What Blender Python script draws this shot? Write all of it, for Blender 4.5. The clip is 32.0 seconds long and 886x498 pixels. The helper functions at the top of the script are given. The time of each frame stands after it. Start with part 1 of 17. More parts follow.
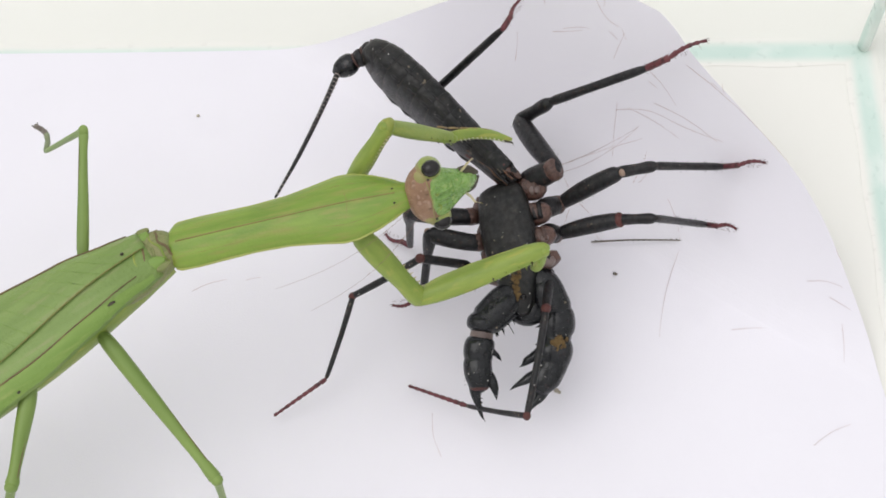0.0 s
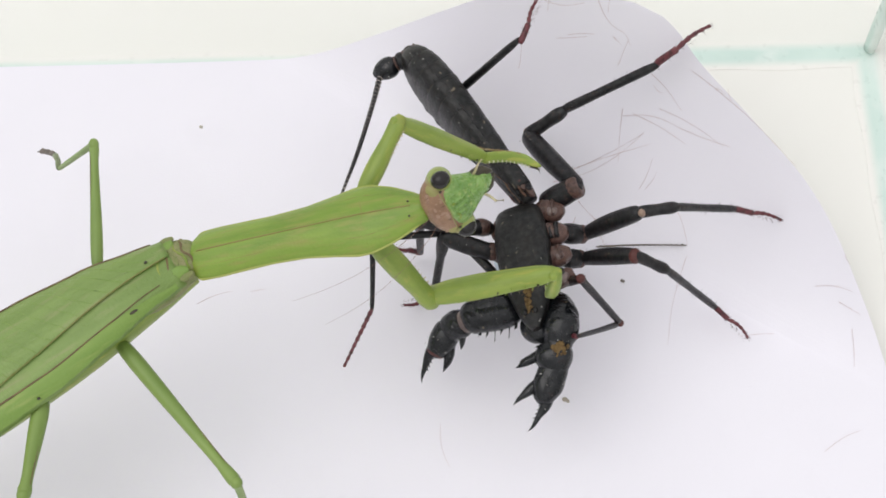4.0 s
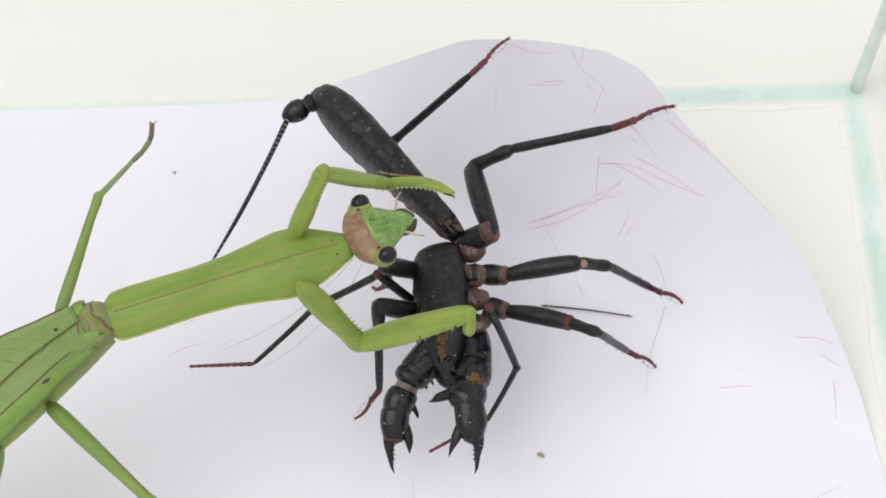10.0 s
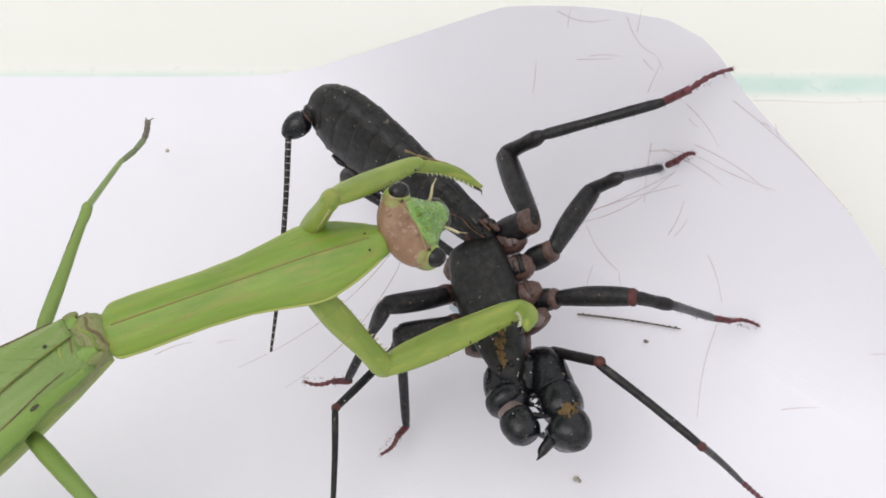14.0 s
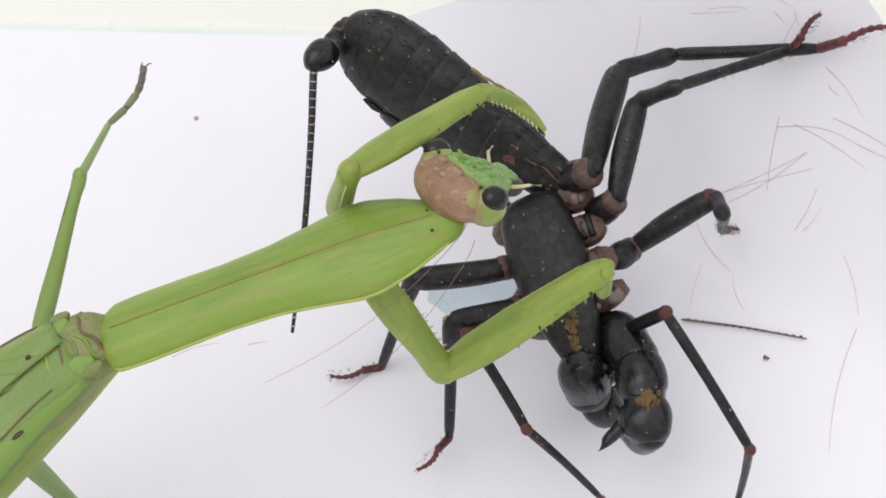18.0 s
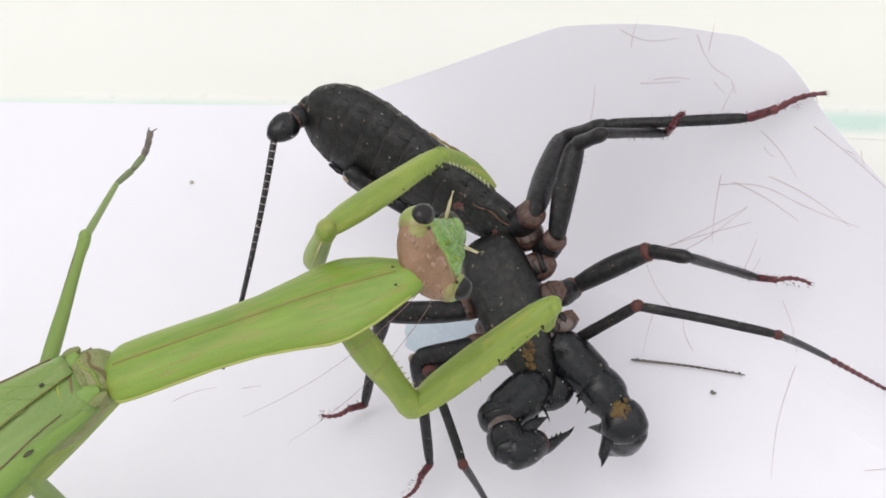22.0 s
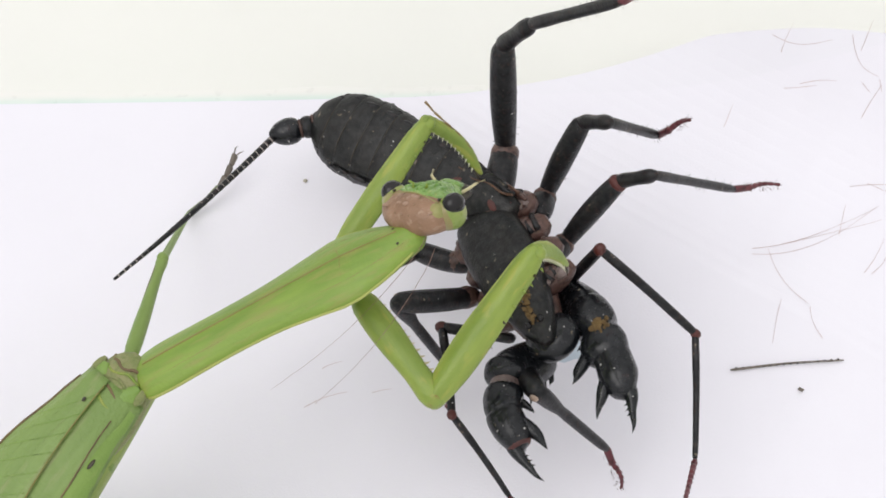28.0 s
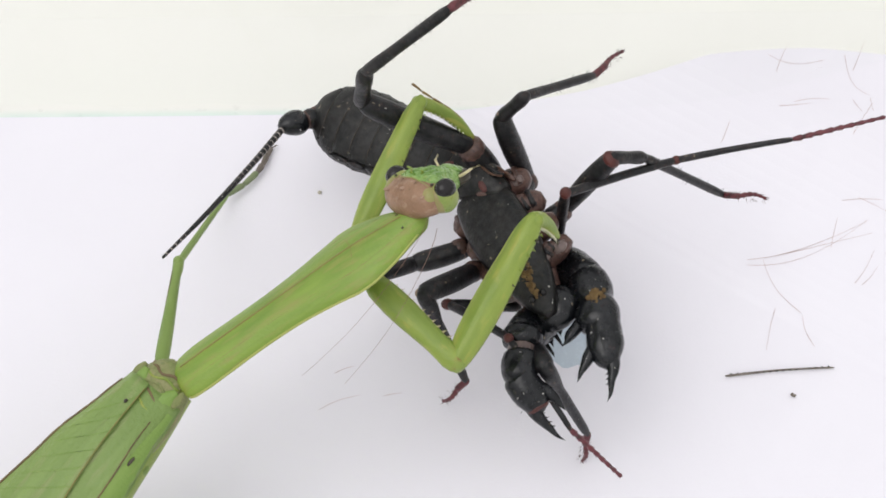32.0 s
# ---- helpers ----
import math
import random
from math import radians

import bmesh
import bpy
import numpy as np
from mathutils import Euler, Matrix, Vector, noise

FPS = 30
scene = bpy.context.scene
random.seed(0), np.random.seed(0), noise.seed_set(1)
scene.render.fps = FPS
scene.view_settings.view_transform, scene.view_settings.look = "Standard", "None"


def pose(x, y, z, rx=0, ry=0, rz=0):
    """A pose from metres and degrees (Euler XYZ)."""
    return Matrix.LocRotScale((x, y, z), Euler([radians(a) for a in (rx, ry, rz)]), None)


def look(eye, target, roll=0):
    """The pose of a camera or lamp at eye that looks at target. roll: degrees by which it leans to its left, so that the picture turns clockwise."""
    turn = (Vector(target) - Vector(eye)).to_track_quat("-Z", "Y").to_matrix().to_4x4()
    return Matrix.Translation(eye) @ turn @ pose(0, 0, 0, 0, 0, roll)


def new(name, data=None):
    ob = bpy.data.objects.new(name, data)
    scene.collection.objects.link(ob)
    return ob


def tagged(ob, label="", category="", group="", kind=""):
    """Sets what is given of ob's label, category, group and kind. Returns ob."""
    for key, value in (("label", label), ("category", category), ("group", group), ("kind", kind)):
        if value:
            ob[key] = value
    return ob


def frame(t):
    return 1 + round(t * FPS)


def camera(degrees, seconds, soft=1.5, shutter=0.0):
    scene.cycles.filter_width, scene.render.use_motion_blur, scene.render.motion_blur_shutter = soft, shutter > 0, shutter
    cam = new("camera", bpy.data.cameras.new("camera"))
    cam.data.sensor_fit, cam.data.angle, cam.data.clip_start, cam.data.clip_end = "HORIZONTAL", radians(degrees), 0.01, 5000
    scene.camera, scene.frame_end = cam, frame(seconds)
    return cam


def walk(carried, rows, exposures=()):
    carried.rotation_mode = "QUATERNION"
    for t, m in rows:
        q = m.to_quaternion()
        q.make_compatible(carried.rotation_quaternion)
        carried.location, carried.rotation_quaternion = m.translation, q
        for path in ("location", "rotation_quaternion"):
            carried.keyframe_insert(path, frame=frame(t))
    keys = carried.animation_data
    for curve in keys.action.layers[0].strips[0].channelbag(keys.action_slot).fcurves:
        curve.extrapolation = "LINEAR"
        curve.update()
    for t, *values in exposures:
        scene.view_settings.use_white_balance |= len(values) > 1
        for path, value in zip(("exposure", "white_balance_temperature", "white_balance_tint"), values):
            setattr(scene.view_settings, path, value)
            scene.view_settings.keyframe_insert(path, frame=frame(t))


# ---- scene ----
import functools

# A praying mantis holds a whip scorpion on a sheet of white paper in a glass tank.
# All lengths below are in millimetres unless a comment says otherwise; MM turns them to metres.
MM = 0.001


def eye(x, y, z, tilt, yaw, roll):
    return pose(x * MM, y * MM, z * MM, tilt, 0, yaw) @ pose(0, 0, 0, 0, 0, roll)


cam = camera(30.0, 32.0, soft=1.7)
walk(cam, [
    (0, eye(-0.80, -81.87, 166.01, 26.79, -1.89, 1.02)),
    (0.5, eye(-0.23, -81.52, 166.22, 26.74, -1.82, 1.14)),
    (1, eye(-0.94, -81.62, 166.83, 26.69, -2.13, 1.09)),
    (1.5, eye(-0.55, -79.92, 166.86, 26.47, -2.06, 0.48)),
    (2, eye(0.10, -79.92, 165.96, 26.57, -1.65, 0.94)),
    (2.5, eye(-1.35, -81.46, 168.10, 26.89, -1.73, 0.90)),
    (3, eye(-2.01, -82.12, 168.02, 27.46, -2.07, 1.08)),
    (3.5, eye(-1.12, -81.23, 165.34, 27.14, -1.84, 0.29)),
    (5.5, eye(-0.37, -76.17, 167.64, 25.51, -0.95, -0.52)),
    (6, eye(0.29, -73.46, 168.42, 24.99, -0.79, -0.76)),
    (6.5, eye(2.68, -73.25, 165.85, 25.52, -0.98, -0.55)),
    (7, eye(2.92, -74.50, 167.05, 25.95, -1.20, -0.33)),
    (7.5, eye(3.54, -75.99, 164.74, 27.18, -1.19, -0.73)),
    (8, eye(2.40, -78.95, 162.47, 28.40, -0.81, -0.62)),
    (8.5, eye(3.33, -78.20, 163.95, 27.94, 0.15, -1.45)),
    (9, eye(5.17, -76.57, 165.00, 27.49, 1.19, -2.53)),
    (9.5, eye(5.11, -74.03, 165.10, 26.68, 0.84, -2.55)),
    (10, eye(5.67, -71.61, 166.46, 25.85, 1.03, -2.55)),
    (10.5, eye(5.91, -69.50, 164.13, 25.64, 0.36, -2.00)),
    (11, eye(5.68, -69.09, 165.20, 25.36, 0.12, -1.37)),
    (11.5, eye(4.74, -71.64, 166.11, 25.74, -0.10, -0.22)),
    (12, eye(1.49, -72.13, 165.17, 25.90, -1.03, -0.05)),
    (12.5, eye(0.97, -71.91, 162.07, 26.39, -0.95, 0.32)),
    (13, eye(-0.06, -72.69, 161.03, 26.77, -1.32, 0.34)),
    (13.5, eye(0.42, -68.66, 153.13, 27.10, -1.17, 0.66)),
    (15.5, eye(0.83, -64.16, 132.55, 28.45, 0.50, 0.29)),
    (16, eye(2.71, -58.33, 129.27, 28.90, 0.92, 0.21)),
    (16.5, eye(3.34, -57.99, 123.88, 29.26, 1.24, 0.34)),
    (17, eye(-1.91, -57.29, 120.98, 29.75, 1.39, 0.16)),
    (17.5, eye(-1.67, -58.57, 120.43, 29.47, 1.52, 0.32)),
    (18, eye(-2.89, -58.88, 118.56, 29.28, 1.61, 0.27)),
    (18.5, eye(-3.67, -61.75, 123.10, 29.54, 1.64, 0.32)),
    (19, eye(-2.08, -61.90, 121.71, 29.81, 1.92, 0.48)),
    (19.5, eye(-2.60, -61.53, 123.06, 30.06, 1.67, 0.21)),
    (20, eye(-2.76, -63.11, 127.43, 30.48, 1.91, 0.33)),
    (20.5, eye(-2.41, -64.20, 128.43, 30.43, 1.29, 0.19)),
    (21, eye(-2.34, -64.47, 128.66, 30.52, 0.98, 0.26)),
    (21.5, eye(-1.96, -64.27, 129.29, 30.65, 0.60, 0.33)),
    (22, eye(-2.16, -65.20, 130.20, 30.95, 0.38, 0.57)),
    (22.5, eye(-0.79, -63.75, 126.19, 30.59, 0.45, 0.43)),
    (23, eye(-1.30, -66.49, 130.54, 30.46, 0.82, 0.66)),
    (23.5, eye(-4.99, -59.83, 121.66, 29.95, 0.15, 0.22)),
    (24, eye(-6.56, -60.91, 125.42, 29.69, -0.38, 0.00)),
    (24.5, eye(-6.30, -57.56, 121.25, 29.44, -0.11, 0.03)),
    (25, eye(-7.36, -59.23, 125.03, 29.34, 0.01, -0.07)),
    (25.5, eye(-7.29, -57.46, 121.74, 29.05, -0.01, -0.07)),
    (27.5, eye(-11.52, -59.55, 129.32, 28.24, -0.28, -0.47)),
    (28, eye(-14.06, -58.35, 132.58, 28.07, -0.29, -0.57)),
    (28.5, eye(-13.34, -58.76, 132.82, 28.00, -0.28, -0.54)),
    (29, eye(-14.61, -58.53, 134.28, 27.95, -0.12, -0.42)),
    (29.5, eye(-13.99, -59.21, 134.70, 27.88, -0.12, -0.37)),
    (30, eye(-13.52, -58.26, 136.62, 27.86, -0.10, -0.33)),
    (30.5, eye(-12.64, -58.22, 136.63, 27.92, -0.16, -0.33)),
    (31, eye(-13.45, -59.07, 136.96, 27.98, -0.33, -0.48)),
    (31.5, eye(-14.65, -59.56, 137.58, 27.98, -0.26, -0.43)),
    (32, eye(-14.73, -60.47, 139.00, 27.99, -0.18, -0.40)),
], exposures=((0.0, -0.15), (8.0, -0.15), (13.0, -0.13), (15.5, -0.16), (17.5, -0.09), (20.0, -0.02), (22.0, -0.06), (25.0, 0.01), (28.0, -0.09), (32.0, -0.12)))

# ---- light: a bright even room and one broad light from the upper left ----
world = bpy.data.worlds.new("room_light")
world.use_nodes = True
wn = world.node_tree.nodes
wl = world.node_tree.links
wco, wsep, wup, wmix = (wn.new("ShaderNode" + k) for k in ("TexCoord", "SeparateXYZ", "MapRange", "Mix"))
wmix.data_type = "RGBA"
wmix.inputs[6].default_value = (0.72, 0.71, 0.71, 1)
wmix.inputs[7].default_value = (1.175, 1.165, 1.195, 1)
wup.interpolation_type = "SMOOTHSTEP"
wl.new(wco.outputs["Generated"], wsep.inputs[0])
wl.new(wsep.outputs[2], wup.inputs[0])
wl.new(wup.outputs[0], wmix.inputs[0])
wl.new(wmix.outputs[2], wn["Background"].inputs[0])
wn["Background"].inputs[1].default_value = 0.95
scene.world = world
sun = new("sun", bpy.data.lights.new("sun", "SUN"))
sun.data.energy = 0.9
sun.data.angle = radians(45)
sun.data.color = (1.0, 0.97, 0.95)
sun.matrix_world = look((-0.5, -0.08, 1.0), (0, 0, 0))


# ---- materials ----
def mix(nt, fac, a, b):
    n = nt.nodes.new("ShaderNodeMix")
    n.data_type = "RGBA"
    if hasattr(fac, "is_linked"):
        nt.links.new(fac, n.inputs[0])
    else:
        n.inputs[0].default_value = fac
    for k, v in ((6, a), (7, b)):
        if hasattr(v, "is_linked"):
            nt.links.new(v, n.inputs[k])
        else:
            n.inputs[k].default_value = (*v, 1)
    return n.outputs[2]


def noise_tex(nt, scale, detail=3, stretch=(1, 1, 1)):
    co = nt.nodes.new("ShaderNodeTexCoord")
    mp = nt.nodes.new("ShaderNodeMapping")
    mp.inputs["Scale"].default_value = stretch
    nt.links.new(co.outputs["Object"], mp.inputs[0])
    n = nt.nodes.new("ShaderNodeTexNoise")
    n.inputs["Scale"].default_value = scale
    n.inputs["Detail"].default_value = detail
    nt.links.new(mp.outputs[0], n.inputs[0])
    return n.outputs[0]


def ramp(nt, fac, lo, hi):
    n = nt.nodes.new("ShaderNodeMapRange")
    n.inputs[1].default_value, n.inputs[2].default_value = lo, hi
    nt.links.new(fac, n.inputs[0])
    return n.outputs[0]


def material(name, a, b, rough=0.5, scale=600, fine=4000, bump=0.2, third=None, cut=(0.55, 0.7), spec=0.5,
             sss=0.0, stretch=(1, 1, 1), trans=0.0, coat=0.0, dust=False):
    m = bpy.data.materials.new(name)
    m.use_nodes = True
    nt = m.node_tree
    p = nt.nodes["Principled BSDF"]
    big = noise_tex(nt, scale, 4, stretch)
    small = noise_tex(nt, fine, 3)
    c = mix(nt, ramp(nt, big, 0.35, 0.65), a, b)
    if third:
        c = mix(nt, ramp(nt, noise_tex(nt, scale * 2.3, 5, stretch), *cut), c, third)
    if dust:
        c = mix(nt, ramp(nt, noise_tex(nt, 1900, 2), 0.70, 0.74), c, (0.16, 0.13, 0.09))
        c = mix(nt, ramp(nt, noise_tex(nt, 2600, 1), 0.765, 0.785), c, (0.5, 0.48, 0.45))
    nt.links.new(c, p.inputs["Base Color"])
    r = nt.nodes.new("ShaderNodeMath")
    r.operation = "MULTIPLY_ADD"
    r.inputs[1].default_value, r.inputs[2].default_value = 0.25, rough - 0.12
    nt.links.new(small, r.inputs[0])
    nt.links.new(r.outputs[0], p.inputs["Roughness"])
    p.inputs["Specular IOR Level"].default_value = spec
    if dust:
        # polished and dusty patches
        k = nt.nodes.new("ShaderNodeMapRange")
        k.inputs[1].default_value, k.inputs[2].default_value = 0.36, 0.64
        k.inputs[3].default_value, k.inputs[4].default_value = spec * 0.8, spec * 1.25
        nt.links.new(noise_tex(nt, 1700, 5, stretch), k.inputs[0])
        nt.links.new(k.outputs[0], p.inputs["Specular IOR Level"])
    p.inputs["Coat Weight"].default_value = coat
    p.inputs["Coat Roughness"].default_value = 0.25
    if sss:
        p.inputs["Subsurface Weight"].default_value = sss
        p.inputs["Subsurface Radius"].default_value = (0.6, 1.0, 0.3)
        p.inputs["Subsurface Scale"].default_value = 0.0008
    if trans:
        p.inputs["Transmission Weight"].default_value = trans
    if bump:
        bn = nt.nodes.new("ShaderNodeBump")
        bn.inputs["Strength"].default_value = bump
        bn.inputs["Distance"].default_value = 0.00025
        nt.links.new(small, bn.inputs["Height"])
        nt.links.new(bn.outputs[0], p.inputs["Normal"])
    return m


GREEN = material("mantis_green", (0.155, 0.262, 0.03), (0.228, 0.338, 0.047), 0.42, 900, 3500, 0.2, (0.25, 0.285, 0.06), (0.5, 0.7), sss=0.1, stretch=(0.14, 1, 1))
LIMB = material("limb_green", (0.18, 0.262, 0.04), (0.262, 0.342, 0.06), 0.42, 800, 3500, 0.2, (0.36, 0.36, 0.075), (0.56, 0.75), sss=0.1, stretch=(0.25, 1, 1))
LEG = material("leg_green", (0.16, 0.25, 0.05), (0.24, 0.34, 0.085), 0.45, 300, 3000, 0.15, stretch=(0.2, 1, 1))
WING = material("wing_green", (0.165, 0.255, 0.06), (0.215, 0.315, 0.085), 0.48, 600, 2600, 0.5, (0.26, 0.30, 0.12), (0.55, 0.75), stretch=(0.12, 1, 1))
SHIN = material("foot_green", (0.15, 0.20, 0.09), (0.20, 0.24, 0.12), 0.5, 500, 3000, 0.15)
PALE = material("pale_margin_green", (0.33, 0.385, 0.085), (0.39, 0.42, 0.11), 0.45, 300, 3000, 0.2, stretch=(0.3, 1, 1))
MARGIN = material("wing_edge_green", (0.17, 0.285, 0.05), (0.225, 0.34, 0.075), 0.45, 500, 3000, 0.3, (0.29, 0.36, 0.10), (0.55, 0.75), stretch=(0.15, 1, 1))
HIP = material("hip_yellow", (0.27, 0.30, 0.055), (0.22, 0.30, 0.055), 0.42, 900, 4000, 0.2, (0.22, 0.14, 0.04), (0.55, 0.7))
BROWN = material("vein_brown", (0.13, 0.085, 0.045), (0.20, 0.15, 0.06), 0.6, 700, 4000, 0.2)
TAN = material("membrane_tan", (0.20, 0.235, 0.075), (0.27, 0.265, 0.12), 0.6, 1200, 4000, 0.6, (0.16, 0.2, 0.06), (0.5, 0.7))
OLIVE = material("crown_olive", (0.25, 0.26, 0.08), (0.30, 0.27, 0.10), 0.45, 700, 3500, 0.2)
KEEL = material("keel_olive", (0.21, 0.20, 0.045), (0.25, 0.20, 0.06), 0.5, 500, 3500, 0.15)
VERTEX = material("head_brown", (0.22, 0.125, 0.07), (0.32, 0.19, 0.115), 0.42, 650, 3500, 0.35, (0.40, 0.28, 0.19), (0.58, 0.72))
CROWN = material("crown_pink", (0.30, 0.185, 0.12), (0.36, 0.235, 0.165), 0.42, 900, 3500, 0.25)
FACE = material("face_green", (0.11, 0.24, 0.04), (0.22, 0.37, 0.09), 0.28, 1100, 3500, 0.45, (0.30, 0.40, 0.12), (0.56, 0.72), coat=0.3)
EYESHADE = material("eye_olive", (0.24, 0.21, 0.07), (0.29, 0.24, 0.10), 0.35, 500, 6000, 0.05, coat=0.3)
EYEGREEN = material("eye_green", (0.20, 0.28, 0.05), (0.29, 0.33, 0.085), 0.3, 500, 6000, 0.05, coat=0.4)
PUPIL = material("eye_black", (0.004, 0.003, 0.003), (0.009, 0.007, 0.007), 0.2, 500, 6000, 0.02, spec=0.35, coat=0.2)
CREAMY = material("palp_cream", (0.55, 0.48, 0.28), (0.62, 0.56, 0.34), 0.45, 900, 5000, 0.1)
DARKTIP = material("spine_tip", (0.03, 0.025, 0.015), (0.05, 0.04, 0.02), 0.4, 900, 5000, 0.1)
TOOTH = material("spine_ivory", (0.62, 0.62, 0.45), (0.7, 0.68, 0.52), 0.4, 900, 5000, 0.1)
HAIR = material("antenna_brown", (0.20, 0.11, 0.085), (0.28, 0.165, 0.13), 0.6, 900, 5000, 0.0)
SHED = material("shed_hair_brown", (0.36, 0.22, 0.19), (0.46, 0.31, 0.27), 0.6, 900, 5000, 0.0)
TARSUS = material("front_foot_brown", (0.20, 0.13, 0.06), (0.30, 0.21, 0.09), 0.5, 900, 5000, 0.1)
FOOT = material("foot_brown", (0.13, 0.11, 0.09), (0.19, 0.16, 0.13), 0.6, 900, 5000, 0.1)
BLACK = material("shell_black", (0.003, 0.004, 0.004), (0.011, 0.010, 0.009), 0.40, 700, 5600, 0.28, (0.024, 0.019, 0.014), (0.58, 0.78), spec=0.40, dust=True)
GLOSS = material("claw_black", (0.003, 0.004, 0.005), (0.009, 0.010, 0.012), 0.24, 500, 2200, 0.08, (0.03, 0.012, 0.010), (0.62, 0.82), spec=0.42, dust=True)
FLANK = material("flank_brown", (0.030, 0.020, 0.013), (0.060, 0.042, 0.026), 0.55, 1500, 5200, 0.4)
OCHRE = material("torn_ochre", (0.07, 0.034, 0.018), (0.14, 0.07, 0.035), 0.4, 1300, 4200, 0.5, (0.10, 0.025, 0.015), (0.55, 0.7))
SHAFT = material("leg_black", (0.003, 0.004, 0.005), (0.011, 0.010, 0.011), 0.38, 900, 5600, 0.28, (0.045, 0.024, 0.019), (0.56, 0.78), spec=0.40, dust=True)
RED = material("tarsus_red", (0.10, 0.018, 0.026), (0.155, 0.036, 0.042), 0.42, 700, 5200, 0.3, (0.03, 0.008, 0.009), (0.52, 0.72))
JOINT = material("joint_red", (0.09, 0.02, 0.015), (0.06, 0.018, 0.016), 0.5, 700, 5200, 0.3)
PINK = material("coxa_pink", (0.07, 0.036, 0.027), (0.135, 0.073, 0.058), 0.36, 1300, 4200, 0.4, (0.05, 0.027, 0.022), (0.5, 0.66))
MEMBRANE = material("joint_membrane", (0.10, 0.070, 0.062), (0.22, 0.165, 0.15), 0.3, 500, 3000, 0.3, spec=0.5)
SPOT = material("knee_cream", (0.26, 0.175, 0.13), (0.40, 0.30, 0.23), 0.5, 900, 5000, 0.1)
RING = material("ring_pale", (0.38, 0.33, 0.30), (0.46, 0.41, 0.38), 0.55, 900, 5000, 0.1)
SOIL = material("soil_ochre", (0.10, 0.06, 0.02), (0.19, 0.12, 0.045), 0.9, 1500, 6000, 0.6)
PAPER = material("paper_white", (0.825, 0.81, 0.86), (0.845, 0.83, 0.88), 0.75, 40, 5000, 0.10, (0.81, 0.795, 0.845), (0.6, 0.9), spec=0.2)
FLOOR = material("tank_floor", (0.83, 0.825, 0.775), (0.85, 0.845, 0.795), 0.35, 18, 500, 0.03, spec=0.3)
WALL = bpy.data.materials.new("tank_glass")
WALL.use_nodes = True
wall_nt = WALL.node_tree
wall_nt.nodes.clear()
clear = wall_nt.nodes.new("ShaderNodeBsdfTransparent")
clear.inputs[0].default_value = (0.994, 0.998, 0.994, 1)
shine = wall_nt.nodes.new("ShaderNodeBsdfGlossy")
shine.inputs["Roughness"].default_value = 0.03
both = wall_nt.nodes.new("ShaderNodeMixShader")
both.inputs[0].default_value = 0.03
wall_out = wall_nt.nodes.new("ShaderNodeOutputMaterial")
wall_nt.links.new(clear.outputs[0], both.inputs[1])
wall_nt.links.new(shine.outputs[0], both.inputs[2])
wall_nt.links.new(both.outputs[0], wall_out.inputs[0])
AQUA = material("glass_edge", (0.56, 0.71, 0.645), (0.66, 0.79, 0.725), 0.3, 120, 900, 0.1, (0.74, 0.82, 0.77), (0.5, 0.7), stretch=(0.5, 1, 1))
def smear(m):
    """Fades sealant colour into floor cream at both sides, painted in for soft focus."""
    nt = m.node_tree
    p = nt.nodes["Principled BSDF"]
    co, sep, ab = (nt.nodes.new("ShaderNode" + k) for k in ("TexCoord", "SeparateXYZ", "Math"))
    ab.operation = "ABSOLUTE"
    nt.links.new(co.outputs["Object"], sep.inputs[0])
    nt.links.new(sep.outputs[1], ab.inputs[0])
    old = p.inputs["Base Color"].links[0].from_socket
    fade = nt.nodes.new("ShaderNodeMapRange")
    fade.interpolation_type = "SMOOTHSTEP"
    fade.inputs[1].default_value, fade.inputs[2].default_value = 0.0004, 0.0019
    nt.links.new(ab.outputs[0], fade.inputs[0])
    nt.links.new(mix(nt, fade.outputs[0], old, (0.84, 0.835, 0.785)), p.inputs["Base Color"])


smear(AQUA)
TABLE = material("table_white", (0.83, 0.825, 0.77), (0.85, 0.845, 0.795), 0.5, 6, 300, 0.05, spec=0.2)
STAIN = material("wet_stain", (0.52, 0.60, 0.68), (0.58, 0.66, 0.73), 0.25, 250, 2500, 0.1, spec=0.4)
GRIT = material("grit", (0.50, 0.46, 0.38), (0.35, 0.31, 0.25), 0.9, 1500, 6000, 0.5)


# ---- mesh tools ----
def part(name, bm, mat, parent=None, label="", smooth=True):
    bmesh.ops.recalc_face_normals(bm, faces=bm.faces)
    me = bpy.data.meshes.new(name)
    for fc in bm.faces:
        fc.smooth = smooth
    bm.to_mesh(me)
    bm.free()
    me.materials.append(mat)
    ob = new(name, me)
    if parent:
        ob.parent = parent
    if label:
        tagged(ob, label)
    return ob


def loft(bm, secs, n=14, power=2.0):
    """A closed skin over cross-sections (x, half width, half height, y shift, z shift) along x."""
    rings = []
    for s in secs:
        x, hy, hz = s[:3]
        cy, cz = (tuple(s[3:]) + (0, 0))[:2]
        ring = []
        for i in range(n):
            a = 2 * math.pi * i / n
            ca, sa = math.cos(a), math.sin(a)
            k = 2.0 / power
            ring.append(bm.verts.new((x * MM, (cy + hy * math.copysign(abs(ca) ** k, ca)) * MM,
                                      (cz + hz * math.copysign(abs(sa) ** k, sa)) * MM)))
        rings.append(ring)
    for r0, r1 in zip(rings, rings[1:]):
        for i in range(n):
            bm.faces.new((r0[i], r0[(i + 1) % n], r1[(i + 1) % n], r1[i]))
    bm.faces.new(rings[0])
    bm.faces.new(rings[-1])
    return bm


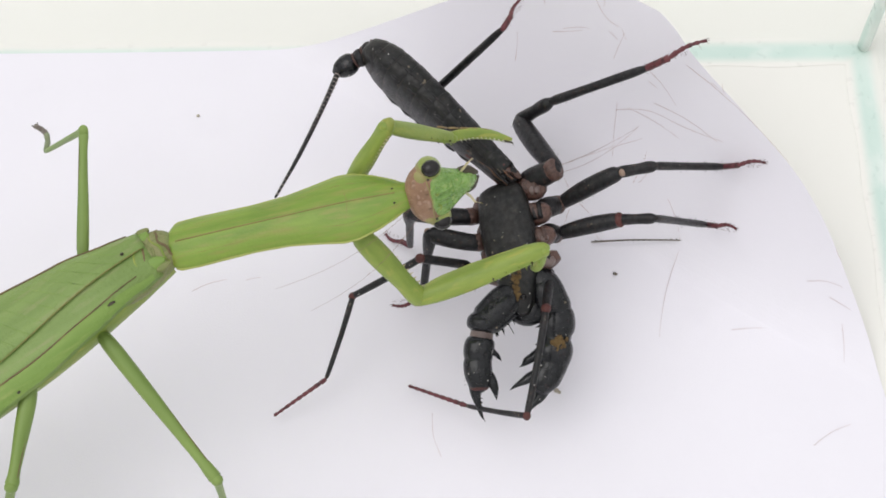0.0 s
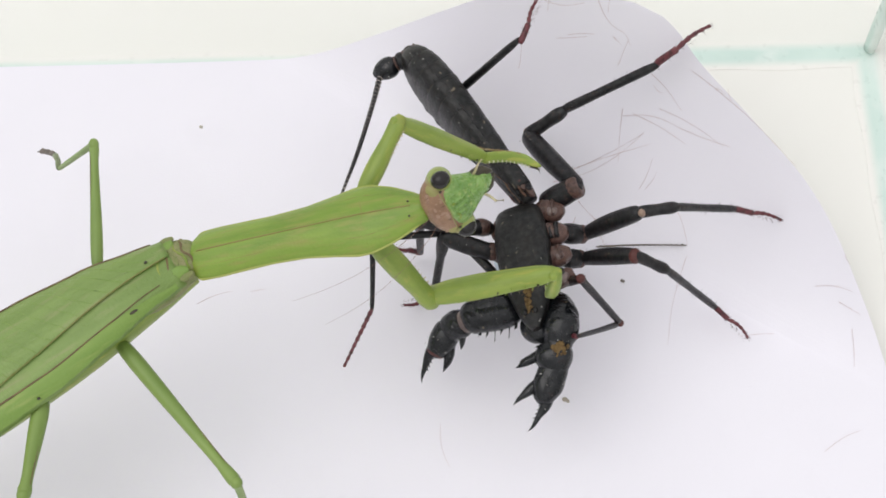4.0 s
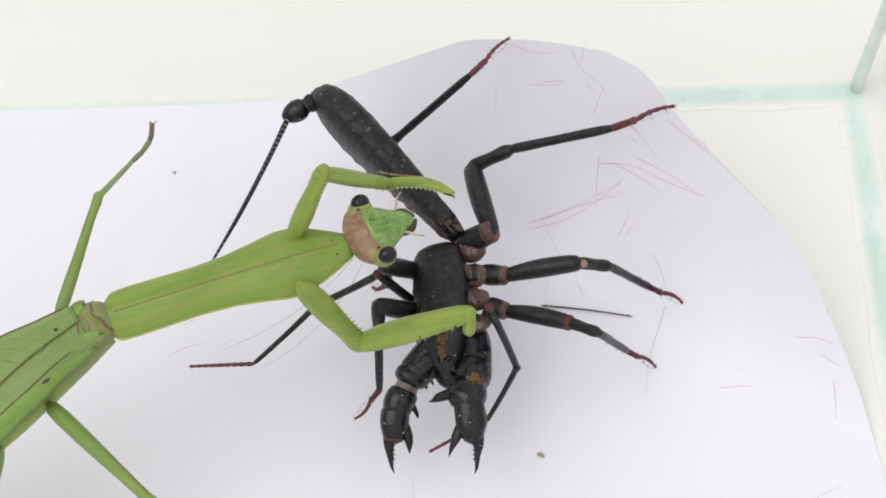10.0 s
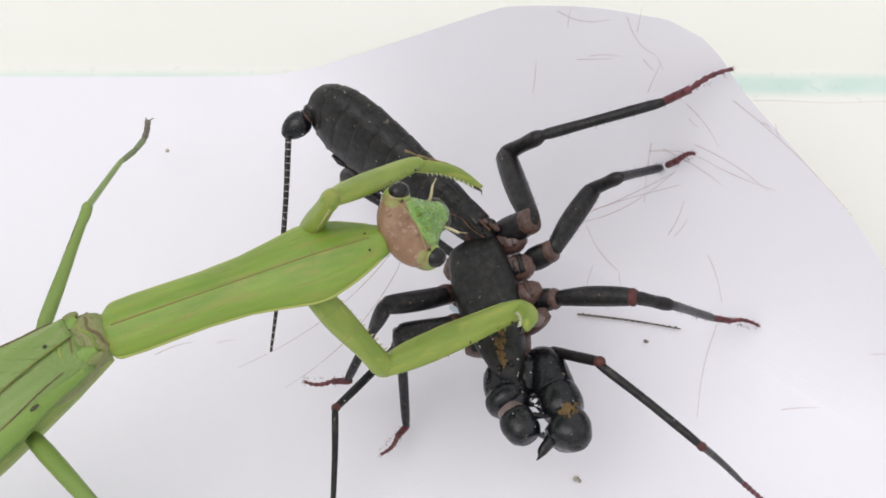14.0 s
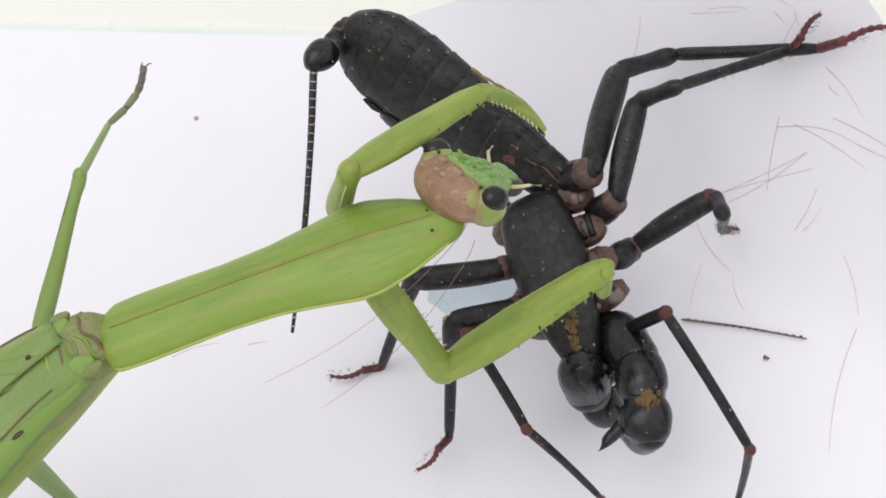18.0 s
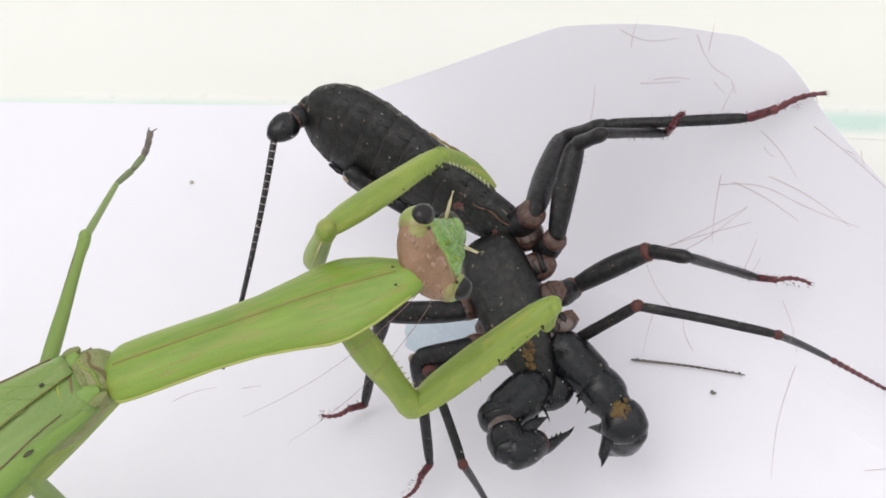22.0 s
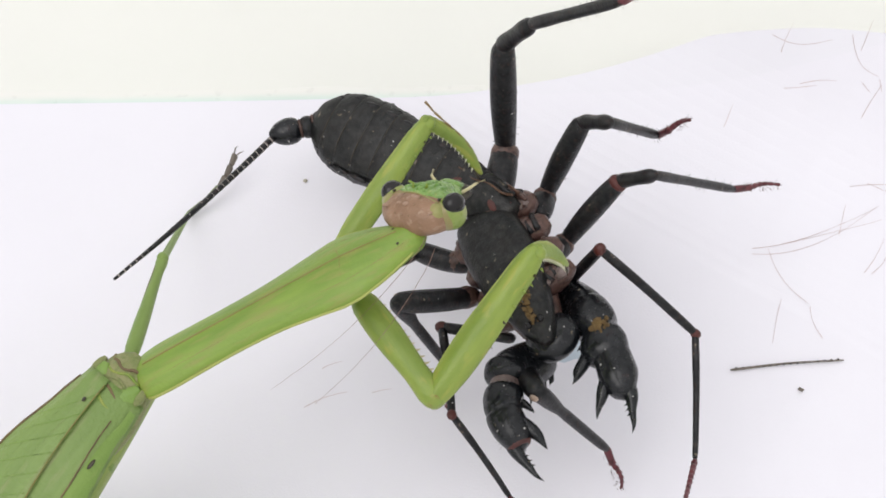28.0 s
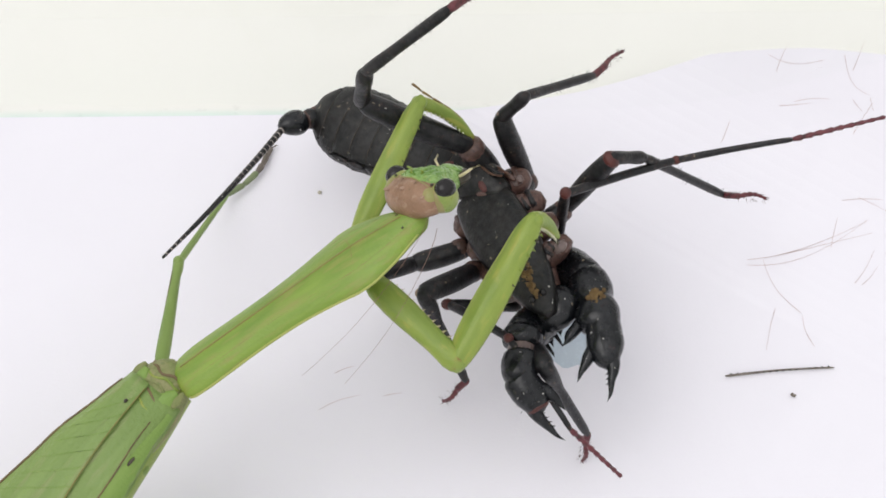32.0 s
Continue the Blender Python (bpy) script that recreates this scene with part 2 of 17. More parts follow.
def smooth_secs(keys, count):
    """Fills in sections between the keys on a smooth curve."""
    xs = [k[0] for k in keys]
    full = [tuple(k) + (0,) * (5 - len(k)) for k in keys]
    out = []
    for i in range(count + 1):
        u = i / count
        u = 0.5 - 0.5 * math.cos(math.pi * u) if count > 6 else u
        x = xs[0] + (xs[-1] - xs[0]) * u
        j = 0
        while j < len(xs) - 2 and x > xs[j + 1]:
            j += 1
        p1, p2 = full[j], full[j + 1]
        p0, p3 = full[max(j - 1, 0)], full[min(j + 2, len(xs) - 1)]
        f = (x - xs[j]) / max(xs[j + 1] - xs[j], 1e-9)
        vals = []
        for c in range(1, 5):
            m1 = (p2[c] - p0[c]) / max(p2[0] - p0[0], 1e-9) * (p2[0] - p1[0])
            m2 = (p3[c] - p1[c]) / max(p3[0] - p1[0], 1e-9) * (p2[0] - p1[0])
            h = ((2 * f ** 3 - 3 * f ** 2 + 1) * p1[c] + (f ** 3 - 2 * f ** 2 + f) * m1
                 + (-2 * f ** 3 + 3 * f ** 2) * p2[c] + (f ** 3 - f ** 2) * m2)
            vals.append(h)
        out.append((x, max(vals[0], 0.02), max(vals[1], 0.02), vals[2], vals[3]))
    return out


def shape(keys, count=14, n=14, power=2.0):
    return loft(bmesh.new(), smooth_secs(keys, count), n, power)


def rod(length, r0, r1, swell=0.0, flat=1.0, bow=0.0, n=10):
    """A limb piece along x with rounded ends."""
    L = length
    keys = [(-0.35 * r0, 0.25 * r0, 0.25 * r0 * flat), (0.0, 0.8 * r0, 0.8 * r0 * flat),
            (0.12 * L, r0, r0 * flat, bow * 0.4), (0.45 * L, (r0 + r1) / 2 + swell, ((r0 + r1) / 2 + swell) * flat, bow),
            (0.85 * L, r1 * 1.02, r1 * flat, bow * 0.5), (L, r1 * 0.8, r1 * 0.8 * flat), (L + 0.35 * r1, r1 * 0.25, r1 * 0.25 * flat)]
    return shape(keys, 12, n)


def cone(bm, base, tip, r, n=5):
    b, t = Vector(base), Vector(tip)
    d = (t - b).normalized()
    u = d.orthogonal().normalized()
    w = d.cross(u)
    ring = [bm.verts.new((b + (u * math.cos(2 * math.pi * i / n) + w * math.sin(2 * math.pi * i / n)) * r) * MM) for i in range(n)]
    top = bm.verts.new(t * MM)
    for i in range(n):
        bm.faces.new((ring[i], ring[(i + 1) % n], top))
    bm.faces.new(ring)


def ball(bm, c, rx, ry, rz, u=12, v=8):
    geo = bmesh.ops.create_uvsphere(bm, u_segments=u, v_segments=v, radius=1)
    for vert in geo["verts"]:
        vert.co = Vector(((c[0] + vert.co.x * rx) * MM, (c[1] + vert.co.y * ry) * MM, (c[2] + vert.co.z * rz) * MM))


def strand(bm, pts, r0, r1, n=5):
    """A thin round thread through points."""
    pts = [Vector(p) for p in pts]
    rings = []
    for i, p in enumerate(pts):
        d = (pts[min(i + 1, len(pts) - 1)] - pts[max(i - 1, 0)]).normalized()
        u = d.orthogonal().normalized()
        w = d.cross(u)
        r = r0 + (r1 - r0) * i / (len(pts) - 1)
        rings.append([bm.verts.new((p + (u * math.cos(2 * math.pi * k / n) + w * math.sin(2 * math.pi * k / n)) * r) * MM) for k in range(n)])
    for a, b in zip(rings, rings[1:]):
        for k in range(n):
            bm.faces.new((a[k], a[(k + 1) % n], b[(k + 1) % n], b[k]))
    bm.faces.new(rings[0])
    bm.faces.new(rings[-1])


def box(bm, x0, x1, y0, y1, z0, z1):
    geo = bmesh.ops.create_cube(bm, size=1)
    for v in geo["verts"]:
        v.co = Vector(((x0 + x1) / 2 + v.co.x * (x1 - x0), (y0 + y1) / 2 + v.co.y * (y1 - y0), (z0 + z1) / 2 + v.co.z * (z1 - z0))) * MM
    bmesh.ops.bevel(bm, geom=bm.edges[:], offset=0.0001, segments=1, affect="EDGES")


def one(fn, *args, **kw):
    bm = bmesh.new()
    fn(bm, *args, **kw)
    return bm


# ---- the tank and the table ----
YB, XR = 29.0, 53.5
tagged(part("tank_floor", one(box, -196, XR + 12, -176, YB + 12, -0.7, -0.25), FLOOR, smooth=False), "cream-white glass floor of a small tank", "tank floor", kind="structure")
tagged(part("wall_back", one(box, -196, XR + 6, YB, YB + 6, -0.24, 95), WALL, smooth=False), "clear glass rear wall of the tank", "tank wall", kind="structure")
tagged(part("wall_right", one(box, XR, XR + 6, -170, YB - 0.01, -0.24, 95), WALL, smooth=False), "clear glass side wall of the tank", "tank wall", kind="structure")
tagged(part("wall_left", one(box, -196, -190, -170, YB - 0.01, -0.24, 95), WALL, smooth=False), "clear glass side wall of the tank", "tank wall", kind="structure")
tagged(part("wall_front", one(box, -196, XR + 6, -176, -170.01, -0.24, 60), WALL, smooth=False), "clear glass front wall of the tank", "tank wall", kind="structure")
for pane in bpy.data.objects:
    if pane.name.startswith("wall_"):
        pane.visible_shadow = False
tagged(part("table", one(box, -900, 900, -900, 900, -46, -0.7), TABLE, smooth=False), "plain cream table top under the tank", "table", kind="structure")


def sealant():
    """Pale green smears of sealant along the foot of the walls and up the corner."""
    for name, x0, x1, at, label in (("trim", -190, 53, pose(0, (YB - 1.0) * MM, -0.22 * MM), "pale aqua sealant smear along the rear wall foot"),
                                    ("trim", -170, 28, pose((XR - 1.0) * MM, 0, -0.22 * MM, 0, 0, 90), "pale aqua sealant smear along the side wall foot"),
                                    ("trim", 0, 94, pose((XR - 0.6) * MM, (YB - 0.6) * MM, 0.3 * MM, 0, -90, 0), "pale aqua sealant smear up the tank corner")):
        bm = bmesh.new()
        n = int((x1 - x0) / 1.5)
        up = x0 == 0
        loft(bm, [(x0 + (x1 - x0) * i / n, (0.9 if up else 2.1) + 0.14 * math.sin(i * 0.7) + 0.1 * math.sin(i * 0.23), 0.7 if up else 0.06, 0.1 * math.sin(i * 0.31), 0) for i in range(n + 1)], 16, 2.0 if up else 8.0)
        bead = part(name, bm, AQUA, smooth=up)
        bead.matrix_world = at
        tagged(bead, label, "sealant", kind="structure")


sealant()


def curl(x, y):
    """Height of the paper at first: flat, with one far corner curling up."""
    d = 0.55 * x + 0.83 * y - 14.0
    return 0.12 * d * d if d > 0 else 0.0


FOLD = math.hypot(0.55, 0.83)
UX, UY = 0.55 / FOLD, 0.83 / FOLD
HINGE = 14.0 / FOLD
STRIP = 1.3
STRIPS = 24


@functools.lru_cache(maxsize=None)
def arc(h):
    """Length along the curled paper over a reach h from the line where the curl begins."""
    return sum(math.sqrt(1 + (0.24 * FOLD * FOLD * h * (i + 0.5) / 80) ** 2) for i in range(80)) * h / 80


def lean(u):
    """Slope of the curled corner at a length u along it."""
    lo, hi = 0.0, 40.0
    for _ in range(40):
        m = (lo + hi) / 2
        if arc(round(m, 6)) < u:
            lo = m
        else:
            hi = m
    return math.atan(0.24 * FOLD * FOLD * lo)


def lean_later(u):
    """Slope of the same corner once the legs have let it spring open."""
    return min(max(0.0, 0.06 * (u + HINGE - 24.0)), 0.7)


def strip_arc(i, m=4):
    """Reach and rise inside one strip, from its own foot."""
    out = [(0.0, 0.0)]
    for j in range(m):
        a = lean((i + (j + 0.5) / m) * STRIP) - lean(i * STRIP)
        out.append((out[-1][0] + STRIP / m * math.cos(a), out[-1][1] + STRIP / m * math.sin(a)))
    return out


def strip_poses(f):
    """Poses of all the strips, f of the way from curled to sprung open."""
    h = z = 0.0
    out = []
    for i in range(STRIPS):
        start = lean(i * STRIP)
        bend = (lean((i + 1) * STRIP) - start) / 2
        a = start + f * (lean_later((i + 0.5) * STRIP) - bend - start)
        out.append(Matrix.Translation((UX * (HINGE + h) * MM, UY * (HINGE + h) * MM, z * MM)) @ Matrix.Rotation(math.atan2(UY, UX), 4, "Z") @ Matrix.Rotation(-a, 4, "Y"))
        e = strip_arc(i)[-1]
        h += e[0] * math.cos(a) - e[1] * math.sin(a)
        z += e[0] * math.sin(a) + e[1] * math.cos(a)
    return out


def paper_sheet():
    rim = [(-115, 28.8), (-50, 28.7), (-34, 28.7), (-21, 28.8), (-14, 28.9), (-7.2, 28.7), (-0.5, 27.8), (5.9, 26.4), (8.9, 25.4), (14.7, 22.9),
           (19.7, 20.4), (23.0, 18.6), (25.8, 16.4), (28.7, 13.5), (34.4, 8.3), (40.3, 2.5), (44.6, -3.5), (48.3, -11.4),
           (49.9, -21), (50.6, -34), (51.0, -60), (51.2, -120), (-20, -125), (-115, -120), (-118, -40)]
    pts = []
    m = len(rim)
    for i in range(m):
        p0, p1, p2, p3 = (Vector(rim[(i + k) % m]) for k in (-1, 0, 1, 2))
        for s in range(8):
            f = s / 8
            straight = i == 0 or i > 18
            if straight:
                pts.append(p1.lerp(p2, f))
            else:
                pts.append(0.5 * ((2 * p1) + (p2 - p0) * f + (2 * p0 - 5 * p1 + 4 * p2 - p3) * f * f + (3 * p1 - p0 - 3 * p2 + p3) * f ** 3))
    # the outline in the flat paper: length across the hinge line, place along it
    flat = []
    for p in pts:
        u, v = UX * p.x + UY * p.y - HINGE, UX * p.y - UY * p.x
        flat.append((arc(round(u, 6)) if u > 0 else u, v))

    def cuts(u):
        vs = []
        for (u0, v0), (u1, v1) in zip(flat, flat[1:] + flat[:1]):
            if (u0 - u) * (u1 - u) < 0:
                vs.append(v0 + (v1 - v0) * (u - u0) / (u1 - u0))
        return (min(vs), max(vs)) if len(vs) > 1 else None

    lo, hi = cuts(0.0)
    bm = bmesh.new()
    loop = []
    for (u0, v0), (u1, v1) in zip(flat, flat[1:] + flat[:1]):
        if u0 <= 0:
            loop.append((u0, v0))
        if u0 <= 0 < u1:
            loop += [(0.0, hi), (0.0, lo)]
    bm.faces.new([bm.verts.new(((UX * (u + HINGE) - UY * v) * MM, (UY * (u + HINGE) + UX * v) * MM, 0)) for u, v in loop])
    ob = part("paper_sheet", bm, PAPER, smooth=False)
    if ob.data.polygons[0].normal.z < 0:
        ob.data.flip_normals()
    s = ob.modifiers.new("thickness", "SOLIDIFY")
    s.thickness, s.offset = 0.0001, -1
    tagged(ob, "white paper sheet with one curled rounded corner on the tank floor", "paper")
    bends = []
    for i, at in enumerate(strip_poses(0.0)):
        bm = bmesh.new()
        rows = []
        for j, (h, z) in enumerate(strip_arc(i)):
            ends = cuts((i + j / 4) * STRIP + 1e-4)
            if not ends:
                break
            rows.append([bm.verts.new((h * MM, (ends[0] + (ends[1] - ends[0]) * k / 24) * MM, z * MM)) for k in range(25)])
        for a, b in zip(rows, rows[1:]):
            for k in range(24):
                bm.faces.new((a[k], b[k], b[k + 1], a[k + 1]))
        if len(rows) < 2:
            bm.free()
            break
        strip = part("corner_strip", bm, PAPER, ob)
        strip.matrix_basis = at
        bends.append(strip)
    return ob, bends


sheet, bends = paper_sheet()
lying = []


def blot(name, cx, cy, rx, ry, mat, thick, label, category, seed):
    """A thin irregular pool lying on the paper."""
    rnd = random.Random(seed)
    bm = bmesh.new()
    ph = [rnd.uniform(0, 6.28) for _ in range(4)]
    n = 48
    rows = []
    for k in range(5):
        f = (0.35, 0.7, 0.88, 0.97, 1.0)[k]
        ring = []
        for i in range(n):
            a = 2 * math.pi * i / n
            r = 1 + 0.14 * math.sin(2 * a + ph[0]) + 0.1 * math.sin(3 * a + ph[1]) + 0.05 * math.sin(7 * a + ph[2]) + 0.025 * math.sin(13 * a + ph[3])
            ring.append(bm.verts.new(((cx + rx * f * r * math.cos(a)) * MM, (cy + ry * f * r * math.sin(a)) * MM,
                                      (0.02 + thick * (1 - f ** 4)) * MM)))
        rows.append(ring)
    bm.faces.new(rows[0])
    for a, b in zip(rows, rows[1:]):
        for i in range(n):
            bm.faces.new((a[i], b[i], b[(i + 1) % n], a[(i + 1) % n]))
    return tagged(part(name, bm, mat), label, category)


stain = blot("wet_stain", 0, 0, 3.4, 2.7, STAIN, 0.05, "bluish wet stain soaked into the paper", "stain", 4)

# ---- whip scorpion ----
limb = {}
LENGTHS = {"A": (6.6, 12.3, 7.0), "B": (8.6, 13.0, 4.4), "U": (12.3, 15.0, 7.0), "V": (17.5, 14.2, 5.7), "W": (9.2, 13.5, 5.8), "AB": (18.0, 4.1, 20.6), "R4": (4.4, 10.7, 5.1, 11.7, 7.1), "R3": (2.8, 7.8, 3.9, 10.1, 5.7), "R2": (2.2, 7.4, 3.8, 13.5, 4.9), "L4": (5.4, 18.1, 5.3), "L3": (8.2, 11.1, 4.2), "L2": (6.5, 11.2, 3.9), "AL": (6.3, 9.0, 9.1, 6.9), "AR": (6.7, 11.2, 10.1, 7.9), "Q": (3.6, 4.6, 5.9), "P": (3.5, 3.9, 5.6)}
NECK = 24.4
scorpion = tagged(new("whip_scorpion"), "black whip scorpion with reddish feet held by a mantis", "whip scorpion")


def carapace():
    keys = [(-0.6, 1.5, 0.6, 0, -0.4), (0, 2.7, 1.2, 0, -0.2), (1.5, 3.2, 1.6), (4.5, 3.55, 1.8), (8, 3.2, 1.75), (11, 2.35, 1.5, 0, -0.1),
            (13, 1.5, 1.1, 0, -0.3), (14.1, 0.6, 0.5, 0, -0.5)]
    part("carapace", shape([(k[0], k[1] * 0.82, k[2] * 0.86, 0.05, (tuple(k[3:]) + (0, 0))[1]) for k in keys], 22, 28, 2.9), BLACK, scorpion, "matte black pitted head shield")
    part("sternum", shape([(-0.5, 1.2, 1.0, 0, -2.2), (2, 2.6, 1.9, 0, -2.4), (7, 2.7, 1.9, 0, -2.4), (12, 1.6, 1.4, 0, -2.2), (13.2, 0.6, 0.6, 0, -2)], 12, 16), PINK, scorpion)
    rnd = random.Random(5)
    for sx, sy, count in ((11.0, 0.5, 130), (9.9, 1.0, 50), (12.0, -0.2, 60)):
        bm = bmesh.new()
        for _ in range(count):
            px, py = rnd.gauss(sx, 0.5), rnd.gauss(sy, 0.4)
            hw = max(0.6, 3.4 - 0.05 * (px - 4) ** 2)
            pz = 1.55 * math.sqrt(max(0.05, 1 - (py / hw) ** 2)) - max(0, px - 10.5) * 0.22
            s = rnd.uniform(0.03, 0.13) * (1 if rnd.random() < 0.85 else 1.8)
            ball(bm, (px, py, pz - 0.06), s * 1.6, s, s * 0.3 + 0.02, 6, 4)
        part("soil_crust", bm, SOIL, scorpion, "ochre soil stuck on the head shield")
    for sy in (-0.55, 0.55):
        part("eye", one(ball, (12.7, sy, 0.75), 0.33, 0.3, 0.3), PUPIL, scorpion)
    part("mouth_base", one(ball, (12.8, 0.3, -2.2), 2.1, 2.3, 1.4, 22, 14), GLOSS, scorpion, "glossy black joined claw bases")
    for sy in (-0.62, 0.62):
        part("chelicera", shape([(12.2, 0.3, 0.4, sy, -1.2), (13.0, 0.55, 0.6, sy, -1.4), (13.8, 0.4, 0.45, sy, -1.6), (14.4, 0.12, 0.14, sy * 0.7, -1.8)], 8, 10), SHAFT, scorpion, "dark short jaw")
    for k, (cx, cw) in enumerate(((0.4, 1.35), (3.4, 1.3), (6.2, 1.15), (9.0, 0.9))):
        for side in (1, -1):
            bm = shape([(-1.6, 0.4, 0.5), (-0.8, cw * 0.8, 1.1), (0.4, cw, 1.25), (1.4, cw * 0.85, 1.0), (2.0, 0.5, 0.5)], 9, 12)
            ob = part("coxa", bm, PINK, scorpion, "pinkish brown leg base")
            ob.matrix_basis = pose(cx * MM, (2.75 if side > 0 else -1.7) * MM, (-1.0 if side > 0 else -2.2) * MM, 0, 0, side * (80 + 8 * k))
            bm = bmesh.new()
            for i in range(3):
                loft(bm, [(-0.5 + i * 0.6, cw * 0.72, 0.35, 0, 0.75), (-0.2 + i * 0.6, cw * 0.78, 0.42, 0, 0.9), (0.05 + i * 0.6, cw * 0.7, 0.3, 0, 0.8)], 8)
            part("fold", bm, SHAFT if k % 2 else PINK, ob)
            if side > 0:
                for q in range(3):
                    r = 0.34 + 0.12 * ((q + k) % 3)
                    part("lump", one(ball, (-0.7 + 0.75 * q, (q % 2 - 0.5) * 0.9, 0.95 - 0.1 * q), r * 1.3, r, r * 0.8, 10, 7), PINK if q % 2 else MEMBRANE, ob, "glossy pinkish lump of the leg base")


carapace()


def abdomen():
    bm = shape([(-3.6, 1.0, 0.9), (-2, 1.7, 1.3), (0, 2.0, 1.4), (3, 2.4, 1.5), (9, 3.2, 1.7), (14, 2.6, 1.4), (18.2, 0.9, 0.9)], 16, 18)
    core = part("abdomen", bm, BLACK, scorpion, "flattened black ringed abdomen")
    n = 9
    def half(x):
        keys = ((-3, 1.6), (0, 1.95), (4, 2.8), (8, 3.4), (12, 3.8), (15, 3.65), (16.8, 2.95), (18.0, 2.0), (18.6, 1.2))
        x = min(max(x, -3), 18.6)
        for (x0, y0), (x1, y1) in zip(keys, keys[1:]):
            if x <= x1:
                return y0 + (y1 - y0) * (x - x0) / (x1 - x0)
    for i in range(-1, n):
        x0, x1 = i * 18.2 / n - 0.15, (i + 1) * 18.2 / n + 0.12
        h0, h1 = half(x0), half(x1)
        keys = []
        for f, s in ((0, 0.95), (0.1, 0.985), (0.4, 1.0), (0.7, 1.003), (0.93, 1.014), (1.0, 0.975)):
            h = half(x0 + (x1 - x0) * f)
            keys.append((x0 + (x1 - x0) * f, h * s, (h * 0.42 + 0.48) * s, -0.3))
        part("tergite", loft(bmesh.new(), keys, 30, 2.5), BLACK, core)
        if not 1 <= i <= 6:
            continue
        bm = bmesh.new()
        for s in (-1, 1):
            hm = (h0 + h1) / 2 - 0.12
            loft(bm, [(x0 + 0.2, 0.14, 0.14, s * hm * 0.86, hm * 0.27 + 0.34), ((x0 + x1) / 2, 0.3, 0.26, s * hm * 0.87, hm * 0.28 + 0.36), (x1 - 0.1, 0.14, 0.14, s * hm * 0.86, hm * 0.27 + 0.34)], 6)
        part("ridge", bm, SHAFT, core)
    for q, (vy, vz, r) in enumerate(((0.80, 0.66, 0.11), (0.92, 0.40, 0.14), (0.98, 0.10, 0.13))):
        for side in (-1, 1):
            pts = []
            for x in np.linspace(0.4, 16.6, 64):
                h = half(x)
                wave = 0.035 * math.sin(x * 3.1 + q) + 0.03 * math.sin(x * 7.7 + 2 * q)
                pts.append((x, side * (h * vy + wave) - 0.3, (h * 0.42 + 0.48) * vz + wave))
            part("side_fold", one(strand, pts, r, r * 0.8, 6), SHAFT, core, "rough dark brown side fold")
    for i in range(1, n):
        x = i * 18.2 / n
        h = half(x)
        pts = [(x + 0.06 * math.sin(a * 5 + i), h * 0.985 * math.copysign(abs(math.sin(a)) ** 0.8, a) - 0.3, (h * 0.42 + 0.48) * 1.0 * math.cos(a) ** 0.8) for a in np.linspace(-1.25, 1.25, 26)]
        part("seam", one(strand, pts, 0.035, 0.035, 5), FLANK, core, "thin paler seam between the rings")
    rnd = random.Random(31)
    for i in range(26):
        x, a = rnd.uniform(-3.2, 2.6), rnd.uniform(-2.2, 1.0)
        r = 1.6 + 0.13 * max(x, 0)
        bm = shape([(-0.7, 0.15, 0.15), (-0.35, 0.36, 0.26), (0.25, 0.42, 0.3), (0.75, 0.16, 0.14)], 8, 10)
        ob = part("waist_fold", bm, (PINK, SHAFT, JOINT, SHAFT)[i % 4], core, "glossy dark reddish brown fold")
        ob.matrix_basis = pose(x * MM, (r * 0.96 * math.sin(a) - 0.1) * MM, r * 0.68 * math.cos(a) * MM, math.degrees(-a), 0, rnd.uniform(-40, 40))
    for q, (y, r, mat) in enumerate(((-1.05, 0.1, OCHRE), (-1.35, 0.15, SHAFT), (-0.6, 0.08, JOINT), (-1.62, 0.12, OCHRE))):
        pts = [(x, (y + 0.12 * math.sin(2.1 * x + q)) * (1 + 0.06 * max(x, 0)) - 0.1, 1.18 - 0.08 * q * q + 0.09 * max(x, 0) + 0.06 * math.sin(3 * x + q)) for x in np.linspace(-3.3, 2.4 - 0.7 * q, 26)]
        part("torn_edge", one(strand, pts, r, r * 0.6, 7), mat, core, "ragged ochre brown edge of the waist membrane")
    tail = part("tail_end", shape([(-0.6, 0.7, 0.7), (1, 0.75, 0.7), (3.6, 0.7, 0.7), (4.6, 0.3, 0.3)], 8, 14), PINK, scorpion, "narrow ringed tail end")
    for x0, x1, r in ((-0.5, 0.7, 1.2), (0.8, 1.9, 1.02)):
        part("ring", shape([(x0, r * 0.75, r * 0.7), (x0 + 0.25, r, r * 0.92), (x1 - 0.25, r * 0.98, r * 0.9), (x1, r * 0.72, r * 0.7)], 8, 16), SHAFT, tail)
    for x, r in ((-0.62, 1.2), (0.75, 1.1), (1.95, 0.92)):
        part("seam", shape([(x - 0.16, r * 0.8, r * 0.75), (x, r * 1.02, r * 0.95), (x + 0.16, r * 0.8, r * 0.75)], 5, 16), PINK, tail, "pinkish brown seam")
    part("bulb", shape([(1.9, 0.6, 0.6), (2.3, 1.12, 1.05), (3.3, 1.25, 1.15), (4.3, 0.85, 0.8), (4.8, 0.3, 0.3)], 10, 16), GLOSS, tail)
    whip = part("whip", shape([(-0.3, 0.2, 0.2), (0.4, 0.3, 0.3), (6, 0.27, 0.27, 0.25), (14, 0.23, 0.23, 0.3), (20.6, 0.13, 0.13)], 24, 8), SHAFT, scorpion, "thin dark banded tail whip")
    bm = bmesh.new()
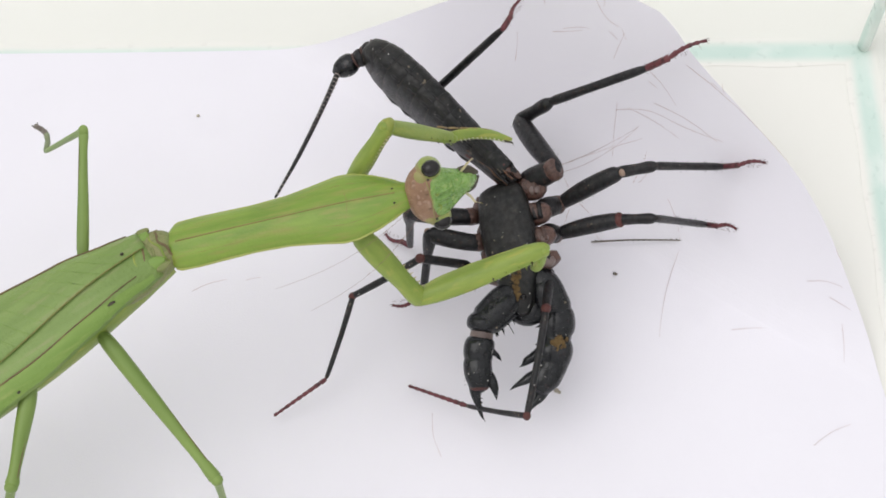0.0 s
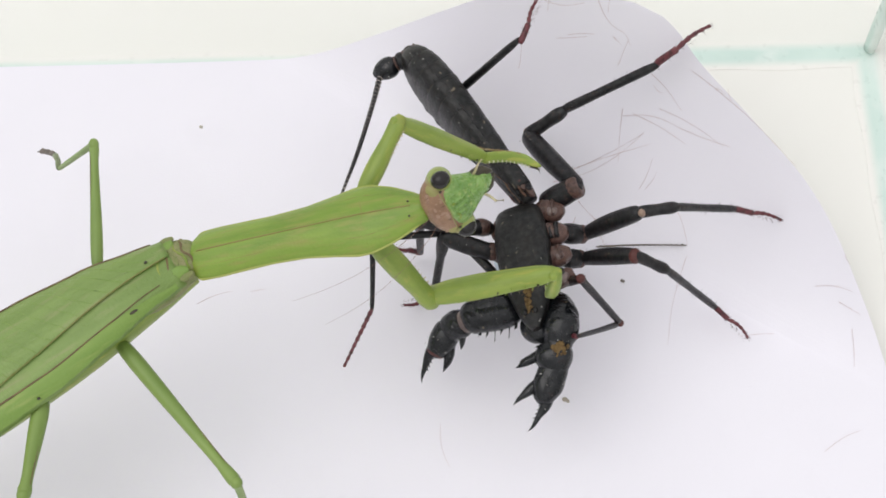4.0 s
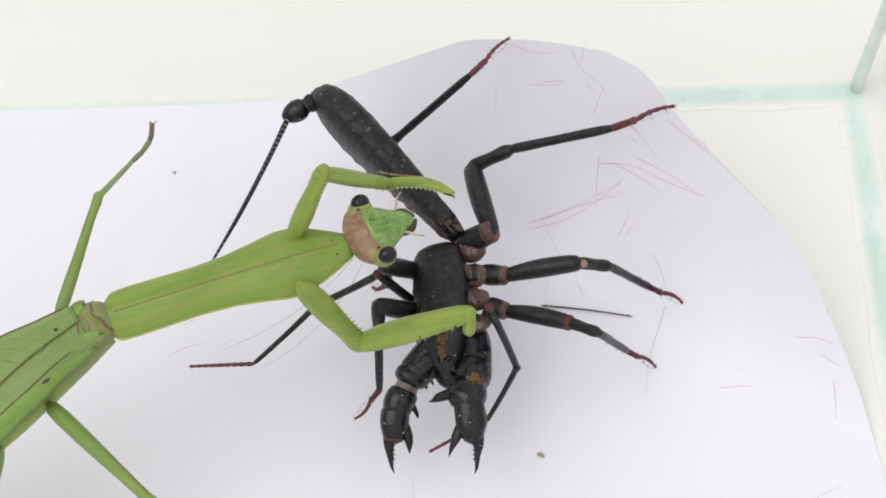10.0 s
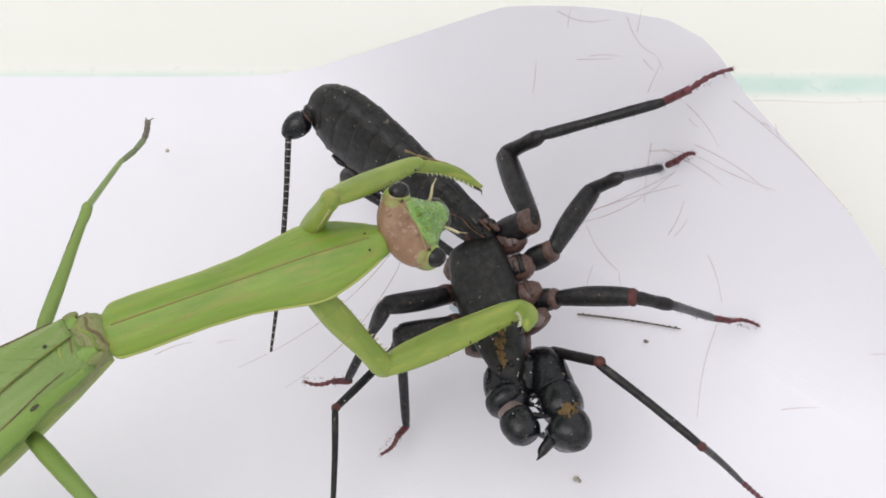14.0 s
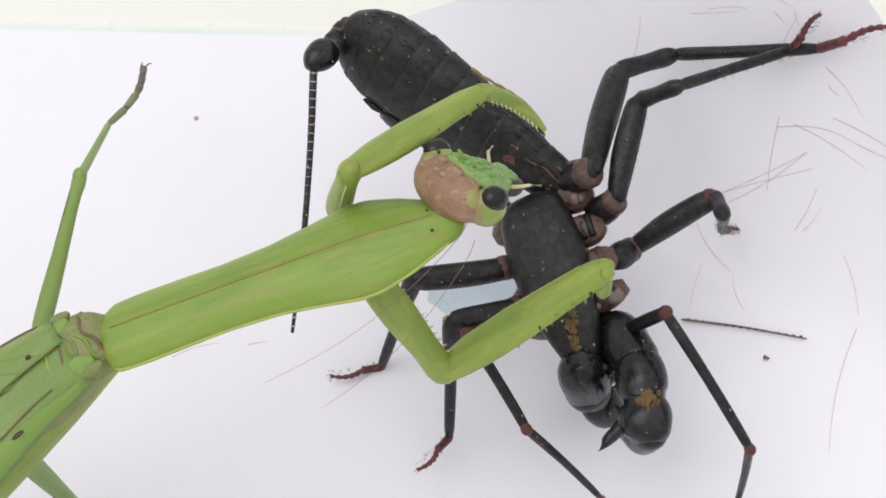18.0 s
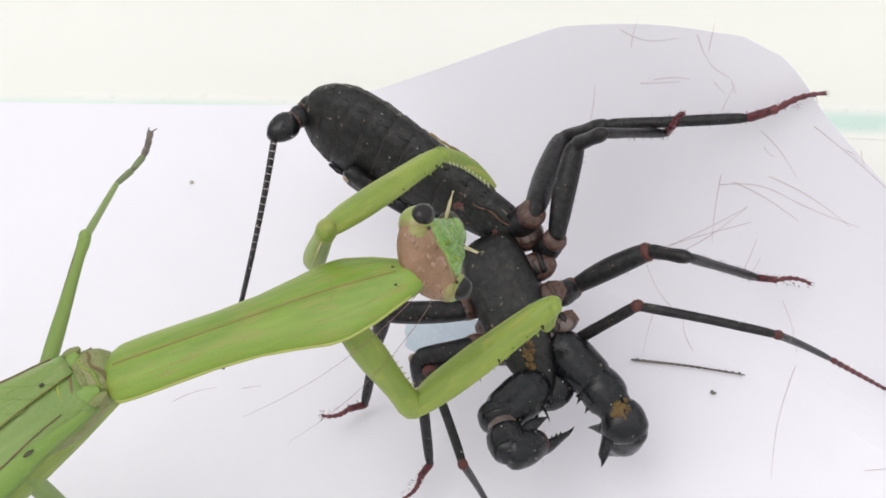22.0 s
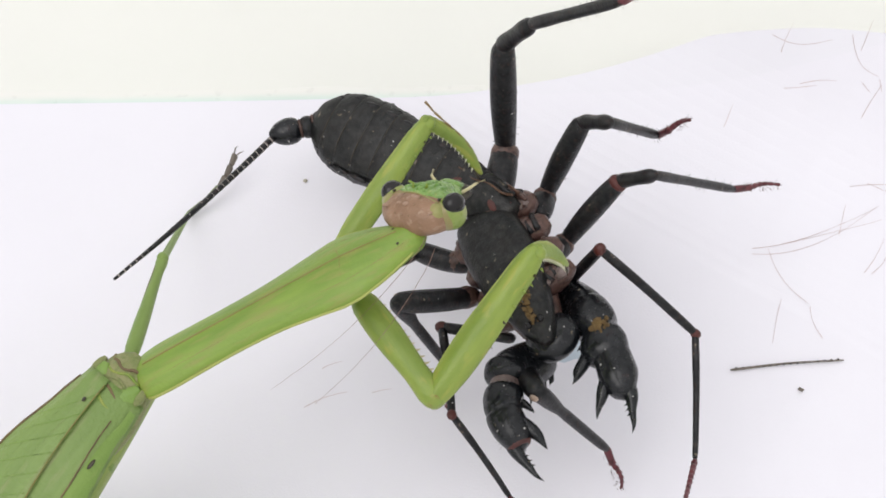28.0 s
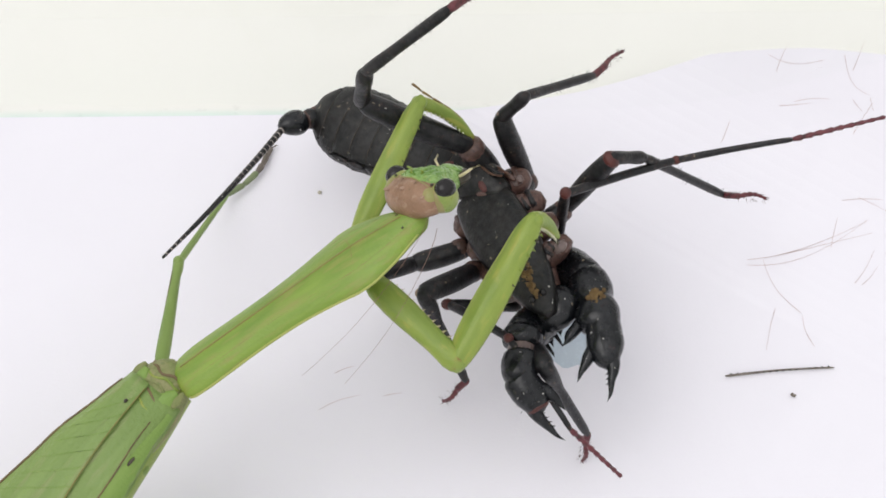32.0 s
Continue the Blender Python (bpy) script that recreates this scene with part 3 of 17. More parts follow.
    for i in range(30):
        x = 0.9 + i * 0.66
        bow = 0.3 * math.sin(math.pi * min(x / 20.6, 1)) ** 0.8
        r = 0.30 - 0.0075 * x
        loft(bm, [(x, r * 0.9, r * 0.9, bow), (x + 0.07, r * 1.22, r * 1.22, bow), (x + 0.14, r * 0.9, r * 0.9, bow)], 8)
    part("band", bm, RING, whip, "pale bands of the whip")
    return core, tail, whip


s_abdomen, s_tail, s_whip = abdomen()


def hairs_on(parent, length, r, count, seed, mat, size=0.5):
    rnd = random.Random(seed)
    bm = bmesh.new()
    for _ in range(count):
        x, a = rnd.uniform(0.1, 1.0) * length, rnd.uniform(0, 6.28)
        b = Vector((x, r * math.cos(a), r * math.sin(a)))
        cone(bm, b, b + Vector((0.5 * size, size * math.cos(a), size * math.sin(a))), 0.025, 3)
    ob = part("bristles", bm, mat, parent)
    tagged(ob, kind="stuff")


def foot_mesh(tar, t):
    """A foot of five short joints, thinning and bending a little towards the claws."""
    secs = [(-0.3, 0.22 * t, 0.22 * t), (0.1, 0.36 * t, 0.36 * t), (tar * 0.3, 0.31 * t, 0.31 * t), (tar * 0.36, 0.36 * t, 0.36 * t)]
    for i in range(5):
        x0, x1 = tar * (0.38 + 0.124 * i), tar * (0.38 + 0.124 * (i + 1))
        r = (0.27 - 0.025 * i) * t
        y0, y1 = (0.32 * math.sin(math.pi * (k - 0.38) / 0.62) for k in (x0 / tar, x1 / tar))
        secs += [(x0 + 0.02, r * 0.72, r * 0.72, y0), (x0 + (x1 - x0) * 0.45, r * 0.85, r * 0.85, (y0 + y1) / 2), (x1 - 0.04, r * 1.08, r * 1.08, y1)]
    return loft(bmesh.new(), secs + [(tar, 0.08 * t, 0.08 * t)], 10)


def walking_leg(key, lengths, thick, seed):
    tro, fem, pat, tib, tar = lengths
    t = thick
    a = part("trochanter", rod(tro, 1.05 * t, 1.0 * t, 0.12, n=12), SHAFT, scorpion)
    part("joint_ring", shape([(tro * 0.74, 0.9 * t, 0.9 * t), (tro * 0.86, 1.06 * t, 1.06 * t), (tro + 0.05, 1.0 * t, 1.0 * t), (tro + 0.25, 0.8 * t, 0.8 * t)], 8, 14), PINK, a)
    b = part("femur", rod(fem, 0.82 * t, 0.92 * t, 0.12, 1.0, 0.15, 12), SHAFT, scorpion)
    if key == "R2":
        part("joint_ring", shape([(fem - 0.5, 0.8 * t, 0.8 * t), (fem - 0.1, 0.9 * t, 0.9 * t), (fem + 0.3, 0.6 * t, 0.6 * t)], 6, 12), JOINT, b, "dark red knee ring")
    else:
        part("knee_spot", one(ball, (fem + 0.4, -0.24 * t, 0.05 * t), 0.42 * t, 0.46 * t, 0.46 * t), SPOT, b, "cream knee membrane")
    hairs_on(b, fem, 0.85 * t, 40, seed, SHAFT, 0.25)
    c = part("patella", shape([(-0.3, 0.4 * t, 0.4 * t), (0.2, 0.66 * t, 0.66 * t), (pat * 0.5, 0.60 * t, 0.60 * t), (pat * 0.85, 0.66 * t, 0.66 * t), (pat + 0.1, 0.42 * t, 0.42 * t), (pat + 0.3, 0.2 * t, 0.2 * t)], 12, 10), SHAFT, scorpion)
    d = part("tibia", shape([(-0.2, 0.3 * t, 0.3 * t), (0.3, 0.46 * t, 0.46 * t), (tib * 0.4, 0.42 * t, 0.42 * t), (tib * 0.9, 0.42 * t, 0.42 * t), (tib, 0.3 * t, 0.3 * t)], 12, 10), SHAFT, scorpion)
    hairs_on(d, tib, 0.42 * t, 50, seed + 1, SHAFT, 0.3)
    e = part("tarsus", foot_mesh(tar, t), RED, scorpion, "dark red bristly jointed foot")
    bm = bmesh.new()
    for s in (-1, 1):
        strand(bm, [(tar - 0.1, s * 0.05, 0), (tar + 0.15, s * 0.12, 0.03), (tar + 0.3, s * 0.12, -0.1)], 0.045, 0.015)
    part("claw", bm, JOINT, e)
    hairs_on(e, tar, 0.28 * t, 60, seed + 2, JOINT, 0.3)
    limb[key] = [a, b, c, d, e]


walking_leg("R4", LENGTHS["R4"], 1.15, 11)
walking_leg("R3", LENGTHS["R3"], 0.98, 21)
walking_leg("R2", LENGTHS["R2"], 0.92, 31)


def far_leg(key, lengths, seed):
    fem, tib, tar = lengths
    a = part("femur", rod(fem, 0.85, 0.92, 0.08, 1.0, 0.15, 12), SHAFT, scorpion)
    part("joint_ring", shape([(0.5, 0.85, 0.85), (1.1, 0.98, 0.98), (1.7, 0.88, 0.88)], 6, 12), PINK, a)
    b = part("tibia", shape([(-0.4, 0.4, 0.4), (0.1, 0.72, 0.72), (tib * 0.22, 0.62, 0.62), (tib * 0.30, 0.44, 0.44), (tib * 0.36, 0.46, 0.46), (tib * 0.9, 0.4, 0.4), (tib, 0.28, 0.28)], 20, 10), SHAFT, scorpion)
    part("knee_spot", one(ball, (0.1, -0.5, -0.1), 0.4, 0.36, 0.4), SPOT, b, "cream knee membrane")
    c = part("tarsus", foot_mesh(tar, 0.95), RED, scorpion, "dark red bristly jointed foot")
    bm = bmesh.new()
    for s in (-1, 1):
        strand(bm, [(tar - 0.1, s * 0.05, 0), (tar + 0.15, s * 0.12, 0.03), (tar + 0.3, s * 0.12, -0.1)], 0.045, 0.015)
    part("claw", bm, JOINT, c)
    hairs_on(c, tar, 0.3, 40, seed, JOINT, 0.3)
    limb[key] = [a, b, c]


far_leg("L4", LENGTHS["L4"], 41)
far_leg("L3", LENGTHS["L3"], 51)
far_leg("L2", LENGTHS["L2"], 61)


def feeler_leg(key, lengths):
    a1, a2, a3, a4 = lengths
    a = part("femur", rod(a1, 0.5, 0.48, 0.0), SHAFT, scorpion)
    part("knee_joint", one(ball, (a1, 0, 0), 0.62, 0.52, 0.5), JOINT, a, "rust red knee")
    b = part("tibia", rod(a2, 0.4, 0.36, 0.0, 1, 0.1), SHAFT, scorpion)
    part("ankle_joint", one(ball, (a2, 0, 0), 0.5, 0.42, 0.4), JOINT, b, "rust red joint")
    c = part("metatarsus", rod(a3, 0.32, 0.25, 0.0, 1, 0.1), SHAFT, scorpion)
    n = 9
    secs = []
    for i in range(n):
        x0, r = i * a4 / n, 0.27 - 0.011 * i
        secs += [(x0, r * 0.7, r * 0.7), (x0 + a4 / n * 0.35, r * 0.88, r * 0.88), (x0 + a4 / n * 0.8, r * 1.08, r * 1.08)]
    bm = loft(bmesh.new(), secs + [(a4, 0.08, 0.08)], 8)
    d = part("feeler_tip", bm, RED, scorpion, "beaded dark red feeler tip")
    limb[key] = [a, b, c, d]


feeler_leg("AL", LENGTHS["AL"])
feeler_leg("AR", LENGTHS["AR"])


def pedipalp(key, lengths, s):
    """A claw arm in three joints: base, arm with a spur, hand with two fingers. s: the inner side, with the teeth."""
    a1, a2, a3 = lengths
    rnd = random.Random(len(key) + int(s * 3))
    wide = key == "Q"
    a = part("palp_base", shape([(-1.7, 0.6, 0.7), (-0.8, 1.5, 1.4), (0.6, 1.9, 1.65), (a1 * 0.6, 1.85, 1.6), (a1 * 0.95, 1.7, 1.5), (a1 + 0.7, 0.9, 0.9)], 14, 18, 2.3), GLOSS, scorpion)
    for i in range(6):
        x = -0.6 + i * 0.75
        out = (2.2, 2.9, 2.35, 3.0, 2.4, 2.1)[i]
        z = 0.45 - 0.14 * i
        part("tooth", loft(bmesh.new(), [(x - 0.05, 0.36, 0.34, s * 1.25, z), (x + 0.12, 0.3, 0.26, s * 1.75, z), (x + 0.3, 0.17, 0.15, s * (out - 0.35), z - 0.05), (x + 0.45, 0.02, 0.02, s * out, z - 0.1)], 7), GLOSS, a)
    if wide:
        arm = [(-1.3, 0.7, 0.7), (-0.5, 1.55, 1.45), (0.6, 1.85, 1.65), (1.7, 1.8, 1.6), (2.25, 1.5, 1.4), (2.55, 1.42, 1.32), (2.9, 1.7, 1.5, s * 0.1), (3.8, 1.95, 1.62, s * 0.2), (4.7, 1.75, 1.5, s * 0.2), (5.3, 1.3, 1.2), (5.7, 0.8, 0.8)]
    else:
        arm = [(-1.3, 0.8, 0.8), (-0.6, 1.6, 1.5), (0.1, 1.75, 1.6), (0.6, 1.6, 1.45), (0.9, 1.15, 1.05), (1.1, 0.8, 0.8)]
    b = part("palp_arm", shape(arm, 26, 20, 2.3), GLOSS, scorpion)
    if wide:
        part("membrane", shape([(2.2, 1.3, 1.2), (2.4, 1.5, 1.38), (2.6, 1.3, 1.2)], 6, 16), PINK, b, "dark pinkish seam of the arm")
        spur = [(3.2, 0.7, 0.7, s * 1.0), (4.1, 0.95, 0.62, s * 1.7), (4.75, 0.78, 0.5, s * 2.6), (5.2, 0.48, 0.36, s * 3.0), (5.5, 0.25, 0.2, s * 3.4), (5.7, 0.02, 0.02, s * 3.8)]
        part("spur", loft(bmesh.new(), smooth_secs(spur, 14), 10), GLOSS, b, "long pointed black spur")
        for x, out in ((0.2, 2.35), (1.2, 2.3), (3.0, 2.3)):
            part("tooth", one(cone, (x, s * 1.6, 0.3), (x + 0.3, s * out, 0.3), 0.24, 6), GLOSS, b)
        for cx, cy, count in ((2.9, -0.1, 40), (3.6, -0.5, 24)):
            bm = bmesh.new()
            for _ in range(count):
                q = rnd.uniform(0.05, 0.2)
                px, py = rnd.gauss(cx, 0.35), rnd.gauss(-s * 0.3 + cy, 0.35)
                ball(bm, (px, py, 1.55 * math.sqrt(max(0.1, 1 - (py / 2.0) ** 2)) + rnd.uniform(-0.06, 0.02)), q * 1.5, q, q * 0.35 + 0.03, 7, 4)
            part("soil_crust", bm, SOIL, b, "ochre soil on the claw arm")
    else:
        part("membrane", shape([(0.6, 0.95, 0.9), (0.8, 1.15, 1.05), (1.2, 1.2, 1.08), (1.6, 1.2, 1.08), (1.9, 0.95, 0.9)], 10, 18), MEMBRANE, b, "pale pinkish grey joint membrane")
        part("palp_segment", shape([(1.35, 0.8, 0.8), (1.6, 1.35, 1.22), (2.3, 1.58, 1.4, -s * 0.06), (3.2, 1.55, 1.38, -s * 0.06), (3.9, 1.4, 1.26), (4.4, 0.9, 0.85)], 14, 18, 2.2), GLOSS, b)
        part("spur", loft(bmesh.new(), smooth_secs([(2.3, 0.5, 0.5, s * 0.9), (2.9, 0.5, 0.4, s * 1.6), (3.3, 0.25, 0.2, s * 2.1), (3.6, 0.02, 0.02, s * 2.4)], 8), 9), GLOSS, b, "short pointed black spur")
        part("seam", shape([(3.55, 1.0, 0.95), (3.75, 1.18, 1.08), (3.95, 0.98, 0.92)], 6, 16), PINK, b, "pinkish seam before the claw")
    g = 0.9 if wide else 0.0
    end = 7.2 if wide else 6.3
    c = part("palp_hand", shape([(-0.6, 0.8, 0.75), (-0.2, 1.38, 1.22), (0.5 + g, 1.48 + 0.08 * g, 1.3, -s * 0.03), (1.5 + g, 1.45 + 0.12 * g, 1.3), (2.4 + g, 1.2, 1.1, s * 0.04), (3.0 + g, 0.85, 0.8), (3.35 + g, 0.3, 0.3)], 18, 18, 2.2), GLOSS, scorpion)
    if not wide:
        part("joint_ring", shape([(2.6, 0.9, 0.85), (2.85, 1.02, 0.95), (3.1, 0.8, 0.76)], 6, 16), JOINT, c, "dark red ring at the finger root")
    hook = [(2.2 + g, 0.7, 0.68, -s * 0.35), (3.0 + g, 0.62, 0.58, -s * 0.42), (3.8 + g, 0.47, 0.44, -s * 0.36), (4.7 + 0.8 * g, 0.32, 0.3, -s * 0.14), (end - 0.6, 0.16, 0.15, s * 0.1), (end, 0.015, 0.015, s * 0.42)]
    finger = part("finger", loft(bmesh.new(), smooth_secs(hook, 18), 12), GLOSS, c, "slender hooked outer claw finger")
    for i in range(4):
        x = 3.4 + g + i * 0.45
        part("tooth", one(cone, (x, -s * (0.02 - 0.05 * i), 0.06), (x + 0.12, s * (0.3 + 0.04 * i), 0.06), 0.11, 5), GLOSS, finger)
    k = 1.0 if wide else 0.0
    fixed = [(0.9 + g, 0.6, 0.6, s * 0.75), (2.0 + g, 0.66, 0.56, s * (1.2 + 0.15 * k)), (2.9 + g, 0.46, 0.4, s * (1.55 + 0.3 * k)), (3.5 + g, 0.26, 0.22, s * (1.66 + 0.6 * k)), (4.2 + 1.1 * g, 0.015, 0.015, s * (1.75 + 0.9 * k))]
    part("finger", loft(bmesh.new(), smooth_secs(fixed, 12), 10), GLOSS, c, "fixed inner claw finger")
    for z, y in ((1.12, -0.4), (1.2, 0.15)):
        bm = loft(bmesh.new(), smooth_secs([(0.2 + g, 0.08, 0.08, s * y, z - 0.04), (1.2 + g, 0.15, 0.14, s * y, z + 0.08), (2.5 + g, 0.09, 0.09, s * y * 0.8, z - 0.22)], 10), 6)
        part("ridge", bm, GLOSS, c)
    hairs_on(c, 2.6, 1.3, 30, 91 + len(key) + int(s), SHAFT, 0.28)
    limb[key] = [a, b, c]


pedipalp("Q", LENGTHS["Q"], -1)
pedipalp("P", LENGTHS["P"], 1)

# ---- mantis ----
mantis = tagged(new("praying_mantis"), "bright green praying mantis feeding on a whip scorpion", "mantis")


def wing_half(x):
    """Half width of the folded wings, x millimetres behind the shoulder."""
    keys = ((0, 2.9), (3, 3.4), (8, 4.5), (15, 5.6), (24, 6.3), (36, 5.8), (48, 3.9), (58, 0.4))
    for (x0, y0), (x1, y1) in zip(keys, keys[1:]):
        if x <= x1:
            f = (x - x0) / (x1 - x0)
            return 0.92 * (y0 + (y1 - y0) * (f * f * (3 - 2 * f) * 0.5 + f * 0.5))
    return 0.4


def wing_point(x, v, lift):
    w = wing_half(x)
    z = lift + 1.5 * math.sqrt(max(0.0, 1 - (v * 0.96) ** 2)) - 1.1 * max(0, abs(v) - 0.72) + 0.9 * math.exp(-((x - 6) / 7) ** 2) - 0.012 * x
    return Vector((-x - 1.2, v * w, z))


def wing(lo, hi, lift, name, label):
    bm = bmesh.new()
    nx, nv = 44, 18
    grid = []
    for i in range(nx + 1):
        x = 57.5 * (i / nx) ** 1.15
        a, b = lo(x), hi(x)
        grid.append([bm.verts.new(wing_point(x, a + (b - a) * j / nv, lift) * MM) for j in range(nv + 1)])
    for i in range(nx):
        for j in range(nv):
            bm.faces.new((grid[i][j], grid[i + 1][j], grid[i + 1][j + 1], grid[i][j + 1]))
    ob = part(name, bm, WING, mantis, label)
    s = ob.modifiers.new("thickness", "SOLIDIFY")
    s.thickness = 0.00012
    return ob


def mantis_body():
    part("abdomen", shape([(-60, 0.5, 0.5, 0, -2.5), (-48, 3.2, 2.2, 0, -2.2), (-30, 4.6, 3.2, 0, -2.4), (-15, 4.0, 3.0, 0, -2.4), (-5, 2.7, 2.6, 0, -1.8), (0, 2.0, 1.8, 0, -1.2)], 24, 18), LIMB, mantis, "swollen green abdomen under the wings")
    part("thorax", shape([(-6, 2.6, 2.0, 0, -0.8), (-3, 2.9, 2.1, 0, -0.2), (-1, 2.5, 1.9, 0, 0), (0.8, 1.9, 1.5), (1.6, 1.0, 0.9)], 12, 18), TAN, mantis, "tan wrinkled joint behind the neck shield")
    for q, (x, w) in enumerate(((-2.6, 2.75), (-1.9, 2.7), (-1.1, 2.5), (-0.3, 2.2), (0.4, 1.95))):
        bm = bmesh.new()
        strand(bm, [(x + 0.25 * math.sin(a * 2.3 + q) + 0.12 * math.sin(a * 7 + q), w * math.sin(a) * 0.98, 0.05 + (1.98 - 0.1 * q) * math.cos(a)) for a in np.linspace(-1.25, 1.25, 18)], 0.12, 0.16, 6)
        part("wrinkle", bm, (LIMB, BROWN, TAN, LIMB, BROWN)[q], mantis, "wrinkled fold of the neck joint")
    for s in (-1, 1):
        bm = shape([(-3.4, 0.3, 0.25), (-2.4, 0.85, 0.4), (-1.2, 0.75, 0.42), (-0.3, 0.3, 0.25)], 10, 12)
        ob = part("wing_root", bm, MARGIN, mantis, "green flap at the wing root")
        ob.matrix_basis = pose(0, s * 1.75 * MM, 1.35 * MM, s * -22, 0, s * 12)
        bm = shape([(-1.3, 0.2, 0.2), (-0.9, 0.45, 0.38), (-0.3, 0.4, 0.35), (0.2, 0.15, 0.2)], 8, 10)
        ob = part("wing_hinge", bm, TAN, mantis)
        ob.matrix_basis = pose(-0.2 * MM, s * 2.1 * MM, 1.15 * MM)
    def seam(x):
        return max(-0.42, 0.08 - 0.024 * x)

    under = wing(lambda x: -1.0, lambda x: 0.35, 0.0, "wing", "green folded fore wing with a brown vein")
    over = wing(seam, lambda x: 1.0, 0.26, "wing", "green leaf-like folded fore wing lying on top")
    bm = bmesh.new()
    strand(bm, [wing_point(x, -0.60 - 0.05 * math.sin(x / 9), 0.06) for x in np.linspace(2.2, 52, 40)], 0.05, 0.2, 6)
    part("main_vein", bm, BROWN, under, "brown lengthwise vein")
    bm = bmesh.new()
    strand(bm, [wing_point(x, seam(x) + 0.01, 0.3) for x in np.linspace(0.5, 34, 34)], 0.05, 0.03, 5)
    part("wing_edge", bm, KEEL, over)
    bm = bmesh.new()
    strand(bm, [wing_point(x, 0.985, 0.3) for x in np.linspace(1, 54, 40)], 0.12, 0.08, 5)
    part("wing_edge", bm, BROWN, over, "brownish outer wing edge")
    bm = bmesh.new()
    rows = []
    for x in np.linspace(0.8, 55, 40):
        rows.append([bm.verts.new((wing_point(x, v, 0.055) + Vector((0, 0, dz))) * MM) for v, dz in ((-1.0, -0.15), (-0.93, 0.0), (-0.82, 0.02), (-0.66 - 0.2 * max(0, 1 - x / 7), 0.0))])
    for a, b in zip(rows, rows[1:]):
        for j in range(3):
            bm.faces.new((a[j], b[j], b[j + 1], a[j + 1]))
    part("wing_margin", bm, MARGIN, under, "pale green front margin of the wing")
    for v0, v1, x1 in ((-0.1, 0.1, 50), (0.15, 0.5, 46), (0.4, 0.85, 40)):
        bm = bmesh.new()
        strand(bm, [wing_point(x, v0 + (v1 - v0) * (x / x1) ** 0.6, 0.245) for x in np.linspace(4, x1, 30)], 0.035, 0.025, 4)
        part("vein", bm, WING, over)
    bm = bmesh.new()
    for q in range(26):
        x0 = 1.5 + q * 1.7
        strand(bm, [wing_point(x0 + 3.6 * f, seam(x0 + 3.6 * f) + 0.05 + (0.88 - seam(x0)) * f, 0.262) for f in np.linspace(0, 1, 12)], 0.035, 0.03, 4)
    tagged(part("cross_veins", bm, MARGIN, over, "faint slanting cross veins"), kind="stuff")
    bm = bmesh.new()
    ball(bm, wing_point(5.5, -0.78, 0.12), 0.45, 0.16, 0.1, 10, 6)
    part("dark_spot", bm, DARKTIP, under, "black oblong spot")
    for x, v in ((2.2, 0.22), (24, -0.72), (17, -0.93), (30, 0.9), (34, -0.4)):
        part("dark_spot", one(ball, wing_point(x, v, 0.4), 0.2, 0.15, 0.1, 8, 5), DARKTIP, over)


mantis_body()


def pro_half(u):
    """Half width of the neck shield at a part u of its length."""
    keys = ((0, 2.0), (0.03, 2.4), (0.12, 2.45), (0.35, 2.32), (0.5, 2.48), (0.62, 2.92), (0.72, 3.36), (0.78, 3.32), (0.87, 2.68), (0.95, 1.82), (1.0, 1.15))
    for (x0, y0), (x1, y1) in zip(keys, keys[1:]):
        if u <= x1:
            f = (u - x0) / (x1 - x0)
            return y0 + (y1 - y0) * f
    return 1.2


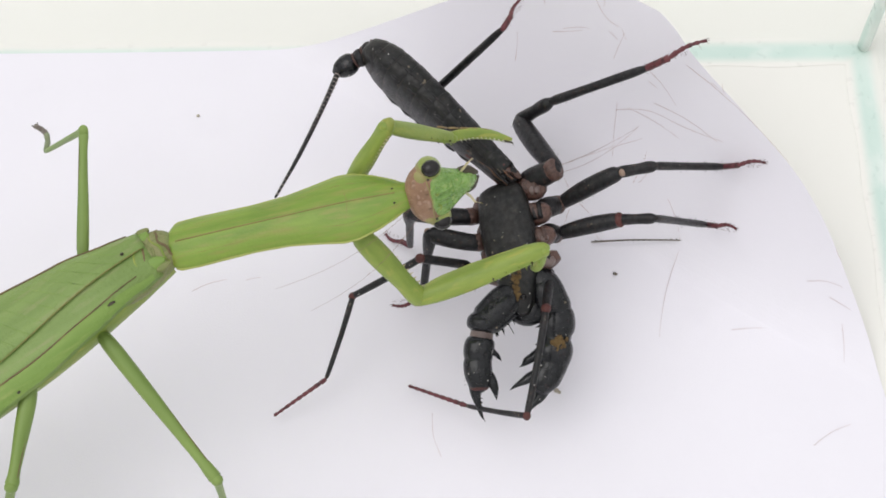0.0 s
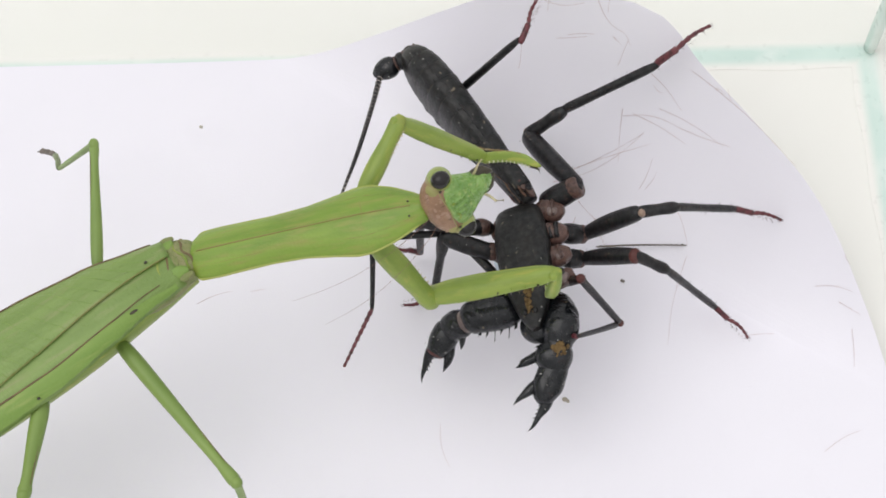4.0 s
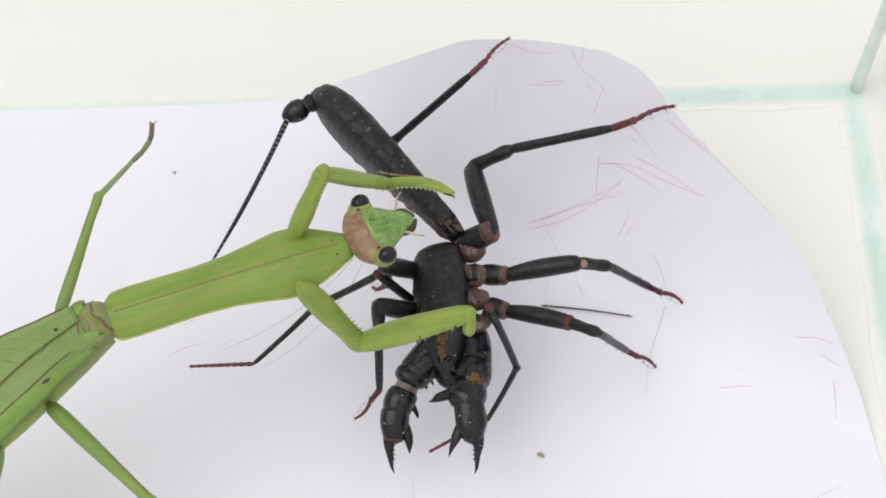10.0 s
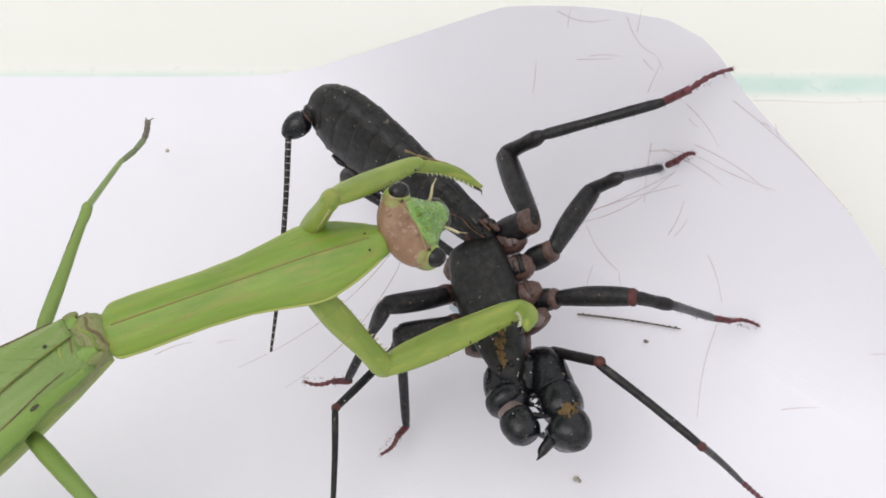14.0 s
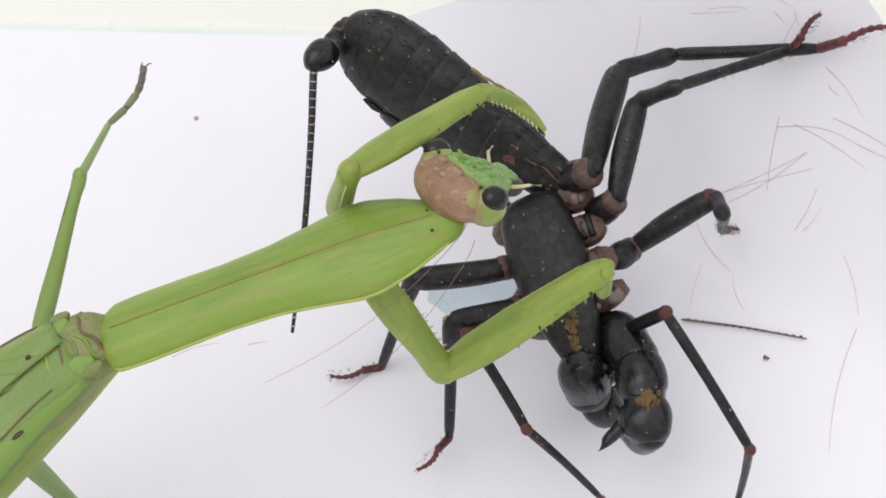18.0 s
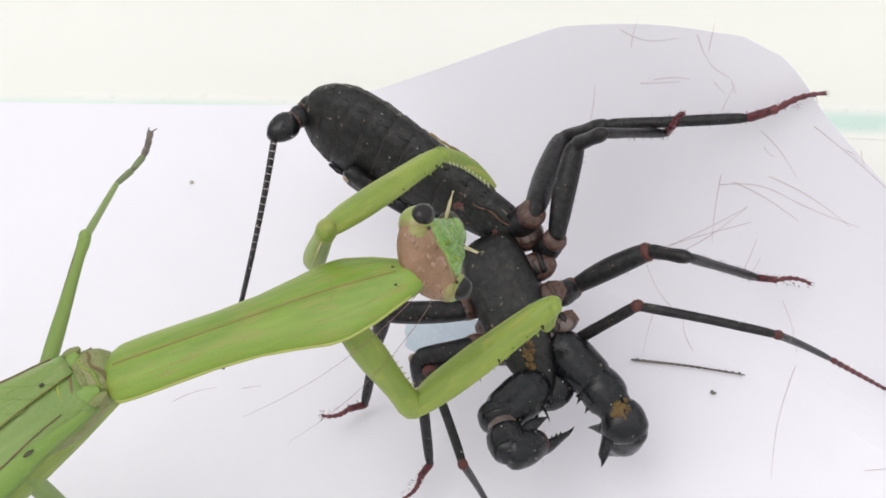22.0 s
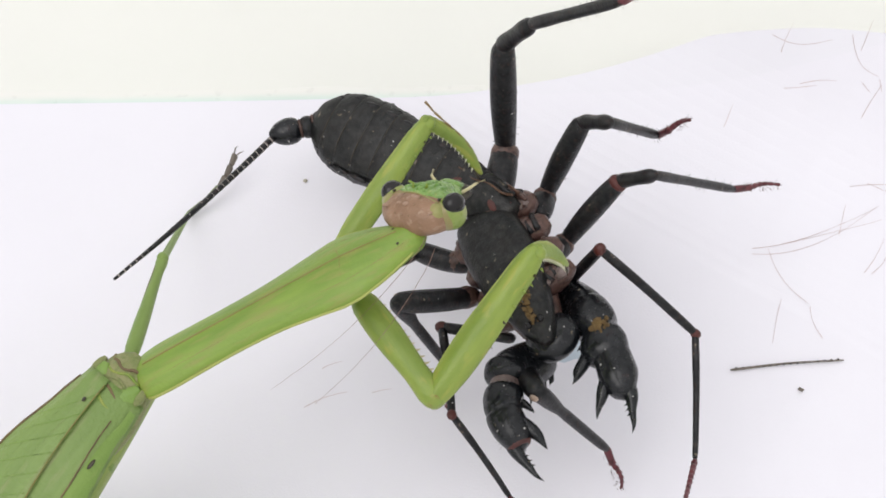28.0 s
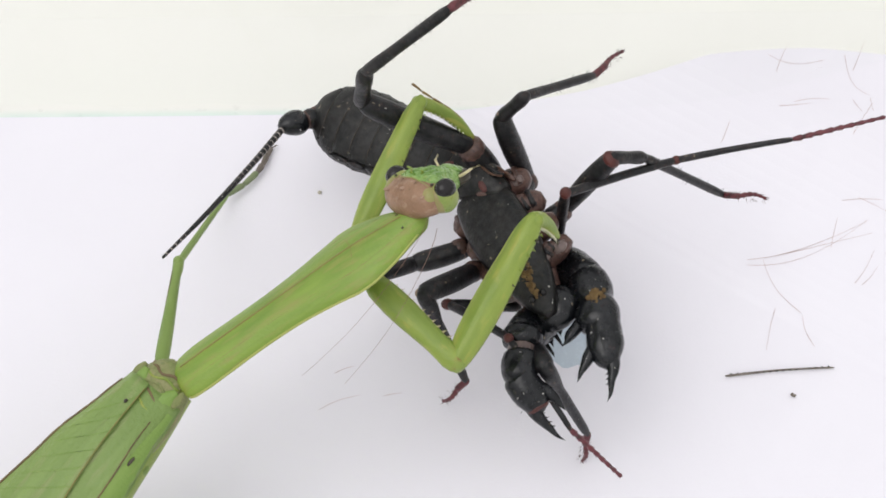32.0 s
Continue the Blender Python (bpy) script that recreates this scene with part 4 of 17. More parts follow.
def pronotum():
    L = NECK

    def along(u):
        return 1.1 + u * (L - 1.1)

    keys = [(0.7, 1.2, 0.8)] + [(along(u), pro_half(u), 0.9 + 0.18 * pro_half(u), 0, 0.25 * math.sin(u * 3.1)) for u in (0, 0.06, 0.15, 0.3, 0.45, 0.56, 0.66, 0.75, 0.82, 0.9, 0.96)] + [(L + 0.2, 1.2, 1.0), (L + 0.7, 0.5, 0.5)]
    keys = [(k[0], k[1] * 1.03, k[2], 0.0, (tuple(k[3:]) + (0, 0))[1]) for k in keys]
    ob = part("neck_shield", shape(keys, 44, 28, 1.5), GREEN, mantis, "long bright green neck shield")

    def on(u, y, lift=0.0):
        hw = pro_half(u)
        hz = 0.9 + 0.18 * hw
        k = max(0.0, 1 - abs(y / hw) ** 1.5) ** (1 / 1.5)
        return Vector((along(u), y, 0.25 * math.sin(u * 3.1) + hz * k + lift))
    bm = bmesh.new()
    strand(bm, [on(u, 0.0, -0.02) for u in np.linspace(0.03, 0.96, 50)], 0.085, 0.07, 6)
    part("keel", bm, KEEL, ob, "olive brown midline ridge")
    for s in (-1, 1):
        bm = bmesh.new()
        strand(bm, [on(u, s * (pro_half(u) * 0.60), -0.035) for u in np.linspace(0.5 if s > 0 else 0.08, 0.97, 40)], 0.055, 0.05, 5)
        part("side_line", bm, KEEL, ob)
        bm = bmesh.new()
        strand(bm, [(along(u), s * pro_half(u) * 1.02, 0.25 * math.sin(u * 3.1)) for u in np.linspace(0.01, 0.98, 60)], 0.13, 0.12, 5)
        for i in range(62):
            u = 0.03 + i * 0.0152
            hw = pro_half(u)
            cone(bm, (along(u), s * hw, 0.25 * math.sin(u * 3.1)), (along(u) + 0.12, s * (hw + 0.22), 0.25 * math.sin(u * 3.1)), 0.09, 4)
        part("toothed_margin", bm, PALE, ob, "finely toothed pale margin")
    bm = bmesh.new()
    strand(bm, [on(0.765 - 0.03 * abs(y) / 3.0, y, -0.04) for y in np.linspace(-2.2, 2.2, 22)], 0.05, 0.05, 5)
    part("cross_groove", bm, KEEL, ob)
    for y in (-0.9, 0.5):
        part("dark_spot", one(ball, on(0.95, y, 0), 0.12, 0.12, 0.08, 8, 5), DARKTIP, ob)
    for k, (dy, dz) in enumerate(((-0.6, 0.0), (-1.7, -0.6))):
        bm = bmesh.new()
        pts = [(L + 1.0 - (15.0 - 3.0 * k) * f, -2.2 * f ** 0.5 + dy - (3.0 + 1.6 * k) * f - 1.0 * math.sin(f * 3.1), 0.2 + dz - 1.6 * f) for f in np.linspace(0, 1, 24)]
        strand(bm, pts, 0.021, 0.008, 4)
        part("antenna", bm, HAIR, ob, "hair-thin brown antenna laid back")
    return ob


m_pro = pronotum()


def head():
    """x runs from the crown to the mouth, y from eye to eye, z out of the face."""
    top = part("head", shape([(-2.45, 0.9, 0.4, 0, -0.15), (-2.2, 1.7, 0.85, 0, -0.1), (-1.6, 2.5, 1.2), (-0.8, 2.85, 1.4), (0.0, 2.8, 1.4, 0, -0.05), (0.7, 2.1, 1.15, 0, -0.25), (1.4, 1.2, 0.8, 0, -0.5)], 24, 28, 2.15), VERTEX, mantis, "small triangular head with a brown crown")
    part("face", shape([(-0.75, 1.3, 0.6, 0, 0.75), (-0.45, 2.1, 1.0, 0, 0.5), (0.2, 2.35, 1.25, 0, 0.25), (0.9, 2.05, 1.25, 0, 0.1), (1.7, 1.55, 1.1, 0, -0.05), (2.5, 1.15, 0.9, 0, -0.2), (3.1, 0.8, 0.65, 0, -0.35), (3.45, 0.35, 0.35, 0, -0.45)], 24, 26, 2.2), FACE, top, "glossy green ridged face")
    for y in (-1.25, -0.62, 0.0, 0.62, 1.25):
        bm = bmesh.new()
        strand(bm, [(-0.25 + 2.1 * f + 0.16 * math.sin(5 * f + y), y * (1 - 0.25 * f), 1.44 - 0.14 * abs(y) ** 1.6 - 0.12 * f - 0.45 * f * f) for f in np.linspace(0, 1, 14)], 0.25, 0.17, 8)
        part("face_ridge", bm, FACE, top)
    bm = bmesh.new()
    strand(bm, [(1.55 - 0.12 * abs(y), y, 1.1 - 0.22 * y * y) for y in np.linspace(-1.2, 1.2, 14)], 0.14, 0.14, 6)
    part("brow", bm, FACE, top)
    part("upper_lip", shape([(2.2, 0.5, 0.3, 0, 0.55), (2.7, 0.85, 0.42, 0, 0.35), (3.3, 0.72, 0.36, 0, 0.0), (3.8, 0.25, 0.2, 0, -0.25)], 10, 14), FACE, top)
    rnd = random.Random(17)
    for q in range(7):
        y = -2.1 + q * 0.7
        bm = bmesh.new()
        strand(bm, [(-2.3 + 0.09 * abs(y) ** 1.8, y * 0.86, 0.64 - 0.07 * y * y), (-1.6, y * 0.98, 1.175 - 0.1 * y * y), (-0.85, y * 1.02, 1.395 - 0.1 * y * y)], 0.04, 0.055, 6)
        part("crown_line", bm, CROWN if q % 2 else BROWN, top)
    for _ in range(9):
        y, x = rnd.uniform(-2.1, 2.1), rnd.uniform(-1.9, -0.9)
        part("crown_fleck", one(ball, (x, y, 1.06 + 0.32 * (1 - abs(x + 0.8)) - 0.1 * y * y), rnd.uniform(0.16, 0.32), rnd.uniform(0.12, 0.25), 0.1, 9, 6), CROWN, top, "pale pinkish fleck")
    bm = bmesh.new()
    strand(bm, [(-0.62 - 0.06 * abs(y), y, 1.42 - 0.1 * y * y) for y in np.linspace(-2.2, 2.2, 18)], 0.06, 0.06, 6)
    part("crown_edge", bm, OLIVE, top, "olive edge between crown and face")
    for s in (-1, 1):
        e = part("eye", one(ball, (-0.12, s * 2.42, 0.1), 1.06, 0.98, 1.18, 26, 18), EYEGREEN, top, "smooth olive green eye")
        part("eye_shade", one(ball, (-0.42, s * 2.32, 0.06), 0.88, 0.9, 1.06, 22, 14), EYESHADE, e, "olive brown rear half of the eye")
        part("pupil", one(ball, (-0.06, s * 2.7, 0.74), 0.84, 0.74, 0.76, 20, 14), PUPIL, e, "glossy black false pupil")
        part("cheek", one(ball, (-0.95, s * 1.95, 0.3), 0.75, 0.75, 0.82, 18, 12), OLIVE, top, "olive border of the crown")
        part("dark_spot", one(ball, (-0.55, s * 2.0, 1.22), 0.13, 0.12, 0.1, 8, 6), DARKTIP, top)
        bm = bmesh.new()
        strand(bm, [(2.4, s * 0.9, -0.1), (2.9, s * 1.5, 0.2), (3.1, s * 1.95, 0.5), (3.7, s * 2.3, 0.55)], 0.13, 0.08, 7)
        part("palp", bm, CREAMY, top, "slender cream mouth feeler")
        part("jaw", shape([(2.4, 0.4, 0.4, s * 0.9, -0.3), (3.0, 0.55, 0.5, s * 0.75, -0.35), (3.6, 0.5, 0.42, s * 0.55, -0.4), (4.1, 0.12, 0.1, s * 0.2, -0.5)], 8, 10), DARKTIP, top, "dark jaw tip")
        bm = bmesh.new()
        strand(bm, [(-0.2, s * 0.5, 1.45), (0.0, s * 0.62, 1.72), (-0.2, s * 0.8, 1.95)], 0.12, 0.08, 6)
        part("antenna_root", bm, LIMB, top)
    for piece in (top, *top.children_recursive):
        piece.data.transform(Matrix.Diagonal((1.1, 1.1, 1.1, 1)))
    return top


m_head = head()


def raptorial(key, coxa, femur, tibia, cs, fs, slim):
    a = part("coxa", shape([(-2.2 if key == "A" else -1.5, 0.4, 0.4), (-0.8, 0.95, 0.9), (0, 1.15, 1.1), (coxa * 0.3, 1.25, 1.05), (coxa * 0.75, 1.0, 0.9), (coxa, 1.05, 0.95), (coxa + 0.7, 0.45, 0.45)], 14, 14, 2.2), LIMB, mantis)
    for i in range(13):
        x = 0.6 + i * (coxa - 1.2) / 12
        part("tooth", one(cone, (x, cs * 0.98, 0.1), (x + 0.15, cs * (1.38 + 0.06 * (i % 2)), 0.1), 0.13, 5), CREAMY, a)
    part("trochanter", shape([(coxa - 0.9, 0.6, 0.6), (coxa - 0.4, 0.95, 0.88), (coxa + 0.2, 0.98, 0.9), (coxa + 0.8, 0.5, 0.5)], 8, 14), HIP, a, "yellowish hip joint")
    b = part("femur", shape([(-0.8, 0.5, 0.5), (0, 0.95, 0.85), (femur * 0.2, 1.35, 0.95), (femur * 0.45, 1.42, 0.95), (femur * 0.75, 1.2, 0.85), (femur * 0.93, 1.05, 0.85), (femur + 0.4, 0.6, 0.55), (femur + 0.7, 0.2, 0.2)], 20, 16, 1.55), LIMB, mantis, "thick green grasping thigh")
    for i in range(11):
        x = femur * (0.42 + 0.052 * i)
        r = (0.3 if i % 3 == 0 else 0.16) * (0.5 if key == "A" else 1.0)
        part("spine", one(cone, (x, fs * 1.05, 0.25 * (1 if i % 2 else -1)), (x - 0.1, fs * (1.25 + r), 0.3 * (1 if i % 2 else -1)), 0.13, 6), DARKTIP if i % 3 == 0 else LIMB, b)
    bm = bmesh.new()
    strand(bm, [(femur * f, -fs * 0.9 * float(np.interp(f, (0.0, 0.2, 0.45, 0.75, 0.93), (0.95, 1.35, 1.42, 1.2, 1.05))), 0.22) for f in np.linspace(0.12, 0.9, 24)], 0.1, 0.08, 5)
    part("edge_line", bm, PALE, b)
    part("knee_lobe", one(ball, (femur + 0.05, fs * 0.35, 0.1), 0.55, 0.6, 0.6), LIMB, b)
    bw = -fs * tibia * 0.11
    c = part("tibia", shape([(-0.5, 0.5, 0.5), (0.2, 0.75, 0.62, bw * 0.2), (tibia * 0.4, 0.8, 0.62, bw), (tibia * 0.75, 0.72, 0.55, bw * 0.8), (tibia * 0.95, 0.5, 0.42, bw * 0.2), (tibia + 0.5, 0.2, 0.2, 0)], 14, 12), LIMB, mantis, "short green toothed shin")
    for i in range(11):
        f = 0.15 + 0.075 * i
        part("tooth", one(cone, (tibia * f, bw * math.sin(f * 3) + fs * 0.6, 0.12), (tibia * f + 0.18, bw * math.sin(f * 3) + fs * 1.12, 0.12), 0.1, 5), TOOTH, c)
    bm = bmesh.new()
    strand(bm, [(tibia * 0.9, fs * 0.2, 0), (tibia + 0.5, fs * 0.45, -0.1), (tibia + 0.7, fs * 0.9, -0.25)], 0.22, 0.03, 6)
    part("claw", bm, DARKTIP, c, "dark hooked claw")
    bm = bmesh.new()
    for i in range(5):
        x0, x1 = 5.2 - 1.35 * i, 4.0 - 1.35 * i
        y0, y1 = (0.95 + 0.16 * math.sin(i * 1.1) + 0.1 * i, 0.95 + 0.16 * math.sin((i + 1) * 1.1) + 0.1 * (i + 1))
        strand(bm, [(x0, -fs * y0, 0.35), ((x0 + x1) / 2, -fs * (y0 + y1) / 2, 0.42), (x1, -fs * y1, 0.35)], 0.1, 0.15, 6)
    if key == "A":
        part("foot", bm, TARSUS, c, "thin brown foot folded back along the shin")
    else:
        bm.free()
    limb[key] = [a, b, c]
    for ob in limb[key]:
        for piece in (ob, *ob.children):
            piece.data.transform(Matrix.Diagonal((1, slim, slim, 1)))


raptorial("A", *LENGTHS["A"], -1, -1, 0.78)
raptorial("B", *LENGTHS["B"], 1, -1, 0.95)


def thin_leg(key, lengths, r, seed):
    f, t, s = lengths
    a = part("femur", shape([(-0.6, 0.3 * r, 0.3 * r), (0, r, r), (f * 0.25, 1.15 * r, 1.1 * r), (f * 0.85, 0.75 * r, 0.75 * r), (f - 0.2, 0.95 * r, 0.9 * r), (f + 0.4, 0.35 * r, 0.35 * r)], 16, 10), LEG, mantis)
    bm = bmesh.new()
    strand(bm, [(f * k, 0.85 * r * (1.1 - 0.35 * k), 0.4 * r) for k in np.linspace(0.05, 0.95, 12)], 0.07, 0.05, 4)
    part("edge_line", bm, BROWN, a)
    part("knee_lobe", one(ball, (f, 0, 0.1), 0.6, 0.75 * r + 0.1, 0.75 * r + 0.1), LEG, a)
    b = part("tibia", rod(t, 0.6 * r, 0.5 * r), LEG, mantis)
    def bend(x):
        return -0.75 * math.sin(math.pi * min(max(x / s, 0), 1))
    secs = []
    for i in range(2):
        x0, x1 = s * 0.27 * i, s * 0.27 * (i + 1)
        secs += [(x0 - 0.05, 0.2, 0.2, bend(x0)), (x0 + 0.25, 0.29, 0.27, bend(x0 + 0.25)), (x1 - 0.2, 0.33, 0.3, bend(x1 - 0.2)), (x1 - 0.02, 0.22, 0.22, bend(x1))]
    c = part("foot", loft(bmesh.new(), secs, 10), SHIN, mantis, "dull green jointed foot")
    secs = []
    for i in range(3):
        x0, x1 = s * (0.54 + 0.153 * i), s * (0.54 + 0.153 * (i + 1))
        secs += [(x0 - 0.04, 0.2, 0.2, bend(x0)), (x0 + 0.2, 0.28, 0.26, bend(x0 + 0.2)), (x1 - 0.15, 0.34, 0.3, bend(x1 - 0.15)), (x1, 0.2, 0.2, bend(x1))]
    part("toe_joints", loft(bmesh.new(), secs, 10), FOOT, c, "greyish brown toe joints")
    bm = bmesh.new()
    for q in (-1, 1):
        strand(bm, [(s - 0.1, q * 0.1, 0), (s + 0.4, q * 0.35, 0.05), (s + 0.7, q * 0.4, -0.15)], 0.09, 0.02, 5)
    part("claw", bm, FOOT, c)
    limb[key] = [a, b, c]


thin_leg("U", LENGTHS["U"], 0.54, 71)
thin_leg("V", LENGTHS["V"], 0.68, 72)
thin_leg("W", LENGTHS["W"], 0.74, 73)

# ---- small things on the paper ----
fragment = part("broken_feeler", shape([(-0.05, 0.06, 0.06), (0.2, 0.11, 0.11), (5, 0.1, 0.1, 0.15), (9.8, 0.08, 0.08), (10.0, 0.04, 0.04)], 18, 6), FOOT)
tagged(fragment, "thin black broken feeler piece lying on the paper", "feeler piece")
bm = bmesh.new()
for i in range(16):
    loft(bm, [(0.4 + i * 0.6, 0.07, 0.07, 0.1), (0.5 + i * 0.6, 0.13, 0.13, 0.1), (0.6 + i * 0.6, 0.07, 0.07, 0.1)], 6)
part("bead", bm, SHAFT, fragment)
crumb = part("dirt_crumb", shape([(-0.22, 0.07, 0.06), (-0.06, 0.2, 0.13, 0.06), (0.13, 0.15, 0.1, -0.06), (0.3, 0.04, 0.04)], 6, 7), FOOT)
tagged(crumb, "tiny dark crumb on the paper", "crumb")
bm = bmesh.new()
ball(bm, (13.9, -15.4, 0.15), 0.32, 0.28, 0.2, 8, 6)
ball(bm, (14.2, -15.6, 0.12), 0.2, 0.2, 0.15, 6, 5)
tagged(part("grit_grain", bm, GRIT), "pale tan grit grain on the paper", "grit")
tagged(part("grit_grain", one(ball, (-26.4, 19.7, 0.1), 0.22, 0.2, 0.14, 8, 6), GRIT), "pale tan grit grain on the paper", "grit")

hair_rnd = random.Random(3)


def bristle(x0, y0, x1, y1):
    """A fine shed hair lying on the paper, slightly bent."""
    a, b = Vector((x0, y0)), Vector((x1, y1))
    side = Vector((-(b - a).y, (b - a).x)) * hair_rnd.uniform(-0.08, 0.08)
    pts = []
    for i in range(13):
        f = i / 12
        p = a.lerp(b, f) + side * math.sin(f * math.pi)
        pts.append((p.x, p.y, curl(p.x, p.y) + 0.05))
    ob = part("shed_hair", one(strand, pts, 0.019, 0.010, 4), SHED)
    tagged(ob, "fine brown shed hair on the paper", "hair", "shed hairs")
    u = UX * (x0 + x1) / 2 + UY * (y0 + y1) / 2 - HINGE
    if u > 0:
        lying.append((ob, min(int(arc(round(u, 6)) / STRIP), len(bends) - 1)))


bristle(14.0, 10.8, 23.6, 11.9)
bristle(15.5, 11.4, 23.6, 11.9)
bristle(21.3, 14.2, 21.1, 10.8)
bristle(22.4, 13.5, 27.7, 9.8)
bristle(25.0, 12.8, 31.5, 8.2)
bristle(23.4, 8.1, 24.6, 9.9)
bristle(24.0, 7.9, 25.1, 8.8)
bristle(27.1, 5.8, 28.5, 2.0)
bristle(28.4, 1.0, 25.5, -9.3)
bristle(12.2, 23.8, 16.8, 21.5)
bristle(13.2, 22.7, 13.5, 23.6)
bristle(19.2, 20.0, 19.4, 20.9)
bristle(20.6, 16.9, 21.5, 17.8)
bristle(19.9, 18.6, 20.8, 17.8)
bristle(15.3, 20.6, 18.0, 19.5)
bristle(10.3, 20.7, 10.5, 22.3)
bristle(33.5, -8.5, 37.1, -8.3)
bristle(41.6, -4.3, 45.1, -5.6)
bristle(43.9, -6.1, 46.0, -7.6)
bristle(45.3, -8.7, 45.4, -12.5)
bristle(23.9, 15.1, 27.1, 11.9)
bristle(44.1, -2.7, 44.7, -3.5)
bristle(30.2, 11.8, 31.1, 11.1)
bristle(27.7, 13.7, 38.5, 4.5)
bristle(21.2, 18.1, 21.7, 17.4)
bristle(0.5, -17.8, 1.4, -22.8)
bristle(41.0, -22.0, 45.2, -19.7)
bristle(14.2, 20.9, 17.3, 19.7)
bristle(-20.0, -1.7, -18.4, -1.4)
bristle(-24.5, 0.6, -22.7, 1.3)
bristle(14.1, 11.4, 24.1, 11.0)
bristle(18.7, 6.1, 15.5, 11.4)
bristle(16.4, 6.7, 15.2, 2.5)
bristle(21.2, 13.8, 27.0, 11.0)
bristle(27.0, 11.0, 32.1, 8.0)
bristle(19.6, 2.8, 18.9, 6.0)
bristle(-25.9, -3.0, -22.2, -1.6)
bristle(18.2, 21.0, 21.0, 18.3)
bristle(31.3, 11.3, 31.8, 10.5)
bristle(24.3, 14.3, 25.1, 13.6)


# ---- movement ----
def bone(a, b, up):
    a, b = Vector(a) * MM, Vector(b) * MM
    x = (b - a).normalized()
    z = Vector(up) - x * Vector(up).dot(x)
    if z.length < 0.05:
        z = Vector((0, 1, 0)) - x * x.y
    z.normalize()
    y = z.cross(x)
    m = Matrix((x, y, z)).transposed().to_4x4()
    m.translation = a
    return m


def bones(rows, up=(0, 0, 1)):
    """Rows of seconds, a limb piece's root and its end."""
    return [(r[0], bone(r[1:4], r[4:7], up)) for r in rows]


def turned(rows):
    """The same with the way of its back at the end of each row."""
    return [(r[0], bone(r[1:4], r[4:7], r[7:10])) for r in rows]


def paper_springs():
    """The curled corner springs open when the legs let go of it."""
    times = [(0, 0.0), (23.3, 0.0), (23.35, 0.2), (23.4, 0.5), (23.45, 0.8), (23.5, 1.0), (32, 1.0)]
    stages = [(t, strip_poses(f)) for t, f in times]
    for i, strip in enumerate(bends):
        walk(strip, [(t, p[i]) for t, p in stages])
    for hair, i in lying:
        first = stages[0][1][i].inverted()
        walk(hair, [(t, p[i] @ first) for t, p in stages])


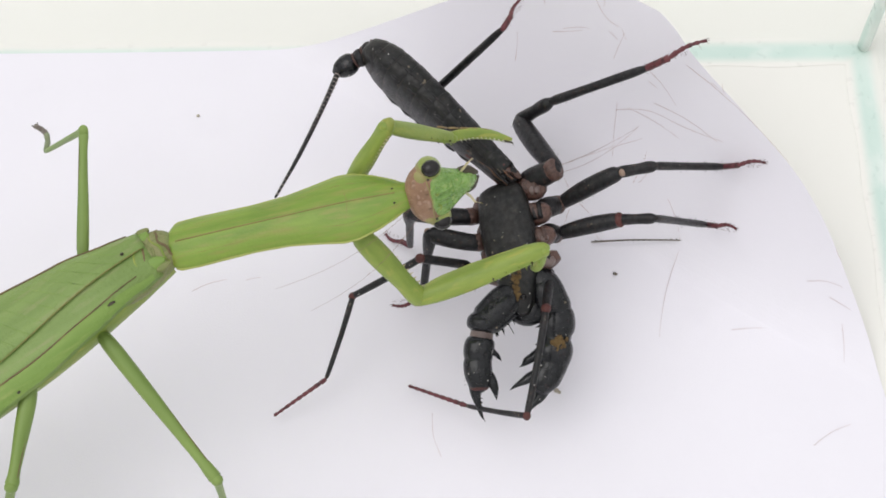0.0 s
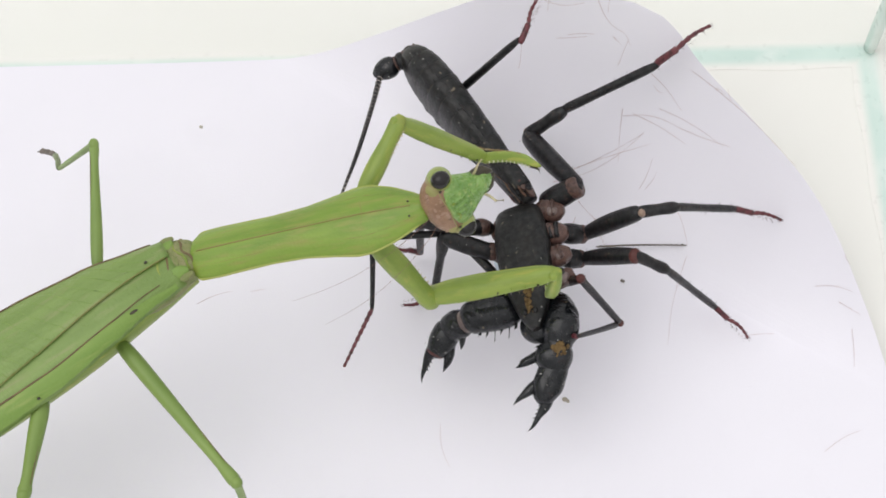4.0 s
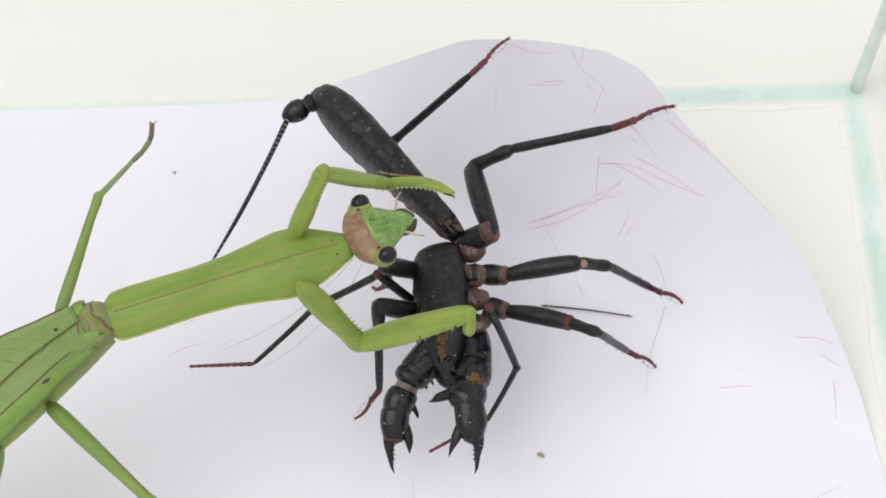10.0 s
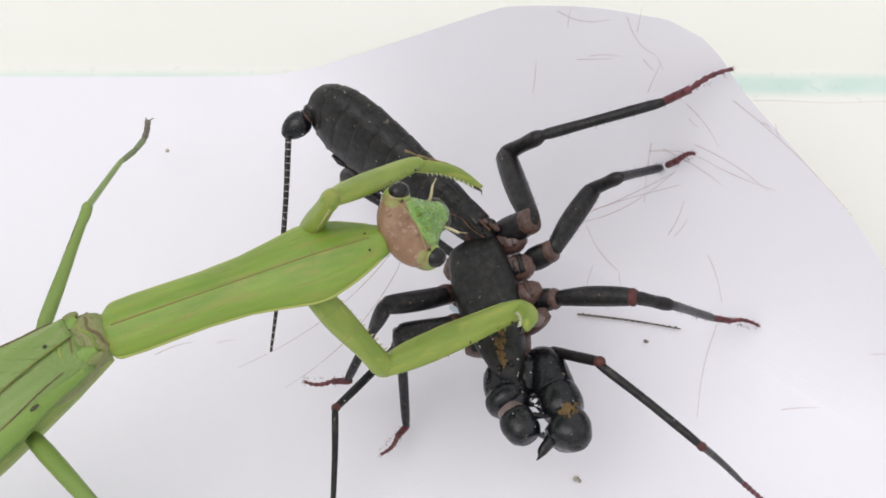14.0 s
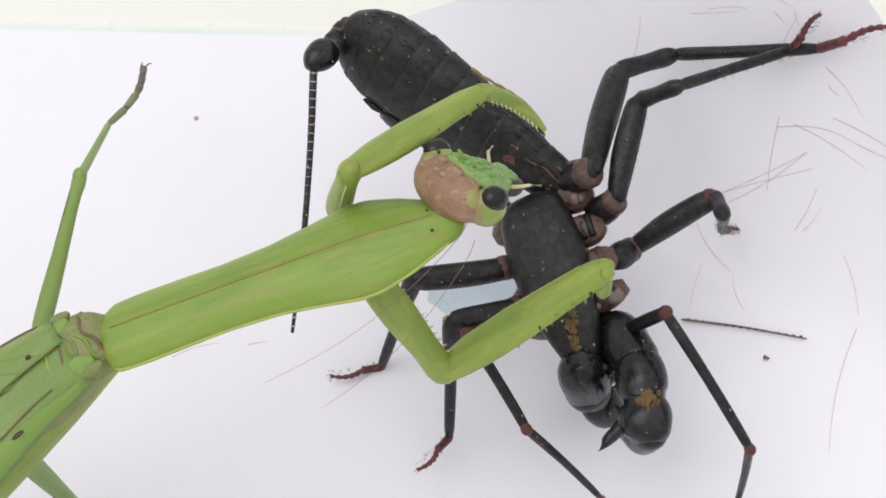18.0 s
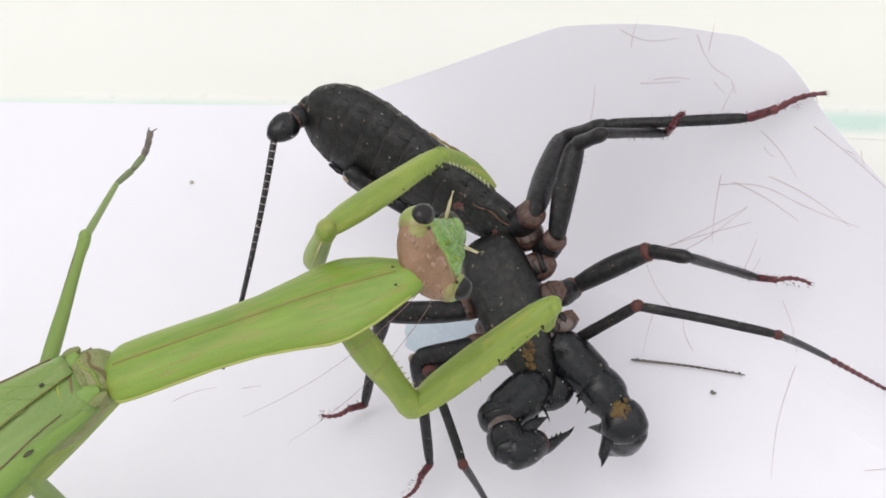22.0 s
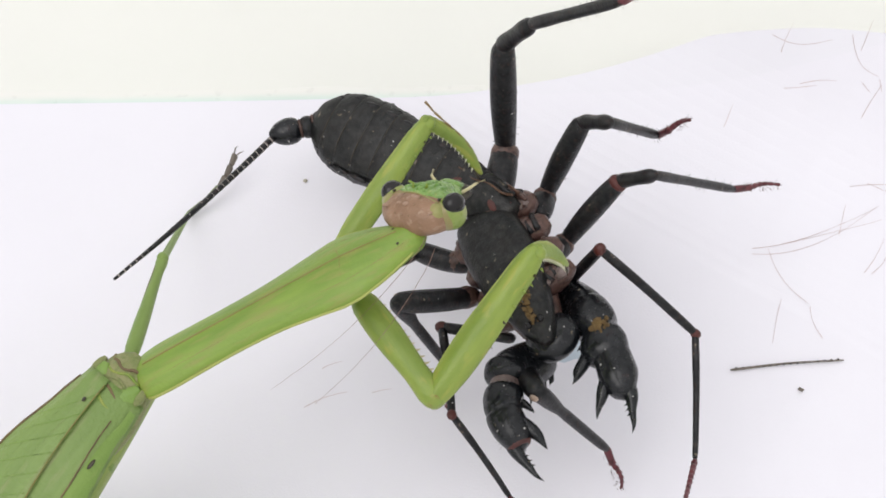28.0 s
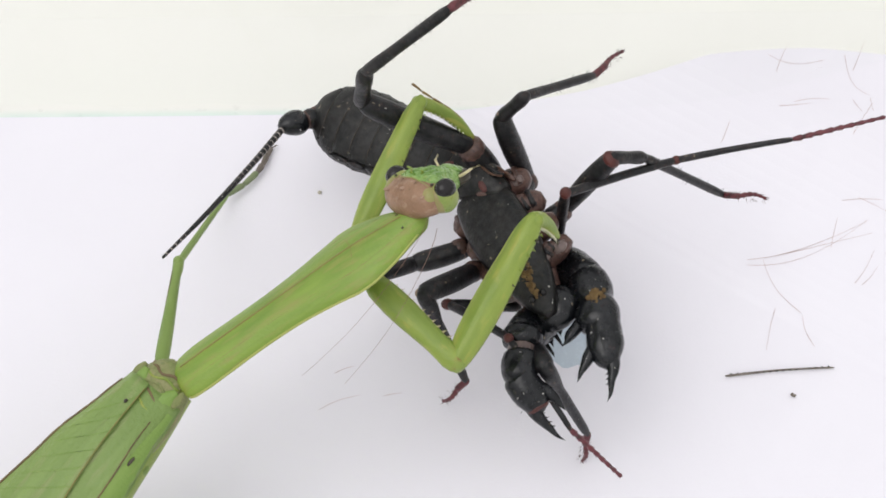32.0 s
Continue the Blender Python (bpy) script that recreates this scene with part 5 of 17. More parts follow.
def motions():
    paper_springs()
    walk(mantis, bones(((0,-25.4,-10,24,-17,-4.6,25.1), (1,-24.8,-10,24,-16.3,-4.9,25.1), (2,-24.5,-10,24,-16.1,-4.7,25.1), (3,-24.6,-9.7,24,-16.1,-4.5,25), (3.5,-23.4,-9.5,24,-14.8,-4.4,25), (5.5,-24.9,-9.9,24,-16.3,-4.9,25.1), (6,-25.3,-10.1,24,-16.6,-5.4,25.1), (7,-24.8,-10.9,24,-16,-6.3,25.4), (8,-24,-14.2,24,-15.1,-9.8,25.3), (9,-27.6,-10.8,24,-19.2,-5.7,25.6), (10,-28.1,-9.2,24,-19.8,-4,25.8), (11,-27,-9,24,-18.6,-3.9,25.9), (12,-27,-10,24,-18.5,-4.9,25.5), (13,-27.5,-10.4,24,-18.9,-5.5,25.6), (13.5,-26.2,-10.5,24,-18.1,-4.9,25.7), (15.5,-27.5,-18.5,24,-19.7,-13,26.8), (16,-27.1,-12.4,24,-18.9,-7,26), (17,-26.4,-12.7,24,-18.3,-7.9,27.2), (18,-26.4,-13.4,24,-18.8,-7.5,26.7), (19,-26.5,-14,24,-19,-7.9,26.5), (20,-26.7,-13.6,24,-18.5,-8.3,26.1), (21,-26.6,-13,24,-18.6,-7.4,26.2), (22,-27,-12.5,24,-19,-7,26.3), (23,-25.9,-13.5,24,-18.1,-7.6,26.1), (24,-35.1,-10.7,19,-27.3,-5.1,21.5), (25,-34.5,-8.7,14.8,-27.5,-2.1,17.5), (25.5,-32.6,-7.2,12.9,-25.4,-0.9,15.8), (27.5,-34.8,-10.3,21.1,-27.9,-3.4,23.3), (28,-37.3,-8.1,18.7,-31,-0.6,20.7), (29,-36.7,-6.5,15.1,-30.3,0.9,16.9), (30,-36.8,-8.7,18.5,-30.5,-1.2,20.4), (31,-36.2,-9.2,21.3,-29.9,-1.6,23.2), (32,-36.8,-7,16,-30.4,0.4,17.7))))
    walk(scorpion, bones(((0,7.9,2.6,12.5,9.3,-7.3,11.7), (1,8.1,1.6,12.5,9.6,-8.2,11.1), (2,8.4,1.8,12.5,9.8,-8.1,12.1), (3,8.9,1.3,12.5,9.8,-8.6,12.4), (3.5,9.3,1.1,12.5,10,-8.9,13.4), (5.5,8.1,0.3,12.5,8.7,-9.6,13.7), (6,8.1,-0.6,12.5,7.9,-10.6,12.6), (7,8.3,-1.6,12.5,8.1,-11.6,12.8), (8,7.6,-1.2,12.5,7.6,-11.1,11.5), (9,4.2,3.1,12.5,4.2,-6.8,13.2), (10,3.8,3,12.5,4.2,-6.9,12.6), (11,4.7,2.4,12.5,5.8,-7.5,12.9), (12,5.5,1.4,12.5,6.3,-8.6,12.2), (13,4.6,1.9,12.5,5.1,-8.1,13.1), (13.5,4.7,3.3,12.5,6.2,-6.5,12.9), (15.5,1.7,-2.2,12.5,4.6,-11.8,12.8), (16,2.4,4.1,12.5,5.1,-5.4,13.8), (17,1.8,3.7,12.5,5.2,-5.7,12.7), (18,1.7,4.7,12.5,4.8,-4.8,11.7), (19,1.6,3.9,12.5,4.9,-5.5,11.7), (20,1.6,4.3,12.5,5,-5.1,11.5), (21,0.9,4.7,12.5,4.6,-4.6,11.5), (22,0.9,6,12.5,4.3,-3.3,11.2), (23,2.4,3.7,12.5,5.8,-5.8,12.3), (24,-8.1,9.3,12.5,-4.3,0.1,13.5), (25,-6.9,9.8,12.5,-3.5,0.6,14.7), (25.5,-4.6,8.5,12.5,-1.3,-0.6,14.9), (27.5,-6.8,5.8,12.5,-4,-3.4,15.3), (28,-10.6,8.6,12.5,-7.3,-0.5,15), (29,-11.4,14.3,12.5,-7.4,5.4,14.6), (30,-12.6,14,12.5,-8.4,5.4,15.2), (31,-11,12.3,12.5,-7.3,3.3,14.8), (32,-11.4,12.2,12.5,-7.4,3.1,14.2)), (-0.3, -0.2, 0.9)))
    walk(m_pro, turned(((0,0,0,0,21.8,-10.5,3.1,-1.2,0.5,9.9), (1,0,0,0,22.7,-8.9,1.3,-0.5,0.2,10), (2,0,0,0,21.6,-10.4,4.5,-1.7,0.8,9.8), (3,0,0,0,21.7,-10.3,4.1,-1.5,0.7,9.9), (3.5,0,0,0,20.6,-11.3,6.5,-2.3,1.3,9.6), (5.5,0,0,0,22.4,-9.1,2.9,-1.1,0.5,9.9), (6,0,0,0,23.3,-7.1,-0.7,0.3,-0.1,10), (7,0,0,0,23.4,-6.8,-1.6,0.6,-0.2,10), (8,0,0,0,23.7,-5.7,-0.8,0.3,-0.1,10), (9,0,0,0,23.4,-6.6,-1.8,0.7,-0.2,10), (10,0,0,0,23.2,-7,-2.7,1.1,-0.3,9.9), (11,0,0,0,23.2,-6.9,-3,1.2,-0.4,9.9), (12,0,0,0,23.3,-7.2,-1.4,0.5,-0.2,10), (13,0,0,0,23.5,-6.5,-1.4,0.5,-0.2,10), (13.5,0,0,0,22.9,-8.3,0.7,-0.3,0.1,10), (15.5,-0.1,-0.5,0,23.4,-6.2,-3.4,1.9,2,9.6), (16,-0.1,-0.5,0,23.7,-5.7,-1.7,1.2,2.2,9.7), (17,-0.1,-0.3,0,23.4,-6.9,-1,1,1.9,9.8), (18,-0.1,-0.3,0,22.4,-9.6,1.4,0.3,2.1,9.8), (19,-0.2,-0.4,0,22.4,-9.6,0.1,0.7,1.9,9.8), (20,-0.1,-0.4,0,22.4,-8.7,4.2,-0.9,2.5,9.6), (21,-0.2,-0.4,0,22.3,-9.3,3.1,-0.4,2.4,9.7), (22,-0.2,-0.4,0,22.1,-9.7,3.3,-0.3,2.7,9.6), (23,-0.2,-0.4,0,21.3,-11,4.7,-0.4,3.3,9.4), (24,-0.3,-0.8,0,23,-6.9,4,-1.1,2.3,9.7), (25,-0.3,-0.6,0,22.2,-9.4,3.6,-0.5,2.7,9.6), (25.5,-0.3,-0.6,0,22.3,-9.4,2.6,-0.1,2.6,9.7), (27.5,-0.4,-0.6,0,20.6,-12.5,3.4,1.2,4.5,8.8), (28,-0.4,-0.5,0,20.5,-12.1,4.9,0.6,4.8,8.8), (29,0,-0.3,0,22,-8.5,6.6,-0.8,4.8,8.7), (30,-0.1,-0.3,0,22.1,-7.8,6.8,-1,4.8,8.7), (31,-0.1,-0.3,0,21.6,-9.7,6.1,-0.3,4.9,8.7), (32,-0.1,-0.6,0,21.7,-9.4,6.6,-0.7,4.9,8.7))))
    walk(m_head, turned(((0,24.1,-11.8,3.5,33.7,-14.3,2.8,-1.6,-8.3,5.3), (1,24.8,-10.2,2.2,34.1,-13.8,2.9,-3.2,-7,6.4), (2,23.5,-12,4.8,33.2,-14.2,3.9,0.9,0.2,10), (3,23.9,-11.4,5.1,33.6,-13.7,6.3,-2.6,-7.8,5.6), (3.5,22.8,-12.4,7.5,32.6,-14,8.9,-2.1,-8,5.6), (5.5,25,-9.7,3.3,34.9,-8.4,3,1.3,-9.4,3.1), (6,25.4,-7.9,-0.6,35.3,-7.3,-2.2,1.4,-8,5.8), (7,25.8,-7.9,-0.9,35.6,-10.1,-0.4,-2.1,-8,5.5), (8,26.1,-6.6,-0.9,35.9,-6.4,-2.5,0.7,-9.3,3.7), (9,26.5,-6.6,-1,36.4,-7.4,-2.7,1.6,-0.5,9.9), (10,26,-7.5,-2.4,35.5,-8.6,-5.2,2.8,-0.7,9.6), (11,25.4,-7.5,-3.1,34.3,-8.8,-7.6,4.4,-1.1,8.9), (12,25.9,-7.9,-1.7,34.9,-7.7,-6.1,3.2,-7.2,6.2), (13,25.7,-6.6,-1.8,34,-6.1,-7.5,5.2,-4.6,7.2), (13.5,25.5,-8.5,0.5,34,-7.2,-4.6,5.1,-3.9,7.6), (15.5,25.9,-6.5,-4.1,33.2,-7.1,-10.9,6.7,-0.9,7.3), (16,26,-4.9,-1.7,34,-4.9,-7.7,5.7,3.2,7.6), (17,25.2,-6.1,-1.3,32.8,-5.7,-7.8,6.4,0.7,7.6), (18,24.3,-8.3,1.4,32.1,-9.3,-4.8,6.2,2.8,7.3), (19,24.4,-8.6,0.1,32.4,-9.2,-5.9,5.9,1.8,7.8), (20,24.5,-7.9,3.5,32,-4.4,-2,6.5,-5,5.7), (21,24.1,-8.7,2.6,32,-7.7,-3.4,6.1,0,7.9), (22,24.1,-8.8,2.8,31.8,-4.9,-2.3,6.3,-5.9,5), (23,23.5,-10.8,4.2,32,-8.5,-0.6,4.7,-7.5,4.7), (24,24.6,-6.6,3,32.4,-3.7,-2.6,5.6,-7.3,3.9), (25,24.3,-9.1,3.3,32.2,-10.7,-2.6,5.9,-0.4,8), (25.5,24.7,-9.6,2.1,32,-11.2,-4.6,6.8,3,6.7), (27.5,23.1,-12.4,3.2,31.8,-12.8,-1.9,4.6,4.9,7.4), (28,22.7,-11.2,4.6,31.3,-11.6,-0.4,4.6,4.9,7.4), (29,24.4,-7.1,7,33.9,-7.8,4.1,2.7,6.4,7.2), (30,24.2,-7,6.9,32.7,-9.4,2.2,5.2,2.3,8.2), (31,23.4,-8.8,6.1,31.9,-11.1,1.4,5.3,3.3,7.8), (32,23.7,-8.3,6.8,32.9,-9.4,3.1,3.7,5.4,7.6))))
    walk(limb['A'][0], bones(((0,19.5,-4.6,0.8,23.7,-4.6,5.8), (1,19.6,-3.7,0.9,23.9,-3.2,5.8), (1.33,19.4,-3.8,0.9,24.1,-3,5.4), (1.67,19.2,-3.9,0.9,24.4,-2.5,4.6), (2,19.1,-4,0.9,24.5,-2.3,4.1), (3,18.8,-4,1.1,24.3,-1.5,3.6), (3.5,18.3,-3.7,1.2,23.8,-1.1,3.7), (5.5,19.3,-3.6,1,24.6,-0.6,3.3), (6,19.7,-3,0.8,25.2,-0.1,2.8), (7,19.6,-2.9,0.3,25.2,0,2.2), (7.2,19.6,-2.8,0.3,25,0.3,2.3), (7.4,19.4,-2.4,0.4,24.6,1,2.6), (7.6,19.3,-2,0.4,24.1,1.8,2.8), (7.8,19.1,-1.6,0.5,23.6,2.4,3.1), (8,19,-1.4,0.5,23.4,2.7,3.1), (8.25,19.3,-1.6,0.4,23.7,2.2,3.3), (8.5,19.9,-2,0.1,24.4,1.1,3.7), (8.75,20.4,-2.3,-0.2,25,-0.2,4), (9,20.7,-2.5,-0.3,25.2,-0.7,4.1), (10,20.3,-3.4,-0.7,25.1,-2.3,3.6), (11,19.9,-3.2,-0.9,24.5,-3.6,3.8), (11.33,20.2,-3.5,-0.7,24,-4.5,4.6), (11.67,20.7,-4,-0.3,22.7,-6.1,5.6), (12,20.9,-4.3,-0.1,21.9,-6.8,5.9), (13,20.5,-2.8,-0.2,21.3,-5.3,5.8), (13.5,18.8,-3.3,-0.2,21.3,-5,5.6), (15.5,19,-2.2,-2.3,21.9,-3.7,3.3), (16,19.3,-1.8,-0.8,21.7,-3.5,5), (17,18.2,-0.8,-3,20.5,-2.8,2.8), (18,17.6,-2.4,-1.8,19.4,-4.1,4.3), (19,17.4,-2.9,-1.4,19,-4.7,4.7), (20,17.6,-0.7,-0.6,19,-2.5,5.5), (21,17.3,-1.7,-0.8,19.1,-3.1,5.4), (22,17.4,-1.7,-1.1,19.1,-3.6,4.9), (23,18.1,-3.1,-0.8,19.3,-5.6,5.2), (23.5,15.9,-6.3,0.9,21.3,-2.6,1.9), (24,16.4,-4.7,0.7,18.8,-1.2,-4.3), (24.5,16.1,-5.6,0.5,19.4,-3.7,-4.8), (25,15.8,-6.5,0.4,18.9,-4,-4.8), (25.5,15.8,-6.6,-0.3,18.4,-4.1,-5.8), (27.5,14.4,-9.2,0.2,17.2,-5.3,-4.3), (28,14.4,-9,1.3,17.4,-5.3,-3.3), (29,15.8,-6.4,2.5,19.2,-2.3,-1.4), (30,15.9,-5.8,2.6,19.5,-2.5,-1.8), (31,15.4,-7.2,2.2,18.6,-3.1,-1.9), (32,15.6,-7.1,2.5,19.4,-3.4,-1.4))))
    walk(limb['A'][1], bones(((0,23.7,-4.6,5.8,30.2,-4.2,-4.6), (1,23.9,-3.2,5.8,30.1,-2.5,-4.9), (1.33,24.1,-3,5.4,30.4,-2.5,-5.2), (1.67,24.4,-2.5,4.6,30.9,-2.6,-5.9), (2,24.5,-2.3,4.1,31.1,-2.6,-6.3), (3,24.3,-1.5,3.6,30.7,-4.1,-6.6), (3.5,23.8,-1.1,3.7,30.6,-4,-6.2), (5.5,24.6,-0.6,3.3,30.6,-5.4,-6.3), (6,25.2,-0.1,2.8,30.8,-4.9,-7.1), (7,25.2,0,2.2,30.7,-5,-7.6), (7.2,25,0.3,2.3,30.9,-5.2,-7), (7.4,24.6,1,2.6,31.3,-5.7,-5.3), (7.6,24.1,1.8,2.8,31.5,-6.2,-2.8), (7.8,23.6,2.4,3.1,31.4,-6.3,-0.7), (8,23.4,2.7,3.1,31.3,-6.3,0.2), (8.25,23.7,2.2,3.3,31.9,-5.9,-1.2), (8.5,24.4,1.1,3.7,32.3,-3.9,-4.4), (8.75,25,-0.2,4,31.3,-1.2,-6.5), (9,25.2,-0.7,4.1,30.7,-0.2,-6.9), (10,25.1,-2.3,3.6,30.2,-1.9,-7.6), (11,24.5,-3.6,3.8,30.1,-2.2,-7.1), (11.33,24,-4.5,4.6,30.5,-2.5,-5.7), (11.67,22.7,-6.1,5.6,30.6,-2.9,-3.3), (12,21.9,-6.8,5.9,30.5,-3.1,-2.2), (13,21.3,-5.3,5.8,30.3,-1.7,-1.8), (13.5,21.3,-5,5.6,29.3,-2.4,-3.4), (15.5,21.9,-3.7,3.3,30.1,-1.4,-5.6), (16,21.7,-3.5,5,30.8,-0.6,-2.8), (17,20.5,-2.8,2.8,29,1.3,-5.2), (18,19.4,-4.1,4.3,29.5,-2.1,-2.4), (19,19,-4.7,4.7,29.6,-3.1,-1.4), (20,19,-2.5,5.5,29.4,0.2,-0.5), (21,19.1,-3.1,5.4,29.5,-0.8,-0.8), (22,19.1,-3.6,4.9,29.3,-0.6,-1.3), (23,19.3,-5.6,5.2,29.9,-3,-0.5), (23.5,21.3,-2.6,1.9,30.3,2.4,-4.9), (24,18.8,-1.2,-4.3,29.1,5.6,-4.6), (24.5,19.4,-3.7,-4.8,29.1,3.8,-3.7), (25,18.9,-4,-4.8,29.8,1.2,-2.8), (25.5,18.4,-4.1,-5.8,29.4,0.4,-2.5), (27.5,17.2,-5.3,-4.3,29.4,-4.1,-4.8), (28,17.4,-5.3,-3.3,29.7,-4.5,-2.1), (29,19.2,-2.3,-1.4,30.7,0.7,1.7), (30,19.5,-2.5,-1.8,30.8,2.3,-1.3), (31,18.6,-3.1,-1.9,30.5,-0.2,-2.1), (32,19.4,-3.4,-1.4,31.2,-0.3,0.1))))
    walk(limb['A'][2], bones(((0,30.2,-4.2,-4.6,35.7,-6,-8.5), (1,30.1,-2.5,-4.9,35.2,-5.6,-8.6), (1.33,30.4,-2.5,-5.2,35.5,-6.6,-7.6), (1.67,30.9,-2.6,-5.9,35.2,-8.1,-5.2), (2,31.1,-2.6,-6.3,34.6,-8.3,-4.2), (3,30.7,-4.1,-6.6,34.4,-9.2,-3.5), (3.5,30.6,-4,-6.2,33.7,-9.2,-2.8), (5.5,30.6,-5.4,-6.3,34.2,-10,-2.4), (6,30.8,-4.9,-7.1,34.6,-9.1,-2.9), (7,30.7,-5,-7.6,34.6,-9.4,-3.8), (7.2,30.9,-5.2,-7,35.3,-9.6,-3.8), (7.4,31.3,-5.7,-5.3,37.1,-9.5,-4.4), (7.6,31.5,-6.2,-2.8,37.6,-7.7,-5.9), (7.8,31.4,-6.3,-0.7,36.3,-6,-5.6), (8,31.3,-6.3,0.2,35.8,-5.5,-5.1), (8.25,31.9,-5.9,-1.2,36.9,-6,-6.1), (8.5,32.3,-3.9,-4.4,38.1,-6.9,-6.8), (8.75,31.3,-1.2,-6.5,36.2,-6.1,-5.8), (9,30.7,-0.2,-6.9,35,-5.4,-5.1), (10,30.2,-1.9,-7.6,34.4,-7.2,-5.7), (11,30.1,-2.2,-7.1,33.8,-7.9,-5.2), (11.33,30.5,-2.5,-5.7,34.5,-8.3,-5.7), (11.67,30.6,-2.9,-3.3,34.3,-7.4,-7.3), (12,30.5,-3.1,-2.2,33.6,-6.4,-7.5), (13,30.3,-1.7,-1.8,33.9,-4.6,-7.1), (13.5,29.3,-2.4,-3.4,33.1,-5.1,-8.6), (15.5,30.1,-1.4,-5.6,32.9,-2.8,-11.8), (16,30.8,-0.6,-2.8,34,-2.2,-8.8), (17,29,1.3,-5.2,31.4,-0.6,-11.5), (18,29.5,-2.1,-2.4,31.8,-3.8,-8.8), (19,29.6,-3.1,-1.4,31.7,-4.8,-7.9), (20,29.4,0.2,-0.5,32.1,-1.2,-6.8), (21,29.5,-0.8,-0.8,32.1,-2.1,-7.2), (22,29.3,-0.6,-1.3,31.8,-1.9,-7.7), (23,29.9,-3,-0.5,31.9,-4.9,-6.9), (23.5,30.3,2.4,-4.9,32.9,0.5,-11.1), (24,29.1,5.6,-4.6,32.5,4,-10.6), (24.5,29.1,3.8,-3.7,31.7,0.5,-9.2), (25,29.8,1.2,-2.8,31.7,-3.7,-7.4), (25.5,29.4,0.4,-2.5,31,-3.6,-8), (27.5,29.4,-4.1,-4.8,29.5,-8,-10.6), (28,29.7,-4.5,-2.1,30.3,-8.3,-7.9), (29,30.7,0.7,1.7,33,-3.2,-3.6), (30,30.8,2.3,-1.3,32.4,-2.1,-6.6), (31,30.5,-0.2,-2.1,31.6,-4.3,-7.7), (32,31.2,-0.3,0.1,33.1,-3.9,-5.7))))
    walk(limb['B'][0], bones(((0,16.4,-10.8,0.2,18.3,-16.1,-6.4), (1,16.5,-10.2,0.2,18.3,-15.9,-6.1), (2,16.5,-10.1,0.2,18.1,-16,-5.9), (3,16.2,-10.6,0.4,18.2,-16,-6.1), (3.5,15.9,-10,0.4,17.9,-14.8,-6.4), (5.5,17.5,-10,0.2,19.3,-12,-8), (6,17.6,-9.3,0,19.5,-12.2,-7.9), (6.2,17.6,-9.3,0,19.5,-12.2,-7.9), (6.4,17.6,-9.3,-0.1,19.4,-12,-8.1), (6.6,17.5,-9.3,-0.3,19.3,-11.9,-8.3), (6.8,17.4,-9.3,-0.4,19.2,-11.8,-8.4), (7,17.4,-9.3,-0.4,19.2,-11.7,-8.5), (7.5,17.5,-8.3,-0.4,19.4,-8.6,-8.8), (8,17.7,-7.3,-0.3,19.5,-5.4,-8.5), (8.17,17.7,-7.4,-0.4,19.6,-5.8,-8.7), (8.33,17.9,-7.7,-0.5,19.7,-7,-8.9), (8.5,18,-8,-0.6,19.7,-8.5,-9.1), (8.67,18.2,-8.3,-0.8,19.8,-9.9,-9.1), (8.83,18.3,-8.6,-0.9,19.8,-11,-9), (9,18.4,-8.7,-1,19.8,-11.5,-9), (10,17.7,-9.3,-1.2,18.8,-13.5,-8.6), (10.5,17.6,-9.3,-1.3,18.3,-14.3,-8.3), (11,17.5,-9.4,-1.4,17.8,-15,-7.9), (11.17,17.5,-9.4,-1.4,17.8,-15.2,-7.7), (11.33,17.5,-9.3,-1.2,17.7,-15.8,-6.9), (11.5,17.4,-9.3,-1,17.7,-16.4,-5.8), (11.67,17.4,-9.2,-0.8,17.6,-16.9,-4.7), (11.83,17.3,-9.1,-0.6,17.6,-17.2,-3.8), (12,17.3,-9.1,-0.6,17.6,-17.2,-3.4), (13,17.4,-8.1,-0.7,18.2,-14.9,-6), (13.5,16.1,-8.8,-0.7,17.2,-14,-7.5), (13.83,16.2,-8.7,-0.9,17.2,-13.9,-7.7), (14.17,16.3,-8.5,-1.3,17.3,-13.7,-8.1), (14.5,16.6,-8.2,-1.8,17.4,-13.4,-8.6), (14.83,16.8,-7.9,-2.3,17.4,-13.1,-9.1), (15.17,16.9,-7.7,-2.6,17.5,-12.9,-9.5), (15.5,17,-7.7,-2.8,17.5,-12.8,-9.7), (16,17.8,-7.5,-1.6,18.7,-11.8,-8.9), (17,17,-6.8,-3.6,17.2,-11,-11.2), (18,16.3,-8.3,-2.5,16.2,-12.8,-9.8), (19,15.9,-9.2,-2.1,15.8,-13.6,-9.5), (20,17,-7.6,-1.5,17.2,-11.4,-9.3), (21,16.5,-8.3,-1.6,16.9,-12.2,-9.3), (22,16.5,-8.1,-1.9,16.9,-12.4,-9.4), (23,16,-9.1,-1.4,16.2,-15.2,-7.5), (23.5,16.8,-7.7,-1.1,17.6,-15.7,-4.1), (24,17.4,-5.9,-1.4,19.5,-13.7,-4.5), (25,16.6,-7.9,-1.7,17.8,-16,-4.3), (25.5,16.5,-7.9,-2.4,17,-16.1,-5.1), (27.5,14.7,-11.1,-1.6,13.3,-19.4,0.4), (28,14.9,-10.9,-0.4,12.6,-19.2,-0.8), (28.5,15.8,-9.6,0.2,15.9,-16.7,-4.5), (29,16.7,-8.2,0.9,16.6,-16.6,2.9), (30,16.8,-7.7,1,17.2,-14.1,-4.7), (31,16.1,-9.1,0.5,15.8,-15.2,-5.6), (32,16.4,-8.9,0.9,15.6,-17.5,0.4))))
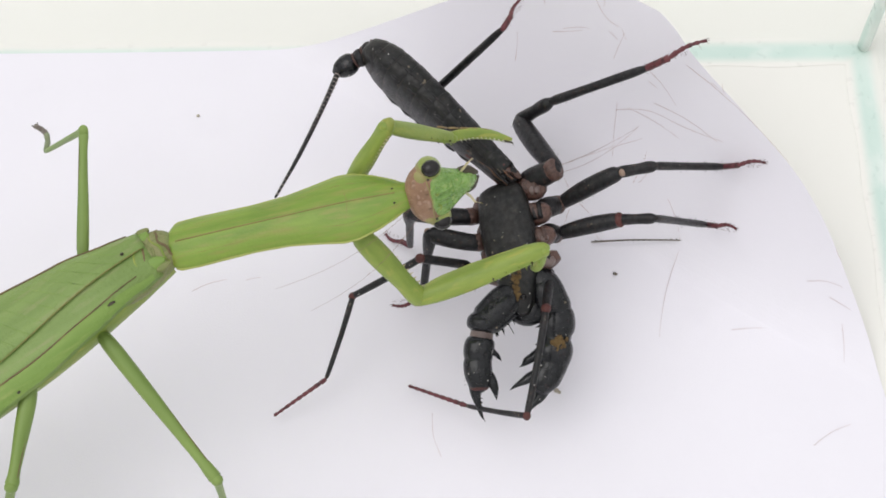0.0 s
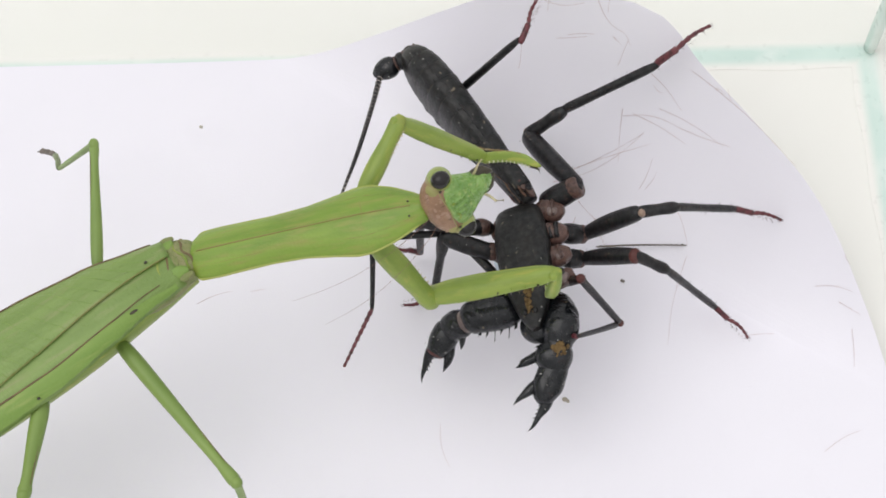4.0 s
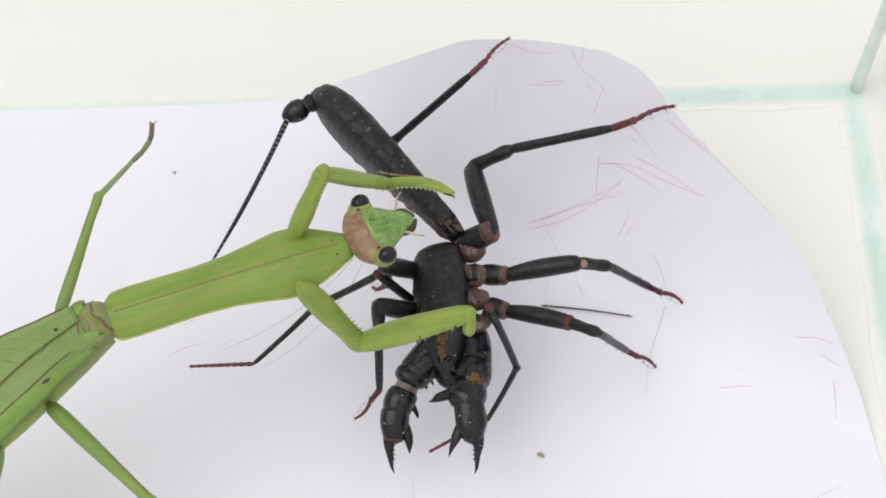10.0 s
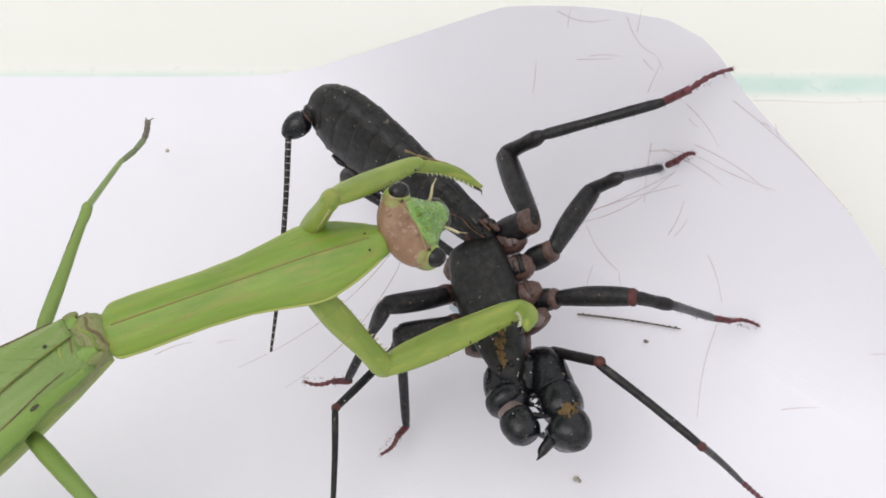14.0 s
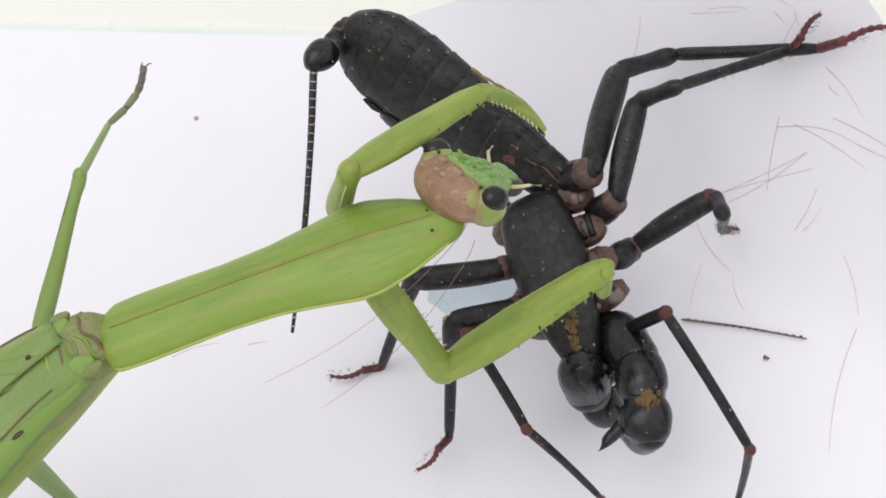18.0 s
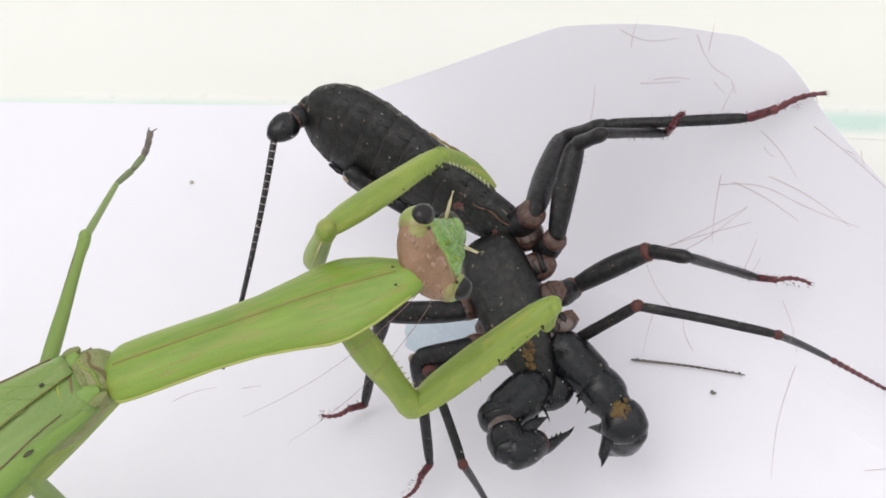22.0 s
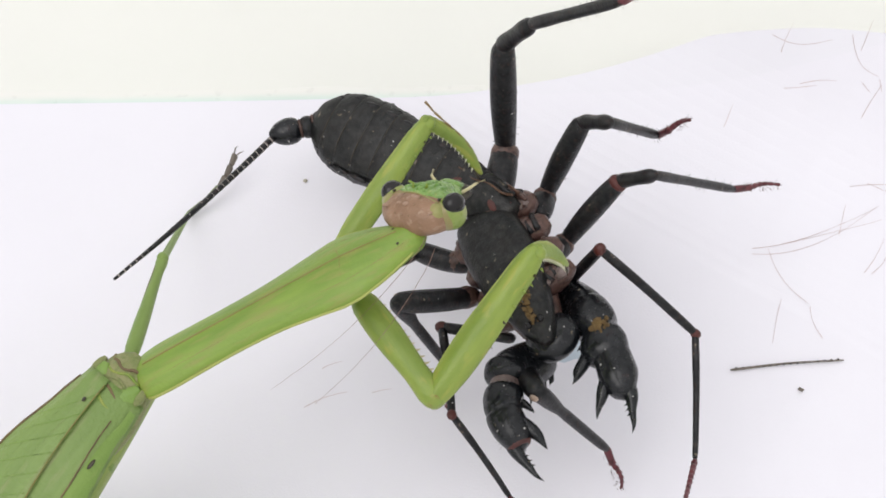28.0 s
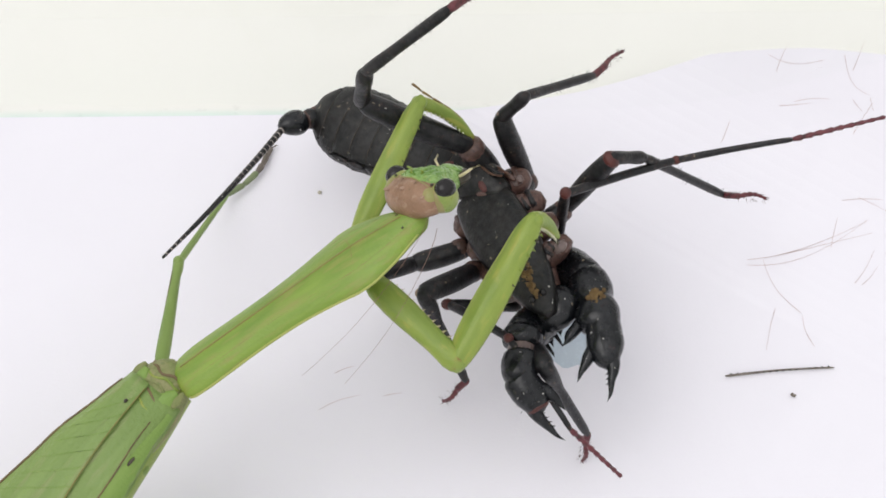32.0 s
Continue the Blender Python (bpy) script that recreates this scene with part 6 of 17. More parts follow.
    walk(limb['B'][1], bones(((0,18.3,-16.1,-6.4,30.7,-19.5,-4.8), (1,18.3,-15.9,-6.1,29.7,-19.9,-1.3), (2,18.1,-16,-5.9,30.1,-19.8,-2.6), (3,18.2,-16,-6.1,29.6,-20.8,-2.1), (3.5,17.9,-14.8,-6.4,28.9,-20.3,-2.2), (5.5,19.3,-12,-8,29.7,-19.7,-6.4), (6,19.5,-12.2,-7.9,29.8,-19.8,-5.4), (6.2,19.5,-12.2,-7.9,30,-19.6,-5.9), (6.4,19.4,-12,-8.1,30.2,-19.2,-7.3), (6.6,19.3,-11.9,-8.3,30.4,-18.7,-8.9), (6.8,19.2,-11.8,-8.4,30.4,-18.1,-10.3), (7,19.2,-11.7,-8.5,30.3,-17.9,-10.8), (7.5,19.4,-8.6,-8.8,29.8,-16,-11), (8,19.5,-5.4,-8.5,29.1,-14,-10.6), (8.17,19.6,-5.8,-8.7,29.3,-14.4,-10.2), (8.33,19.7,-7,-8.9,29.6,-15.3,-9.1), (8.5,19.7,-8.5,-9.1,30,-16.4,-7.6), (8.67,19.8,-9.9,-9.1,30,-17.3,-5.9), (8.83,19.8,-11,-9,30,-17.8,-4.6), (9,19.8,-11.5,-9,29.9,-18,-4.1), (10,18.8,-13.5,-8.6,28.8,-19.5,-2.9), (10.5,18.3,-14.3,-8.3,28.7,-19.3,-2.4), (11,17.8,-15,-7.9,28.5,-19,-1.8), (11.17,17.8,-15.2,-7.7,28.9,-18.9,-2.1), (11.33,17.7,-15.8,-6.9,29.8,-18.6,-3.1), (11.5,17.7,-16.4,-5.8,30.5,-18,-4.8), (11.67,17.6,-16.9,-4.7,30.5,-17.1,-6.4), (11.83,17.6,-17.2,-3.8,30,-16.4,-7.4), (12,17.6,-17.2,-3.4,29.8,-16.1,-7.7), (13,18.2,-14.9,-6,30.6,-14.4,-9.9), (13.5,17.2,-14,-7.5,29.3,-15.4,-12), (13.83,17.2,-13.9,-7.7,29.5,-15.5,-11.7), (14.17,17.3,-13.7,-8.1,29.8,-15.7,-10.9), (14.5,17.4,-13.4,-8.6,30,-16,-9.7), (14.83,17.4,-13.1,-9.1,30,-16.2,-8.5), (15.17,17.5,-12.9,-9.5,29.9,-16.3,-7.7), (15.5,17.5,-12.8,-9.7,29.8,-16.3,-7.3), (16,18.7,-11.8,-8.9,31.3,-14.5,-8.6), (17,17.2,-11,-11.2,29.6,-13.4,-8.1), (18,16.2,-12.8,-9.8,28.3,-15.6,-6), (19,15.8,-13.6,-9.5,28.6,-15.4,-8.3), (20,17.2,-11.4,-9.3,29.6,-12.6,-5.4), (21,16.9,-12.2,-9.3,28.9,-14,-4.7), (22,16.9,-12.4,-9.4,29.5,-13.4,-6.4), (23,16.2,-15.2,-7.5,29,-15.4,-5.3), (23.5,17.6,-15.7,-4.1,30.3,-12.9,-3.1), (24,19.5,-13.7,-4.5,31.1,-8,-5.2), (25,17.8,-16,-4.3,30.1,-12.8,-1.5), (25.5,17,-16.1,-5.1,29.2,-11.6,-4.4), (27.5,13.3,-19.4,0.4,26.1,-17.6,2), (28,12.6,-19.2,-0.8,25.3,-19.1,2.1), (28.5,15.9,-16.7,-4.5,28.5,-15.4,-1.9), (29,16.6,-16.6,2.9,28.8,-13,0.2), (30,17.2,-14.1,-4.7,29.9,-11.6,-3.8), (31,15.8,-15.2,-5.6,28.7,-13.8,-5.2), (32,15.6,-17.5,0.4,28.3,-15.3,2.1))))
    walk(limb['B'][2], bones(((0,30.7,-19.5,-4.8,29.8,-19,-9.1), (1,29.7,-19.9,-1.3,29.6,-18.8,-5.6), (2,30.1,-19.8,-2.6,29.6,-18.7,-6.8), (3,29.6,-20.8,-2.1,28.9,-20.2,-6.4), (3.5,28.9,-20.3,-2.2,28.2,-20.2,-6.5), (5.5,29.7,-19.7,-6.4,28.2,-18.7,-10.4), (6,29.8,-19.8,-5.4,28.3,-19.1,-9.5), (6.2,30,-19.6,-5.9,28,-19.2,-9.8), (6.4,30.2,-19.2,-7.3,26.9,-19.9,-10.2), (6.6,30.4,-18.7,-8.9,26.7,-21,-8.3), (6.8,30.4,-18.1,-10.3,27.7,-20.6,-7.9), (7,30.3,-17.9,-10.8,27.9,-20.4,-8), (7.5,29.8,-16,-11,28.3,-19.1,-8.3), (8,29.1,-14,-10.6,28.5,-17.6,-8.1), (8.17,29.3,-14.4,-10.2,28.5,-18.1,-7.9), (8.33,29.6,-15.3,-9.1,28.2,-19.3,-7.9), (8.5,30,-16.4,-7.6,27.3,-19.6,-9.1), (8.67,30,-17.3,-5.9,27.6,-18.1,-9.5), (8.83,30,-17.8,-4.6,27.9,-17.6,-8.4), (9,29.9,-18,-4.1,27.9,-17.5,-8), (10,28.8,-19.5,-2.9,27.8,-19.3,-7.2), (10.5,28.7,-19.3,-2.4,28.8,-19.4,-6.8), (11,28.5,-19,-1.8,29.7,-19.3,-6), (11.17,28.9,-18.9,-2.1,30.1,-19.5,-6.3), (11.33,29.8,-18.6,-3.1,31.1,-20.3,-6.9), (11.5,30.5,-18,-4.8,31.5,-22.1,-6.1), (11.67,30.5,-17.1,-6.4,30.5,-21,-4.4), (11.83,30,-16.4,-7.4,29.7,-19.7,-4.5), (12,29.8,-16.1,-7.7,29.4,-19.2,-4.6), (13,30.6,-14.4,-9.9,29.2,-16.7,-6.5), (13.5,29.3,-15.4,-12,28.6,-17.8,-8.4), (13.83,29.5,-15.5,-11.7,28.6,-18.1,-8.3), (14.17,29.8,-15.7,-10.9,28.3,-18.8,-8.2), (14.5,30,-16,-9.7,27.1,-19.2,-10.6), (14.83,30,-16.2,-8.5,28.1,-17,-12.4), (15.17,29.9,-16.3,-7.7,28.5,-16.2,-11.9), (15.5,29.8,-16.3,-7.3,28.5,-16.1,-11.5), (16,31.3,-14.5,-8.6,31.1,-14.1,-13), (17,29.6,-13.4,-8.1,28.6,-13.1,-12.4), (18,28.3,-15.6,-6,27.9,-15.2,-10.4), (19,28.6,-15.4,-8.3,28.4,-14.6,-12.6), (20,29.6,-12.6,-5.4,29.5,-12,-9.8), (21,28.9,-14,-4.7,28.1,-13.3,-9), (22,29.5,-13.4,-6.4,28.7,-12.7,-10.7), (23,29,-15.4,-5.3,29.3,-15.2,-9.7), (23.5,30.3,-12.9,-3.1,30.8,-12.8,-7.5), (24,31.1,-8,-5.2,31.8,-8.2,-9.5), (25,30.1,-12.8,-1.5,31.3,-13.3,-5.7), (25.5,29.2,-11.6,-4.4,30.2,-12.6,-8.6), (27.5,26.1,-17.6,2,26.6,-18.3,-2.3), (28,25.3,-19.1,2.1,26.7,-20.3,-1.9), (28.5,28.5,-15.4,-1.9,29.4,-16.4,-6.1), (29,28.8,-13,0.2,29.9,-13.8,-4), (30,29.9,-11.6,-3.8,31.5,-13,-7.7), (31,28.7,-13.8,-5.2,29.1,-14.5,-9.5), (32,28.3,-15.3,2.1,29.4,-16.4,-2))))
    walk(limb['U'][0], bones(((0,-6.7,4.7,-1.3,0,14.2,2.9), (1,-7.1,5.1,-1.2,-0.9,15.2,2.4), (2,-6.9,5,-1.2,-0.7,15.2,1.8), (3,-7.4,5,-1.3,-1.4,15.5,1.2), (3.5,-7.6,4.9,-1.3,-1.8,15.7,0.7), (4.5,-7.5,5.1,-1.2,-1.6,15.5,1.6), (5.5,-7.5,5.2,-1.2,-1.3,15.3,2.4), (6,-7.6,4.9,-1.2,-1.3,14.2,3.9), (6.33,-7.5,4.9,-1.1,-0.8,14,3.8), (6.67,-7.4,4.9,-1,0.1,13.5,3.6), (7,-7.3,5,-1,0.6,13.3,3.5), (7.5,-6.6,5.2,-1.1,1.3,13.5,3.4), (8,-5.9,5.4,-1.2,2.1,13.6,3.2), (8.5,-4.4,4.6,-1.4,4.5,12.1,2.6), (9,-3,3.8,-1.5,6.7,10.5,1.9), (10,-3,3.9,-1.5,6,12.3,-2), (11,-3.3,3.8,-1.4,4.9,12.9,-2.8), (12,-3.5,3.7,-1.5,4.8,12.8,-2.8), (13,-3.3,4,-1.5,4.8,13.3,-2.6), (13.5,-3.5,4,-1.4,5,12.6,-3.6), (15.5,-1.8,5.1,-1.6,4.8,14.5,-6.2), (16,1.2,7.9,-2.3,4.1,17.4,-9.6), (16.5,-1,5.6,-1.6,4.1,15.6,-6.7), (17,-3.3,3.3,-1,3.8,13.1,-3.5), (18,-2.8,3.6,-1.3,5.1,12.7,-3.7), (19,-3,3.7,-1.3,5.2,12.6,-3.6), (20,-3.6,3.1,-1.3,3.8,12.8,-2.6), (21,-3.5,3.5,-1.3,4.4,12.8,-3.1), (22,-3.5,3.3,-1.2,4.1,12.6,-3.7), (23,-3.3,3.8,-1.3,4.4,13.1,-3.5), (24,-0.4,2.7,-2,6.5,11.9,-6.4), (25,0.4,3.2,-2.2,7.1,11.7,-8.1), (25.5,0.4,3.2,-2.2,7.1,11.7,-8.1), (26,0.6,3,-2.2,7.3,11.2,-8.3), (26.5,0.7,2.8,-2.2,7.6,10.8,-8.6), (27,0.8,2.5,-2.3,7.8,10.3,-8.8), (27.5,1,2.3,-2.3,8,9.8,-9), (27.75,1.1,2.2,-2.3,8.4,9.5,-9), (28,1.3,2.2,-2.3,9.1,8.6,-9.3), (28.5,1.4,2.6,-2.3,10.6,9.6,-6.7), (29,1.5,3,-2.3,10.7,10.5,-5.4), (30,1.8,2.3,-2.4,9.1,9.4,-9.3), (31,0.9,2.3,-2.2,9.1,9,-8.4), (32,0.8,2.5,-2.2,8.8,10,-7.8))))
    walk(limb['U'][1], bones(((0,0,14.2,2.9,-4.3,22,-9.2), (1,-0.9,15.2,2.4,-5.4,23,-9.6), (2,-0.7,15.2,1.8,-5.2,23,-10.3), (3,-1.4,15.5,1.2,-5.6,23.6,-10.7), (3.5,-1.8,15.7,0.7,-5.6,23.7,-11.4), (4.5,-1.6,15.5,1.6,-7.6,21.2,-10.9), (5.5,-1.3,15.3,2.4,-9.4,18.5,-9.8), (6,-1.3,14.2,3.9,-9.6,17.5,-8.2), (6.33,-0.8,14,3.8,-7.6,20.6,-7.9), (6.67,0.1,13.5,3.6,-2.3,25.6,-5), (7,0.6,13.3,3.5,0.5,26.9,-2.8), (7.5,1.3,13.5,3.4,-0.9,23.9,-7.2), (8,2.1,13.6,3.2,-2,19.4,-10), (8.5,4.5,12.1,2.6,3.8,19.7,-10.4), (9,6.7,10.5,1.9,9.4,19.4,-9.9), (10,6,12.3,-2,9.7,20.5,-14), (11,4.9,12.9,-2.8,8.8,21.2,-14.7), (12,4.8,12.8,-2.8,8.1,21.7,-14.5), (13,4.8,13.3,-2.6,7.7,22.2,-14.3), (13.5,5,12.6,-3.6,9.4,21.1,-15.2), (15.5,4.8,14.5,-6.2,7.8,24,-17.4), (16,4.1,17.4,-9.6,8.3,27,-20.3), (16.5,4.1,15.6,-6.7,7,25.4,-17.7), (17,3.8,13.1,-3.5,5.3,23.1,-14.6), (18,5.1,12.7,-3.7,7.9,22.2,-15.1), (19,5.2,12.6,-3.6,8.8,22.3,-14.4), (20,3.8,12.8,-2.6,7,22.9,-13.2), (21,4.4,12.8,-3.1,8.3,22.5,-13.9), (22,4.1,12.6,-3.7,7.7,22.3,-14.7), (23,4.4,13.1,-3.5,8.3,23,-14.1), (24,6.5,11.9,-6.4,12.7,20.7,-16.8), (25,7.1,11.7,-8.1,14.7,19.7,-18.2), (25.5,7.1,11.7,-8.1,14.7,19.7,-18.2), (26,7.3,11.2,-8.3,14.9,19,-18.7), (26.5,7.6,10.8,-8.6,15.1,18.4,-19.1), (27,7.8,10.3,-8.8,15.2,17.7,-19.6), (27.5,8,9.8,-9,15.4,17,-20), (27.75,8.4,9.5,-9,14.8,16.4,-20.7), (28,9.1,8.6,-9.3,14.7,15.3,-21.5), (28.5,10.6,9.6,-6.7,16.3,15,-19.4), (29,10.7,10.5,-5.4,18.2,14.8,-17.7), (30,9.1,9.4,-9.3,18.3,15,-19.7), (31,9.1,9,-8.4,18.2,14.3,-19.1), (32,8.8,10,-7.8,17.8,15.8,-18.3))))
    walk(limb['U'][2], bones(((0,-4.3,22,-9.2,-3.8,27.8,-13), (1,-5.4,23,-9.6,-5.4,28.7,-13.7), (2,-5.2,23,-10.3,-4.7,28.8,-14.1), (3,-5.6,23.6,-10.7,-5.6,29.5,-14.5), (3.5,-5.6,23.7,-11.4,-6.1,29.5,-15.3), (4.5,-7.6,21.2,-10.9,-8.4,26.5,-15.4), (5.5,-9.4,18.5,-9.8,-10.4,23.2,-14.8), (6,-9.6,17.5,-8.2,-10.9,22.4,-13), (6.33,-7.6,20.6,-7.9,-8,26,-12.3), (6.67,-2.3,25.6,-5,-1,31.6,-8.3), (7,0.5,26.9,-2.8,2.6,33,-5.5), (7.5,-0.9,23.9,-7.2,0.8,29.4,-11.1), (8,-2,19.4,-10,-0.8,24.1,-15.1), (8.5,3.8,19.7,-10.4,6.6,24.3,-14.8), (9,9.4,19.4,-9.9,13.8,23.6,-13.4), (10,9.7,20.5,-14,13.6,25.1,-17.5), (11,8.8,21.2,-14.7,11.9,26.2,-18.4), (12,8.1,21.7,-14.5,12.1,26.4,-17.7), (13,7.7,22.2,-14.3,12,26.7,-17.4), (13.5,9.4,21.1,-15.2,13.5,25.4,-18.9), (15.5,7.8,24,-17.4,11.9,28.1,-21.2), (16,8.3,27,-20.3,12.1,31.9,-23.4), (16.5,7,25.4,-17.7,10.8,30.3,-20.9), (17,5.3,23.1,-14.6,9.1,27.9,-17.9), (18,7.9,22.2,-15.1,12.6,26.4,-18.1), (19,8.8,22.3,-14.4,13.2,26.5,-17.9), (20,7,22.9,-13.2,11.4,27.5,-16.1), (21,8.3,22.5,-13.9,12.4,27,-17.3), (22,7.7,22.3,-14.7,12.5,26.6,-17.5), (23,8.3,23,-14.1,12.7,27.4,-17.4), (24,12.7,20.7,-16.8,18.1,24.2,-19.7), (25,14.7,19.7,-18.2,20.8,21.9,-20.8), (25.5,14.7,19.7,-18.2,20.8,21.9,-20.8), (26,14.9,19,-18.7,20.9,21.3,-21.3), (26.5,15.1,18.4,-19.1,21,20.8,-21.9), (27,15.2,17.7,-19.6,21.1,20.2,-22.4), (27.5,15.4,17,-20,21.2,19.6,-22.9), (27.75,14.8,16.4,-20.7,21.7,17.3,-21.2), (28,14.7,15.3,-21.5,21.6,15.1,-20.5), (28.5,16.3,15,-19.4,23,16.3,-21.2), (29,18.2,14.8,-17.7,24.7,16.5,-19.5), (30,18.3,15,-19.7,24.2,17,-23), (31,18.2,14.3,-19.1,23.5,16.8,-22.9), (32,17.8,15.8,-18.3,24.5,16.6,-20.1))))
    walk(limb['V'][0], bones(((0,-9.1,-3.4,-2,-7.5,-19.8,-7.9), (1,-9,-3.2,-2,-6.9,-20.3,-4.9), (2,-8.9,-3.2,-2,-7.3,-20.3,-5), (2.2,-8.9,-3.2,-2,-7.3,-20.4,-4.7), (2.4,-9,-3.3,-2.1,-7.3,-20.6,-3.7), (2.6,-9,-3.4,-2.1,-7.3,-20.8,-2.6), (2.8,-9.1,-3.5,-2.1,-7.3,-20.8,-1.7), (3,-9.1,-3.5,-2.1,-7.3,-20.9,-1.3), (3.12,-9.1,-3.5,-2.1,-7.3,-20.8,-1.7), (3.25,-9.3,-3.4,-2.1,-7.2,-20.7,-2.6), (3.38,-9.4,-3.3,-2.1,-7.2,-20.6,-3.5), (3.5,-9.5,-3.3,-2.1,-7.2,-20.5,-3.9), (3.9,-9.4,-3.3,-2.1,-6.9,-20.5,-3.9), (4.3,-9.2,-3.3,-2.1,-6.4,-20.4,-3.8), (4.7,-9,-3.2,-2.1,-5.8,-20.4,-3.6), (5.1,-8.9,-3.2,-2.1,-5.4,-20.3,-3.5), (5.5,-8.8,-3.2,-2.1,-5.1,-20.3,-3.5), (6,-8.6,-2.9,-2,-4.4,-19.5,1.4), (7,-8.6,-2.9,-1.8,-3.9,-19.6,0.4), (8,-8.2,-3,-1.9,-3.2,-18.7,4), (9,-8.1,-3.9,-1.7,-3.7,-20,3.4), (10,-8.2,-3.7,-1.6,-3.7,-20,2.8), (11,-8.4,-3.9,-1.4,-3.7,-20.2,2.9), (12,-8.1,-4,-1.8,-4,-20.6,2.2), (13,-7.9,-3.9,-1.8,-3.5,-19.7,4.2), (13.5,-8.7,-3.4,-1.5,-5.4,-19,5.7), (14.14,-8.7,-3.3,-1.5,-5.4,-19.3,4.9), (14.79,-8.6,-3.2,-1.4,-5.6,-20.1,1.9), (15.43,-8.5,-3,-1.3,-6.7,-19.8,-5.8), (16.07,-8.3,-2.8,-1.1,-9,-12.8,-15.5), (16.71,-8.2,-2.6,-1,-10.3,-5.4,-18.1), (17.36,-8.1,-2.4,-0.9,-10.7,-2,-18.2), (18,-8,-2.3,-0.9,-10.8,-1,-18.1), (19,-8.5,-2.3,-0.9,-10.8,-2.1,-18.2), (21,-8.2,-2.1,-1.3,-9.8,-1.7,-18.7), (23,-8.4,-2.9,-1.3,-9.7,-1.6,-18.7), (28,-6.2,-2.4,-1.8,-11.8,7.4,-15.2), (32,-6.6,-2.5,-1.9,-15,9.1,-11.9))))
    walk(limb['V'][1], bones(((0,-7.5,-19.8,-7.9,-8.7,-18,-21.9), (1,-6.9,-20.3,-4.9,-8.1,-18.8,-18.9), (2,-7.3,-20.3,-5,-8.3,-18.3,-19), (2.2,-7.3,-20.4,-4.7,-8.3,-18.5,-18.7), (2.4,-7.3,-20.6,-3.7,-8.2,-18.9,-17.8), (2.6,-7.3,-20.8,-2.6,-8,-19.4,-16.7), (2.8,-7.3,-20.8,-1.7,-8,-19.7,-15.8), (3,-7.3,-20.9,-1.3,-7.9,-19.8,-15.4), (3.12,-7.3,-20.8,-1.7,-7.9,-19.8,-15.8), (3.25,-7.2,-20.7,-2.6,-8,-19.6,-16.7), (3.38,-7.2,-20.6,-3.5,-8,-19.4,-17.6), (3.5,-7.2,-20.5,-3.9,-8,-19.3,-18), (3.9,-6.9,-20.5,-3.9,-7.9,-19.4,-18), (4.3,-6.4,-20.4,-3.8,-7.4,-19.5,-17.9), (4.7,-5.8,-20.4,-3.6,-6.9,-19.6,-17.7), (5.1,-5.4,-20.3,-3.5,-6.5,-19.7,-17.6), (5.5,-5.1,-20.3,-3.5,-6.3,-19.8,-17.6), (6,-4.4,-19.5,1.4,-5.6,-20.1,-12.7), (7,-3.9,-19.6,0.4,-5.3,-18.8,-13.6), (8,-3.2,-18.7,4,-4.4,-17.4,-10), (9,-3.7,-20,3.4,-5.5,-18.7,-10.6), (10,-3.7,-20,2.8,-6.1,-19.1,-11.1), (11,-3.7,-20.2,2.9,-6.3,-19.4,-11), (12,-4,-20.6,2.2,-5.4,-19.6,-11.8), (13,-3.5,-19.7,4.2,-4.9,-18.4,-9.8), (13.5,-5.4,-19,5.7,-7.1,-17.5,-8.3), (14.14,-5.4,-19.3,4.9,-7,-18.2,-9.2), (14.79,-5.6,-20.1,1.9,-6.9,-20.7,-12.2), (15.43,-6.7,-19.8,-5.8,-6.4,-26.6,-18.2), (16.07,-9,-12.8,-15.5,-5.7,-25.8,-11.1), (16.71,-10.3,-5.4,-18.1,-7.3,-14.9,-8.1), (17.36,-10.7,-2,-18.2,-7.8,-10.2,-7.1), (18,-10.8,-1,-18.1,-8,-8.9,-6.7), (19,-10.8,-2.1,-18.2,-8.7,-9.9,-6.6), (21,-9.8,-1.7,-18.7,-7.5,-9.9,-7.4), (23,-9.7,-1.6,-18.7,-7.8,-9.9,-7.3), (28,-11.8,7.4,-15.2,-22.1,-2.3,-13.5), (32,-15,9.1,-11.9,-24.3,-1.6,-11))))
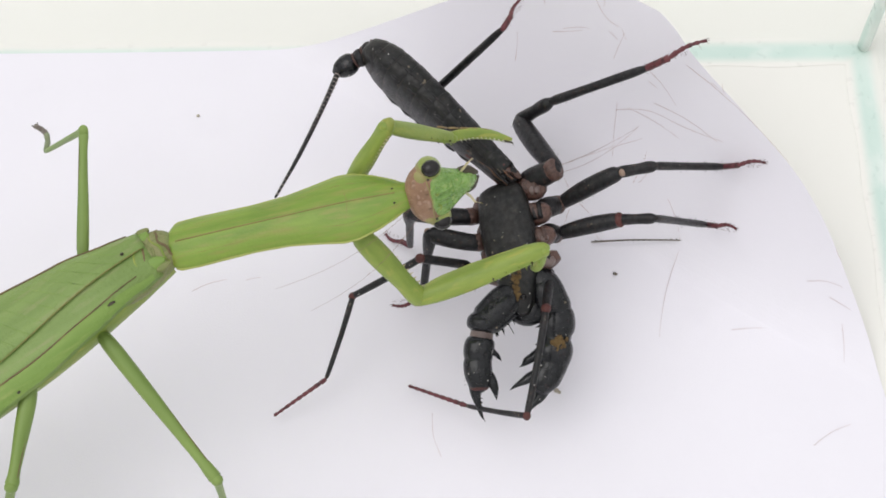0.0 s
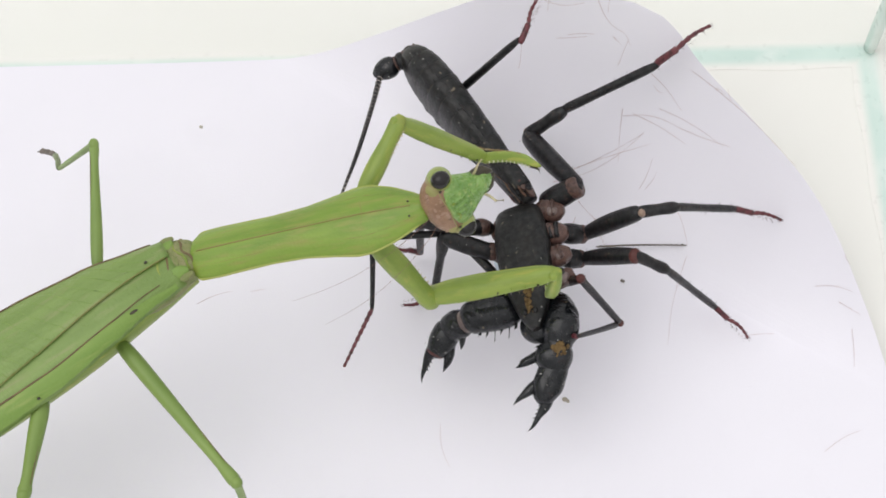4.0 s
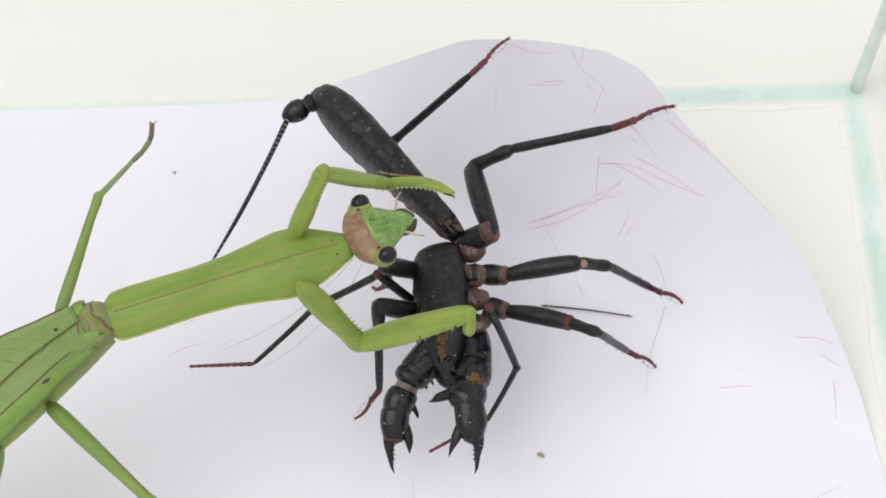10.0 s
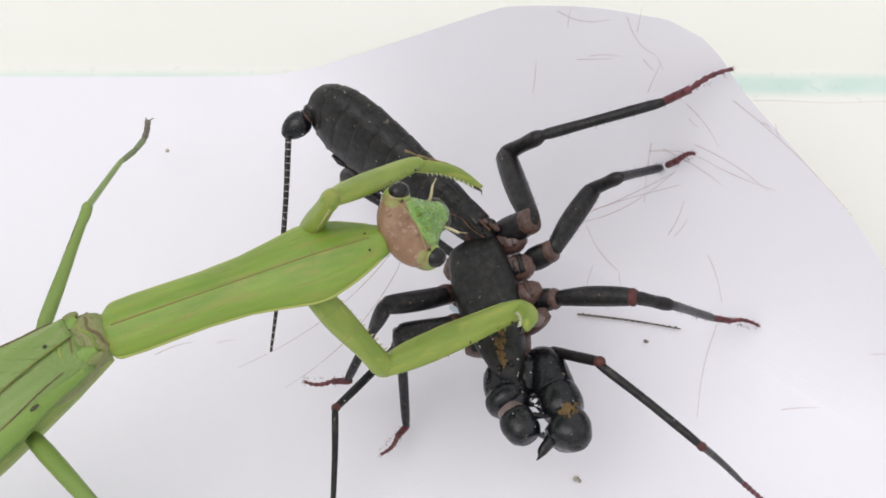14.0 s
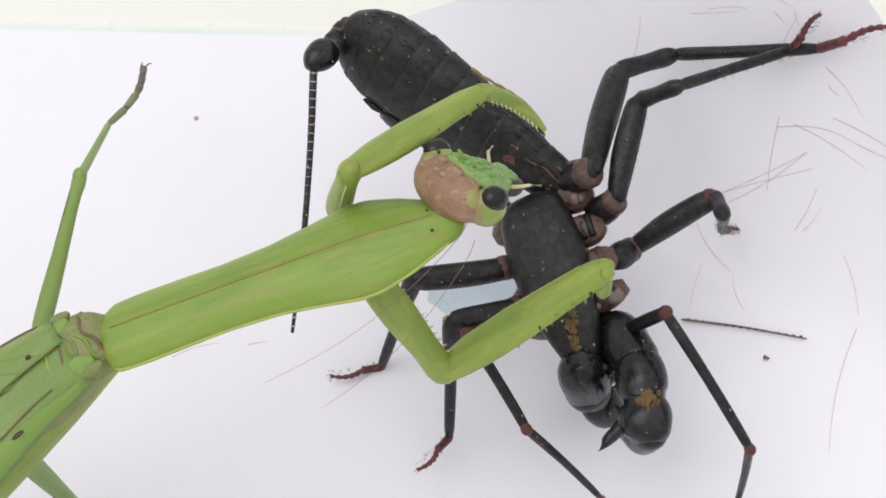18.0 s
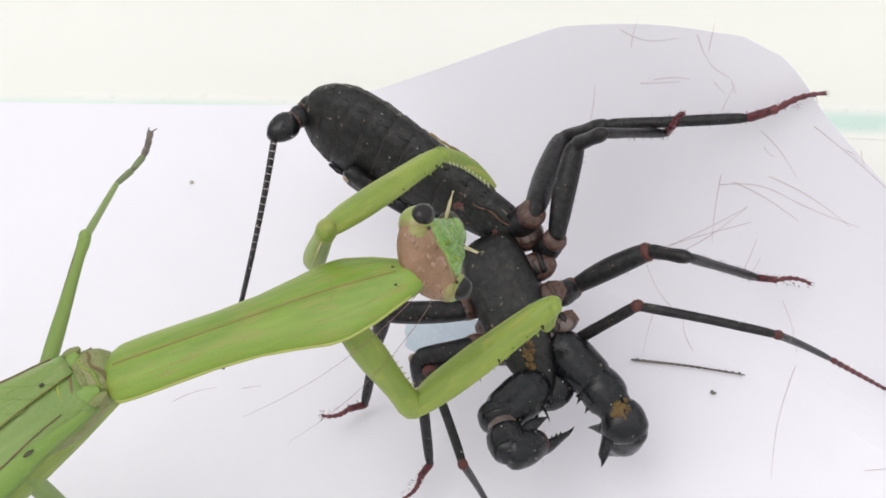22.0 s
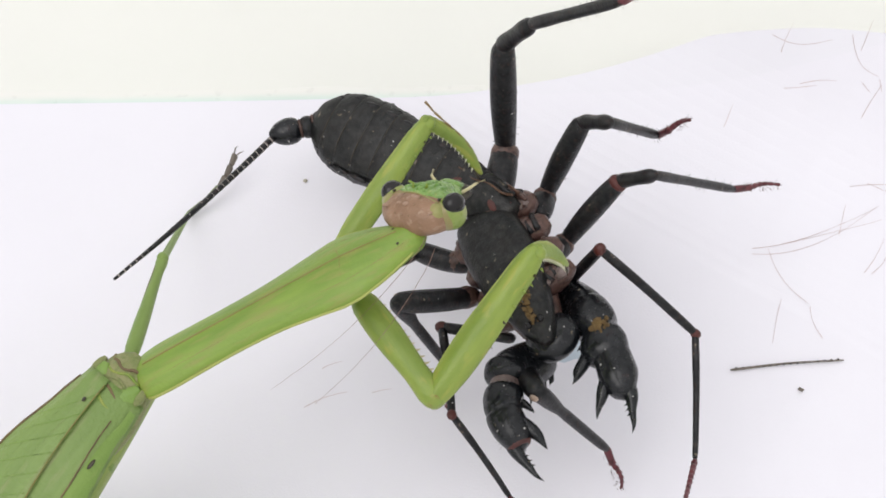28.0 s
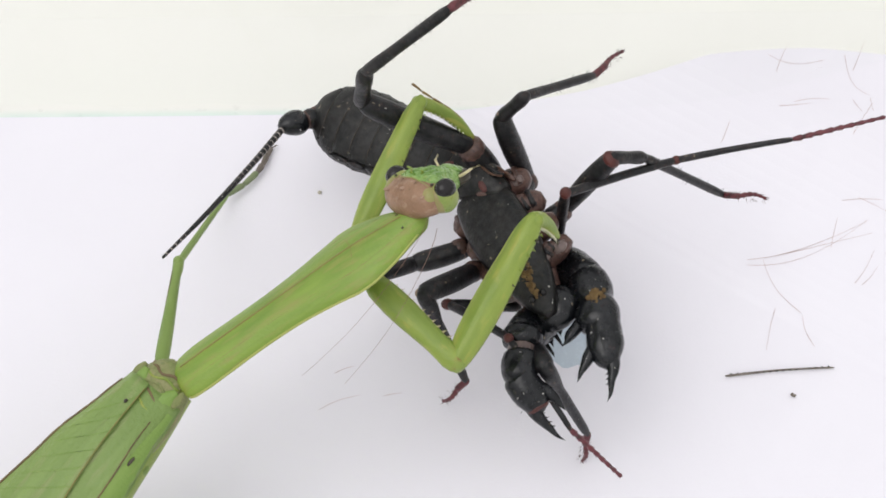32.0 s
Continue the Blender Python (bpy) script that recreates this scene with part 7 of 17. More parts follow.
    walk(limb['V'][2], bones(((0,-8.7,-18,-21.9,-9.2,-22.8,-18.9), (1,-8.1,-18.8,-18.9,-8.5,-23.6,-15.9), (2,-8.3,-18.3,-19,-8.2,-22.9,-15.6), (2.2,-8.3,-18.5,-18.7,-8.2,-23.4,-15.8), (2.4,-8.2,-18.9,-17.8,-8.4,-24.6,-17.3), (2.6,-8,-19.4,-16.7,-8.6,-23.5,-20.6), (2.8,-8,-19.7,-15.8,-8.6,-21.7,-21.1), (3,-7.9,-19.8,-15.4,-8.5,-21.2,-20.9), (3.12,-7.9,-19.8,-15.8,-8.7,-22.1,-21), (3.25,-8,-19.6,-16.7,-8.9,-25,-18.4), (3.38,-8,-19.4,-17.6,-8.5,-24.3,-14.7), (3.5,-8,-19.3,-18,-8.4,-23.6,-14.3), (3.9,-7.9,-19.4,-18,-8.3,-24.1,-14.8), (4.3,-7.4,-19.5,-17.9,-8.3,-25.1,-17), (4.7,-6.9,-19.6,-17.7,-8,-23.8,-21.4), (5.1,-6.5,-19.7,-17.6,-7.3,-21.9,-22.8), (5.5,-6.3,-19.8,-17.6,-7.1,-21.3,-23), (6,-5.6,-20.1,-12.7,-6.2,-22.4,-17.9), (7,-5.3,-18.8,-13.6,-5.7,-20.5,-19), (8,-4.4,-17.4,-10,-4.6,-18.2,-15.6), (9,-5.5,-18.7,-10.6,-6.2,-20.2,-16), (10,-6.1,-19.1,-11.1,-7.2,-20.9,-16.4), (11,-6.3,-19.4,-11,-7.4,-21,-16.4), (12,-5.4,-19.6,-11.8,-6,-21.2,-17.2), (13,-4.9,-18.4,-9.8,-5.5,-19.8,-15.3), (13.5,-7.1,-17.5,-8.3,-7.9,-18.7,-13.8), (14.14,-7,-18.2,-9.2,-7.9,-19.4,-14.7), (14.79,-6.9,-20.7,-12.2,-7.8,-21.7,-17.7), (15.43,-6.4,-26.6,-18.2,-7.4,-27.4,-23.8), (16.07,-5.7,-25.8,-11.1,-6.9,-26.4,-16.6), (16.71,-7.3,-14.9,-8.1,-8.6,-15.2,-13.6), (17.36,-7.8,-10.2,-7.1,-9.2,-10.4,-12.6), (18,-8,-8.9,-6.7,-9.4,-9,-12.2), (19,-8.7,-9.9,-6.6,-10,-10,-12.1), (21,-7.5,-9.9,-7.4,-8.5,-10.2,-13), (23,-7.8,-9.9,-7.3,-8.8,-10.2,-12.9), (28,-22.1,-2.3,-13.5,-27,-5.1,-13.3), (32,-24.3,-1.6,-11,-29.2,-4.4,-10.9))))
    walk(limb['W'][0], bones(((0,-17.4,-4.4,-1.1,-23.6,-11,-3), (1,-18.1,-4.3,-1,-23.9,-11.2,-3), (2,-17.9,-4.5,-1,-23.8,-11.5,-2.4), (3,-18,-4.4,-1.2,-22.6,-12.1,0.9), (3.5,-18.3,-4.5,-1.2,-23.7,-12,-0.6), (5.5,-18.2,-4.4,-1.1,-21.6,-12.3,2.3), (6,-18,-4,-1,-20.2,-11.9,3.4), (9,-14.1,-4.3,-0.8,-15.8,-11.3,5), (12,-15.2,-4.5,-0.8,-16.9,-11.3,5.2), (23,-12.7,-1.8,-0.3,-13.6,-7.9,6.5), (32,-16.1,0.7,-0.3,-20.3,-3.7,6.6))))
    walk(limb['W'][1], bones(((0,-23.6,-11,-3,-28.4,-9.5,-15.6), (1,-23.9,-11.2,-3,-28.6,-9.8,-15.6), (2,-23.8,-11.5,-2.4,-27.9,-8.9,-15), (3,-22.6,-12.1,0.9,-26.3,-10,-12), (3.5,-23.7,-12,-0.6,-27.4,-9.2,-13.4), (5.5,-21.6,-12.3,2.3,-25.6,-9.9,-10.5), (6,-20.2,-11.9,3.4,-24.6,-10.1,-9.3), (9,-15.8,-11.3,5,-21.2,-9.2,-7.2), (12,-16.9,-11.3,5.2,-21.8,-9.1,-7.2), (23,-13.6,-7.9,6.5,-17.8,-3.6,-5.6), (32,-20.3,-3.7,6.6,-24.1,-0.6,-6))))
    walk(limb['W'][2], bones(((0,-28.4,-9.5,-15.6,-31.1,-9.7,-20.7), (1,-28.6,-9.8,-15.6,-31.3,-10,-20.7), (2,-27.9,-8.9,-15,-30.6,-9.1,-20.1), (3,-26.3,-10,-12,-28.8,-10.2,-17.2), (3.5,-27.4,-9.2,-13.4,-30,-9.4,-18.6), (5.5,-25.6,-9.9,-10.5,-28.3,-10.2,-15.6), (6,-24.6,-10.1,-9.3,-27.4,-10.5,-14.4), (9,-21.2,-9.2,-7.2,-24.2,-9.2,-12.2), (12,-21.8,-9.1,-7.2,-24.7,-9.3,-12.2), (23,-17.8,-3.6,-5.6,-20.5,-2.7,-10.7), (32,-24.1,-0.6,-6,-26.8,0.1,-11.1))))
    walk(limb['R4'][0], bones(((0,-0.5,2.4,-1.4,-0.4,6.4,0.3), (1,-0.4,2.5,-1.5,-0.9,6.3,0.7), (2,-1.2,2.6,-1.5,-0.8,6.5,0.4), (3,-1,2.6,-1.4,-0.7,6.4,0.7), (3.5,-0.9,2.5,-1.3,-0.6,6.5,0.5), (3.9,-0.9,2.6,-1.4,-0.8,6.7,0.2), (4.3,-0.7,2.7,-1.4,-1.3,7,-0.9), (4.7,-0.5,2.8,-1.5,-2,6.9,-2.3), (5.1,-0.4,2.9,-1.5,-2.3,6.4,-3.3), (5.5,-0.4,3,-1.6,-2.4,6.2,-3.7), (6,-0.5,2.7,-1.4,-2.5,5.8,-3.8), (7,-0.2,2.9,-1.5,-2.4,6.4,-3.1), (8,0.9,4.5,-1.9,-1.6,7.4,-4), (8.2,0.7,4.3,-1.8,-1.6,7.5,-3.7), (8.4,0.3,3.7,-1.7,-1.5,7.6,-2.5), (8.6,-0.2,3,-1.4,-1.1,7.2,-0.8), (8.8,-0.7,2.4,-1.3,-0.7,6.4,0.3), (9,-0.9,2.1,-1.2,-0.6,6,0.7), (10,-0.4,2.1,-1.2,-0.4,6.1,0.5), (11,-0.9,2.4,-1.4,-0.3,6.1,1), (12,-0.7,1.8,-1.2,-1.6,5.8,0.4), (12.5,-0.9,2,-1.2,-1.3,6,0.5), (13,-1.1,2.1,-1.2,-1,6.1,0.6), (13.17,-0.9,2.1,-1.2,-0.7,6,0.6), (13.33,-0.7,2,-1.2,-0.1,6,0.6), (13.5,-0.5,2,-1.2,0.2,5.9,0.6), (14.17,-0.6,2.2,-1.3,0.3,6,0.6), (14.83,-0.7,2.6,-1.5,0.6,6.2,0.5), (15.5,-0.8,2.7,-1.6,0.8,6.3,0.5), (15.75,-0.7,2.7,-1.5,1,6.3,0.4), (16,-0.6,2.6,-1.5,1.1,6.3,0.2), (17,-0.9,3.1,-1.7,0.7,6.4,0.7), (17.33,-1,2.9,-1.7,0.6,6.1,0.9), (17.67,-1.2,2.5,-1.6,0.3,5.6,1.1), (18,-1.3,2.3,-1.5,0.2,5.3,1.3), (18.33,-1.2,2.3,-1.5,0.2,5.4,1.3), (18.67,-0.9,2.4,-1.5,0.1,5.5,1.4), (19,-0.8,2.4,-1.5,0.1,5.6,1.4), (20,-1.2,2,-1.4,0.1,4.6,1.8), (21,-0.2,2,-1.4,0.3,5.2,1.6), (22,-0.6,2.1,-1.4,0,4.9,1.9), (22.5,-0.7,2.3,-1.5,0.1,5.1,1.8), (23,-0.8,2.4,-1.5,0.1,5.2,1.8), (23.2,-0.9,2.3,-1.4,-0.4,5,2), (23.4,-1.1,2.1,-1.3,-1.7,4.6,2.3), (23.6,-1.4,1.8,-1.1,-3.3,3.7,2.3), (23.8,-1.6,1.5,-1,-4.4,2.9,2.1), (24,-1.7,1.4,-0.9,-4.8,2.5,2), (24.5,-2.1,1.3,-0.7,-4.2,2.7,2.9), (25,-2.5,1.1,-0.4,-3.5,2.7,3.6), (25.25,-2.3,1.1,-0.4,-3.7,2.6,3.5), (25.5,-2.1,1.2,-0.5,-3.9,2.5,3.3), (25.83,-2.1,1.2,-0.5,-4.1,2.6,3.1), (26.17,-2,1.3,-0.5,-4.6,2.9,2.5), (26.5,-1.8,1.4,-0.6,-5.2,3.2,1.4), (26.83,-1.7,1.4,-0.7,-5.5,3.4,0.1), (27.17,-1.5,1.5,-0.7,-5.5,3.4,-0.8), (27.5,-1.5,1.5,-0.7,-5.4,3.4,-1.1), (27.75,-1.7,1.8,-0.8,-5.5,4,-0.9), (28,-1.8,2.1,-0.9,-5.4,4.6,-0.6), (28.33,-1.7,1.9,-0.9,-5.3,4.3,0), (28.67,-1.6,1.7,-0.9,-4.9,3.7,1.2), (29,-1.5,1.5,-0.8,-4.6,3.3,1.7), (29.5,-1.8,1.6,-0.7,-4.8,3.3,1.9), (30,-2.1,1.7,-0.6,-5,3.3,2.1), (31,-1.3,1.4,-0.8,-4.2,3.5,1.6), (31.5,-1.3,1.6,-0.9,-3.5,2.8,2.7), (32,-1.4,1.8,-1,-2.4,1.9,3.2))))
    walk(limb['R4'][1], bones(((0,-0.4,6.4,0.3,-9.3,2.6,-4.4), (1,-0.9,6.3,0.7,-9.2,2,-4.6), (2,-0.8,6.5,0.4,-9.6,2.4,-4.2), (3,-0.7,6.4,0.7,-9.4,1.7,-3.6), (3.5,-0.6,6.5,0.5,-9.8,2,-2.8), (3.9,-0.8,6.7,0.2,-10.2,2,-2), (4.3,-1.3,7,-0.9,-10.4,1.9,1.8), (4.7,-2,6.9,-2.3,-5.9,3.7,7.2), (5.1,-2.3,6.4,-3.3,-2,5.3,7.4), (5.5,-2.4,6.2,-3.7,-1,5.6,7), (6,-2.5,5.8,-3.8,-2.7,5.1,6.9), (7,-2.4,6.4,-3.1,-2.1,6.4,7.7), (8,-1.6,7.4,-4,-1.5,9.3,6.5), (8.2,-1.6,7.5,-3.7,-2.7,9.1,6.9), (8.4,-1.5,7.6,-2.5,-7,8.1,6.8), (8.6,-1.1,7.2,-0.8,-11.2,5.7,2.4), (8.8,-0.7,6.4,0.3,-11.1,4,-1), (9,-0.6,6,0.7,-10.7,3.5,-1.8), (10,-0.4,6.1,0.5,-10.3,3.5,-2.9), (11,-0.3,6.1,1,-10.3,3.5,-2), (12,-1.6,5.8,0.4,-11.4,2.8,-2.7), (12.5,-1.3,6,0.5,-11.3,3.1,-2.3), (13,-1,6.1,0.6,-11.1,3.4,-1.9), (13.17,-0.7,6,0.6,-10.8,3.7,-2.2), (13.33,-0.1,6,0.6,-10.1,4,-2.7), (13.5,0.2,5.9,0.6,-9.8,4.2,-3.1), (14.17,0.3,6,0.6,-9.6,4.9,-3.3), (14.83,0.6,6.2,0.5,-9.3,6.1,-3.6), (15.5,0.8,6.3,0.5,-9.1,6.7,-3.8), (15.75,1,6.3,0.4,-9.2,6.9,-3.2), (16,1.1,6.3,0.2,-9.2,7.1,-2.6), (17,0.7,6.4,0.7,-8.8,9.2,-3.4), (17.33,0.6,6.1,0.9,-8.8,9.3,-3.3), (17.67,0.3,5.6,1.1,-8.8,9.5,-3), (18,0.2,5.3,1.3,-8.7,9.6,-2.9), (18.33,0.2,5.4,1.3,-8.7,9.6,-3), (18.67,0.1,5.5,1.4,-8.7,9.6,-3.2), (19,0.1,5.6,1.4,-8.7,9.6,-3.3), (20,0.1,4.6,1.8,-7.9,9.6,-3.4), (21,0.3,5.2,1.6,-7.8,10.1,-3.5), (22,0,4.9,1.9,-7.6,9,-4.5), (22.5,0.1,5.1,1.8,-8.3,9.5,-3.2), (23,0.1,5.2,1.8,-8.8,9.9,-1.8), (23.2,-0.4,5,2,-9.8,9.5,-0.6), (23.4,-1.7,4.6,2.3,-11.9,7.3,3.8), (23.6,-3.3,3.7,2.3,-11.2,3,9.5), (23.8,-4.4,2.9,2.1,-9,0.1,11.4), (24,-4.8,2.5,2,-8.3,-0.8,11.6), (24.5,-4.2,2.7,2.9,-7.1,-1.1,12.5), (25,-3.5,2.7,3.6,-5.7,-1.5,13.2), (25.25,-3.7,2.6,3.5,-5.6,-1.2,13.3), (25.5,-3.9,2.5,3.3,-5.4,-0.8,13.4), (25.83,-4.1,2.6,3.1,-5.3,-0.2,13.4), (26.17,-4.6,2.9,2.5,-5.2,1.6,13.2), (26.5,-5.2,3.2,1.4,-5,4,12.1), (26.83,-5.5,3.4,0.1,-4.4,6.2,10.4), (27.17,-5.5,3.4,-0.8,-3.8,7.6,8.9), (27.5,-5.4,3.4,-1.1,-3.5,8.1,8.3), (27.75,-5.5,4,-0.9,-5,8.9,8.7), (28,-5.4,4.6,-0.6,-6.4,9.5,8.9), (28.33,-5.3,4.3,0,-7,8.3,9.8), (28.67,-4.9,3.7,1.2,-7.8,5.8,11.3), (29,-4.6,3.3,1.7,-8.1,4.4,11.8), (29.5,-4.8,3.3,1.9,-8.7,2.4,11.9), (30,-5,3.3,2.1,-9.2,0.3,11.6), (31,-4.2,3.5,1.6,-8.4,0.9,11.2), (31.5,-3.5,2.8,2.7,-7.5,-1,11.9), (32,-2.4,1.9,3.2,-6.2,-3.1,12))))
    walk(limb['R4'][2], bones(((0,-9.3,2.6,-4.4,-9.1,6.9,-1.7), (1,-9.2,2,-4.6,-9.7,6.6,-2.3), (2,-9.6,2.4,-4.2,-9.5,7,-1.8), (3,-9.4,1.7,-3.6,-9.8,6.4,-1.5), (3.5,-9.8,2,-2.8,-9.7,6.6,-0.5), (3.9,-10.2,2,-2,-10.5,6.7,-0.1), (4.3,-10.4,1.9,1.8,-11.7,6.8,2.6), (4.7,-5.9,3.7,7.2,-8.4,8,6.3), (5.1,-2,5.3,7.4,-5.2,8.8,5.4), (5.5,-1,5.6,7,-4.3,8.8,4.6), (6,-2.7,5.1,6.9,-6.2,7.7,4.2), (7,-2.1,6.4,7.7,-5.9,8.9,5.2), (8,-1.5,9.3,6.5,-5.3,11.8,4.3), (8.2,-2.7,9.1,6.9,-6.5,12,5), (8.4,-7,8.1,6.8,-10,12.1,6), (8.6,-11.2,5.7,2.4,-12.9,10.4,3.3), (8.8,-11.1,4,-1,-11.5,8.7,1), (9,-10.7,3.5,-1.8,-10.7,8,0.5), (10,-10.3,3.5,-2.9,-10.6,8.4,-1.6), (11,-10.3,3.5,-2,-10.2,8.4,-0.5), (12,-11.4,2.8,-2.7,-11.4,7.3,-0.4), (12.5,-11.3,3.1,-2.3,-10.9,7.6,0.1), (13,-11.1,3.4,-1.9,-10.3,7.8,0.7), (13.17,-10.8,3.7,-2.2,-9.9,8,0.4), (13.33,-10.1,4,-2.7,-9.2,8.4,-0.2), (13.5,-9.8,4.2,-3.1,-8.7,8.5,-0.5), (14.17,-9.6,4.9,-3.3,-8.4,9.3,-0.9), (14.83,-9.3,6.1,-3.6,-7.8,10.6,-1.6), (15.5,-9.1,6.7,-3.8,-7.4,11.2,-2), (15.75,-9.2,6.9,-3.2,-7.6,11.6,-1.8), (16,-9.2,7.1,-2.6,-7.8,11.9,-1.7), (17,-8.8,9.2,-3.4,-6.8,13.5,-1.6), (17.33,-8.8,9.3,-3.3,-7.3,14.2,-2.5), (17.67,-8.8,9.5,-3,-8.7,14.4,-4.6), (18,-8.7,9.6,-2.9,-9.4,14,-5.5), (18.33,-8.7,9.6,-3,-8.8,14.5,-4.6), (18.67,-8.7,9.6,-3.2,-7.5,14.5,-2.3), (19,-8.7,9.6,-3.3,-7,14,-1.4), (20,-7.9,9.6,-3.4,-6.3,14.1,-1.7), (21,-7.8,10.1,-3.5,-5.9,14.3,-1.2), (22,-7.6,9,-4.5,-5.9,13,-1.7), (22.5,-8.3,9.5,-3.2,-6.3,13.6,-0.8), (23,-8.8,9.9,-1.8,-6.7,14.1,0.2), (23.2,-9.8,9.5,-0.6,-8.2,13.9,1.4), (23.4,-11.9,7.3,3.8,-12.4,12.2,5.4), (23.6,-11.2,3,9.5,-14.8,6.6,10), (23.8,-9,0.1,11.4,-13.8,2,11), (24,-8.3,-0.8,11.6,-13.2,0.7,11), (24.5,-7.1,-1.1,12.5,-12.1,0.1,13), (25,-5.7,-1.5,13.2,-10.5,-0.6,14.7), (25.25,-5.6,-1.2,13.3,-10.3,0.7,13.5), (25.5,-5.4,-0.8,13.4,-9.7,1.7,12.3), (25.83,-5.3,-0.2,13.4,-9.5,2.6,12.5), (26.17,-5.2,1.6,13.2,-8.7,5.4,13), (26.5,-5,4,12.1,-5.6,8.8,13.9), (26.83,-4.4,6.2,10.4,-1.9,9.7,13.2), (27.17,-3.8,7.6,8.9,-0.3,10,11.8), (27.5,-3.5,8.1,8.3,0.2,10.2,11.2), (27.75,-5,8.9,8.7,-1.7,11.4,11.7), (28,-6.4,9.5,8.9,-3.5,12.4,11.9), (28.33,-7,8.3,9.8,-4.6,10.7,13.7), (28.67,-7.8,5.8,11.3,-6.8,6.7,16.2), (29,-8.1,4.4,11.8,-7.8,4.5,16.9), (29.5,-8.7,2.4,11.9,-8.1,4.3,16.6), (30,-9.2,0.3,11.6,-8.3,3.8,15.2), (31,-8.4,0.9,11.2,-5.9,4.2,14.2), (31.5,-7.5,-1,11.9,-5.4,1.7,15.7), (32,-6.2,-3.1,12,-4.7,-1,16.4))))
    walk(limb['R4'][3], bones(((0,-9.1,6.9,-1.7,-8.1,18.2,1.6), (1,-9.7,6.6,-2.3,-9.5,18.1,0.2), (2,-9.5,7,-1.8,-8.1,18.1,1.6), (3,-9.8,6.4,-1.5,-8.9,17.3,2.7), (3.5,-9.7,6.6,-0.5,-8.2,17.4,3.8), (3.9,-10.5,6.7,-0.1,-9.7,17.8,3.6), (4.3,-11.7,6.8,2.6,-12.9,18.3,4.4), (4.7,-8.4,8,6.3,-12,19.2,5.7), (5.1,-5.2,8.8,5.4,-10.4,19,2.8), (5.5,-4.3,8.8,4.6,-10.1,18.4,1.4), (6,-6.2,7.7,4.2,-13.1,16.5,0.7), (7,-5.9,8.9,5.2,-12.8,18.3,3.3), (8,-5.3,11.8,4.3,-13.1,20.2,1.7), (8.2,-6.5,12,5,-13.6,21.1,2.8), (8.4,-10,12.1,6,-15.3,22.5,4.8), (8.6,-12.9,10.4,3.3,-15.2,21.9,3.6), (8.8,-11.5,8.7,1,-11.5,20.4,2.5), (9,-10.7,8,0.5,-9.8,19.6,2.5), (10,-10.6,8.4,-1.6,-9.1,19.9,0.4), (11,-10.2,8.4,-0.5,-7.3,19.6,1.6), (12,-11.4,7.3,-0.4,-10,18.8,1.5), (12.5,-10.9,7.6,0.1,-9.2,19,2.4), (13,-10.3,7.8,0.7,-8.4,19.1,3.1), (13.17,-9.9,8,0.4,-8.3,19.5,2), (13.33,-9.2,8.4,-0.2,-8.1,20.1,-0.2), (13.5,-8.7,8.5,-0.5,-8,20.2,-1.4), (14.17,-8.4,9.3,-0.9,-6.7,20.9,-1.3), (14.83,-7.8,10.6,-1.6,-4.1,21.7,-1.1), (15.5,-7.4,11.2,-2,-2.8,22,-1), (15.75,-7.6,11.6,-1.8,-2.5,22.2,-1), (16,-7.8,11.9,-1.7,-2.2,22.2,-0.9), (17,-6.8,13.5,-1.6,-2.5,24.4,-3), (17.33,-7.3,14.2,-2.5,-2.6,24.9,-2.9), (17.67,-8.7,14.4,-4.6,-3.4,24.7,-3.1), (18,-9.4,14,-5.5,-3.8,24,-2.9), (18.33,-8.8,14.5,-4.6,-3.3,24.6,-2.1), (18.67,-7.5,14.5,-2.3,-2.2,24.8,-0.1), (19,-7,14,-1.4,-1.8,24.3,0.8), (20,-6.3,14.1,-1.7,-0.9,24,1.5), (21,-5.9,14.3,-1.2,-0.4,24.6,0), (22,-5.9,13,-1.7,-1.7,23.9,-3), (22.5,-6.3,13.6,-0.8,-0.7,23.9,0), (23,-6.7,14.1,0.2,0.2,23.2,3), (23.2,-8.2,13.9,1.4,-1.2,22.6,5.1), (23.4,-12.4,12.2,5.4,-5.5,19.7,11.2), (23.6,-14.8,6.6,10,-8.3,12.3,18), (23.8,-13.8,2,11,-7.9,6,20.4), (24,-13.2,0.7,11,-7.7,3.9,20.8), (24.5,-12.1,0.1,13,-5.9,3.2,22.5), (25,-10.5,-0.6,14.7,-3.8,2.4,23.8), (25.25,-10.3,0.7,13.5,-3,4,22.1), (25.5,-9.7,1.7,12.3,-1.8,5.5,20.2), (25.83,-9.5,2.6,12.5,-1.6,6.5,20.2), (26.17,-8.7,5.4,13,-0.5,9.5,20.3), (26.5,-5.6,8.8,13.9,2.9,13.3,20.7), (26.83,-1.9,9.7,13.2,6.9,14.5,19.4), (27.17,-0.3,10,11.8,8.6,15.1,17.5), (27.5,0.2,10.2,11.2,9.1,15.4,16.7), (27.75,-1.7,11.4,11.7,7.1,17.2,17), (28,-3.5,12.4,11.9,4.9,18.9,17), (28.33,-4.6,10.7,13.7,3.7,16.7,19.4), (28.67,-6.8,6.7,16.2,1.2,11.8,23.1), (29,-7.8,4.5,16.9,0,9.1,24.4), (29.5,-8.1,4.3,16.6,-0.1,8.9,23.8), (30,-8.3,3.8,15.2,-0.1,8.6,22.2), (31,-5.9,4.2,14.2,1.8,11.8,18.8), (31.5,-5.4,1.7,15.7,0.8,10.2,20.9), (32,-4.7,-1,16.4,0.1,8.1,22.1))))
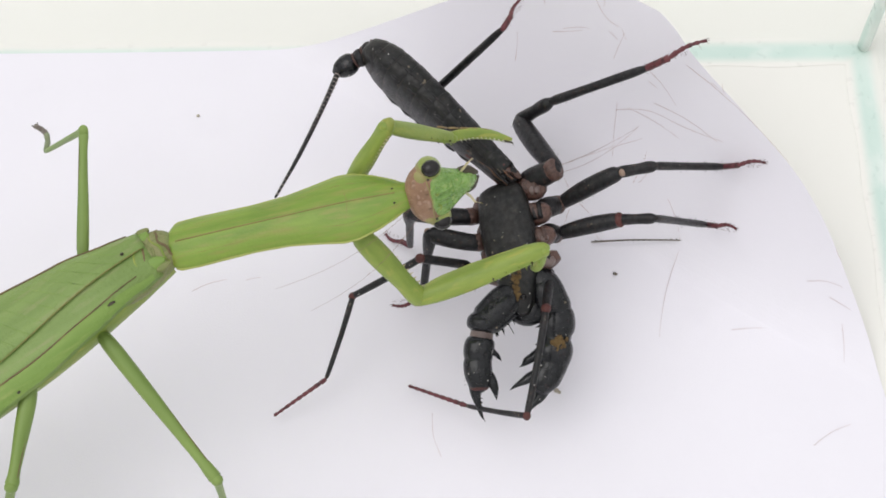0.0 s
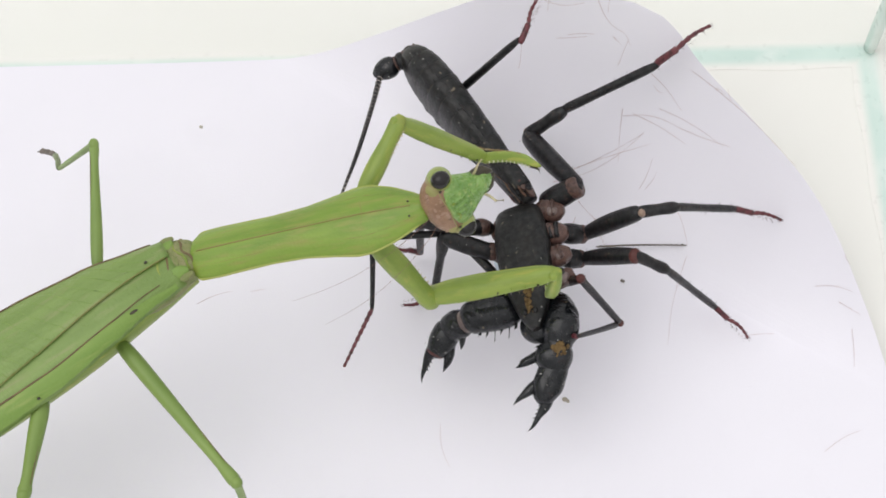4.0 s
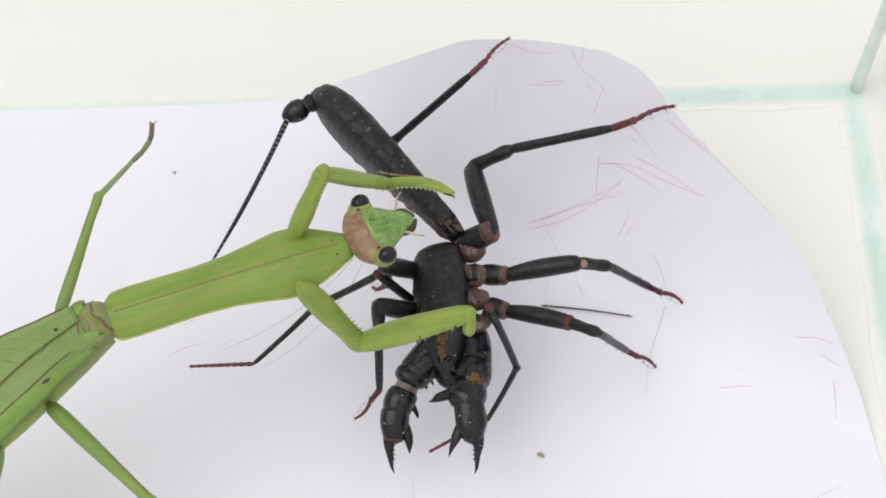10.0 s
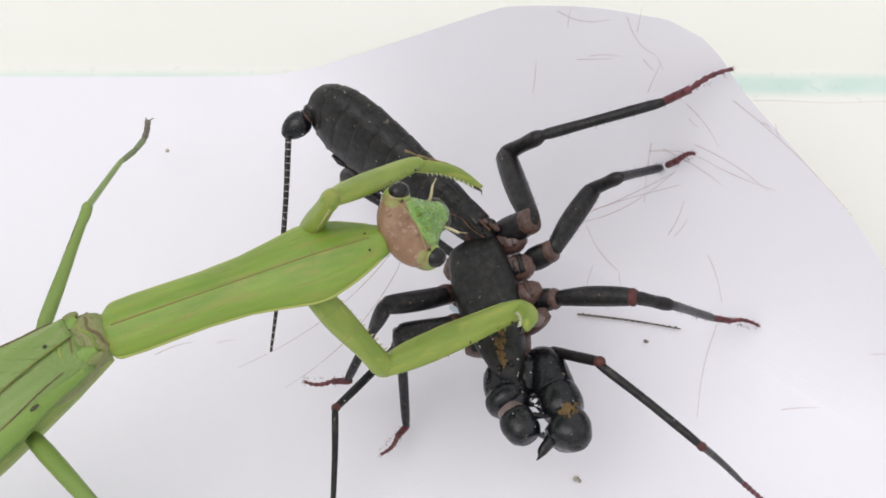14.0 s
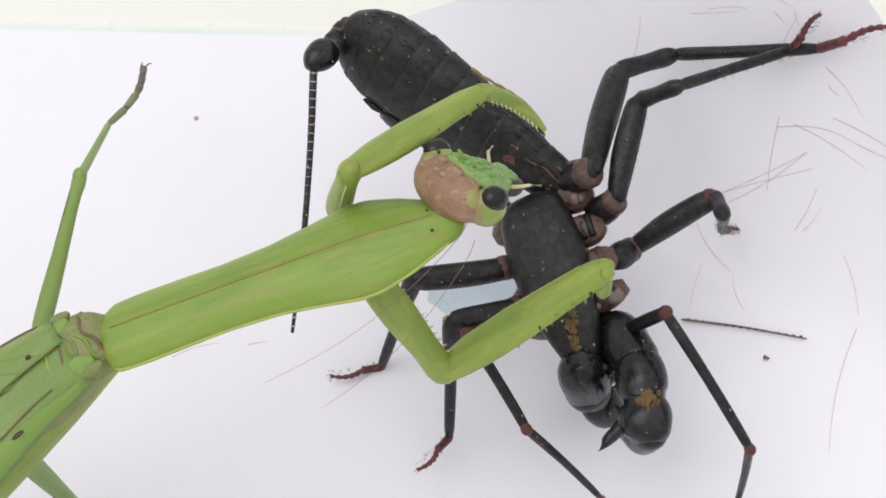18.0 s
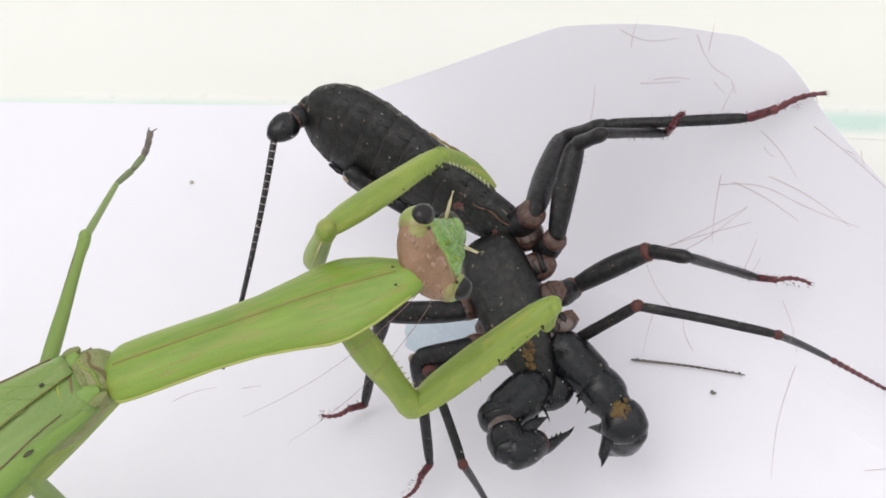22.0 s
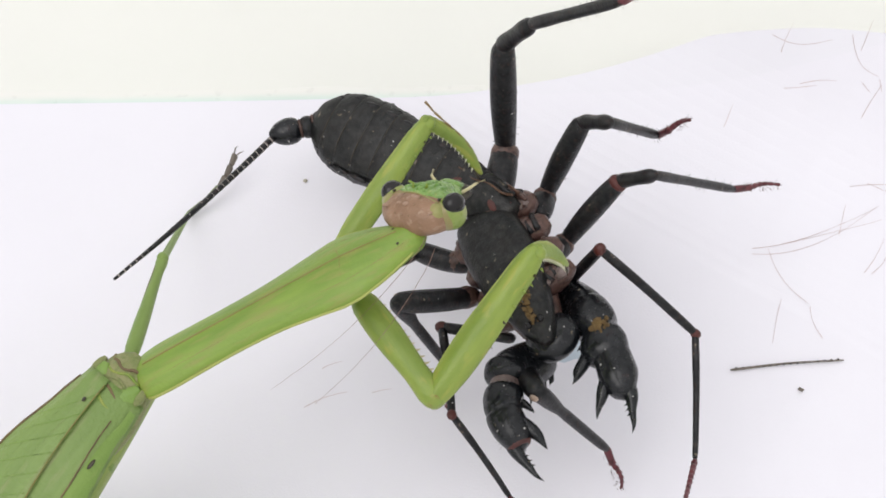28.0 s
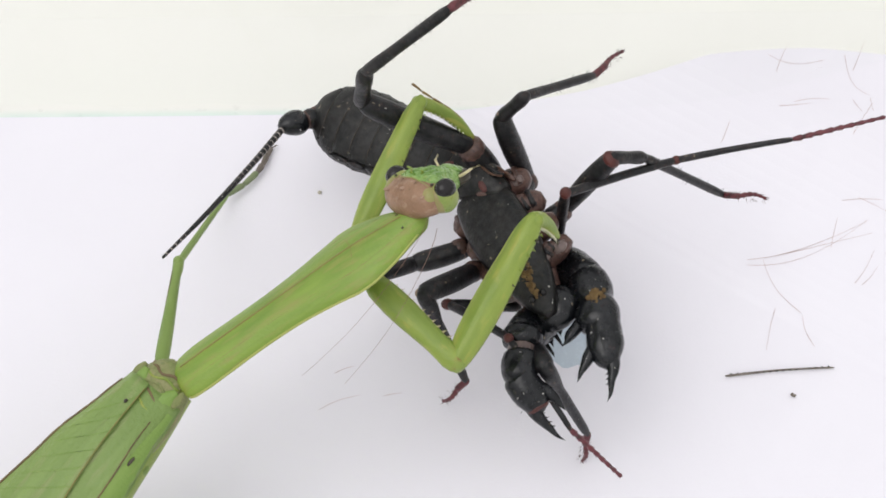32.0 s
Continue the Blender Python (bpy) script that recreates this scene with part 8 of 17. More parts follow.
    walk(limb['R4'][4], bones(((0,-8.1,18.2,1.6,-8.1,24.9,3.8), (1,-9.5,18.1,0.2,-9.7,24.4,3.4), (2,-8.1,18.1,1.6,-8.1,24.7,4.1), (3,-8.9,17.3,2.7,-9.5,23.9,5.4), (3.5,-8.2,17.4,3.8,-8.3,23.8,6.8), (3.9,-9.7,17.8,3.6,-9.9,24.2,6.7), (4.3,-12.9,18.3,4.4,-13.1,24.7,7.5), (4.7,-12,19.2,5.7,-12.3,25.5,8.9), (5.1,-10.4,19,2.8,-10.7,25.3,6.2), (5.5,-10.1,18.4,1.4,-10.5,24.7,4.8), (6,-13.1,16.5,0.7,-14.6,22.8,3.7), (7,-12.8,18.3,3.3,-13.5,23.9,7.5), (8,-13.1,20.2,1.7,-14.8,25.4,6.2), (8.2,-13.6,21.1,2.8,-15.1,26.6,7), (8.4,-15.3,22.5,4.8,-16.2,28.6,8.4), (8.6,-15.2,21.9,3.6,-15.5,28.5,6.2), (8.8,-11.5,20.4,2.5,-11.2,27.3,4.2), (9,-9.8,19.6,2.5,-9.3,26.5,3.8), (10,-9.1,19.9,0.4,-8.8,26.7,2.4), (11,-7.3,19.6,1.6,-7,26.5,3.1), (12,-10,18.8,1.5,-9.6,25.2,4.6), (12.5,-9.2,19,2.4,-10.4,26,3), (13,-8.4,19.1,3.1,-10.9,25.6,1.3), (13.17,-8.3,19.5,2,-9.9,26.4,1.4), (13.33,-8.1,20.1,-0.2,-7.8,26.8,1.9), (13.5,-8,20.2,-1.4,-6.7,26.4,1.9), (14.17,-6.7,20.9,-1.3,-5.8,27.6,0.7), (14.83,-4.1,21.7,-1.1,-4.3,28.7,-2.1), (15.5,-2.8,22,-1,-3.5,28.6,-3.4), (15.75,-2.5,22.2,-1,-2,29.2,-1.6), (16,-2.2,22.2,-0.9,-0.5,29,0.3), (17,-2.5,24.4,-3,0.2,30.1,0.2), (17.33,-2.6,24.9,-2.9,0.1,30.4,0.7), (17.67,-3.4,24.7,-3.1,-0.7,29.8,1.1), (18,-3.8,24,-2.9,-1.1,28.8,1.6), (18.33,-3.3,24.6,-2.1,-0.7,29.5,2.2), (18.67,-2.2,24.8,-0.1,0.3,30.1,3.9), (19,-1.8,24.3,0.8,0.6,29.8,4.6), (20,-0.9,24,1.5,1,29.9,5), (21,-0.4,24.6,0,2,30.2,3.6), (22,-1.7,23.9,-3,0.2,30.1,-0.2), (22.5,-0.7,23.9,0,0.2,30.9,0.6), (23,0.2,23.2,3,-0.1,30.1,1.4), (23.2,-1.2,22.6,5.1,-2.1,29.3,3.1), (23.4,-5.5,19.7,11.2,-7.8,25.8,8.3), (23.6,-8.3,12.3,18,-12.3,16.9,14.3), (23.8,-7.9,6,20.4,-12.8,9.1,16.4), (24,-7.7,3.9,20.8,-12.9,6.4,16.7), (24.5,-5.9,3.2,22.5,-11.5,5.6,18.8), (25,-3.8,2.4,23.8,-9.7,4.5,20.5), (25.25,-3,4,22.1,-8.4,6.6,18.2), (25.5,-1.8,5.5,20.2,-6.6,8.4,15.9), (25.83,-1.6,6.5,20.2,-6.4,9.3,15.9), (26.17,-0.5,9.5,20.3,-5.5,12.1,16), (26.5,2.9,13.3,20.7,-2.3,15.5,16.3), (26.83,6.9,14.5,19.4,1.5,16.3,15.1), (27.17,8.6,15.1,17.5,3.1,16.7,13.3), (27.5,9.1,15.4,16.7,3.6,16.8,12.5), (27.75,7.1,17.2,17,2.3,20,12.5), (28,4.9,18.9,17,1.1,22.8,12.5), (28.33,3.7,16.7,19.4,0,20.5,14.8), (28.67,1.2,11.8,23.1,-2.5,15.5,18.3), (29,0,9.1,24.4,-3.7,12.6,19.5), (29.5,-0.1,8.9,23.8,-3.8,12.5,18.9), (30,-0.1,8.6,22.2,-3.9,12.2,17.3), (31,1.8,11.8,18.8,-1.8,15.6,14), (31.5,0.8,10.2,20.9,-2.9,14.2,16.3), (32,0.1,8.1,22.1,-3.7,12.3,17.7))))
    walk(limb['R3'][0], bones(((0,2.8,3.5,-1.5,2,5.3,-3.5), (0.5,2.4,3.5,-1.5,2.1,5.5,-3.5), (1,2.1,3.6,-1.5,2.1,5.6,-3.4), (1.33,2.1,3.6,-1.5,2.2,6,-2.9), (1.67,2.1,3.5,-1.6,2.4,6.3,-1.5), (2,2.1,3.5,-1.7,2.5,6.1,-0.9), (2.2,2.1,3.5,-1.7,2.5,6.2,-1.2), (2.4,2.4,3.6,-1.7,2.6,6.4,-1.9), (2.6,2.6,3.7,-1.8,2.6,6.3,-2.8), (2.8,2.8,3.8,-1.8,2.6,6,-3.5), (3,2.9,3.8,-1.8,2.7,5.9,-3.7), (3.5,2.6,3.7,-2.1,2.3,5.6,-4), (3.9,2.7,3.7,-2.1,2.4,5.7,-4), (4.3,2.9,3.7,-2.2,2.5,5.9,-3.8), (4.7,3.1,3.8,-2.2,2.6,6.2,-3.6), (5.1,3.3,3.8,-2.3,2.8,6.3,-3.4), (5.5,3.3,3.8,-2.3,2.8,6.4,-3.3), (5.62,3.5,3.9,-2.3,3.1,6.5,-3.3), (5.75,4,4.2,-2.2,3.6,6.6,-3.4), (5.88,4.4,4.4,-2.1,4.2,6.7,-3.5), (6,4.6,4.5,-2,4.5,6.8,-3.6), (6.33,4.5,4.4,-2.1,4.8,7.1,-3), (6.67,4.4,4.4,-2.1,5.4,6.9,-1.4), (7,4.3,4.4,-2.1,5.5,6.5,-0.8), (8,5.4,4.7,-1.5,6.6,7.1,-0.9), (8.25,4.9,4.5,-1.6,6,7,-1.2), (8.5,3.8,4.2,-1.7,4.6,6.8,-1.9), (8.75,2.6,3.8,-1.8,3.3,6.4,-2.7), (9,2.1,3.6,-1.9,2.6,6.2,-3), (9.5,2.6,3.7,-1.9,3.2,6.3,-2.4), (10,3,3.8,-1.8,3.7,6.5,-1.9), (10.5,2.8,3.8,-1.9,2.5,6.6,-2.3), (11,2.5,3.9,-2,1.3,6.2,-2.7), (11.33,2.6,3.7,-1.9,1.5,6.3,-2.1), (11.67,2.7,3.5,-1.7,2,6,-0.8), (12,2.7,3.4,-1.6,2.2,5.7,-0.2), (12.2,2.7,3.5,-1.7,2.2,5.9,-0.5), (12.4,2.7,3.6,-1.8,2.1,6.3,-1.6), (12.6,2.6,3.7,-1.9,2.2,6.1,-3.3), (12.8,2.6,3.8,-2,2.3,5.5,-4.2), (13,2.6,3.9,-2,2.4,5.3,-4.4), (13.12,2.6,3.9,-2.1,2.5,5.7,-4.2), (13.25,2.6,3.9,-2.1,2.7,6.6,-3), (13.38,2.6,4,-2.1,3,6.7,-1.5), (13.5,2.6,4,-2.1,3,6.5,-1), (14.5,2.6,4.1,-2.2,2.7,6.9,-1.7), (15.5,2.7,4.2,-2.2,2.3,7,-2.5), (15.75,2.6,4.3,-2.4,2.8,7,-1.9), (16,2.5,4.3,-2.6,3.3,6.7,-1.5), (17,2.3,4.7,-2.4,2.4,7,-0.9), (18,2.3,4,-1.9,2.4,6.2,-0.2), (18.5,2,4.3,-2,1.9,6.4,-0.2), (19,1.8,4.5,-2.1,1.4,6.5,-0.3), (19.25,1.9,4.4,-2.1,1.2,6.6,-0.6), (19.5,2.1,4.1,-1.9,0.7,6.5,-2), (19.75,2.3,3.8,-1.8,0.8,5.4,-3.4), (20,2.4,3.7,-1.7,1,4.9,-3.7), (20.5,2.5,3.6,-1.7,1.2,5,-3.7), (21,2.6,3.6,-1.7,1.4,5.1,-3.6), (21.2,2.6,3.6,-1.7,1.3,5.4,-3.4), (21.4,2.5,3.7,-1.7,1.3,6.1,-2.5), (21.6,2.4,3.8,-1.7,1.7,6.3,-0.8), (21.8,2.4,3.8,-1.7,2.1,5.9,0.2), (22,2.3,3.8,-1.7,2.3,5.7,0.4), (22.5,2.3,4,-1.9,2.3,6,0), (23,2.4,4.2,-2.1,2.3,6.3,-0.3), (23.5,1.8,3.3,-1.9,0.8,5.5,-0.4), (24,1.1,2.5,-1.7,-0.5,4.5,-0.7), (24.5,0.5,2.9,-1.7,-0.4,4.8,0), (25,-0.2,3.2,-1.8,-0.2,4.8,0.5), (25.5,0.5,3,-1.9,-0.1,4.4,0.4), (26,0.6,3,-2,-0.3,4.5,0.1), (26.5,0.9,2.9,-2,-0.9,4.8,-1), (27,1.1,2.9,-2.1,-1.1,4.6,-2.4), (27.5,1.2,2.8,-2.1,-1,4.4,-2.8), (28,1.3,3.8,-2.5,-1,5.4,-3.3), (28.5,1.4,3.2,-2.3,-0.5,5.2,-2.1), (29,1.6,2.6,-2,0.2,4.7,-0.9), (29.33,1.5,2.6,-2,0.3,4.8,-0.8), (29.67,1.2,2.7,-2,0.5,4.9,-0.6), (30,1.1,2.7,-2,0.6,5,-0.5), (30.25,1.1,2.6,-2,0.5,5,-0.6), (30.5,1.3,2.6,-2,0.4,5,-0.8), (30.75,1.4,2.5,-2,0.3,4.9,-1), (31,1.5,2.5,-1.9,0.3,4.9,-1.1), (31.2,1.4,2.5,-1.9,0.2,4.9,-1.3), (31.4,1.4,2.4,-1.9,0,4.8,-1.8), (31.6,1.3,2.4,-1.8,-0.2,4.6,-2.4), (31.8,1.2,2.3,-1.7,-0.3,4.4,-2.9), (32,1.1,2.3,-1.7,-0.3,4.2,-3))))
    walk(limb['R3'][1], bones(((0,2,5.3,-3.5,1.4,12.6,-0.9), (0.5,2.1,5.5,-3.5,1,12.5,-0.4), (1,2.1,5.6,-3.4,0.5,12.4,0.2), (1.33,2.2,6,-2.9,0.6,12.5,1.1), (1.67,2.4,6.3,-1.5,0.8,12.2,3.2), (2,2.5,6.1,-0.9,0.8,11.7,4.2), (2.2,2.5,6.2,-1.2,1.1,12.1,3.8), (2.4,2.6,6.4,-1.9,1.8,12.7,2.6), (2.6,2.6,6.3,-2.8,2.6,13,1.1), (2.8,2.6,6,-3.5,3.3,13,-0.2), (3,2.7,5.9,-3.7,3.6,13,-0.6), (3.5,2.3,5.6,-4,4.1,12.4,-0.7), (3.9,2.4,5.7,-4,4,12.5,-0.5), (4.3,2.5,5.9,-3.8,3.8,12.7,-0.1), (4.7,2.6,6.2,-3.6,3.4,12.8,0.3), (5.1,2.8,6.3,-3.4,3.2,12.9,0.7), (5.5,2.8,6.4,-3.3,3.1,13,0.8), (5.62,3.1,6.5,-3.3,3.7,13.2,0.5), (5.75,3.6,6.6,-3.4,5.2,13.5,-0.2), (5.88,4.2,6.7,-3.5,6.6,13.6,-0.9), (6,4.5,6.8,-3.6,7.2,13.7,-1.3), (6.33,4.8,7.1,-3,7.4,14.2,-1.2), (6.67,5.4,6.9,-1.4,7.6,14.3,-0.8), (7,5.5,6.5,-0.8,7.6,14,-0.7), (8,6.6,7.1,-0.9,9.1,14.4,0.2), (8.25,6,7,-1.2,8.1,14.5,-0.5), (8.5,4.6,6.8,-1.9,5.6,14.5,-2), (8.75,3.3,6.4,-2.7,3,14.1,-3.6), (9,2.6,6.2,-3,1.8,13.8,-4.3), (9.5,3.2,6.3,-2.4,2.9,14.1,-3.2), (10,3.7,6.5,-1.9,3.9,14.2,-2.1), (10.5,2.5,6.6,-2.3,1.4,13.8,0.2), (11,1.3,6.2,-2.7,-0.8,11.8,2.2), (11.33,1.5,6.3,-2.1,-1.3,12.2,2.2), (11.67,2,6,-0.8,-1.9,12.2,2), (12,2.2,5.7,-0.2,-2.1,11.9,1.8), (12.2,2.2,5.9,-0.5,-1.5,12.4,1.8), (12.4,2.1,6.3,-1.6,0.2,13.2,1.3), (12.6,2.2,6.1,-3.3,2.7,12.9,0.3), (12.8,2.3,5.5,-4.2,4.7,11.8,-0.4), (13,2.4,5.3,-4.4,5.4,11.3,-0.6), (13.12,2.5,5.7,-4.2,4.5,12.4,-0.9), (13.25,2.7,6.6,-3,1.5,14.2,-2), (13.38,3,6.7,-1.5,-1.2,13,-3.2), (13.5,3,6.5,-1,-1.9,12,-3.5), (14.5,2.7,6.9,-1.7,-3.8,11,-3.1), (15.5,2.3,7,-2.5,-5.1,9.5,-2.6), (15.75,2.8,7,-1.9,-4.5,9.7,-1.5), (16,3.3,6.7,-1.5,-3.9,9.6,-0.4), (17,2.4,7,-0.9,-4.7,10.1,-1.5), (18,2.4,6.2,-0.2,-4.1,10.3,0.2), (18.5,1.9,6.4,-0.2,-4.7,10.4,-0.1), (19,1.4,6.5,-0.3,-5.3,10.5,-0.4), (19.25,1.2,6.6,-0.6,-5.2,10.9,-0.1), (19.5,0.7,6.5,-2,-4.9,11.4,0.1), (19.75,0.8,5.4,-3.4,-3.8,10.6,0.1), (20,1,4.9,-3.7,-3.1,10.1,0.4), (20.5,1.2,5,-3.7,-2.2,10,1.3), (21,1.4,5.1,-3.6,-1.2,9.7,2.1), (21.2,1.3,5.4,-3.4,-1.6,10.1,2), (21.4,1.3,6.1,-2.5,-2.6,10.9,2.2), (21.6,1.7,6.3,-0.8,-3.2,11.1,2.8), (21.8,2.1,5.9,0.2,-3.5,10.5,2.8), (22,2.3,5.7,0.4,-3.6,10.3,2.6), (22.5,2.3,6,0,-3.5,10.5,2.6), (23,2.3,6.3,-0.3,-3.4,10.6,2.6), (23.5,0.8,5.5,-0.4,-5.6,8.7,2.7), (24,-0.5,4.5,-0.7,-7.4,6.4,2.5), (24.5,-0.4,4.8,0,-7.4,6.8,2.9), (25,-0.2,4.8,0.5,-7.2,6.9,3), (25.5,-0.1,4.4,0.4,-6.7,8.1,1.8), (26,-0.3,4.5,0.1,-6.4,8.8,2.4), (26.5,-0.9,4.8,-1,-5.1,9.9,3.2), (27,-1.1,4.6,-2.4,-2.8,9.8,3.1), (27.5,-1,4.4,-2.8,-1.7,9.5,3), (28,-1,5.4,-3.3,-1.2,11.4,1.6), (28.5,-0.5,5.2,-2.1,-3,10.9,2.5), (29,0.2,4.7,-0.9,-4.3,9.7,3), (29.33,0.3,4.8,-0.8,-3.7,9.7,3.8), (29.67,0.5,4.9,-0.6,-2.2,9.3,5.2), (30,0.6,5,-0.5,-1.3,9.1,5.8), (30.25,0.5,5,-0.6,-1.9,9.2,5.4), (30.5,0.4,5,-0.8,-3,9.4,4.6), (30.75,0.3,4.9,-1,-4.1,9.4,3.5), (31,0.3,4.9,-1.1,-4.5,9.4,3), (31.2,0.2,4.9,-1.3,-4.4,9.2,3.3), (31.4,0,4.8,-1.8,-4,8.4,3.8), (31.6,-0.2,4.6,-2.4,-3.2,7.2,4.2), (31.8,-0.3,4.4,-2.9,-2.5,6.1,4.4), (32,-0.3,4.2,-3,-2.1,5.6,4.4))))
    walk(limb['R3'][2], bones(((0,1.4,12.6,-0.9,1.5,16.4,-1.6), (0.5,1,12.5,-0.4,0.5,16,-2.1), (1,0.5,12.4,0.2,-0.4,15.1,-2.4), (1.33,0.6,12.5,1.1,-0.6,15.1,-1.5), (1.67,0.8,12.2,3.2,-0.8,14.5,0.5), (2,0.8,11.7,4.2,-1,13.9,1.5), (2.2,1.1,12.1,3.8,-0.5,14.5,1.2), (2.4,1.8,12.7,2.6,0.8,15.8,0.6), (2.6,2.6,13,1.1,2.5,16.7,-0.1), (2.8,3.3,13,-0.2,3.9,16.8,-0.5), (3,3.6,13,-0.6,4.4,16.7,-0.6), (3.5,4.1,12.4,-0.7,4.5,16.2,-1.3), (3.9,4,12.5,-0.5,4.1,16.2,-1.4), (4.3,3.8,12.7,-0.1,3.1,16.2,-1.5), (4.7,3.4,12.8,0.3,1.9,15.9,-1.5), (5.1,3.2,12.9,0.7,1,15.4,-1.4), (5.5,3.1,13,0.8,0.7,15.2,-1.3), (5.62,3.7,13.2,0.5,1.7,15.5,-1.8), (5.75,5.2,13.5,-0.2,4.1,16.2,-2.7), (5.88,6.6,13.6,-0.9,6.5,16.6,-3.5), (6,7.2,13.7,-1.3,7.5,16.6,-3.8), (6.33,7.4,14.2,-1.2,7.6,16.9,-4), (6.67,7.6,14.3,-0.8,7.6,16.5,-4), (7,7.6,14,-0.7,7.4,15.8,-4.1), (8,9.1,14.4,0.2,9.3,16.8,-2.8), (8.25,8.1,14.5,-0.5,8.2,17.2,-3.2), (8.5,5.6,14.5,-2,5.8,17.8,-4.1), (8.75,3,14.1,-3.6,3.2,17.7,-4.9), (9,1.8,13.8,-4.3,2,17.5,-5.2), (9.5,2.9,14.1,-3.2,2.8,17.4,-5.2), (10,3.9,14.2,-2.1,3.6,16.7,-5), (10.5,1.4,13.8,0.2,-0.1,16.3,-2.3), (11,-0.8,11.8,2.2,-3.4,14,0.3), (11.33,-1.3,12.2,2.2,-3.8,14.4,0.2), (11.67,-1.9,12.2,2,-4.2,14.6,0), (12,-2.1,11.9,1.8,-4.3,14.3,-0.3), (12.2,-1.5,12.4,1.8,-3.5,14.8,-0.4), (12.4,0.2,13.2,1.3,-1.4,15.7,-1.2), (12.6,2.7,12.9,0.3,1.8,15.4,-2.5), (12.8,4.7,11.8,-0.4,4.3,14.2,-3.4), (13,5.4,11.3,-0.6,5.2,13.7,-3.6), (13.12,4.5,12.4,-0.9,4.5,15.3,-3.5), (13.25,1.5,14.2,-2,2,17.9,-2.9), (13.38,-1.2,13,-3.2,-0.3,16.6,-2.1), (13.5,-1.9,12,-3.5,-1,15.4,-1.9), (14.5,-3.8,11,-3.1,-3,14,-0.8), (15.5,-5.1,9.5,-2.6,-4.6,12,0.3), (15.75,-4.5,9.7,-1.5,-3.9,12.4,1.2), (16,-3.9,9.6,-0.4,-3.3,12.5,2), (17,-4.7,10.1,-1.5,-3.7,12.5,1.3), (18,-4.1,10.3,0.2,-3.2,13.7,1.8), (18.5,-4.7,10.4,-0.1,-3.1,13,2.3), (19,-5.3,10.5,-0.4,-3.2,12.1,2.4), (19.25,-5.2,10.9,-0.1,-3.2,12.8,2.7), (19.5,-4.9,11.4,0.1,-3.1,13.9,2.4), (19.75,-3.8,10.6,0.1,-2.2,13.6,2), (20,-3.1,10.1,0.4,-1.7,13.3,2), (20.5,-2.2,10,1.3,-1.1,13.3,3), (21,-1.2,9.7,2.1,-0.6,13.1,3.9), (21.2,-1.6,10.1,2,-0.9,13.4,3.9), (21.4,-2.6,10.9,2.2,-1.7,14,4.3), (21.6,-3.2,11.1,2.8,-2.2,14,5.1), (21.8,-3.5,10.5,2.8,-2.3,13.3,5.3), (22,-3.6,10.3,2.6,-2.4,12.9,5.1), (22.5,-3.5,10.5,2.6,-3,13.4,5), (23,-3.4,10.6,2.6,-3.6,13.8,4.8), (23.5,-5.6,8.7,2.7,-5.4,11.5,5.3), (24,-7.4,6.4,2.5,-6.9,8.8,5.4), (24.5,-7.4,6.8,2.9,-6.9,9.3,5.7), (25,-7.2,6.9,3,-6.6,9.5,5.7), (25.5,-6.7,8.1,1.8,-5.7,10.6,4.7), (26,-6.4,8.8,2.4,-5,11.2,5), (26.5,-5.1,9.9,3.2,-2.7,12.1,5.2), (27,-2.8,9.8,3.1,0.4,11.6,4.5), (27.5,-1.7,9.5,3,1.7,11.1,4), (28,-1.2,11.4,1.6,1.8,13.3,3.1), (28.5,-3,10.9,2.5,-0.6,13.6,3.9), (29,-4.3,9.7,3,-2.6,12.9,4.3), (29.33,-3.7,9.7,3.8,-2.6,13.3,4.4), (29.67,-2.2,9.3,5.2,-2.7,13,4.1), (30,-1.3,9.1,5.8,-2.5,12.3,4), (30.25,-1.9,9.2,5.4,-2.6,12.7,4), (30.5,-3,9.4,4.6,-2.5,13.2,4.4), (30.75,-4.1,9.4,3.5,-2.4,12.7,4.6), (31,-4.5,9.4,3,-2.5,12.3,4.5), (31.2,-4.4,9.2,3.3,-2.4,12.1,4.9), (31.4,-4,8.4,3.8,-2.2,11.4,5.6), (31.6,-3.2,7.2,4.2,-1.7,10.2,6.2), (31.8,-2.5,6.1,4.4,-1.2,9,6.5), (32,-2.1,5.6,4.4,-0.9,8.5,6.5))))
